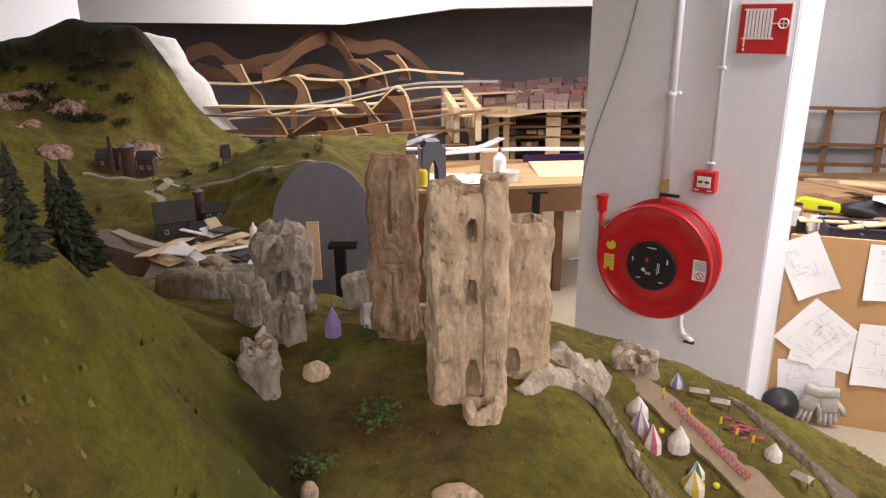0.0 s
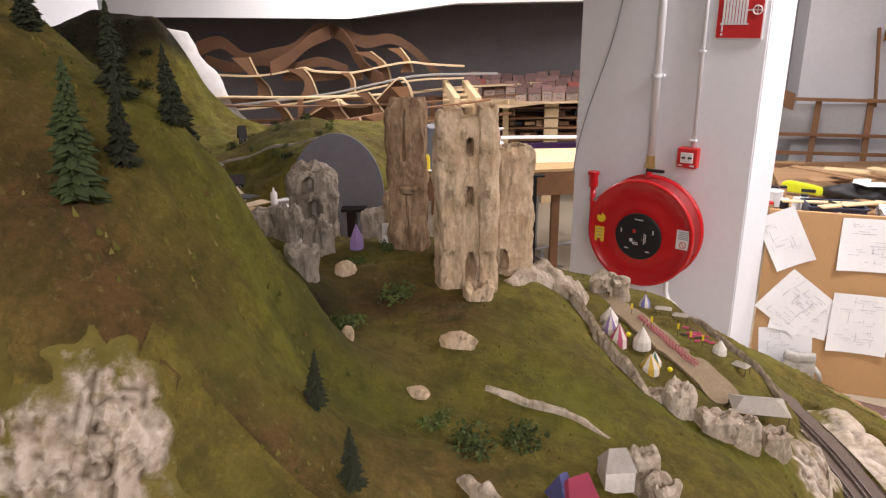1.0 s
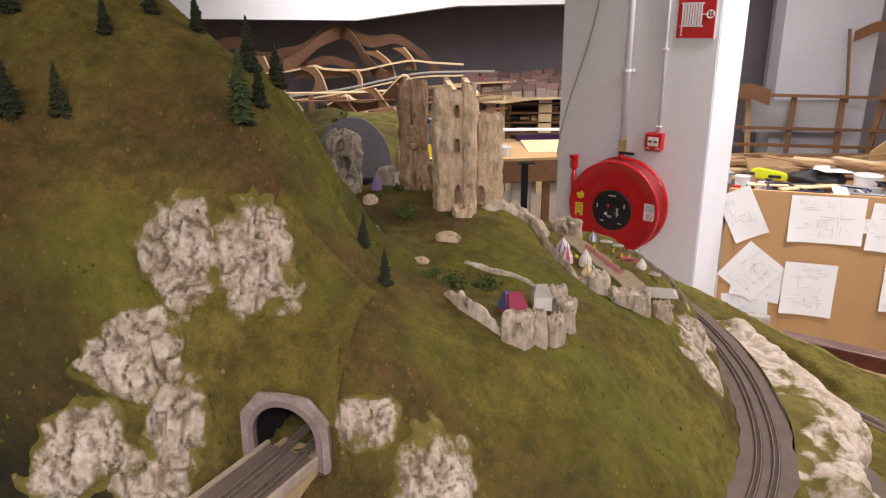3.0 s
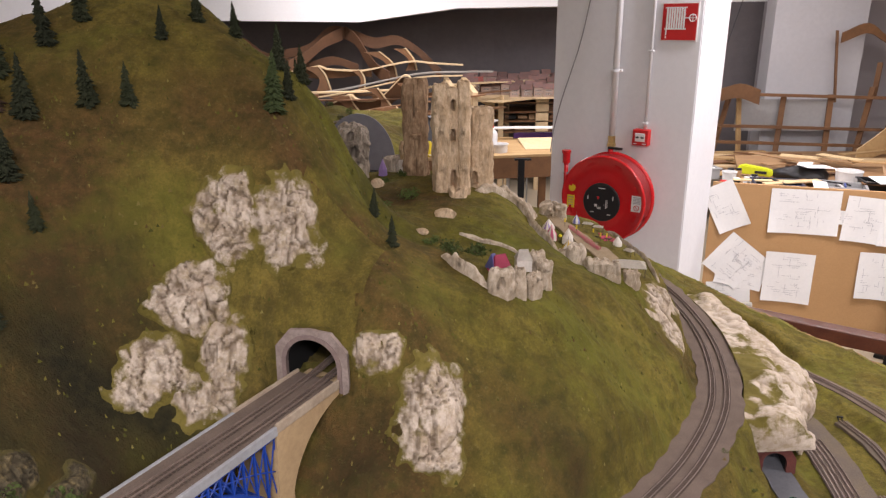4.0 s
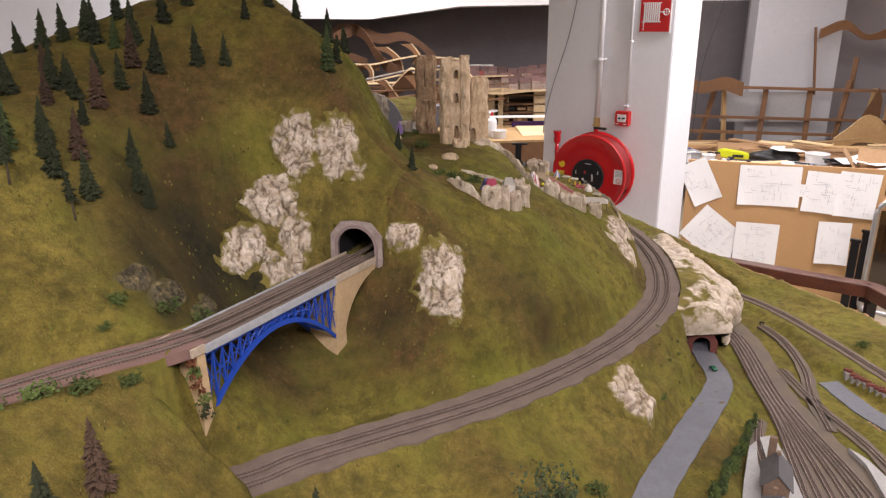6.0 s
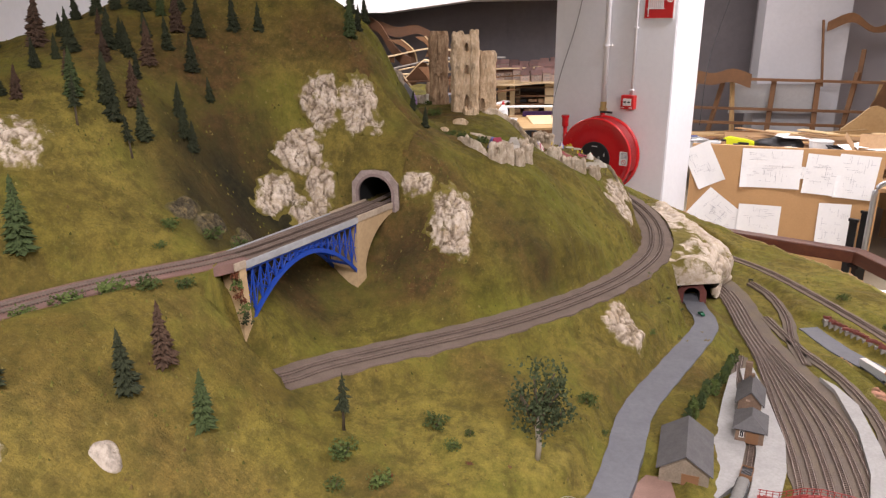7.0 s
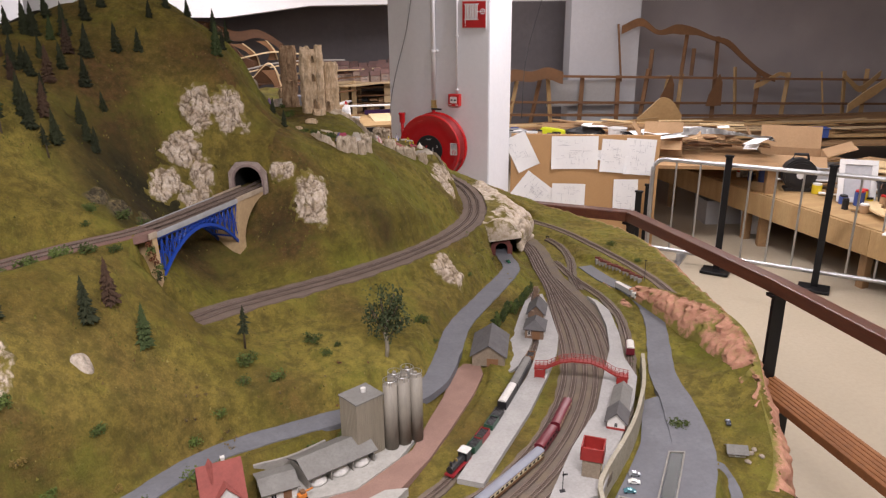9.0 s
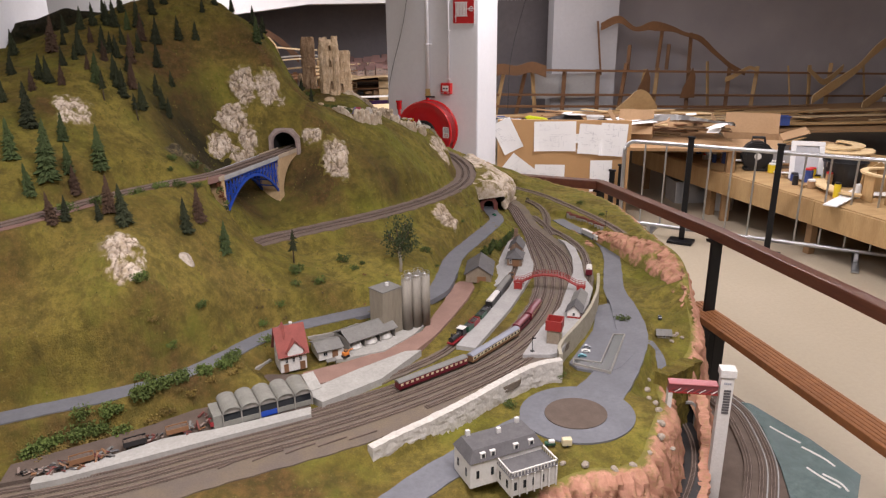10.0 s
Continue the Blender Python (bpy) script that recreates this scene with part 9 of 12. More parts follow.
for sx in (-0.065, -0.04, 0.02, 0.06):
    bm = bmesh.new()
    box(bm, (sx, -0.014, 0.078), (0.013, 0.012, 0.014), 0, 0.0006)
    dm = part("dormer", bm, M["plaster"], mn, "white dormer with a dark window")
    bm = bmesh.new()
    box(bm, (sx, -0.0203, 0.078), (0.007, 0.0012, 0.009))
    part("pane", bm, M["glass_dark"], dm)
# terrace: parapet rails and columns
for a_, b_ in (((-0.029, -0.0835), (0.090, -0.0835)), ((-0.029, -0.0835), (-0.029, -0.018)), ((0.090, -0.0835), (0.090, -0.018))):
    dx, dy = b_[0] - a_[0], b_[1] - a_[1]
    bm = bmesh.new()
    box(bm, ((a_[0] + b_[0]) / 2, (a_[1] + b_[1]) / 2, 0.0635), (abs(dx) + 0.003, abs(dy) + 0.003, 0.0025))
    part("balustrade_rail", bm, M["plaster"], mn)
    n_ = int(max(abs(dx), abs(dy)) / 0.008)
    for k in range(n_ + 1):
        bm = bmesh.new()
        box(bm, (a_[0] + dx * k / n_, a_[1] + dy * k / n_, 0.0575), (0.0018, 0.0018, 0.012))
        part("baluster", bm, M["plaster"], mn)
for k in range(7):
    bm = bmesh.new()
    cyl(bm, (-0.027 + 0.019 * k, -0.0865, 0), (-0.027 + 0.019 * k, -0.0865, 0.05), 0.0019, seg=8)
    part("column", bm, M["plaster"], mn)
# tractor and trailer
tc = thing("jeep", "small dark green jeep on the roundabout", "car", pose(0.388, -1.525, SZ, 0, 0, -8))
for c_, s_, nm, mm_ in (((0, 0, 0.006), (0.026, 0.012, 0.007), "body", M["loco_green"]), ((0.004, 0, 0.012), (0.014, 0.011, 0.006), "cabin", M["plaster"])):
    bm = bmesh.new()
    box(bm, c_, s_, 0, 0.001)
    part(nm, bm, mm_, tc)
for x in (-0.008, 0.008):
    for sg in (-1, 1):
        bm = bmesh.new()
        cyl(bm, (x, sg * 0.0052, 0.003), (x, sg * 0.0068, 0.003), 0.003, seg=10)
        part("wheel", bm, M["black_plastic"], tc)
tl = thing("trailer", "small cream horse trailer behind the jeep", "trailer", pose(0.428, -1.535, SZ, 0, 0, -8))
bm = bmesh.new()
box(bm, (0, 0, 0.012), (0.024, 0.016, 0.018), 0, 0.002)
part("body", bm, M["cream"], tl)
for sg in (-1, 1):
    bm = bmesh.new()
    cyl(bm, (0, sg * 0.0075, 0.0028), (0, sg * 0.009, 0.0028), 0.0028, seg=10)
    part("wheel", bm, M["black_plastic"], tl)
# dock basin
M["dock_water"] = plain("dock_water", (0.018, 0.022, 0.018), 0.3, spec=0.2)
dk = thing("dock_basin", "narrow stone-kerbed dock basin with dark water", "basin")
bm = bmesh.new()
prism(bm, [(0.815, -0.985), (0.845, -0.992), (0.69, -1.213), (0.612, -1.14), (0.622, -1.118), (0.69, -1.165)], 0.80, 0.8092)
part("water", bm, M["dock_water"], dk, "still dark water")
for a_, b_ in (((0.812, -0.982), (0.848, -0.992)), ((0.848, -0.992), (0.692, -1.218)), ((0.692, -1.218), (0.606, -1.142)), ((0.606, -1.142), (0.618, -1.114)), ((0.618, -1.114), (0.688, -1.158)), ((0.688, -1.158), (0.812, -0.982))):
    bm = bmesh.new()
    a2, b2 = Vector((*a_, 0)), Vector((*b_, 0))
    dd = b2 - a2
    box(bm, ((a2 + b2) / 2 + Vector((0, 0, 0.807)))[:], (dd.length + 0.003, 0.004, 0.010), math.degrees(math.atan2(dd.y, dd.x)), 0.001)
    part("kerb", bm, M["concrete"], dk)
# boulders round the road
brn = random.Random(21)
for i, (x, y) in enumerate([(0.40, -1.585), (0.45, -1.60), (0.52, -1.615), (0.57, -1.61), (0.63, -1.58), (0.685, -1.535), (0.715, -1.48), (0.735, -1.43), (0.75, -1.385), (0.755, -1.34), (0.70, -1.57), (0.34, -1.60), (0.80, -1.25), (0.83, -1.20)]):
    r = brn.uniform(0.006, 0.012)
    boulder(x, y, h1(x, y) + r * 0.4, r * 1.3, r, r * 0.9, 90 + i, "grey_stone", "grey stone lining the roundabout's edge", i * 50, "edge_stone", "stone", "edge stones")
# small stone hut with a shed roof
gable_house("ruined_hut", "small grey ruined hut on the headland", "hut", 0.985, -1.0, h1(0.985, -1.0), 0.04, 0.03, 0.014, 0.01, -20, M["old_wall"], M["roof_grey"], [("s", 0, 0.007, 0.004, 0.004)])
scrap_pts = [(1.02, -1.01), (1.035, -1.0), (1.01, -0.985), (1.04, -1.025), (1.0, -1.03)]
for i, (x, y) in enumerate(scrap_pts):
    boulder(x, y, h1(x, y) + 0.002, 0.009, 0.007, 0.006, 110 + i, "grey_stone", "grey rubble beside the ruined hut", i * 33, "edge_stone", "stone", "edge stones")
ribbon("headland_path", np.array([(x, y, h1(x, y)) for x, y, _ in smooth_line([(0.90, -1.03, 0), (0.925, -1.07, 0), (0.92, -1.11, 0), (0.90, -1.165, 0)])]), -0.014, 0.014, M["road"], 0.004, "narrow grey path down the headland", "path", 0.002)


# the red cliff along the cut edge
def edge_cliff(pts, z_low, seed, label):
    L = smooth_line([(x, y, 0) for x, y in pts], 0.007)
    k, NR = len(L), 44
    d = np.gradient(L[:, :2], axis=0)
    d /= np.linalg.norm(d, axis=1)[:, None]
    n = np.stack([d[:, 1], -d[:, 0]], 1)
    V, F, moss = [], [], []
    for i in range(k):
        ti = h1(*(L[i][:2] - n[i] * 0.022)) + 0.002
        for r in range(NR):
            u = r / (NR - 1)
            z = ti + (z_low - ti) * max(0, u - 0.06) / 0.94
            q = Vector((L[i][0] * 30, L[i][1] * 30, z * 6 + seed))
            fl = 1 - abs(noise.noise(q)) * 2
            o = -0.022 + min(1, u * 8) * (0.018 + 0.024 * fl + 0.010 * noise.noise(q * 2.7) + 0.006 * noise.noise(q * 7)) + 0.07 * u
            V.append((L[i][0] + n[i][0] * o, L[i][1] + n[i][1] * o, z))
            moss.append(max(0, 0.9 - u * 9) + 0.8 * max(0, noise.noise(q * 0.9 + Vector((5, 5, 5)))))
    for i in range(k - 1):
        for r in range(NR - 1):
            a = i * NR + r
            F.append((a, a + 1, a + NR + 1, a + NR))
    me = raw("edge_cliff", V, F, M["red_rock_face"], False)
    at = me.color_attributes.new("moss", "FLOAT_COLOR", "POINT")
    at.data.foreach_set("color", np.array([[m_, 0, 0, 1] for m_ in moss]).ravel())
    return tagged(new("edge_cliff", me), label, "cliff")


edge_cliff([(0.18, -1.78), (0.30, -1.67), (0.44, -1.635), (0.55, -1.63), (0.62, -1.60), (0.70, -1.50), (0.775, -1.41), (0.83, -1.31), (0.87, -1.215)], 0.44, 1.0, "rugged reddish cliff below the roundabout")
edge_cliff([(0.98, -1.15), (1.01, -1.13), (1.06, -1.08), (1.12, -0.98), (1.175, -0.84), (1.235, -0.70), (1.305, -0.52), (1.34, -0.34), (1.385, -0.1), (1.44, 0.2), (1.47, 0.5), (1.42, 0.82), (1.27, 1.02), (1.07, 1.19), (0.98, 1.32)], 0.44, 2.0, "rugged reddish cliff along the landscape's edge")
# lower level
on_pad("harbour_base", [(0.2, -2.3), (1.24, -1.62), (1.47, -1.40), (1.45, -1.2), (1.40, -0.95), (1.36, -0.7), (0.9, -0.8), (0.6, -1.3)], 0.30, 0.44, M["earth"], "dark brown lower baseboard of the layout", "baseboard")
sea_m = surface("sea_green", (0.05, 0.085, 0.082), (0.085, 0.125, 0.115), (0.03, 0.055, 0.055), 22, 90, 0.25, bump=0.6, dist=0.004)
on_pad("water", [(1.175, -1.47), (1.262, -1.30), (1.345, -1.09), (1.375, -0.93), (1.40, -0.95), (1.455, -1.2), (1.472, -1.40), (1.25, -1.62)], 0.4405, 0.449, sea_m, "dark green painted sea with white wave crests", "water")
for i, pts in enumerate([[(1.37, -1.10), (1.385, -1.15), (1.405, -1.21)], [(1.395, -1.23), (1.42, -1.30), (1.425, -1.345)], [(1.335, -1.33), (1.345, -1.38), (1.365, -1.44)], [(1.36, -1.37), (1.38, -1.42), (1.375, -1.46)]]):
    bm = bmesh.new()
    tube(bm, [(p[0], p[1], 0.449) for p in smooth_line([(x, y, 0) for x, y in pts], 0.01)], 0.0035, 6)
    solo("wave_crest", bm, M["plaster"], "thin white wave crest on the painted sea", "wave", "wave crests")
QUAY = smooth_line([(1.33, -0.80, 0.45), (1.345, -0.95, 0.45), (1.33, -1.06, 0.45), (1.25, -1.27, 0.45), (1.15, -1.42, 0.45), (1.0, -1.6, 0.45)])
ribbon("quay", QUAY, -0.085, 0.012, M["earth"], 0.002, "dark brown quay with curved tracks", "quay")
for o in (-0.002, -0.035, -0.07):
    lay_track(side_line(QUAY, o), 0.004, "curved quay track sunk in dark brown ground", "quay tracks")
for o in (0.012, -0.018):
    P_ = side_line(QUAY, o)
    bm = bmesh.new()
    tube(bm, [(p[0], p[1], 0.456) for p in P_[::2]], 0.0022, 5)
    solo("quay_kerb", bm, M["platform"], "thin pale kerb along the quay", "kerb", "quay kerbs")
LOWT = smooth_line([(1.03, -0.95, 0.56), (1.005, -1.09, 0.56), (0.96, -1.26, 0.56), (0.89, -1.39, 0.56), (0.80, -1.50, 0.56), (0.65, -1.66, 0.56)])
ribbon("low_trackbed", LOWT, -0.028, 0.028, M["loco_black"], 0.0, "dark ballast of the low line below the cliff", "trackbed", 0.002, drop=0.12)
lay_track(LOWT, 0.002, "single low line curving below the cliff", "low line")
wall_along("low_rock", [(1.05, -1.13), (1.01, -1.24), (0.955, -1.345), (0.88, -1.46), (0.80, -1.56)], 0.44, [0.68, 0.62, 0.575, 0.56, 0.555], 0.03, M["red_rock_face"], "reddish rock rim outside the low line", 0.008)
wall_along("low_rock", [(0.86, -1.22), (0.90, -1.195), (0.95, -1.165), (1.03, -1.125)], 0.56, [0.785, 0.775, 0.77, 0.77], 0.05, M["grass"], "grass-grown rock over the low tunnel", 0.008)
tp = thing("tunnel_portal", "dark low tunnel mouth under the headland", "tunnel portal")
m_ = pose(0.990, -1.178, 0.562, 0, 0, -14)
bm = bmesh.new()
arch_ring(bm, 0.052, 0.075, 0.008, 0.02, m_)
part("arch_ring", bm, M["concrete"], tp)
# flat black panel just behind the arch, painted as the tunnel's darkness
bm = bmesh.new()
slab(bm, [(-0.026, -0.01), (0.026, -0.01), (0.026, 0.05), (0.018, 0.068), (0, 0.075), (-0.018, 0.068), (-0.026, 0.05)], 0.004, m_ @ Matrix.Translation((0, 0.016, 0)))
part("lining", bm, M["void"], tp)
# red covered bridge and white lift tower
cb = thing("covered_bridge", "red glazed gangway leading to the white tower", "gangway")
A_, B__ = Vector((0.795, -1.365, 0.832)), Vector((0.918, -1.412, 0.832))
dd = B__ - A_
m_ = pose(A_.x, A_.y, A_.z, 0, 0, math.degrees(math.atan2(dd.y, dd.x)))
GL_ = plain("gangway_glass", (0.16, 0.04, 0.045), 0.3)
for nm, c_, s_, mm_ in (("floor", (dd.length / 2, 0, -0.012), (dd.length, 0.03, 0.004), M["bridge_red"]), ("glazing", (dd.length / 2, 0, 0.001), (dd.length * 0.99, 0.027, 0.024), GL_), ("roof", (dd.length / 2, 0, 0.0145), (dd.length, 0.032, 0.003), plain("gangway_roof", (0.33, 0.09, 0.1), 0.4))):
    bm = bmesh.new()
    box(bm, c_, s_, 0, 0.0006, m_)
    part(nm, bm, mm_, cb)
for k in range(8):
    for sg in (-1, 1):
        bm = bmesh.new()
        x0 = dd.length * k / 8
        cyl(bm, m_ @ Vector((x0, sg * 0.0145, -0.011)), m_ @ Vector((x0 + dd.length / 8, sg * 0.0145, 0.002)), 0.0011, seg=5)
        part("brace", bm, M["plaster"] if k % 2 else M["bridge_red"], cb)
bm = bmesh.new()
box(bm, (0.006, 0, -0.14), (0.012, 0.03, 0.26), 0, 0.001, m_)
part("abutment", bm, M["plaster"], cb)
tw = thing("lift_tower", "tall white lift tower with dark slatted windows", "tower", pose(0.938, -1.42, 0.44, 0, 0, -22))
bm = bmesh.new()
box(bm, (0, 0, 0.225), (0.034, 0.03, 0.45), 0, 0.001)
part("shaft", bm, M["plaster"], tw)
bm = bmesh.new()
box(bm, (0, 0, 0.447), (0.042, 0.038, 0.022), 0, 0.001)
part("cap", bm, M["plaster"], tw)
for k in range(9):
    bm = bmesh.new()
    box(bm, (0.002, -0.0152, 0.395 - 0.0085 * k), (0.018, 0.0024, 0.0058))
    part("slat", bm, M["slate"], tw)
bm = bmesh.new()
for k in range(4):
    box(bm, (-0.007 + 0.005 * k, -0.0153, 0.417), (0.003, 0.0016, 0.006))
part("sign_mark", bm, M["ink"], tw, "small dark illegible sign")
bm = bmesh.new()
box(bm, (0, 0, 0), (0.20, 0.05, 0.035), 0, 0.002)
solo("quay_beam", bm, M["dark_ply"], "dark brown beam across the quay", "beam", at=pose(1.03, -1.53, 0.468, 0, 0, -28))

# ---- loose flock: small tufts over the slopes ----
M["tuft"] = mat("flock_tuft", 0.95, spec=0.1)[0]
nt_ = M["tuft"].node_tree
geo_ = nt_.nodes.new("ShaderNodeNewGeometry")
rmp = nt_.nodes.new("ShaderNodeValToRGB")
for pos_, c_ in ((0.0, (0.055, 0.055, 0.014, 1)), (0.35, (0.12, 0.115, 0.025, 1)), (0.6, (0.17, 0.15, 0.035, 1)), (0.8, (0.10, 0.06, 0.025, 1))):
    e_ = rmp.color_ramp.elements.new(pos_) if pos_ not in (0.0,) else rmp.color_ramp.elements[0]
    e_.color = c_
rmp.color_ramp.elements[-1].color = (0.26, 0.22, 0.07, 1)
nt_.links.new(geo_.outputs["Random Per Island"], rmp.inputs[0])
nt_.links.new(rmp.outputs[0], nt_.nodes["Principled BSDF"].inputs["Base Color"])


def tufts():
    rg = np.random.default_rng(5)
    n = 60000
    x, y = rg.uniform(-1.4, 1.46, n), rg.uniform(-1.9, 1.45, n)
    keep = inside(x, y, EDGE) & (edge_dist(x, y, EDGE) > 0.015)
    dens = 0.30 + 0.45 * wavy(x, y, 15, 2.2) + 0.3 * wavy(x, y, 40, 0.3)
    for rx, ry, rr in ((-0.33, 0.12, 0.22), (-0.06, 0.0, 0.14), (-0.66, -0.97, 0.16), (-0.885, -0.385, 0.12), (0.46, -0.04, 0.12)):
        dens = dens + 0.5 * blob(x, y, rx, ry, rr)
    keep &= rg.uniform(0, 1, n) < np.clip(dens, 0.04, 0.95)
    for L, half in ((UPPER, 0.052), (LOWER, 0.05), (ROAD_W, 0.045), (REAR, 0.035), (ROAD_E, 0.055), (ROAD_S, 0.07), (YARD, 0.20)):
        L = np.array(L)
        d, _ = dist_line(x, y, L[::3] if len(L) > 60 else L)
        keep &= d > half
    keep &= np.hypot(x - ISLE[0], (y - ISLE[1]) * 1.1) > 0.2
    x, y = x[keep], y[keep]
    h = height(x, y)
    m = len(x)
    a = rg.uniform(0, math.tau, m)
    r = rg.uniform(0.0012, 0.0042, m)
    t = r * rg.uniform(0.5, 1.2, m)
    V = np.zeros((m, 5, 3))
    for k in range(4):
        q = r * rg.uniform(0.6, 1.2, m)
        V[:, k] = np.stack([x + q * np.cos(a + k * math.pi / 2), y + q * np.sin(a + k * math.pi / 2), h - 0.0035], 1)
    V[:, 4] = np.stack([x + rg.uniform(-0.4, 0.4, m) * r, y + rg.uniform(-0.4, 0.4, m) * r, h + t], 1)
    b = np.arange(m)[:, None, None] * 5
    F = (np.array([[0, 1, 4], [1, 2, 4], [2, 3, 4], [3, 0, 4]])[None] + b).reshape(-1, 3)
    ob = new("turf_tufts", raw("turf_tufts", V.reshape(-1, 3), F, M["tuft"]))
    return tagged(ob, "scattered olive and straw coloured flock tufts", "grass", kind="stuff")


tufts()

# ---- on the pillar: hose reel, pipes, call point, sign ----
qr = random.Random(77)
PM = pose(0.649, 3.176, 0, 0, 0, -37.03)
M["label_yellow"] = plain("label_yellow", (0.8, 0.6, 0.03), 0.5)
M["hub_black"] = plain("hub_black", (0.012, 0.012, 0.014), 0.5)
M["print_white"] = plain("print_white", (0.7, 0.7, 0.7), 0.6, var=0.04)
M["pipe_white"] = plain("pipe_white", (0.74, 0.74, 0.76), 0.35, var=0.04)
M["ply_brown"] = surface("plywood_brown", (0.20, 0.098, 0.042), (0.15, 0.075, 0.033), (0.10, 0.05, 0.024), 2.5, 24, 0.7, bump=0.15, vary=0.15)
M["cable"] = plain("cable_grey", (0.32, 0.32, 0.34), 0.6)
M["hose"] = surface("hose_red", (0.3, 0.012, 0.014), (0.22, 0.01, 0.012), (0.15, 0.01, 0.01), 8, 40, 0.5, bump=0.1)


def lathe_y(bm, cx, cz, prof, seg=64):
    """A turned shape about the y axis: prof is (radius, y)."""
    rings = [[bm.verts.new((cx + r * math.cos(k * math.tau / seg), y, cz + r * math.sin(k * math.tau / seg))) for k in range(seg)] for r, y in prof]
    for A, B in zip(rings[:-1], rings[1:]):
        for k in range(seg):
            bm.faces.new((A[k], A[(k + 1) % seg], B[(k + 1) % seg], B[k]))
    bm.faces.new(rings[0])
    bm.faces.new(rings[-1][::-1])
    bmesh.ops.recalc_face_normals(bm, faces=bm.faces[:])
    return bm


def fire_hose_reel():
    cx, cz, R = 0.42, 0.90, 0.25
    t = thing("hose_reel", "glossy red fire hose reel with a black hub on the pillar", "hose reel", PM)
    bm = lathe_y(bmesh.new(), cx, cz, [(R - 0.004, -0.150), (R, -0.153), (R, -0.166), (R - 0.006, -0.172), (R - 0.016, -0.170), (R - 0.022, -0.162), (0.15, -0.158), (0.125, -0.166), (0.11, -0.166)])
    fl = part("front_flange", bm, M["red_gloss"], t, smooth=True)
    # pressed ribs
    for k in range(8):
        a = (k + 0.5) * math.tau / 8
        bm = bmesh.new()
        box(bm, (0, 0, 0), (0.045, 0.006, 0.016), 0, 0.003, Matrix.Translation((cx + 0.205 * math.cos(a), -0.161, cz + 0.205 * math.sin(a))) @ Matrix.Rotation(-a + math.pi / 2, 4, "Y"))
        part("pressed_rib", bm, M["red_gloss"], fl)
    bm = lathe_y(bmesh.new(), cx, cz, [(R, -0.03), (R + 0.003, -0.035), (R + 0.003, -0.05), (R - 0.01, -0.053), (0.12, -0.06)])
    part("back_flange", bm, M["red_gloss"], t, smooth=True)
    bm = bmesh.new()
    for j in range(5):
        y = -0.062 - j * 0.02
        tube(bm, [(cx + 0.232 * math.cos(k * math.tau / 40), y, cz + 0.232 * math.sin(k * math.tau / 40)) for k in range(40)], 0.0115, 8, True)
    part("hose", bm, M["hose"], t, "coiled red rubber hose", smooth=True)
    bm = lathe_y(bmesh.new(), cx, cz, [(0.2, -0.056), (0.2, -0.15)])
    part("drum", bm, M["hose"], t)
    bm = lathe_y(bmesh.new(), cx, cz - 0.012, [(0.109, -0.160), (0.109, -0.172), (0.104, -0.175), (0.03, -0.175), (0.012, -0.178)])
    hub = part("hub", bm, M["hub_black"], t, "black plastic hub with white print", smooth=False)
    for dx, dz, w, h in ((-0.03, -0.02, 0.014, 0.014), (-0.012, -0.03, 0.028, 0.003), (-0.01, -0.037, 0.024, 0.003), (-0.012, 0.0, 0.004, 0.04), (-0.003, 0.0, 0.004, 0.046), (0.016, -0.01, 0.012, 0.01), (0.03, -0.006, 0.003, 0.05), (0.037, -0.004, 0.003, 0.04),
                         (0.0, 0.08, 0.04, 0.004), (0.07, 0.03, 0.005, 0.02), (-0.08, 0.02, 0.005, 0.02), (-0.05, -0.06, 0.02, 0.004), (0.05, -0.065, 0.02, 0.004)):
        bm = bmesh.new()
        box(bm, (cx + dx, -0.1755, cz - 0.012 + dz), (w, 0.0012, h))
        part("print_bar", bm, M["print_white"], hub)
    bm = bmesh.new()
    box(bm, (cx - 0.018, -0.1755, cz + 0.012), (0.012, 0.0012, 0.018))
    part("print_bar", bm, M["red_matt"], hub)
    bm = bmesh.new()
    lathe_y(bm, 0.232, 0.946, [(0.021, -0.158), (0.021, -0.163)], 24)
    part("round_label", bm, M["label_yellow"], t, "round yellow label")
    bm = bmesh.new()
    box(bm, (0.227, -0.1605, 0.866), (0.045, 0.003, 0.072))
    yl = part("label", bm, M["label_yellow"], t, "yellow rectangular label")
    for k in range(4):
        bm = bmesh.new()
        box(bm, (0.227, -0.1625, 0.89 - 0.015 * k), (0.03, 0.001, 0.003))
        part("print_bar", bm, M["ink"], yl)
    bm = bmesh.new()
    box(bm, (0.622, -0.1605, 0.905), (0.06, 0.003, 0.088))
    wl = part("label", bm, M["white_plastic"], t, "white label with a prohibition ring")
    for k in range(5):
        bm = bmesh.new()
        box(bm, (0.622, -0.1625, 0.94 - 0.008 * k), (0.045, 0.001, 0.003))
        part("print_bar", bm, M["ink"], wl)
    bm = bmesh.new()
    tube(bm, [(0.622 + 0.014 * math.cos(k * math.tau / 24), -0.163, 0.882 + 0.014 * math.sin(k * math.tau / 24)) for k in range(24)], 0.0018, 6, True)
    tube(bm, [(0.612, -0.163, 0.892), (0.632, -0.163, 0.872)], 0.0016, 6)
    part("prohibition_ring", bm, M["red_matt"], wl)
    # hanging nozzle
    bm = bmesh.new()
    tube(bm, [(0.545, -0.10, 0.675), (0.55, -0.11, 0.63), (0.565, -0.12, 0.60), (0.58, -0.125, 0.585)], 0.011, 10)
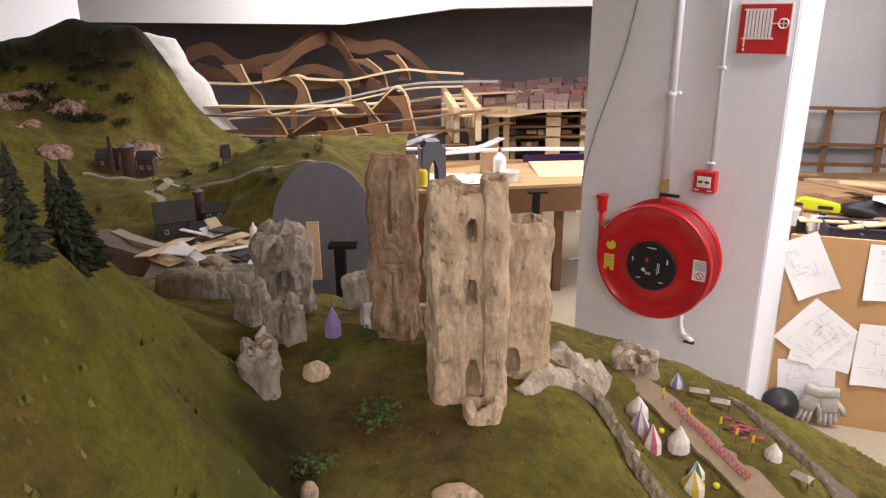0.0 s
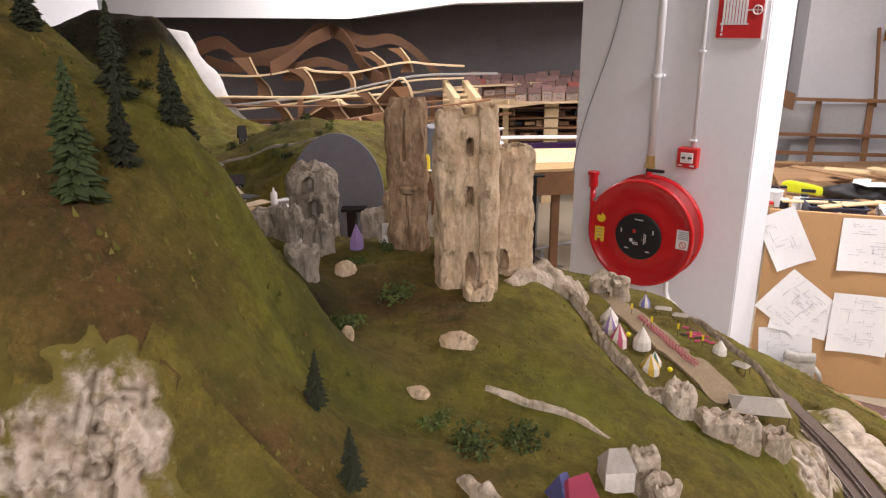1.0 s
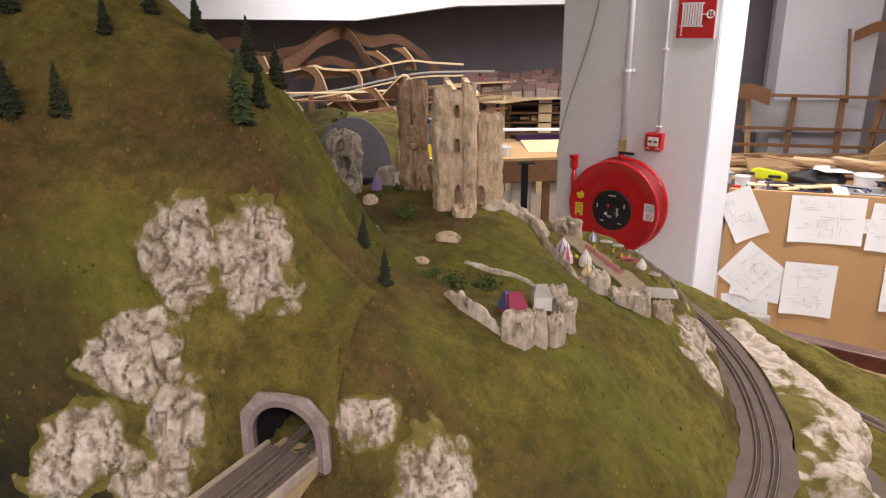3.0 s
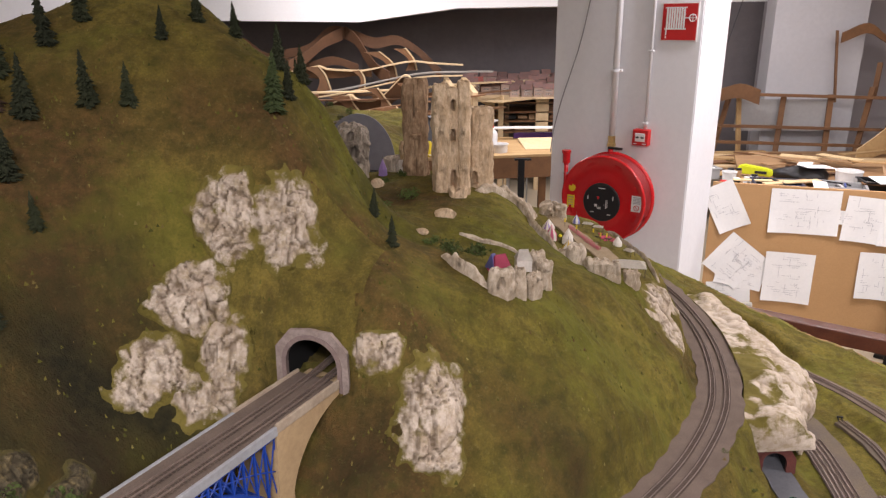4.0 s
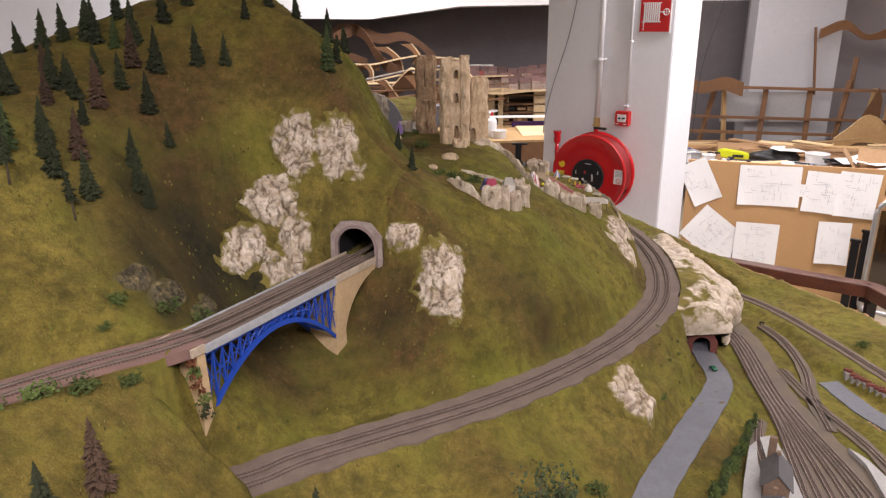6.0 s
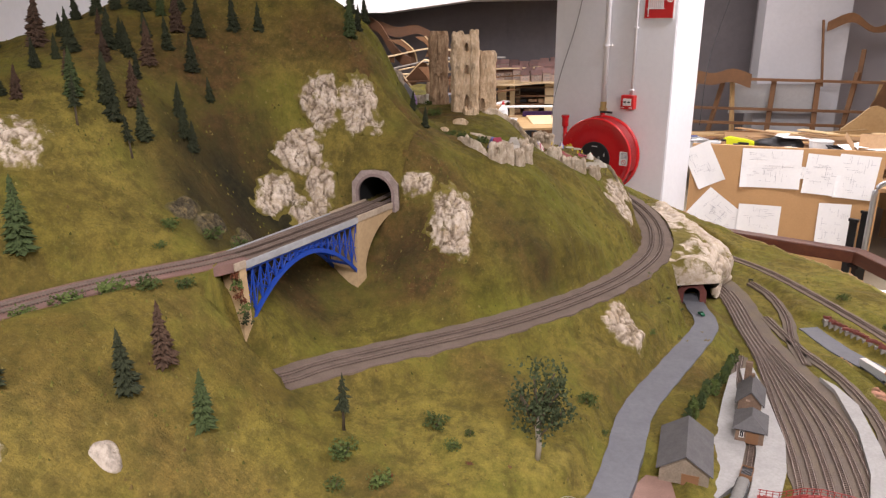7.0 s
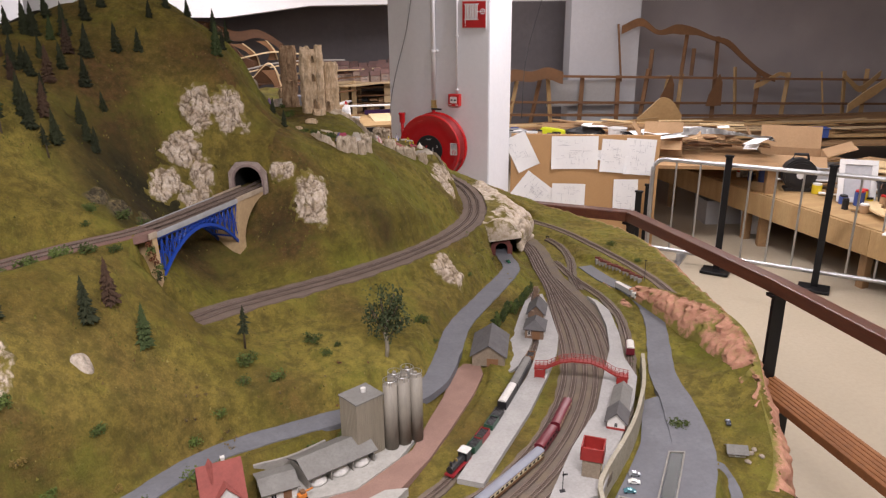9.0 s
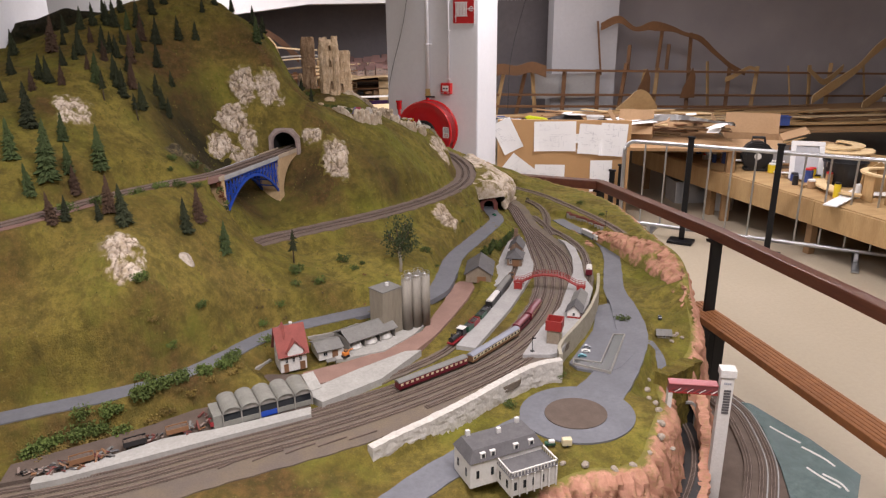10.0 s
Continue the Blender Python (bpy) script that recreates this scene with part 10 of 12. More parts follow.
    cyl(bm, (0.578, -0.125, 0.588), (0.615, -0.13, 0.575), 0.013, 0.009, 12)
    nz = part("nozzle", bm, M["white_plastic"], t, "white and grey hose nozzle", smooth=True)
    bm = bmesh.new()
    box(bm, (0.60, -0.128, 0.566), (0.045, 0.02, 0.01), 0, 0.003)
    part("lever", bm, M["black_plastic"], nz)
    # wall bracket
    bm = bmesh.new()
    box(bm, (cx, -0.016, cz), (0.16, 0.03, 0.3), 0, 0.004)
    part("bracket", bm, M["red_gloss"], t)
    return t


fire_hose_reel()
# feed pipe with its valve
fp = thing("water_pipe", "white painted water pipe with a red ball valve", "pipe", PM)
bm = cyl(bmesh.new(), (0.398, -0.035, 1.225), (0.393, -0.035, CEIL), 0.017, seg=18)
part("pipe", bm, M["pipe_white"], fp, smooth=True)
for z in (1.595, 2.3):
    bm = cyl(bmesh.new(), (0.394, -0.035, z - 0.006), (0.394, -0.035, z + 0.006), 0.022, seg=18)
    box(bm, (0.394, -0.012, z), (0.06, 0.024, 0.012), 0, 0.002)
    part("pipe_clip", bm, M["pipe_white"], fp)
bm = cyl(bmesh.new(), (0.398, -0.036, 1.195), (0.398, -0.036, 1.24), 0.021, 0.021, 8)
cyl(bm, (0.398, -0.036, 1.18), (0.398, -0.036, 1.2), 0.024, 0.024, 6)
valve = part("valve", bm, M["brass"], fp, "brass valve body")
bm = bmesh.new()
tube(bm, [(0.398, -0.036, 1.19), (0.396, -0.04, 1.15), (0.39, -0.06, 1.12), (0.386, -0.09, 1.09)], 0.015, 10)
part("elbow", bm, M["red_gloss"], fp, "red pipe elbow", smooth=True)
bm = bmesh.new()
box(bm, (0.437, -0.07, 1.178), (0.085, 0.014, 0.014), 0, 0.004)
part("lever", bm, M["black_plastic"], fp, "black valve lever")
rs = thing("valve_riser", "short red riser pipe with a red valve cap", "pipe", PM)
bm = cyl(bmesh.new(), (0.133, -0.05, 0.86), (0.131, -0.05, 1.075), 0.013, seg=14)
part("pipe", bm, M["red_gloss"], rs, smooth=True)
bm = cyl(bmesh.new(), (0.131, -0.05, 1.06), (0.130, -0.05, 1.12), 0.022, 0.022, 14)
cyl(bm, (0.130, -0.05, 1.12), (0.130, -0.05, 1.135), 0.027, 0.027, 14)
part("valve_body", bm, M["red_gloss"], rs)
bm = bmesh.new()
box(bm, (0.131, -0.03, 1.0), (0.034, 0.06, 0.015), 0, 0.003)
part("coupling", bm, M["steel"], rs)
# conduit and call point
cd = thing("cable_conduit", "thin white electrical conduit with clips", "conduit", PM)
bm = cyl(bmesh.new(), (0.578, -0.012, 1.285), (0.572, -0.012, CEIL), 0.0085, seg=12)
part("conduit", bm, M["pipe_white"], cd, smooth=True)
for z in (1.32, 1.70, 2.2):
    bm = bmesh.new()
    box(bm, (0.576, -0.012, z), (0.028, 0.024, 0.012), 0, 0.004)
    part("clip", bm, M["pipe_white"], cd)
cp = thing("fire_call_point", "small red manual fire alarm call point box", "call point", PM)
bm = box(bmesh.new(), (0.565, -0.023, 1.245), (0.088, 0.046, 0.088), 0, 0.005)
part("housing", bm, M["red_matt"], cp)
bm = box(bmesh.new(), (0.565, -0.047, 1.247), (0.056, 0.004, 0.046), 0, 0.002)
fc = part("break_panel", bm, M["white_plastic"], cp, "white break panel with arrows")
for dx in (-0.014, 0.014):
    bm = bmesh.new()
    slab(bm, [(-0.009, -0.004), (0.002, -0.004), (0.002, -0.008), (0.011, 0), (0.002, 0.008), (0.002, 0.004), (-0.009, 0.004)], 0.002, Matrix.Translation((0.565 + dx, -0.0495, 1.247)) @ Matrix.Rotation(math.pi if dx > 0 else 0, 4, "Y"))
    part("arrow", bm, M["black_plastic"], fc)
bm = box(bmesh.new(), (0.538, -0.0465, 1.212), (0.02, 0.002, 0.006))
box(bm, (0.59, -0.0465, 1.212), (0.02, 0.002, 0.006))
part("print_bar", bm, M["print_white"], cp)
# fire hose sign
sg = thing("fire_hose_sign", "square red sign with a white hose reel pictogram", "sign", PM)
sx, sz, sw = 0.71, 1.845, 0.19
bm = box(bmesh.new(), (sx, -0.004, sz), (sw, 0.006, sw), 0, 0.001)
part("border", bm, M["white_plastic"], sg)
bm = box(bmesh.new(), (sx, -0.0075, sz), (sw - 0.012, 0.003, sw - 0.012))
part("panel", bm, M["red_matt"], sg)
for k in range(8):
    bm = bmesh.new()
    box(bm, (sx - 0.064 + 0.0125 * k, -0.0098, sz + 0.018), (0.0092, 0.0025, 0.098), 0, 0.0008)
    part("hose_bar", bm, M["white_plastic"], sg)
for z in (sz + 0.07, sz - 0.034):
    bm = box(bmesh.new(), (sx - 0.02, -0.0095, z), (0.112, 0.002, 0.006))
    part("reel_rim", bm, M["white_plastic"], sg)
bm = bmesh.new()
tube(bm, [(sx + 0.067 + 0.017 * math.cos(k * math.tau / 28), -0.0105, sz + 0.02 + 0.017 * math.sin(k * math.tau / 28)) for k in range(28)], 0.0028, 6, True)
box(bm, (sx + 0.067, -0.0095, sz + 0.02), (0.034, 0.002, 0.004))
box(bm, (sx + 0.067, -0.0095, sz + 0.02), (0.004, 0.002, 0.034))
box(bm, (sx + 0.04, -0.0095, sz + 0.02), (0.025, 0.002, 0.005))
part("wheel", bm, M["white_plastic"], sg)
bm = box(bmesh.new(), (sx - 0.066, -0.0095, sz - 0.05), (0.006, 0.002, 0.03))
box(bm, (sx - 0.066, -0.0095, sz - 0.075), (0.007, 0.002, 0.01))
part("hose_end", bm, M["white_plastic"], sg)
# loose cable
bm = bmesh.new()
tube(bm, [tuple(p) for p in smooth_line([(0.29, -0.006, 2.4), (0.199, -0.007, 1.915), (0.15, -0.006, 1.70), (0.06, -0.006, 1.42), (0.012, -0.006, 1.225), (-0.004, 0.0, 1.1)], 0.05)], 0.003, 6)
solo("loose_cable", bm, M["cable"], "thin grey cable drooping down the pillar", "cable", at=PM, smooth=True)
bm = bmesh.new()
tube(bm, [tuple(p) for p in smooth_line([(3.1, 6.1, 2.9), (2.75, 5.8, 2.0), (2.5, 5.55, 1.35), (2.42, 5.4, 0.72)], 0.1)], 0.004, 6)
solo("hanging_cable", bm, M["black_plastic"], "thin dark cable hanging beside the back pillar", "cable", smooth=True)

# ---- notice board: plans pinned up ----
def sheet(x, z, w, h, turn, lines, seed, lift=0.0):
    """A pinned paper plan on the board, slightly curled, with faint ink."""
    rq = random.Random(seed)
    t = thing("paper_plan", "white paper plan with faint ink lines pinned up", "paper", board_m @ Matrix.Translation((x, -0.012 - lift, z)) @ Matrix.Rotation(math.radians(-turn), 4, "Y"), "plans on the board")
    c1, c2 = rq.uniform(0, 0.02), rq.uniform(0.004, 0.025)
    bend = lambda a, b: -0.001 - c1 * max(0, a) ** 3 * max(0, -b) - c2 * max(0, -a - 0.2) ** 2 * max(0, -b) - 0.004 * max(0, -b - 0.3) - 0.0015 * math.sin(3 * a + seed)
    bm = bmesh.new()
    n = 9
    g = [[bm.verts.new((w / 2 * (2 * i / (n - 1) - 1), bend(2 * i / (n - 1) - 1, 2 * j / (n - 1) - 1), h / 2 * (2 * j / (n - 1) - 1))) for i in range(n)] for j in range(n)]
    for j in range(n - 1):
        for i in range(n - 1):
            bm.faces.new((g[j][i], g[j][i + 1], g[j + 1][i + 1], g[j + 1][i]))
    bmesh.ops.recalc_face_normals(bm, faces=bm.faces[:])
    part("paper", bm, M["paper"], t)
    bm = bmesh.new()
    for k in range(lines):
        a, b = rq.uniform(-0.75, 0.6), rq.uniform(-0.75, 0.85)
        if rq.random() < 0.55:
            box(bm, (a * w / 2, bend(a, b) - 0.0012, b * h / 2), (rq.uniform(0.015, 0.3) * w, 0.0006, 0.0016))
        else:
            box(bm, (a * w / 2, bend(a, b) - 0.0012, b * h / 2), (0.0016, 0.0006, rq.uniform(0.03, 0.25) * h))
        if rq.random() < 0.4:
            for q in range(3):
                box(bm, (a * w / 2 + 0.012 * q, bend(a, b) - 0.0012, b * h / 2 - 0.012), (0.008, 0.0006, 0.002))
    part("ink_drawing", bm, M["ink_faint"], t)
    return t


M["ink_faint"] = plain("ink_faint", (0.5, 0.51, 0.54), 0.8)
for i, (x, z, w, h, a, n) in enumerate([(-0.495, 0.795, 0.185, 0.29, 27, 14), (-0.075, 0.797, 0.365, 0.262, 1, 26), (0.235, 0.775, 0.21, 0.262, -3, 16), (0.43, 0.772, 0.23, 0.285, -3, 20), (-0.37, 0.40, 0.27, 0.20, -8, 16), (-0.415, 0.465, 0.25, 0.265, -37, 26),
                                        (-0.11, 0.39, 0.265, 0.31, 0, 24), (0.34, 0.45, 0.19, 0.28, 1, 18), (-0.42, 0.2, 0.25, 0.25, 6, 16), (0.13, 0.78, 0.05, 0.08, 0, 6)]):
    sheet(x, z, w, h, a, n, 300 + i, 0.003 * (i % 4))
# gloves and cap at the foot of the board
gl = thing("work_gloves", "pair of grubby white work gloves", "gloves", board_m @ pose(-0.37, -0.05, 0.0, 8, 0, 0))
M["glove"] = surface("glove_fabric", (0.55, 0.53, 0.48), (0.42, 0.4, 0.36), (0.25, 0.24, 0.22), 30, 160, 0.9, bump=0.4)
for gx, ga in ((-0.035, 14), (0.05, -6)):
    bm = bmesh.new()
    mm = pose(gx, 0, 0.14, 0, ga, 0)
    box(bm, (0, 0, 0), (0.08, 0.03, 0.09), 0, 0.012, mm)
    box(bm, (0, 0, 0.065), (0.086, 0.034, 0.05), 0, 0.012, mm)
    for k in range(4):
        tube(bm, [mm @ Vector((-0.03 + 0.02 * k, 0, -0.04)), mm @ Vector((-0.034 + 0.0225 * k, -0.006, -0.09)), mm @ Vector((-0.036 + 0.024 * k, 0.0, -0.125 + 0.008 * abs(k - 1.5)))], 0.0105, 8)
    tube(bm, [mm @ Vector((0.035, 0, 0.01)), mm @ Vector((0.058, -0.01, -0.02)), mm @ Vector((0.064, -0.012, -0.055))], 0.012, 8)
    part("glove", bm, M["glove"], gl, smooth=True)
bm = bmesh.new()
bmesh.ops.create_uvsphere(bm, u_segments=20, v_segments=12, radius=0.09)
for v in bm.verts:
    v.co.z = max(-0.02, v.co.z) * 0.95
    v.co.x *= 1.0 + 0.08 * noise.noise(v.co * 20)
    v.co += Vector((0, 0, 0.02)) * noise.noise(v.co * 15)
box(bm, (0.0, -0.1, -0.012), (0.13, 0.1, 0.008), 0, 0.003)
solo("cloth_cap", bm, M["black_plastic"], "black cloth cap leaning on the board", "cap", smooth=True, at=board_m @ pose(-0.53, -0.09, 0.1, 55, 20, 10))

# ---- tables with clutter ----
def carton(x, y, z, w, d, h, turn, label, open_=True, name="cardboard_box", spread=1.0):
    t = thing(name, label, "box", pose(x, y, z, 0, 0, turn), "cardboard boxes")
    th = 0.005
    bm = bmesh.new()
    box(bm, (0, 0, th / 2), (w, d, th))
    for c, s in (((w / 2, 0, h / 2), (th, d, h)), ((-w / 2, 0, h / 2), (th, d, h)), ((0, d / 2, h / 2), (w, th, h)), ((0, -d / 2, h / 2), (w, th, h))):
        box(bm, c, s, 0, 0.001)
    part("body", bm, M["carton"], t)
    if open_:
        for k, (cx, cy, a, ln, wd) in enumerate(((w / 2, 0, 0, d, w * 0.45), (-w / 2, 0, 180, d, w * 0.45), (0, d / 2, 90, w, d * 0.48), (0, -d / 2, 270, w, d * 0.48))):
            bm = bmesh.new()
            tilt = (20, 55, 68, -28)[k] * spread
            box(bm, (wd / 2, 0, 0), (wd, ln * 0.97, 0.004), 0, 0.001, pose(cx, cy, h, 0, 0, a) @ Matrix.Rotation(math.radians(-tilt), 4, "Y"))
            part("flap", bm, M["carton"], t)
    else:
        bm = box(bmesh.new(), (0, 0, h + 0.002), (w * 1.01, d * 1.01, 0.005))
        part("lid", bm, M["carton"], t)
    return t


def tub(x, y, z, r, h, mat_, label, name="plastic_tub", r2=None, cat="tub", wall=0.004, group=""):
    """An open round vessel with a rim."""
    r2 = r2 or r * 1.12
    t = thing(name, label, cat, pose(x, y, z), group)
    prof = [(0.001, 0), (r, 0), (r2, h), (r2 + wall, h), (r2 + wall, h - wall * 1.5), (r2 - wall * 0.6, h - 0.001), (r - wall, wall), (0.001, wall)]
    bm = bmesh.new()
    rings = [[bm.verts.new((q * math.cos(k * math.tau / 24), q * math.sin(k * math.tau / 24), zz)) for k in range(24)] for q, zz in prof]
    for A, B in zip(rings[:-1], rings[1:]):
        for k in range(24):
            bm.faces.new((A[k], A[(k + 1) % 24], B[(k + 1) % 24], B[k]))
    bmesh.ops.recalc_face_normals(bm, faces=bm.faces[:])
    part("body", bm, mat_, t, smooth=False)
    return t


def crate(x, y, z, w, d, h, turn, mat_, label, name="plastic_crate", group=""):
    t = thing(name, label, "crate", pose(x, y, z, 0, 0, turn), group)
    bm = bmesh.new()
    th = 0.006
    box(bm, (0, 0, th / 2), (w, d, th))
    for c, s in (((w / 2, 0, h / 2), (th, d, h)), ((-w / 2, 0, h / 2), (th, d, h)), ((0, d / 2, h / 2), (w, th, h)), ((0, -d / 2, h / 2), (w, th, h))):
        box(bm, c, s, 0, 0.002)
    part("body", bm, mat_, t)
    bm = bmesh.new()
    for c, s in (((w / 2 + 0.006, 0, h), (0.018, d + 0.03, 0.01)), ((-w / 2 - 0.006, 0, h), (0.018, d + 0.03, 0.01)), ((0, d / 2 + 0.006, h), (w, 0.018, 0.01)), ((0, -d / 2 - 0.006, h), (w, 0.018, 0.01))):
        box(bm, c, s, 0, 0.003)
    part("rim", bm, mat_, t)
    return t


def pot(x, y, z, r, h, mat_, lid, label):
    t = thing("paint_pot", label, "paint pot", pose(x, y, z), "paint pots")
    part("body", cyl(bmesh.new(), (0, 0, 0), (0, 0, h), r, seg=16), mat_, t)
    part("lid", cyl(bmesh.new(), (0, 0, h), (0, 0, h + 0.012), r * 0.9, seg=16), lid, t)
    return t


def bottle(x, y, z, r, h, mat_, cap, label):
    t = thing("bottle", label, "bottle", pose(x, y, z), "bottles")
    bm = bmesh.new()
    prof = [(r * 0.96, 0), (r, 0.006), (r, h * 0.62), (r * 0.8, h * 0.72), (r * 0.34, h * 0.8), (r * 0.34, h * 0.86)]
    rings = [[bm.verts.new((q * math.cos(k * math.tau / 18), q * math.sin(k * math.tau / 18), zz)) for k in range(18)] for q, zz in prof]
    for A, B in zip(rings[:-1], rings[1:]):
        for k in range(18):
            bm.faces.new((A[k], A[(k + 1) % 18], B[(k + 1) % 18], B[k]))
    bm.faces.new(rings[0][::-1])
    bm.faces.new(rings[-1])
    part("body", bm, mat_, t, smooth=True)
    part("cap", cyl(bmesh.new(), (0, 0, h * 0.86), (0, 0, h), r * 0.36, r * 0.15, 12), cap, t)
    return t


def plank(x, y, z, ln, w, th, turn, mat_, label="offcut of pale plywood", tilt=0.0, name="wood_offcut", group="offcuts"):
    bm = box(bmesh.new(), (0, 0, th / 2), (ln, w, th), 0, 0.0015)
    return solo(name, bm, mat_, label, "wood", group, at=pose(x, y, z, tilt, 0, turn))


def curved_ply(x, y, z, r0, r1, a0, a1, th, turn, label, m=None):
    """A sawn ring segment of plywood, lying flat or stood up."""
    n = 18
    o = [(r1 * math.cos(math.radians(a0 + (a1 - a0) * k / n)), r1 * math.sin(math.radians(a0 + (a1 - a0) * k / n))) for k in range(n + 1)]
    i_ = [(r0 * math.cos(math.radians(a1 + (a0 - a1) * k / n)), r0 * math.sin(math.radians(a1 + (a0 - a1) * k / n))) for k in range(n + 1)]
    bm = prism(bmesh.new(), o + i_, 0, th)
    return solo("curved_plywood", bm, M["ply_edge"], label, "wood", "curved plywood pieces", at=m if m is not None else pose(x, y, z, 0, 0, turn))


M["carton"] = surface("cardboard", (0.42, 0.27, 0.145), (0.37, 0.235, 0.125), (0.28, 0.17, 0.09), 5, 60, 0.85, bump=0.1)
M["tub_blue"] = plain("tub_blue", (0.05, 0.09, 0.3), 0.4)
M["clear_plastic"] = plain("milky_plastic", (0.42, 0.42, 0.42), 0.25, var=0.08)
M["hi_vis"] = plain("lime_yellow", (0.62, 0.68, 0.02), 0.5)
M["table_wood"] = surface("table_wood", (0.36, 0.22, 0.105), (0.28, 0.165, 0.08), (0.17, 0.1, 0.05), 2.0, 26, 0.65, bump=0.2, stretch=(1, 5, 1), vary=0.1)

# table behind the board
tb = thing("work_table", "brown wooden work table littered with tools and offcuts", "table", board_m)
bm = box(bmesh.new(), (0.62, 1.3, 0.66), (1.9, 2.3, 0.03), 0, 0.004)
part("tabletop", bm, M["table_wood"], tb)
for cx, cy in ((-0.25, 0.22), (1.5, 0.22), (1.5, 2.38), (-0.25, 2.38)):
    part("leg", box(bmesh.new(), (cx, cy, 0.325), (0.07, 0.07, 0.65), 0, 0.004), M["table_wood"], tb)


def on_table(lx, ly):
    v = board_m @ Vector((lx, ly, 0))
    return v.x, v.y


# lime folding tool case, black bag, trays, tubs
hv = thing("folding_rule_case", "lime yellow plastic tool case", "tool case", pose(2.42, 4.35, 0.70, 0, 0, -28) @ Matrix.Scale(0.72, 4))
bm = bmesh.new()
slab(bm, [(-0.17, 0.0), (0.17, -0.015), (0.19, 0.05), (0.10, 0.075), (-0.12, 0.10), (-0.18, 0.07)], 0.09, Matrix.Identity(4))
bmesh.ops.bevel(bm, geom=bm.edges[:], offset=0.012, segments=2, affect="EDGES")
part("body", bm, M["hi_vis"], hv, smooth=False)
part("grip", box(bmesh.new(), (0.06, -0.05, 0.03), (0.12, 0.012, 0.03), 0, 0.004), M["black_plastic"], hv)
bm = bmesh.new()
bmesh.ops.create_icosphere(bm, subdivisions=3, radius=1)
for v in bm.verts:
    k = 1 + 0.3 * noise.noise(v.co * 1.7)
    v.co = Vector((v.co.x * 0.2 * k, v.co.y * 0.1 * k, max(-0.03, v.co.z * 0.075 * k)))
solo("black_bag", bm, M["black_plastic"], "crumpled black cloth tool bag", "bag", smooth=True, at=pose(2.72, 4.2, 0.72, 0, 0, -20))
for x, y, w, d, h, a, mt, lb in ((2.33, 3.78, 0.3, 0.2, 0.09, -15, "tub_navy", "dark blue plastic tray of tools"), (2.74, 3.72, 0.3, 0.2, 0.08, -25, "clear_plastic", "milky plastic tray of small parts"), (2.0, 4.35, 0.22, 0.16, 0.08, 10, "clear_plastic", "milky plastic tray of small parts"), (3.05, 3.75, 0.26, 0.18, 0.1, -10, "black_plastic", "black plastic tray of tools")):
    if mt == "tub_navy":
        M[mt] = plain("tub_navy", (0.025, 0.03, 0.06), 0.35)
    crate(x, y, 0.676, w, d, h, a, M[mt], lb, "parts_tray", "parts trays")
    for k in range(7):
        plank(x + qr.uniform(-0.08, 0.08), y + qr.uniform(-0.05, 0.05), 0.70 + 0.012 * k, qr.uniform(0.06, 0.18), 0.012, 0.01, qr.uniform(0, 180), M[qr.choice(["black_plastic", "steel", "white_plastic", "tub_blue"])], "small tool lying in a tray", qr.uniform(-8, 8), "hand_tool", "hand tools")
tub(2.95, 4.0, 0.676, 0.08, 0.12, M["white_plastic"], "white plastic tub on the table")
tub(2.12, 4.1, 0.676, 0.045, 0.1, M["white_plastic"], "white plastic cup on the table", "cup", cat="cup")
for k in range(9):
    pot(2.0 + 0.09 * (k % 5) + qr.uniform(-0.02, 0.02), 3.98 + 0.3 * (k // 5) + qr.uniform(-0.05, 0.05), 0.676, qr.uniform(0.02, 0.032), qr.uniform(0.05, 0.09), M[qr.choice(["white_plastic", "carton", "tub_blue", "black_plastic"])], M[qr.choice(["white_plastic", "black_plastic", "red_matt"])], "small pot of paint on the table")
for k in range(46):
    lx, ly = qr.uniform(-0.2, 1.5), qr.uniform(0.6, 2.35)
    x, y = on_table(lx, ly)
    plank(x, y, 0.677 + 0.012 * (k % 9), qr.uniform(0.15, 0.6), qr.uniform(0.03, 0.12), 0.009, qr.uniform(-60, 30), M[qr.choice(["ply", "ply_edge", "table_wood", "dark_ply", "ply_edge"])], "plywood offcut lying on the table", qr.uniform(-3, 3))
for k in range(16):
    lx, ly = qr.uniform(-0.1, 1.45), qr.uniform(0.25, 1.4)
    x, y = on_table(lx, ly)
    bm = box(bmesh.new(), (0, 0, 0), (qr.uniform(0.1, 0.3), qr.uniform(0.08, 0.2), 0.002))
    solo("loose_paper", bm, M["paper"], "loose white paper on the table", "paper", "loose papers", at=pose(x, y, 0.79 + 0.004 * k, qr.uniform(-6, 6), qr.uniform(-6, 6), qr.uniform(0, 90)))
# large curled sheet bridging to the bench
bm = bmesh.new()
n = 14
rows_ = [[bm.verts.new((-0.45 + 0.9 * i / (n - 1), -0.15 + 0.3 * j, 0.05 * math.sin(3.0 * i / (n - 1)) + 0.02 * j * math.sin(6.0 * i / (n - 1)))) for i in range(n)] for j in range(2)]
for i in range(n - 1):
    bm.faces.new((rows_[0][i], rows_[0][i + 1], rows_[1][i + 1], rows_[1][i]))
bmesh.ops.solidify(bm, geom=bm.faces[:], thickness=0.002)
solo("curled_sheet", bm, M["paper"], "large curled sheet of white paper", "paper", smooth=True, at=pose(3.52, 3.2, 0.81, 0, 0, -30))
carton(3.05, 3.3, 0.677, 0.34, 0.26, 0.13, -30, "brown cardboard box half full")

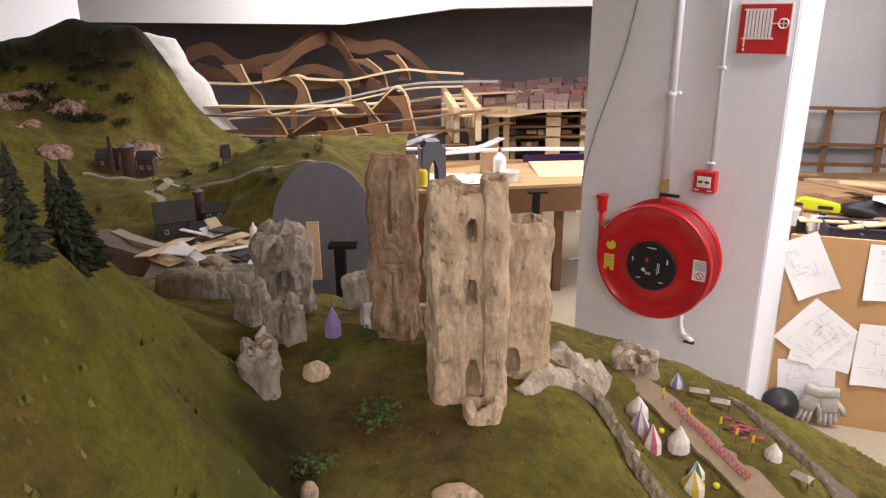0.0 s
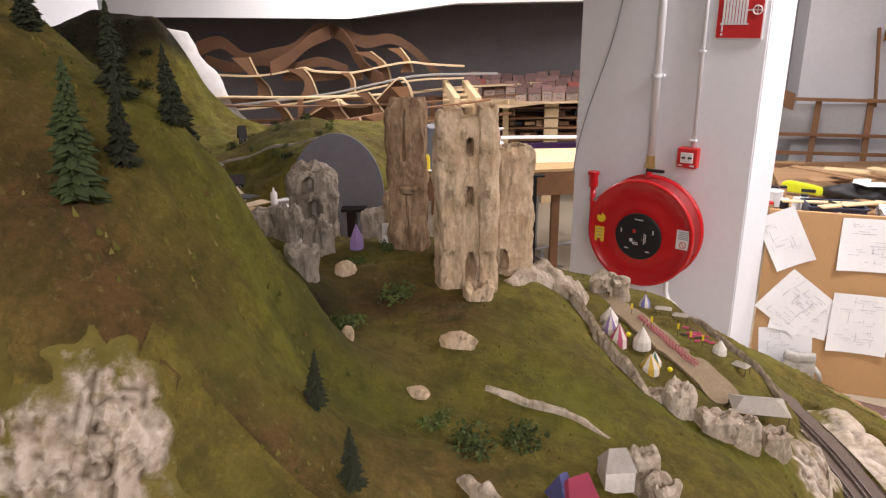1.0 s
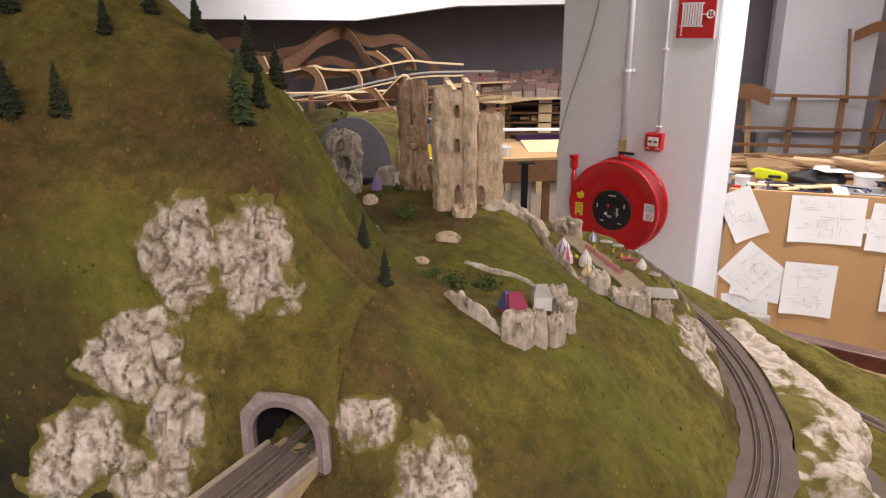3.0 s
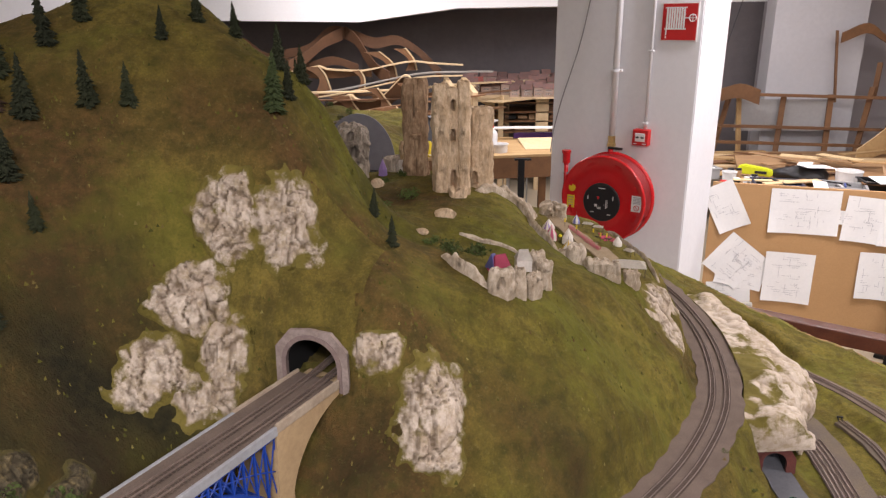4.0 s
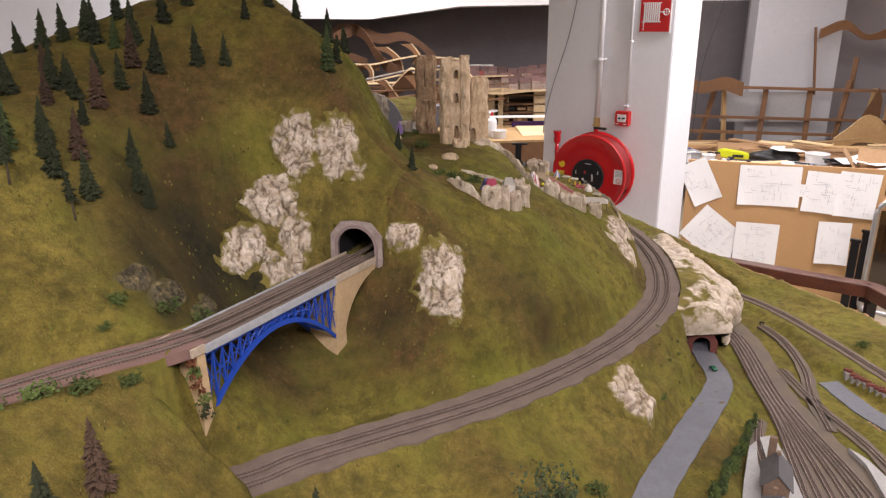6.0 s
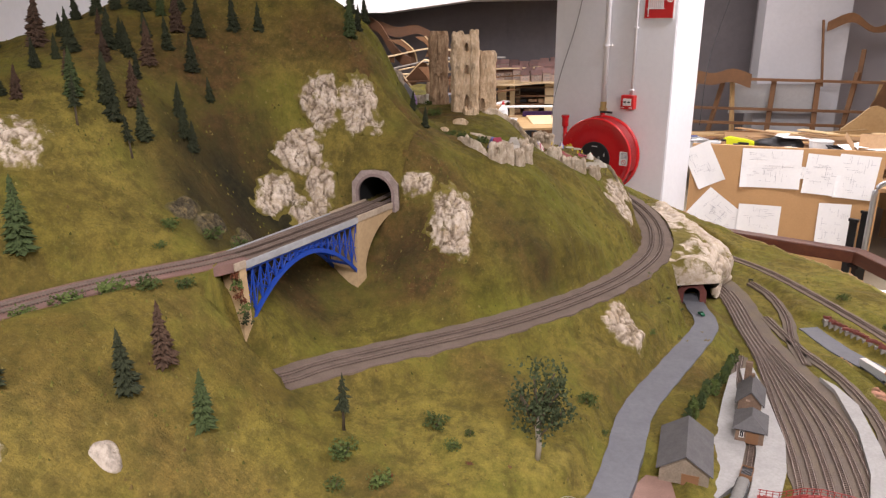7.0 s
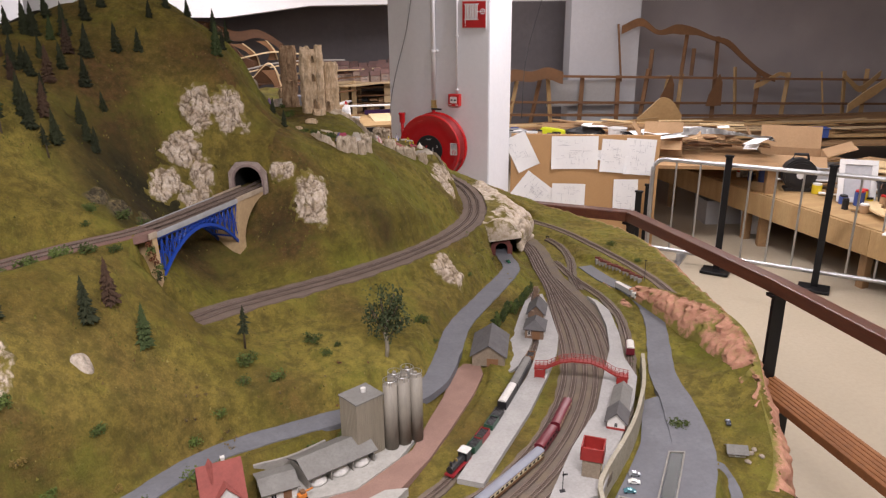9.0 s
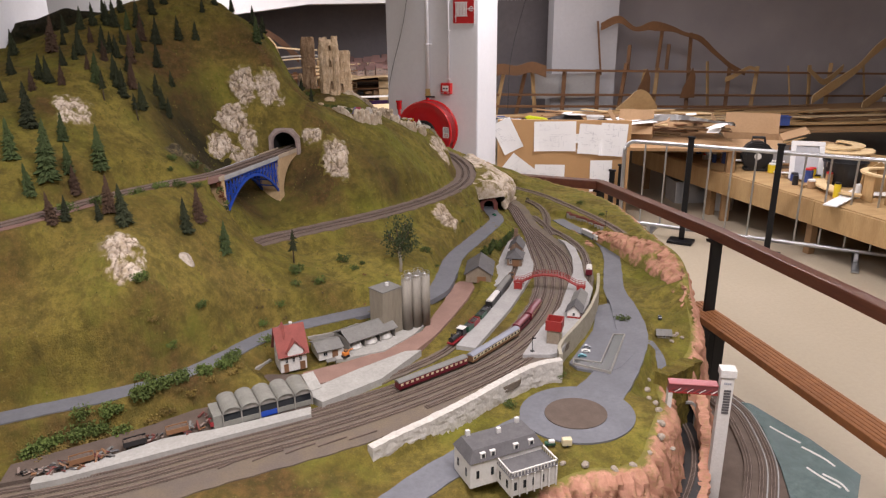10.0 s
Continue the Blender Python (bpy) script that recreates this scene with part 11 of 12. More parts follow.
# ---- low bench behind the crowd barrier ----
bn = thing("layout_bench", "low plywood-fronted bench piled with work in progress", "bench")
bm = prism(bmesh.new(), [(3.46, 4.05), (3.60, 2.43), (3.70, 1.53), (3.86, 0.2), (4.2, -2.0), (6.4, -2.0), (5.8, 2.2), (5.2, 3.9)], 0.42, 0.45)
part("benchtop", bm, M["ply"], bn)
BF = [(3.44, 4.05), (3.58, 2.43), (3.68, 1.53), (3.84, 0.2), (4.18, -2.0)]
for a, b in zip(BF[:-1], BF[1:]):
    dx, dy = b[0] - a[0], b[1] - a[1]
    bm = box(bmesh.new(), ((a[0] + b[0]) / 2, (a[1] + b[1]) / 2, 0.352), (math.hypot(dx, dy) - 0.004, 0.018, 0.185), math.degrees(math.atan2(dy, dx)), 0.002)
    part("front_panel", bm, M["ply"], bn, "plain plywood front board")
for x, y in ((3.54, 3.9), (3.63, 2.8), (3.75, 1.6), (3.9, 0.3), (4.9, 3.6), (5.0, 1.4)):
    part("leg", box(bmesh.new(), (x, y, 0.21), (0.06, 0.06, 0.42), 5, 0.003), M["table_wood"], bn)
part("kick_board", box(bmesh.new(), (4.75, 1.9, 0.2), (0.02, 3.6, 0.4), 6), M["dark_ply"], bn)
ZB = 0.452
carton(4.2, 3.1, ZB, 0.52, 0.42, 0.22, -32, "large open brown cardboard box")
carton(3.72, 3.65, ZB, 0.36, 0.3, 0.17, -25, "open brown cardboard box", spread=0.6)
carton(4.55, 2.75, ZB, 0.3, 0.2, 0.15, -20, "closed brown cardboard carton", False)
# black round speaker
sp = thing("drum_fan", "round black cased drum fan with a handle", "fan", pose(3.92, 2.62, ZB, 0, 0, -25))
bm = cyl(bmesh.new(), (0, -0.06, 0.135), (0, 0.06, 0.135), 0.13, seg=28)
bmesh.ops.bevel(bm, geom=[e for e in bm.edges if len(e.link_faces) == 2 and abs(e.verts[0].co.y - e.verts[1].co.y) < 1e-5], offset=0.012, segments=2, affect="EDGES")
part("case", bm, M["black_plastic"], sp, smooth=False)
part("grille", cyl(bmesh.new(), (0, -0.068, 0.135), (0, -0.06, 0.135), 0.1, seg=24), M["hub_black"], sp)
part("badge", cyl(bmesh.new(), (0, -0.072, 0.135), (0, -0.066, 0.135), 0.03, seg=16), M["white_plastic"], sp, "round white badge")
bm = bmesh.new()
tube(bm, [(-0.06, 0, 0.25), (-0.05, 0, 0.295), (0.05, 0, 0.295), (0.06, 0, 0.25)], 0.012, 8)
part("handle", bm, M["black_plastic"], sp)
bm = box(bmesh.new(), (0, 0, 0.012), (0.2, 0.12, 0.024), 0, 0.004)
part("foot", bm, M["black_plastic"], sp)
# grey storage bin, framed picture, black bucket
crate(4.35, 2.72, ZB, 0.36, 0.26, 0.16, -20, M["clear_plastic"], "grey plastic storage bin with papers", "storage_bin")
pf = thing("picture_frame", "white framed picture leaning on the bench", "picture", pose(4.05, 2.12, ZB + 0.01, -22, 0, -32))
for c, s in (((0, 0, 0.02), (0.26, 0.02, 0.04)), ((0, 0, 0.31), (0.26, 0.02, 0.04)), ((-0.11, 0, 0.165), (0.04, 0.02, 0.25)), ((0.11, 0, 0.165), (0.04, 0.02, 0.25))):
    part("frame_bar", box(bmesh.new(), c, s, 0, 0.002), M["white_plastic"], pf)
part("picture", box(bmesh.new(), (0, 0.004, 0.165), (0.185, 0.006, 0.255)), M["ink_faint"], pf, "grey faded picture")
bk = tub(4.27, 1.95, ZB, 0.13, 0.2, M["black_plastic"], "black rubber builder's bucket", "bucket", 0.165, "bucket", 0.008)
bm = bmesh.new()
tube(bm, [(0.172 * math.cos(a), 0.172 * math.sin(a) * 0.3, 0.195 - 0.1 * abs(math.sin(a))) for a in [math.pi * k / 12 for k in range(13)]], 0.004, 6)
part("handle", bm, M["steel"], bk)
# sawn rings and jigs
for k in range(5):
    curved_ply(4.75 + qr.uniform(-0.1, 0.1), 2.55 + qr.uniform(-0.1, 0.1), ZB + 0.14 + 0.012 * k, 0.16, 0.27, 10 * k, 200 + 20 * k, 0.01, 30 * k, "sawn ring of pale plywood stacked on the bench")
for k in range(4):
    curved_ply(4.55 - 0.1 * k, 2.1 - 0.15 * k, ZB + 0.012 * k, 0.3, 0.38, 20 + 15 * k, 130 + 15 * k, 0.012, 15 * k, "curved strip of pale plywood on the bench")
ring = curved_ply(0, 0, 0, 0.15, 0.2, 0, 355, 0.014, 0, "round plywood hoop standing on its jig", pose(4.2, 1.42, ZB + 0.2, 0, 0, 0))
for k in range(6):
    a = k * math.tau / 6
    plank(4.2 + 0.17 * math.cos(a), 1.42 + 0.17 * math.sin(a), ZB, 0.012, 0.1, 0.2, math.degrees(a), M["ply"], "upright plywood jig piece", 0, "jig_piece", "jig pieces")
for k in range(5):
    bm = bmesh.new()
    slab(bm, [(-0.16, 0), (0.16, 0), (0.15, 0.07), (0.08, 0.16), (0.0, 0.12), (-0.08, 0.13), (-0.15, 0.06)], 0.012, Matrix.Identity(4))
    solo("plywood_rib", bm, M["ply"], "sawn plywood rib standing on the bench", "wood", "plywood ribs", at=pose(4.45 + 0.06 * k, 1.75 + 0.12 * k, ZB, 0, 0, -35 + 12 * k))
for k in range(26):
    plank(qr.uniform(3.9, 5.1), qr.uniform(1.2, 3.6), ZB + 0.002 + 0.011 * (k % 6), qr.uniform(0.15, 0.7), qr.uniform(0.03, 0.1), 0.01, qr.uniform(-50, 60), M[qr.choice(["ply", "ply_edge", "table_wood", "paper"])], "strip of plywood lying on the bench", 0)
for k in range(18):
    y = qr.uniform(1.5, 3.8)
    pot(3.64 + (3.9 - y) * 0.09 + qr.uniform(0.02, 0.35), y, ZB, qr.uniform(0.02, 0.04), qr.uniform(0.04, 0.11), M[qr.choice(["white_plastic", "tub_blue", "black_plastic", "label_yellow", "carton"])], M[qr.choice(["white_plastic", "black_plastic", "red_matt"])], "small pot of paint on the bench")
for k in range(10):
    y = qr.uniform(1.3, 3.7)
    bm = box(bmesh.new(), (0, 0, 0), (qr.uniform(0.12, 0.32), qr.uniform(0.1, 0.22), 0.003))
    solo("loose_paper", bm, M["paper"], "loose white paper on the bench", "paper", "loose papers", at=pose(3.72 + (3.9 - y) * 0.09 + qr.uniform(0.05, 0.6), y, ZB + 0.012 + 0.004 * k, qr.uniform(-4, 4), 0, qr.uniform(-40, 40)))
carton(5.0, 3.05, ZB, 0.2, 0.16, 0.12, 20, "small red card box", False, "red_box")
bottle(3.78, 3.15, ZB, 0.035, 0.16, M["clear_plastic"], M["white_plastic"], "milky plastic bottle on the bench")
bottle(3.84, 2.95, ZB, 0.04, 0.14, M["tub_blue"], M["white_plastic"], "blue plastic bottle on the bench")
# below the bench
crate(3.72, 3.35, 0.0, 0.36, 0.26, 0.22, -8, M["clear_plastic"], "milky plastic crate under the bench", "storage_bin")
wb = tub(3.85, 2.98, 0.0, 0.12, 0.25, M["white_plastic"], "white plastic bucket under the bench", "bucket", 0.14, "bucket", 0.006)
bm = bmesh.new()
tube(bm, [(0.15 * math.cos(a), 0.05 * math.sin(a) - 0.14 * math.sin(a), 0.24 - 0.08 * math.sin(a)) for a in [math.pi * k / 12 for k in range(13)]], 0.003, 6)
part("handle", bm, M["steel"], wb)

# ---- crowd barrier and queue posts ----
def crowd_barrier(ax, ay, bx, by, label):
    d = math.hypot(bx - ax, by - ay)
    t = thing("crowd_barrier", label, "barrier", pose(ax, ay, 0, 0, 0, math.degrees(math.atan2(by - ay, bx - ax))), "crowd barriers")
    z0, z1, r = 0.10, 0.80, 0.09
    pts = []
    for cx, cz, a0 in ((d - r, z1 - r, 0), (r, z1 - r, 90), (r, z0 + r * 0.4, 180), (d - r, z0 + r * 0.4, 270)):
        rr = r if cz > 0.3 else r * 0.4
        ox = (r - rr) * (1 if cx > d / 2 else -1) if cz < 0.3 else 0
        pts += [(cx + ox + rr * math.cos(math.radians(a0 + 15 * k)), 0, cz + rr * math.sin(math.radians(a0 + 15 * k))) for k in range(7)]
    part("frame", tube(bmesh.new(), pts, 0.0165, 10, True), M["steel"], t, smooth=True)
    n = int(d / 0.17)
    for k in range(1, n):
        part("bar", cyl(bmesh.new(), (d * k / n, 0, z0), (d * k / n, 0, z1), 0.0075, seg=8), M["steel"], t)
    for x in (0.25, d - 0.25):
        bm = bmesh.new()
        box(bm, (x, 0, 0.012), (0.05, 0.5, 0.012), 0, 0.002)
        box(bm, (x, 0, 0.055), (0.03, 0.012, 0.09), 0, 0.002)
        part("foot", bm, M["steel"], t)
    return t


crowd_barrier(2.56, 2.50, 4.10, 1.13, "galvanised steel crowd barrier on the floor")
crowd_barrier(2.44, 2.42, 2.55, 2.56, "short galvanised end of a crowd barrier") if False else None
for x, y in ((2.93, 2.10), (3.40, 1.64), (2.43, 2.44), (2.60, 2.62)):
    qp = thing("queue_post", "flat black steel barrier post with a dark foot", "post", pose(x, y, 0, 0, 0, -42), "barrier posts")
    hq = 0.86 if x > 2.8 else 0.55
    part("post", box(bmesh.new(), (0, 0, hq / 2 + 0.01), (0.045, 0.02, hq), 0, 0.003), M["black_metal"], qp)
    part("foot", box(bmesh.new(), (0, -0.02, 0.012), (0.2, 0.16, 0.02), 0, 0.005), M["black_metal"], qp)
    part("cap", box(bmesh.new(), (0, 0, hq + 0.014), (0.06, 0.03, 0.016), 0, 0.003), M["black_metal"], qp)

# ---- unfinished layout frames along the back wall ----
M["ply_pale"] = surface("plywood_pale", (0.66, 0.51, 0.31), (0.58, 0.43, 0.25), (0.42, 0.3, 0.16), 3, 30, 0.65, bump=0.15, vary=0.1)


def rib(a, b, tops, band, face="ply_brown", edge="ply_pale", thick=0.016, name="plywood_rib", label="sawn plywood rib of an unfinished model mountain", group="unfinished ribs", wob=0.012):
    """A sawn upright ply rib from plan point a to b with the given top heights; its sawn rim is pale."""
    a, b = Vector(a), Vector(b)
    d = (b - a)
    ln = d.length
    n = len(tops)
    L = smooth_line([(ln * i / (n - 1), z) for i, z in enumerate(tops)], 0.05)
    bands = np.interp(np.linspace(0, 1, len(L)), np.linspace(0, 1, len(band)), band) if isinstance(band, (list, tuple)) else np.full(len(L), band)
    m = pose(a.x, a.y, 0, 0, 0, math.degrees(math.atan2(d.y, d.x)))
    bm = bmesh.new()
    q = []
    for (x, z), w in zip(L, bands):
        lo = z - w + wob * math.sin(9 * x + a.x * 7)
        q.append([bm.verts.new((x, y, zz)) for y in (-thick / 2, thick / 2) for zz in (lo, z)])
    for A, B in zip(q[:-1], q[1:]):
        for f, mi in (((A[0], B[0], B[1], A[1]), 0), ((B[2], A[2], A[3], B[3]), 0), ((A[1], B[1], B[3], A[3]), 1), ((B[0], A[0], A[2], B[2]), 1)):
            bm.faces.new(f).material_index = mi
    bm.faces.new((q[0][0], q[0][1], q[0][3], q[0][2])).material_index = 1
    bm.faces.new((q[-1][1], q[-1][0], q[-1][2], q[-1][3])).material_index = 1
    return solo(name, bm, [M[face], M[edge]], label, "wood", group, at=m)


def batten(a, b, w, h, mat_, label="long wooden batten of the unfinished frame", name="batten", group="battens", cat="wood"):
    a, b = Vector(a), Vector(b)
    d = b - a
    bm = box(bmesh.new(), (0, 0, 0), (w, h, d.length), 0, 0.002)
    return solo(name, bm, M[mat_], label, cat, group, at=Matrix.Translation((a + b) / 2) @ d.to_track_quat("Z", "Y").to_matrix().to_4x4())


def strip(pts, w, z, mat_, label, th=0.012, name="track_bed"):
    L = smooth_line(pts, 0.06)
    T = np.gradient(L, axis=0)
    T /= np.linalg.norm(T, axis=1)[:, None] + 1e-9
    N = np.stack([-T[:, 1], T[:, 0]], 1)
    bm = bmesh.new()
    q = [[bm.verts.new((p[0] + s * w / 2 * n_[0], p[1] + s * w / 2 * n_[1], zz)) for s in (-1, 1) for zz in (z - th, z)] for p, n_ in zip(L, N)]
    for A, B in zip(q[:-1], q[1:]):
        for i, j in ((0, 1), (1, 3), (3, 2), (2, 0)):
            bm.faces.new((A[i], A[j], B[j], B[i]))
    bm.faces.new((q[0][0], q[0][2], q[0][3], q[0][1]))
    bm.faces.new((q[-1][1], q[-1][3], q[-1][2], q[-1][0]))
    bmesh.ops.recalc_face_normals(bm, faces=bm.faces[:])
    return solo(name, bm, M[mat_], label, "track bed", "unfinished track beds")


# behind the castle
# darker copy of the brown ply: these rear ribs' dimness is in the colour
M["ply_brown_shaded"] = surface("plywood_brown_shaded", (0.125, 0.058, 0.027), (0.09, 0.043, 0.02), (0.06, 0.03, 0.015), 2.5, 24, 0.7, bump=0.15, vary=0.15)
rib((-2.42, 6.9), (-0.03, 6.9), [1.64, 1.69, 1.53, 1.57, 1.62, 1.80, 1.76, 1.68, 1.70, 1.57, 1.34], [0.16, 0.1, 0.12, 0.1, 0.12, 0.14, 0.12, 0.1, 0.1, 0.1, 0.1], "ply_brown_shaded", "ply_brown_shaded")
rib((-2.3, 6.75), (-0.9, 6.6), [1.52, 1.45, 1.5, 1.44, 1.5, 1.42], 0.09, "ply_brown_shaded", "ply_brown_shaded")
rib((-1.06, 6.88), (-0.55, 6.3), [1.80, 1.72, 1.55, 1.42, 1.36], [0.12, 0.12, 0.14, 0.12, 0.1], "ply_brown_shaded", "ply_brown_shaded")
rib((-1.1, 6.88), (-1.6, 6.4), [1.79, 1.70, 1.56, 1.47], 0.12, "ply_brown_shaded", "ply_brown_shaded")
def rim_strip(pts, y, w, label, mt="ply_pale", th=0.014, skew=0.0):
    """A bent ply strip on edge: a line of (x, z) at depth y, w deep, seen from above."""
    L = smooth_line(pts, 0.03)
    bm = bmesh.new()
    q = [[bm.verts.new((x, y + s_ * w + skew * (x - L[0][0]), z + d_)) for s_ in (0, 1) for d_ in (-th, 0)] for x, z in L]
    for A, B in zip(q[:-1], q[1:]):
        for i, j in ((0, 1), (1, 3), (3, 2), (2, 0)):
            bm.faces.new((A[i], A[j], B[j], B[i]))
    bm.faces.new((q[0][0], q[0][2], q[0][3], q[0][1]))
    bm.faces.new((q[-1][1], q[-1][3], q[-1][2], q[-1][0]))
    bmesh.ops.recalc_face_normals(bm, faces=bm.faces[:])
    return solo("plywood_strip", bm, M[mt], label, "wood", "bent ply strips")


def fin(pts, y, wide, turn=24):
    """A sawn ply fin: a brown panel behind a curved pale edge, down a line of (x, z)."""
    L = smooth_line(pts, 0.02)
    t = thing("plywood_fin", "curved brown plywood fin with a pale sawn edge coloured as lit from above", "wood", pose(L[0][0], y, 0, 0, 0, turn), "plywood fins")
    x0 = L[0][0]
    k = 1 / math.cos(math.radians(turn))
    n_ = len(L)
    left = [((x - x0) * k - wide * (1.0 - 0.55 * math.sin(math.pi * i / (n_ - 1))), z) for i, (x, z) in enumerate(L)]
    bm = bmesh.new()
    slab(bm, [((x - x0) * k, z) for x, z in L] + left[::-1], 0.014, Matrix.Identity(4))
    bmesh.ops.triangulate(bm, faces=bm.faces[:])
    part("panel", bm, M["ply_brown"], t)
    # sawn edge in pale ply, its colour also giving the light from above
    bm = bmesh.new()
    slab(bm, [((x - x0) * k + 0.012, z + 0.004) for x, z in L] + [((x - x0) * k - 0.003, z) for x, z in L[::-1]], 0.034, Matrix.Identity(4))
    bmesh.ops.triangulate(bm, faces=bm.faces[:])
    part("sawn_edge", bm, M["ply_pale"], t, "pale sawn edge coloured as lit from above")
    return t


RIM = "bent pale plywood strip along the unfinished mountain"
rim_strip([(-2.11, 1.36), (-1.75, 1.35), (-1.5, 1.38), (-1.29, 1.42), (-1.21, 1.39), (-0.9, 1.37), (-0.78, 1.38), (-0.53, 1.43), (-0.32, 1.46), (-0.11, 1.44), (0.2, 1.42)], 6.4, 0.09, RIM)
rim_strip([(-1.3, 0.96), (-1.12, 1.08), (-0.92, 1.18), (-0.84, 1.13), (-0.67, 1.13), (-0.57, 1.19), (-0.38, 1.36), (-0.29, 1.29), (-0.26, 1.21)], 5.85, 0.12, RIM)
rib((-1.32, 5.93), (-0.27, 5.93), [0.95, 1.07, 1.17, 1.12, 1.12, 1.18, 1.34, 1.22], [0.02, 0.1, 0.16, 0.12, 0.12, 0.14, 0.2, 0.1])
rib((-1.5, 6.46), (-0.75, 6.46), [1.35, 1.41, 1.37, 1.36, 1.37], [0.07, 0.12, 0.07, 0.06, 0.08])
for y_, wd_, pts_ in ((6.45, 0.16, [(-1.8, 1.51), (-1.74, 1.35), (-1.66, 1.24), (-1.63, 1.13)]), (6.38, 0.17, [(-1.29, 1.41), (-1.23, 1.32), (-1.18, 1.15)]), (6.38, 0.08, [(-0.87, 1.37), (-0.83, 1.29), (-0.83, 1.16)]), (6.45, 0.16, [(-0.67, 1.55), (-0.54, 1.43), (-0.5, 1.29)]),
                       (6.45, 0.12, [(-0.40, 1.58), (-0.32, 1.47), (-0.29, 1.36)]), 
                       (5.85, 0.15, [(-1.44, 1.17), (-1.36, 1.08), (-1.30, 0.94)]), (5.83, 0.2, [(-0.91, 1.17), (-0.88, 1.09), (-0.80, 0.98)]), (5.83, 0.12, [(-0.64, 1.24), (-0.58, 1.15), (-0.51, 1.05)]), (5.83, 0.16, [(-0.30, 1.29), (-0.26, 1.13), (-0.22, 0.95)]),
                       (5.5, 0.3, [(-0.69, 1.07), (-0.66, 0.94), (-0.63, 0.85), (-0.57, 0.80)]), (5.5, 0.22, [(-0.44, 1.1), (-0.41, 0.98), (-0.36, 0.88)]), (5.5, 0.3, [(-1.02, 1.02), (-0.98, 0.9), (-0.92, 0.8)])):
    fin(pts_, y_, wd_)
for y_, w_, mt_, pts_ in ((6.25, 0.1, "grey_strip", [(-2.1, 1.08), (-1.5, 1.14), (-1.01, 1.2), (-0.29, 1.34), (0.19, 1.36), (0.5, 1.36)]), (6.18, 0.05, "ply_pale", [(-2.1, 1.05), (-1.5, 1.10), (-1.01, 1.17), (-0.29, 1.31), (0.19, 1.33)]), (5.7, 0.07, "dark_ply", [(-1.3, 0.93), (-0.66, 1.06), (-0.1, 1.13), (0.25, 1.17), (0.4, 1.19)]), (5.4, 0.06, "ply_pale", [(-1.3, 0.90), (-0.75, 0.81), (-0.3, 0.78)])):
    if mt_ not in M:
        M[mt_] = plain("grey_strip", (0.3, 0.28, 0.25), 0.8)
    rim_strip(pts_, y_, w_, "long flat track strip climbing along the unfinished frames", mt_, 0.012)
strip([(-2.3, 6.1), (-1.2, 5.95), (-0.4, 6.2), (0.2, 6.75), (1.0, 7.1)], 0.1, 1.2, "ply_pale", "pale plywood track bed on the unfinished frames")
strip([(-2.3, 5.95), (-1.0, 5.8), (-0.1, 6.05), (0.7, 6.6)], 0.06, 1.14, "dark_ply", "dark track bed on the unfinished frames")
strip([(-2.0, 5.6), (-1.0, 5.5), (0.1, 5.75), (0.6, 6.15)], 0.07, 1.02, "ply_brown", "brown plywood track bed on the unfinished frames")
strip([(1.4, 5.33), (0.6, 5.36), (0.1, 5.25), (-0.34, 4.98), (-0.56, 5.12), (-0.62, 5.34), (-0.4, 5.5), (-0.24, 5.75), (-0.05, 6.2), (0.06, 6.6)], 0.085, 0.93, "white_plastic", "white painted curving model road")
strip([(-0.3, 5.45), (0.0, 5.42), (0.3, 5.5), (0.5, 5.9)], 0.07, 0.925, "white_plastic", "white painted curving model road")
for x, y, z in ((-2.0, 6.2, 1.15), (-1.3, 6.2, 1.15), (-0.7, 6.2, 1.15), (-0.1, 6.4, 1.15), (-1.2, 5.6, 0.98), (-0.5, 5.6, 0.98), (0.05, 5.7, 0.98)):
    batten((x, y, 0), (x, y, z), 0.05, 0.05, "ply_brown", "brown timber leg of the unfinished frame", "timber_leg", "timber legs")
for y, z in ((6.0, 0.98), (6.55, 1.1), (5.55, 0.9)):
    batten((-2.6, y, z), (0.2, y + 0.1, z), 0.05, 0.03, "ply_brown")
# stepped ladder frame
for x in (0.02, 0.2):
    rib((x, 6.3), (x + 0.1, 5.75), [1.3, 1.25, 1.2], [0.35, 0.3, 0.28], "ply_pale", thick=0.05)
for k in range(4):
    batten((0.0, 6.22 - 0.11 * k, 1.22 - 0.035 * k), (0.32, 6.22 - 0.11 * k, 1.22 - 0.035 * k), 0.05, 0.02, "ply_pale")
# shelving under the model town
sh = thing("town_shelving", "pale timber shelving under the model town", "shelf")
for x, y, w in ((0.62, 6.75, 0.06), (0.5, 6.75, 0.1), (0.70, 6.9, 0.05), (1.08, 6.8, 0.14), (1.38, 6.85, 0.06), (1.75, 6.9, 0.06), (0.3, 6.9, 0.06)):
    part("post", box(bmesh.new(), (x, y, 0.52), (w, 0.05, 1.04), 0, 0.003), M["ply_pale"], sh)
for k, z in enumerate((0.98, 0.88, 0.78, 0.66, 0.52)):
    part("shelf", box(bmesh.new(), (1.15, 7.0, z), (1.4, 0.45, 0.018), 0, 0.002), M["ply_brown"], sh)
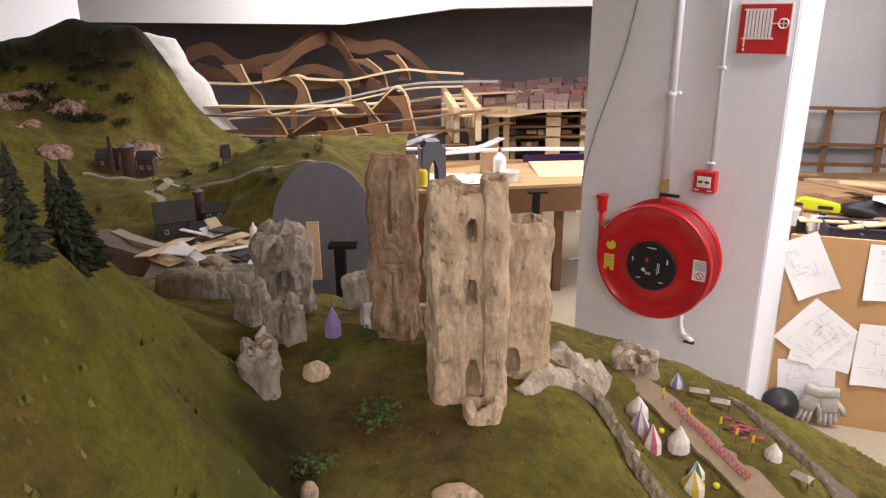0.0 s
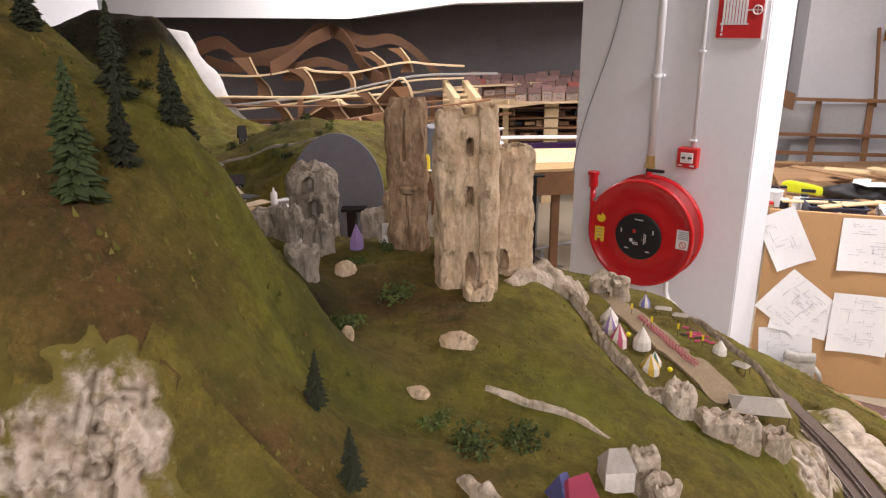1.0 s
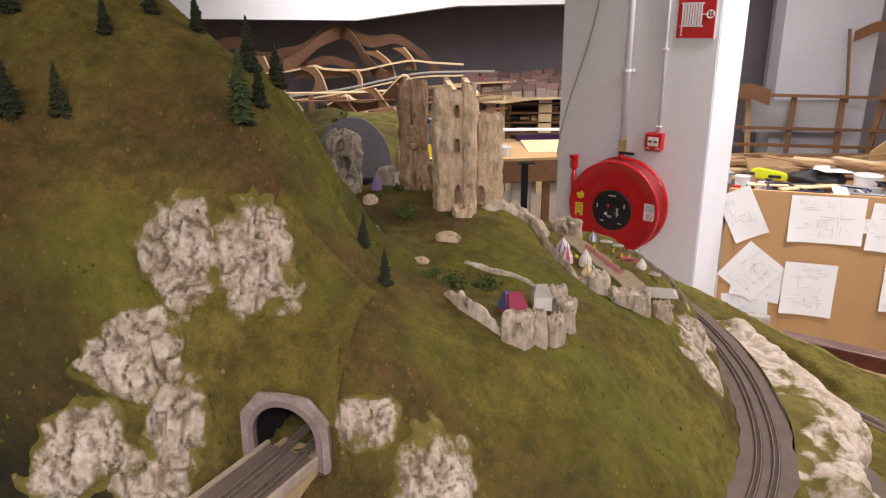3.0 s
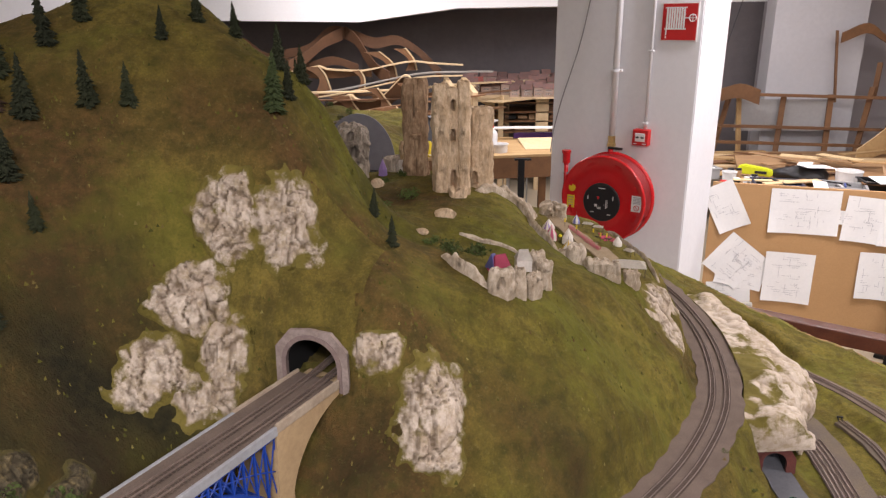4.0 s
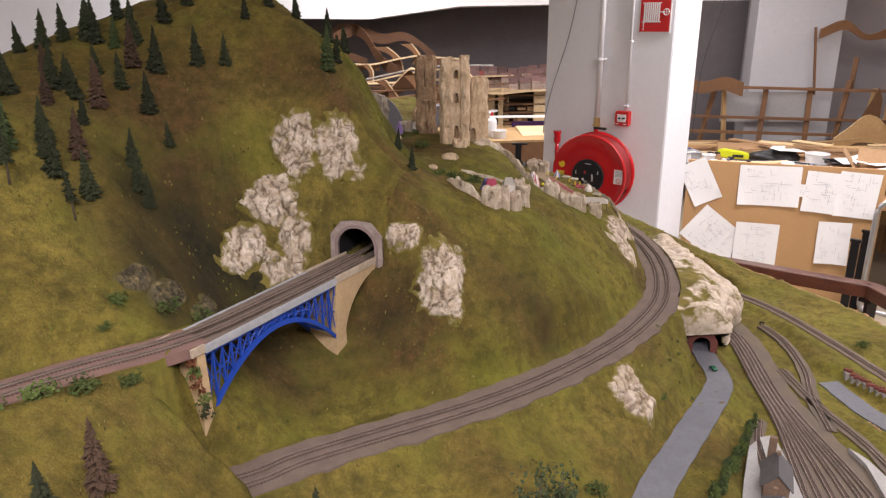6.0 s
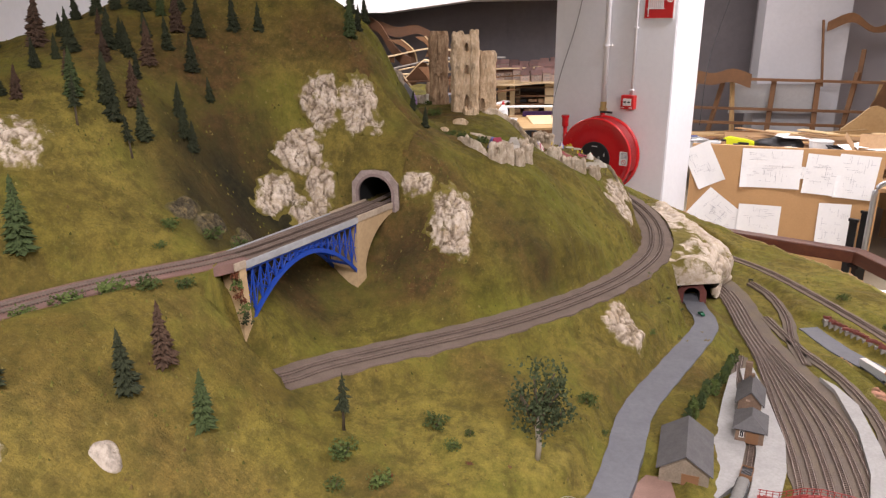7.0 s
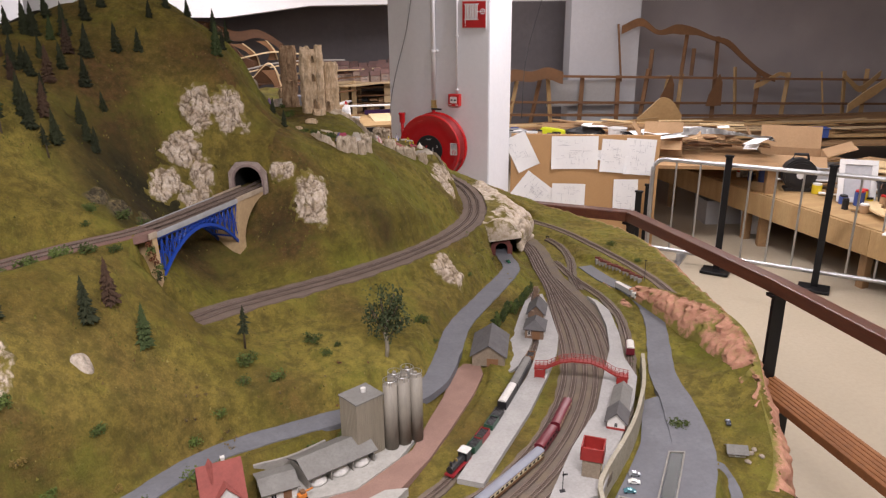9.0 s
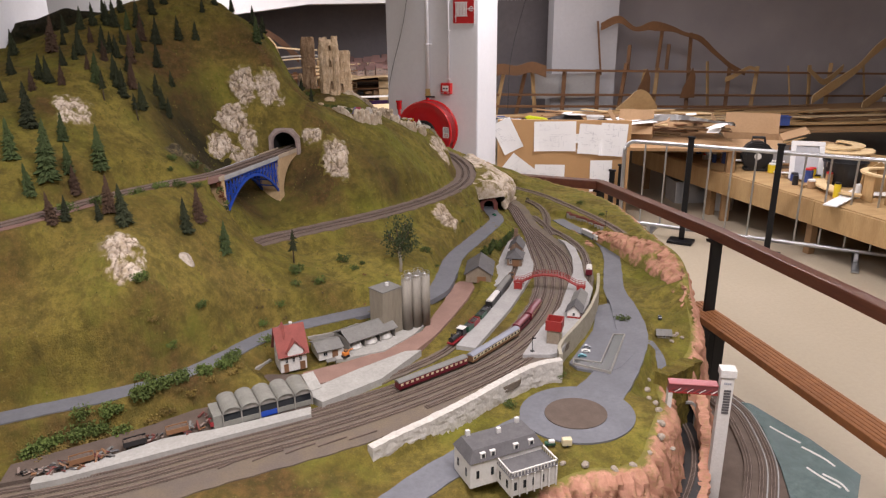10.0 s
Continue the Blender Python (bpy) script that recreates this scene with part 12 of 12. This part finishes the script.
for k in range(22):
    z = qr.choice((0.99, 0.89, 0.79, 0.67))
    bm = box(bmesh.new(), (0, 0, 0.03), (qr.uniform(0.05, 0.16), 0.12, qr.uniform(0.03, 0.06)), 0, 0.002)
    solo("stored_box", bm, M[qr.choice(["ply_brown", "dark_ply", "carton", "black_plastic"])], "small box stored on a shelf", "box", "stored boxes", at=pose(qr.uniform(0.55, 1.7), 6.9, z, 0, 0, qr.uniform(-8, 8)))
bm = prism(bmesh.new(), [(0.0, 6.55), (0.6, 6.3), (0.95, 6.6), (1.9, 6.75), (1.9, 7.7), (0.62, 7.7), (0.1, 7.3)], 1.04, 1.055)
solo("town_board", bm, M["ply_pale"], "pale plywood board carrying a model town", "board")
rib((0.25, 6.9), (0.62, 6.45), [1.16, 1.10, 1.05, 1.06, 1.1], 0.05, "ply_pale", name="ply_ramp", label="curved pale plywood ramp", group="")
M["town_wall"] = surface("town_wall", (0.36, 0.27, 0.22), (0.28, 0.2, 0.16), (0.17, 0.12, 0.1), 30, 160, 0.9, bump=0.2, vary=0.25)
M["town_roof"] = surface("town_roof", (0.2, 0.1, 0.08), (0.14, 0.09, 0.085), (0.1, 0.07, 0.065), 30, 160, 0.9, bump=0.2, vary=0.3)
hw = [("s", -0.022, 0.03, 0.006, 0.009), ("s", 0.0, 0.03, 0.006, 0.009), ("s", 0.022, 0.03, 0.006, 0.009), ("s", -0.022, 0.065, 0.006, 0.009), ("s", 0.0, 0.065, 0.006, 0.009), ("s", 0.022, 0.065, 0.006, 0.009)]
for k in range(48):
    r_, c_ = divmod(k, 12)
    x = 0.28 + c_ * 0.125 + 0.05 * (r_ % 2) + qr.uniform(-0.02, 0.02)
    y = 6.75 + r_ * 0.23 + qr.uniform(-0.03, 0.03)
    if x < 0.75 and r_ == 0:
        continue
    wh = qr.uniform(0.07, 0.13) + 0.022 * r_
    gable_house("town_house", "tiny brown model town house with dark windows", "model house", x, y, 1.055, qr.uniform(0.09, 0.12), 0.09, wh, 0.045, qr.choice((0, 0, 8, -8)), M["roof_red"] if k in (21, 11) else M["town_wall"], M["roof_red"] if k in (20, 11, 25) else M["town_roof"], hw, group="model town houses")
# tools table in front
tt = thing("tool_table", "wooden table with models, bottles and papers", "table")
bm = prism(bmesh.new(), [(-0.25, 4.45), (1.5, 4.72), (1.5, 5.5), (-0.3, 5.45)], 0.80, 0.82)
part("tabletop", bm, M["ply"], tt)
part("apron", box(bmesh.new(), (0.62, 4.60, 0.715), (1.72, 0.025, 0.17), 8.8, 0.002), M["ply_brown"], tt)
for x, y in ((-0.15, 4.55), (1.35, 4.8), (1.35, 5.4), (-0.2, 5.35), (0.82, 4.75)):
    part("leg", box(bmesh.new(), (x, y, 0.4), (0.06, 0.06, 0.8), 0, 0.003), M["ply_brown"], tt)
M["purple"] = plain("purple_plastic", (0.06, 0.02, 0.13), 0.4)
bm = box(bmesh.new(), (0, 0, 0), (0.7, 0.03, 0.05), 0, 0.003)
solo("purple_strip", bm, M["purple"], "long dark purple plastic strip on the table", "strip", at=pose(0.98, 5.4, 0.85, 0, 0, 3))
bm = box(bmesh.new(), (0, 0, 0), (0.62, 0.45, 0.014), 0, 0.002)
solo("drawing_board", bm, M["ply_pale"], "pale plywood board lying on the table", "board", at=pose(0.98, 5.05, 0.83, 3, 0, 3))
tw = thing("model_tower", "grey cardboard model of a tapering tower", "model tower", pose(-0.07, 4.62, 0.82, 0, 0, 12))
M["grey_card"] = plain("grey_card", (0.16, 0.165, 0.185), 0.8)
for sx_ in (-1, 1):
    bm = bmesh.new()
    slab(bm, [(-0.09, 0), (-0.03, 0), (-0.03, 0.12), (0, 0.2), (0.03, 0.12), (0.03, 0), (0.09, 0), (0.07, 0.26), (0.04, 0.30), (-0.04, 0.30), (-0.07, 0.26)], 0.012, Matrix.Translation((0, 0.07 * sx_, 0)))
    part("arched_side", bm, M["grey_card"], tw)
for sx_ in (-1, 1):
    part("wall", box(bmesh.new(), (0.078 * sx_, 0, 0.13), (0.012, 0.128, 0.26), 0, 0.001, Matrix.Identity(4)), M["grey_card"], tw)
part("shelf", box(bmesh.new(), (0, 0, 0.17), (0.14, 0.126, 0.008)), M["grey_card"], tw)
part("roof", box(bmesh.new(), (0, 0, 0.302), (0.09, 0.15, 0.008)), M["grey_card"], tw)
bottle(-0.125, 4.55, 0.82, 0.032, 0.17, M["label_yellow"], M["red_matt"], "yellow glue bottle with a red nozzle")
bottle(0.40, 4.8, 0.82, 0.045, 0.22, M["white_plastic"], M["red_matt"], "white bottle with a green label and red cap")
tub(0.46, 4.72, 0.82, 0.06, 0.07, M["white_plastic"], "white plastic tub on the table")
carton(0.33, 4.95, 0.82, 0.1, 0.08, 0.16, 10, "grey and green printed carton", False, "paint_carton")
for k in range(10):
    bm = box(bmesh.new(), (0, 0, 0), (qr.uniform(0.15, 0.3), qr.uniform(0.1, 0.2), 0.002))
    solo("loose_paper", bm, M["paper"], "loose white paper on the table", "paper", "loose papers", at=pose(qr.uniform(-0.15, 0.4), qr.uniform(4.55, 4.95), 0.823 + 0.003 * k, 0, 0, qr.uniform(-40, 40)))
# dark clamp posts near the ruins
for x, y, z0, z1, w in ((0.60, 4.35, 0.0, 0.83, 0.05), (-0.33, 2.12, 0.0, 1.21, 0.035)):
    cpst = thing("clamp_post", "black steel post with a flat top", "post", pose(x, y, z0))
    part("post", box(bmesh.new(), (0, 0, (z1 - z0) / 2), (w, 0.03, z1 - z0), 0, 0.002), M["black_metal"], cpst)
    part("top_plate", box(bmesh.new(), (0.01, 0, z1 - z0), (w * 2.6, 0.05, 0.012), 0, 0.002), M["black_metal"], cpst)
crowd_barrier(0.55, 4.9, 1.75, 5.5, "galvanised steel crowd barrier below the table")

# back right: frames before the grey wall
for z, y0, y1, mt in ((1.05, 6.42, 6.30, "dark_ply"), (0.72, 6.42, 6.3, "dark_ply"), (0.60, 6.1, 5.9, "ply_brown")):
    batten((2.35, y0, z + 0.07), (9.0, y1, z - 0.15), 0.035, 0.03, mt)
for k, x in enumerate((2.66, 2.95, 3.1, 3.55, 4.05, 4.45, 4.75, 4.95, 5.45, 5.75, 6.1, 6.55, 7.1, 7.45, 7.8, 8.4)):
    ln = qr.uniform(-0.1, 0.14)
    batten((x - ln, 6.38, 0.4), (x + ln * 0.3, 6.45, qr.choice((1.06, 1.08, 1.15, 1.06))), 0.055, 0.025, qr.choice(["ply_brown", "ply", "ply"]), "upright timber of the unfinished frame", "upright", "frame uprights")
rib((4.05, 6.42), (6.35, 6.42), [1.70, 1.79, 1.64, 1.71, 1.66, 1.56, 1.50, 1.30, 1.12, 1.0], [0.10, 0.09, 0.07, 0.12, 0.08, 0.06, 0.08, 0.08, 0.08, 0.05], "ply_brown", "ply_brown")
for x0, x1, z0, z1 in ((4.1, 4.02, 1.0, 1.72), (4.95, 5.0, 1.02, 1.62), (5.45, 5.45, 1.0, 1.55), (4.5, 4.52, 1.05, 1.4), (5.1, 5.12, 1.05, 1.4)):
    batten((x0, 6.45, z0), (x1, 6.47, z1), 0.05, 0.02, "ply_brown", "thin upright of the unfinished ridge", "upright", "frame uprights")
for x in (5.4, 4.7):
    bm = bmesh.new()
    slab(bm, [(-0.13, 0), (0.09, 0), (0.08, 0.3), (0.03, 0.42), (-0.03, 0.28), (-0.1, 0.14)], 0.016, Matrix.Identity(4))
    solo("plywood_gusset", bm, M["ply_brown"], "tapering plywood gusset on the frame", "wood", "gussets", at=pose(x, 6.3, 0.66, 0, 0, 0))
rib((6.0, 6.36), (6.5, 6.36), [0.93, 0.97, 1.03, 1.08, 1.04], 0.06, "ply", "ply_pale")
rib((7.2, 6.0), (8.8, 6.2), [0.66, 0.82, 0.95, 1.1, 1.35, 1.5, 1.62], [0.12, 0.16, 0.12, 0.12, 0.14, 0.12, 0.1], "ply", "ply_pale")
rib((7.7, 5.6), (9.0, 5.8), [0.6, 0.78, 0.92, 1.0, 1.02], [0.1, 0.15, 0.1, 0.1, 0.12], "ply", "ply_pale")
rib((7.3, 6.3), (7.9, 6.3), [1.06, 0.95, 0.86, 0.95, 1.07], 0.08, "ply", "ply_pale")
rib((4.1, 5.9), (4.7, 5.9), [0.6, 0.72, 0.84, 0.8, 0.62], [0.1, 0.2, 0.3, 0.28, 0.1], "ply", "ply_pale")
rib((2.4, 6.3), (3.2, 6.2), [1.16, 1.2, 1.17, 1.22, 1.16], 0.14, "ply_brown", "ply_brown")
for k in range(7):
    batten((2.45, 6.1 - 0.1 * k, 0.535 + 0.004 * (k % 4)), (3.3, 6.15 - 0.1 * k, 0.535 + 0.004 * (k % 4)), 0.04, 0.03, "ply")
bm = box(bmesh.new(), (0, 0, 0), (0.95, 0.01, 0.34))
solo("pale_sheet", bm, M["clear_plastic"], "pale plastic sheet hung behind the frame", "sheet", at=pose(3.6, 6.52, 0.86, 4, 0, -6))
# wide low deck of plywood track beds
bm = prism(bmesh.new(), [(1.9, 5.6), (3.2, 4.9), (5.2, 4.1), (8.9, 3.4), (8.9, 6.1), (2.0, 6.3)], 0.50, 0.52)
solo("frame_deck", bm, M["table_wood"], "brown plywood deck of the unfinished layout", "deck")
for k, (y0, y1, z) in enumerate(((5.2, 4.6, 0.60), (5.5, 4.9, 0.62), (5.9, 5.3, 0.57), (5.05, 4.3, 0.56))):
    strip([(2.4, y0), (4.0, y0 - 0.35), (6.0, y1), (8.8, y1 - 0.3)], 0.09 + 0.02 * k, z, ("ply_pale", "ply", "ply_pale", "ply")[k], "long plywood track bed on the unfinished deck")
for k in range(40):
    x = qr.uniform(2.2, 7.5)
    plank(x, 6.0 - (x - 2) * 0.12 - qr.uniform(0, 1.0), 0.525 + 0.012 * (k % 8), qr.uniform(0.2, 0.8), qr.uniform(0.04, 0.12), 0.01, qr.uniform(-40, 30), M[qr.choice(["ply", "ply_pale", "ply_brown", "dark_ply"])], "plywood offcut lying on the deck")
for x, y, h, w in ((4.05, 4.6, 0.09, 0.14), (5.4, 4.3, 0.1, 0.2), (3.4, 5.0, 0.08, 0.2)):
    crate(x, y, 0.56, w, 0.12, h, -20, M["white_plastic"] if x < 5 else M["tub_blue"], "small plastic tray on the deck", "parts_tray", "parts trays")

# ---- neighbouring mountain across the gap ----
MP = np.array([(-2.42, 4, 1.77), (-2.1, 4, 1.88), (-1.66, 4, 1.88), (-1.54, 4, 1.64), (-1.41, 4, 1.40), (-1.24, 4, 1.23), (-1.0, 4, 1.18), (-2.3, 3.7, 1.55), (-2.13, 3.7, 1.47), (-1.91, 3.7, 1.53), (-1.53, 3.7, 1.32), (-1.36, 3.7, 1.26),
               (-1.87, 3.2, 1.38), (-1.76, 3.2, 1.30), (-1.46, 3.2, 1.19), (-1.0, 3.2, 1.24), (-0.86, 3.2, 1.36), (-0.62, 3.1, 1.42), (-0.3, 3.1, 1.2), (-1.15, 2.7, 1.22), (-1.05, 2.7, 1.11), (-0.72, 2.7, 1.27), (-0.5, 2.6, 1.40), (-0.25, 2.6, 1.2), (-1.09, 2.4, 1.10)])


MC = np.vstack([MP, [(-0.95, 2.5, 1.13), (-0.8, 2.5, 1.115), (-0.6, 2.35, 1.02), (-1.5, 2.3, 1.12), (-2.6, 2.9, 1.5), (-3.2, 4, 1.7), (-2.2, 2.1, 1.1), (-1.06, 2.55, 1.135)]])
MW = surface_weights(MC)


def mheight(x, y):
    n = len(MC)
    h = MW[n] + MW[n + 1] * x + MW[n + 2] * y
    for (cx, cy, _), w in zip(MC, MW[:n]):
        h = h - w * np.sqrt((x - cx) ** 2 + (y - cy) ** 2 + 0.002)
    return h + 0.012 * wavy(x, y, 14, 0.3) + 0.010 * wavy(x, y, 37, 1.0)


def mh(px, py):
    return float(mheight(np.array([px]), np.array([py]))[0])


def mountain():
    xs, ys = np.arange(-3.2, -0.18, 0.018), np.arange(2.0, 4.06, 0.018)
    X, Y = np.meshgrid(xs, ys)
    x, y = X.ravel(), Y.ravel()
    h = mheight(x, y)
    V = np.stack([x, y, h], 1)
    nx, ny = len(xs), len(ys)
    F = [(j * nx + i, j * nx + i + 1, (j + 1) * nx + i + 1, (j + 1) * nx + i) for j in range(ny - 1) for i in range(nx - 1) if not (xs[i] > -0.75 and ys[j] < 2.45)]
    me = raw("model_mountain", V, F, M["grass"], True)
    tone = 0.45 + 0.35 * wavy(x, y, 7, 0.7) + 0.2 * wavy(x, y, 19, 1.0)
    soil = 0.15 + 0.4 * wavy(x, y, 13, 4.0)
    lite = 0.1 + 0.3 * wavy(x, y, 9, 2.0)
    # wooded top, with the shade up there put into its colour too
    wood = np.clip((h - 1.58 + 0.08 * wavy(x, y, 11, 2.0)) / 0.10, 0, 1) * 0.95 + 0.3 * np.clip(wavy(x, y, 8, 5.0), 0, 1)
    at = me.color_attributes.new("tone", "FLOAT_COLOR", "POINT")
    at.data.foreach_set("color", np.clip(np.stack([tone, soil, lite, np.ones_like(x)], 1), 0, 1).ravel())
    at = me.attributes.new("dark_flock_shade", "FLOAT", "POINT")
    at.data.foreach_set("value", np.clip(wood, 0, 1))
    tagged(new("model_mountain", me), "green model mountain with a wooded top darkened as in shade", "mountain")


mountain()
M["pink_rock_face"] = make_rock("pink_rock_face", (0.46, 0.29, 0.23), (0.36, 0.22, 0.17), (0.16, 0.09, 0.06), ((0.08, 0.07, 0.025), (0.12, 0.11, 0.03)))
for i, (x, y, wd, tl) in enumerate(((-2.2, 3.66, 0.42, 0.20), (-1.93, 3.62, 0.24, 0.16), (-1.50, 3.52, 0.26, 0.20), (-1.78, 3.2, 0.2, 0.12), (-2.0, 3.4, 0.16, 0.1))):
    outcrop(x, y, wd, tl, 0, 0.05, 70 + i, "pink_rock_face", "pinkish layered rock face on the green mountain", 0.05, hf=mheight, group="far rock faces", step=0.006)
# plaster shell
L1 = smooth_line([(-2.49, 1.81), (-2.33, 1.53), (-2.25, 1.23), (-2.02, 1.01), (-1.71, 0.81)], 0.04)
L2 = smooth_line([(-2.21, 1.745), (-2.10, 1.50), (-1.975, 1.37), (-1.866, 1.09), (-1.60, 0.835)], 0.04)
k_ = np.linspace(0, 1, 40)
A_ = np.stack([np.interp(k_, np.linspace(0, 1, len(L1)), L1[:, i]) for i in (0, 1)], 1)
B_ = np.stack([np.interp(k_, np.linspace(0, 1, len(L2)), L2[:, i]) for i in (0, 1)], 1)
bm = bmesh.new()
g = [[bm.verts.new((a[0] + (b[0] - a[0]) * s, 6.0 - 0.03 * math.sin(3 * s) + 0.02 * noise.noise((a[0] * 12, a[1] * 12, s * 5)) + 0.08 * s, a[1] + (b[1] - a[1]) * s + 0.012 * noise.noise((a[0] * 9, a[1] * 15, s * 3)))) for s in np.linspace(0, 1, 8)] for a, b in zip(A_, B_)]
for P_, Q_ in zip(g[:-1], g[1:]):
    for i in range(7):
        bm.faces.new((P_[i], P_[i + 1], Q_[i + 1], Q_[i]))
bmesh.ops.recalc_face_normals(bm, faces=bm.faces[:])
bmesh.ops.solidify(bm, geom=bm.faces[:], thickness=0.015)
solo("plaster_shell", bm, M["plaster"], "bare white plaster strip on the mountain's flank", "plaster", smooth=True)
# valley houses and road
M["soot_brick"] = surface("soot_brick", (0.09, 0.04, 0.035), (0.07, 0.035, 0.03), (0.04, 0.025, 0.022), 40, 200, 0.9, bump=0.3)
M["soot_roof"] = surface("soot_roof", (0.05, 0.045, 0.045), (0.04, 0.036, 0.036), (0.03, 0.026, 0.026), 40, 200, 0.85, bump=0.3)
for x, y, w, d, wh, rh, a, wl in ((-1.005, 2.52, 0.135, 0.09, 0.085, 0.06, 24, "soot_roof"), (-0.885, 2.50, 0.10, 0.06, 0.04, 0.03, 8, "soot_roof"), (-0.93, 2.44, 0.06, 0.05, 0.035, 0.03, -10, "soot_brick"), (-0.90, 2.66, 0.08, 0.06, 0.04, 0.028, 15, "soot_roof"),
                                  (-1.575, 3.28, 0.10, 0.07, 0.05, 0.035, 5, "soot_brick"), (-1.41, 3.30, 0.07, 0.07, 0.085, 0.03, 5, "soot_brick"), (-1.0, 3.2, 0.03, 0.03, 0.05, 0.04, 30, "soot_brick")):
    gable_house("mill_house", "sooty dark model mill house in the valley", "model house", x, y, mh(x, y) - 0.01, w, d, wh, rh, a, M[wl], M["soot_roof"], [("s", -w * 0.25, wh * 0.5, 0.006, 0.008), ("s", w * 0.25, wh * 0.5, 0.006, 0.008)], group="mill houses")
for nm, lb, x, y, r, z1 in (("malt_kiln", "round red-brown brick model kiln with a grey dome", -1.475, 3.25, 0.036, 0.12), ("water_tower", "small round sooty model water tower", -0.955, 2.66, 0.022, 0.11)):
    t = thing(nm, lb, "tower", pose(x, y, mh(x, y) - 0.01))
    part("shaft", cyl(bmesh.new(), (0, 0, 0), (0, 0, z1), r * 0.85, r * 0.8, 16), M["soot_brick"], t)
    part("drum", cyl(bmesh.new(), (0, 0, z1), (0, 0, z1 + r * 0.7), r, r, 16), M["soot_brick"], t)
    part("dome", cyl(bmesh.new(), (0, 0, z1 + r * 0.7), (0, 0, z1 + r * 1.15), r * 0.95, r * 0.3, 16), M["roof_grey"], t)
for x, y, z1 in ((-1.53, 3.2, 0.19),):
    bm = cyl(bmesh.new(), (0, 0, 0), (0, 0, z1), 0.012, 0.008, 10)
    solo("mill_chimney", bm, M["soot_brick"], "tall sooty brick model chimney", "chimney", at=pose(x, y, mh(x, y) - 0.01))
M["lane_pale"] = surface("lane_pale", (0.36, 0.31, 0.25), (0.3, 0.26, 0.2), (0.2, 0.16, 0.12), 30, 160, 0.95, bump=0.2)
for wd_, pts_ in ((0.020, [(-1.36, 3.2), (-1.25, 3.1), (-1.2, 2.98), (-1.23, 2.86), (-1.13, 2.72), (-1.08, 2.6)]), (0.010, [(-1.2, 2.98), (-1.0, 2.9), (-0.8, 2.84), (-0.6, 2.78), (-0.45, 2.72)]), (0.012, [(-1.62, 3.1), (-1.5, 3.14), (-1.36, 3.2)])):
    ribbon("valley_lane", np.array([(x, y, mh(x, y)) for x, y, _ in smooth_line([(x, y, 0) for x, y in pts_], 0.02)]), -wd_, wd_, M["lane_pale"], 0.006, "pale sandy model lane in the green valley", "lane", 0.003)
for i, (o_, w_) in enumerate(((0.0, 0.05), (0.075, 0.02))):
    ribbon("valley_trackbed", np.array([(x + o_, y, 1.21 - 0.16 * max(0, x + 1.08) + 0.004 * i) for x, y, _ in smooth_line([(-1.2, 2.3, 0), (-1.08, 2.2, 0), (-0.97, 2.16, 0), (-0.88, 2.1, 0), (-0.84, 1.95, 0)], 0.02)]), -w_, w_, M["ballast"] if i == 0 else M["lane_pale"], 0.0, "curved brown model trackbed in the next valley", "trackbed", 0.002, drop=0.14)
for i in range(26):
    x, y = qr.uniform(-1.35, -0.4), qr.uniform(2.62, 3.35)
    bush(x, y, qr.uniform(0.014, 0.034), qr.uniform(0.02, 0.05), qr.choice(["leaf", "leaf", "leaf_bright", "needle_dark"]), "rounded dark green model shrub on the far hill", "far shrubs", 400 + i, 14, mh(x, y) - 0.004)
for i in range(34):
    x, y = qr.uniform(-2.4, -1.62), qr.uniform(3.55, 4.0)
    bush(x, y, qr.uniform(0.03, 0.055), qr.uniform(0.03, 0.06), "needle_dark", "dark clump of model wood on the far mountain", "far wood", 440 + i, 14, mh(x, y) - 0.006)
bm = box(bmesh.new(), (-0.74, 2.2, 1.085), (0.5, 0.36, 0.03), 0, 0.003)
solo("valley_board", bm, M["ply_brown"], "brown base board in the unfinished valley", "board")
for k in range(34):
    x, y = qr.uniform(-0.92, -0.56), qr.uniform(2.06, 2.34)
    plank(x, y, 1.108 + 0.0035 * k, qr.uniform(0.05, 0.22), qr.uniform(0.012, 0.07), 0.005, qr.uniform(-70, 70), M[qr.choice(["white_plastic", "paper", "paper", "ply_pale", "soot_roof", "dark_ply"])], "scrap of card and wood in the unfinished valley", qr.uniform(-12, 12), "card_scrap", "card scraps")
bottle(-0.60, 2.12, 1.23, 0.012, 0.06, M["white_plastic"], M["white_plastic"], "small white glue bottle among the card scraps")
# rounded grey end board of the next hill
bm = bmesh.new()
o = [(-0.56, 0.9), (-0.22, 0.9)] + [(-0.385 + 0.165 * math.cos(a) * (1.0 if math.cos(a) > 0 else 1.05), 1.24 + 0.225 * math.sin(a)) for a in [math.pi * k / 20 for k in range(21)]]
slab(bm, o, 0.014, Matrix.Translation((0, 2.2, 0)))
solo("end_board", bm, M["grey_card"], "rounded slate grey end board of the next hill", "board")
bm = box(bmesh.new(), (-0.425, 2.185, 1.17), (0.04, 0.012, 0.2), 0, 0.001)
solo("wood_cleat", bm, M["ply_pale"], "pale wooden cleat on the grey end board", "wood")
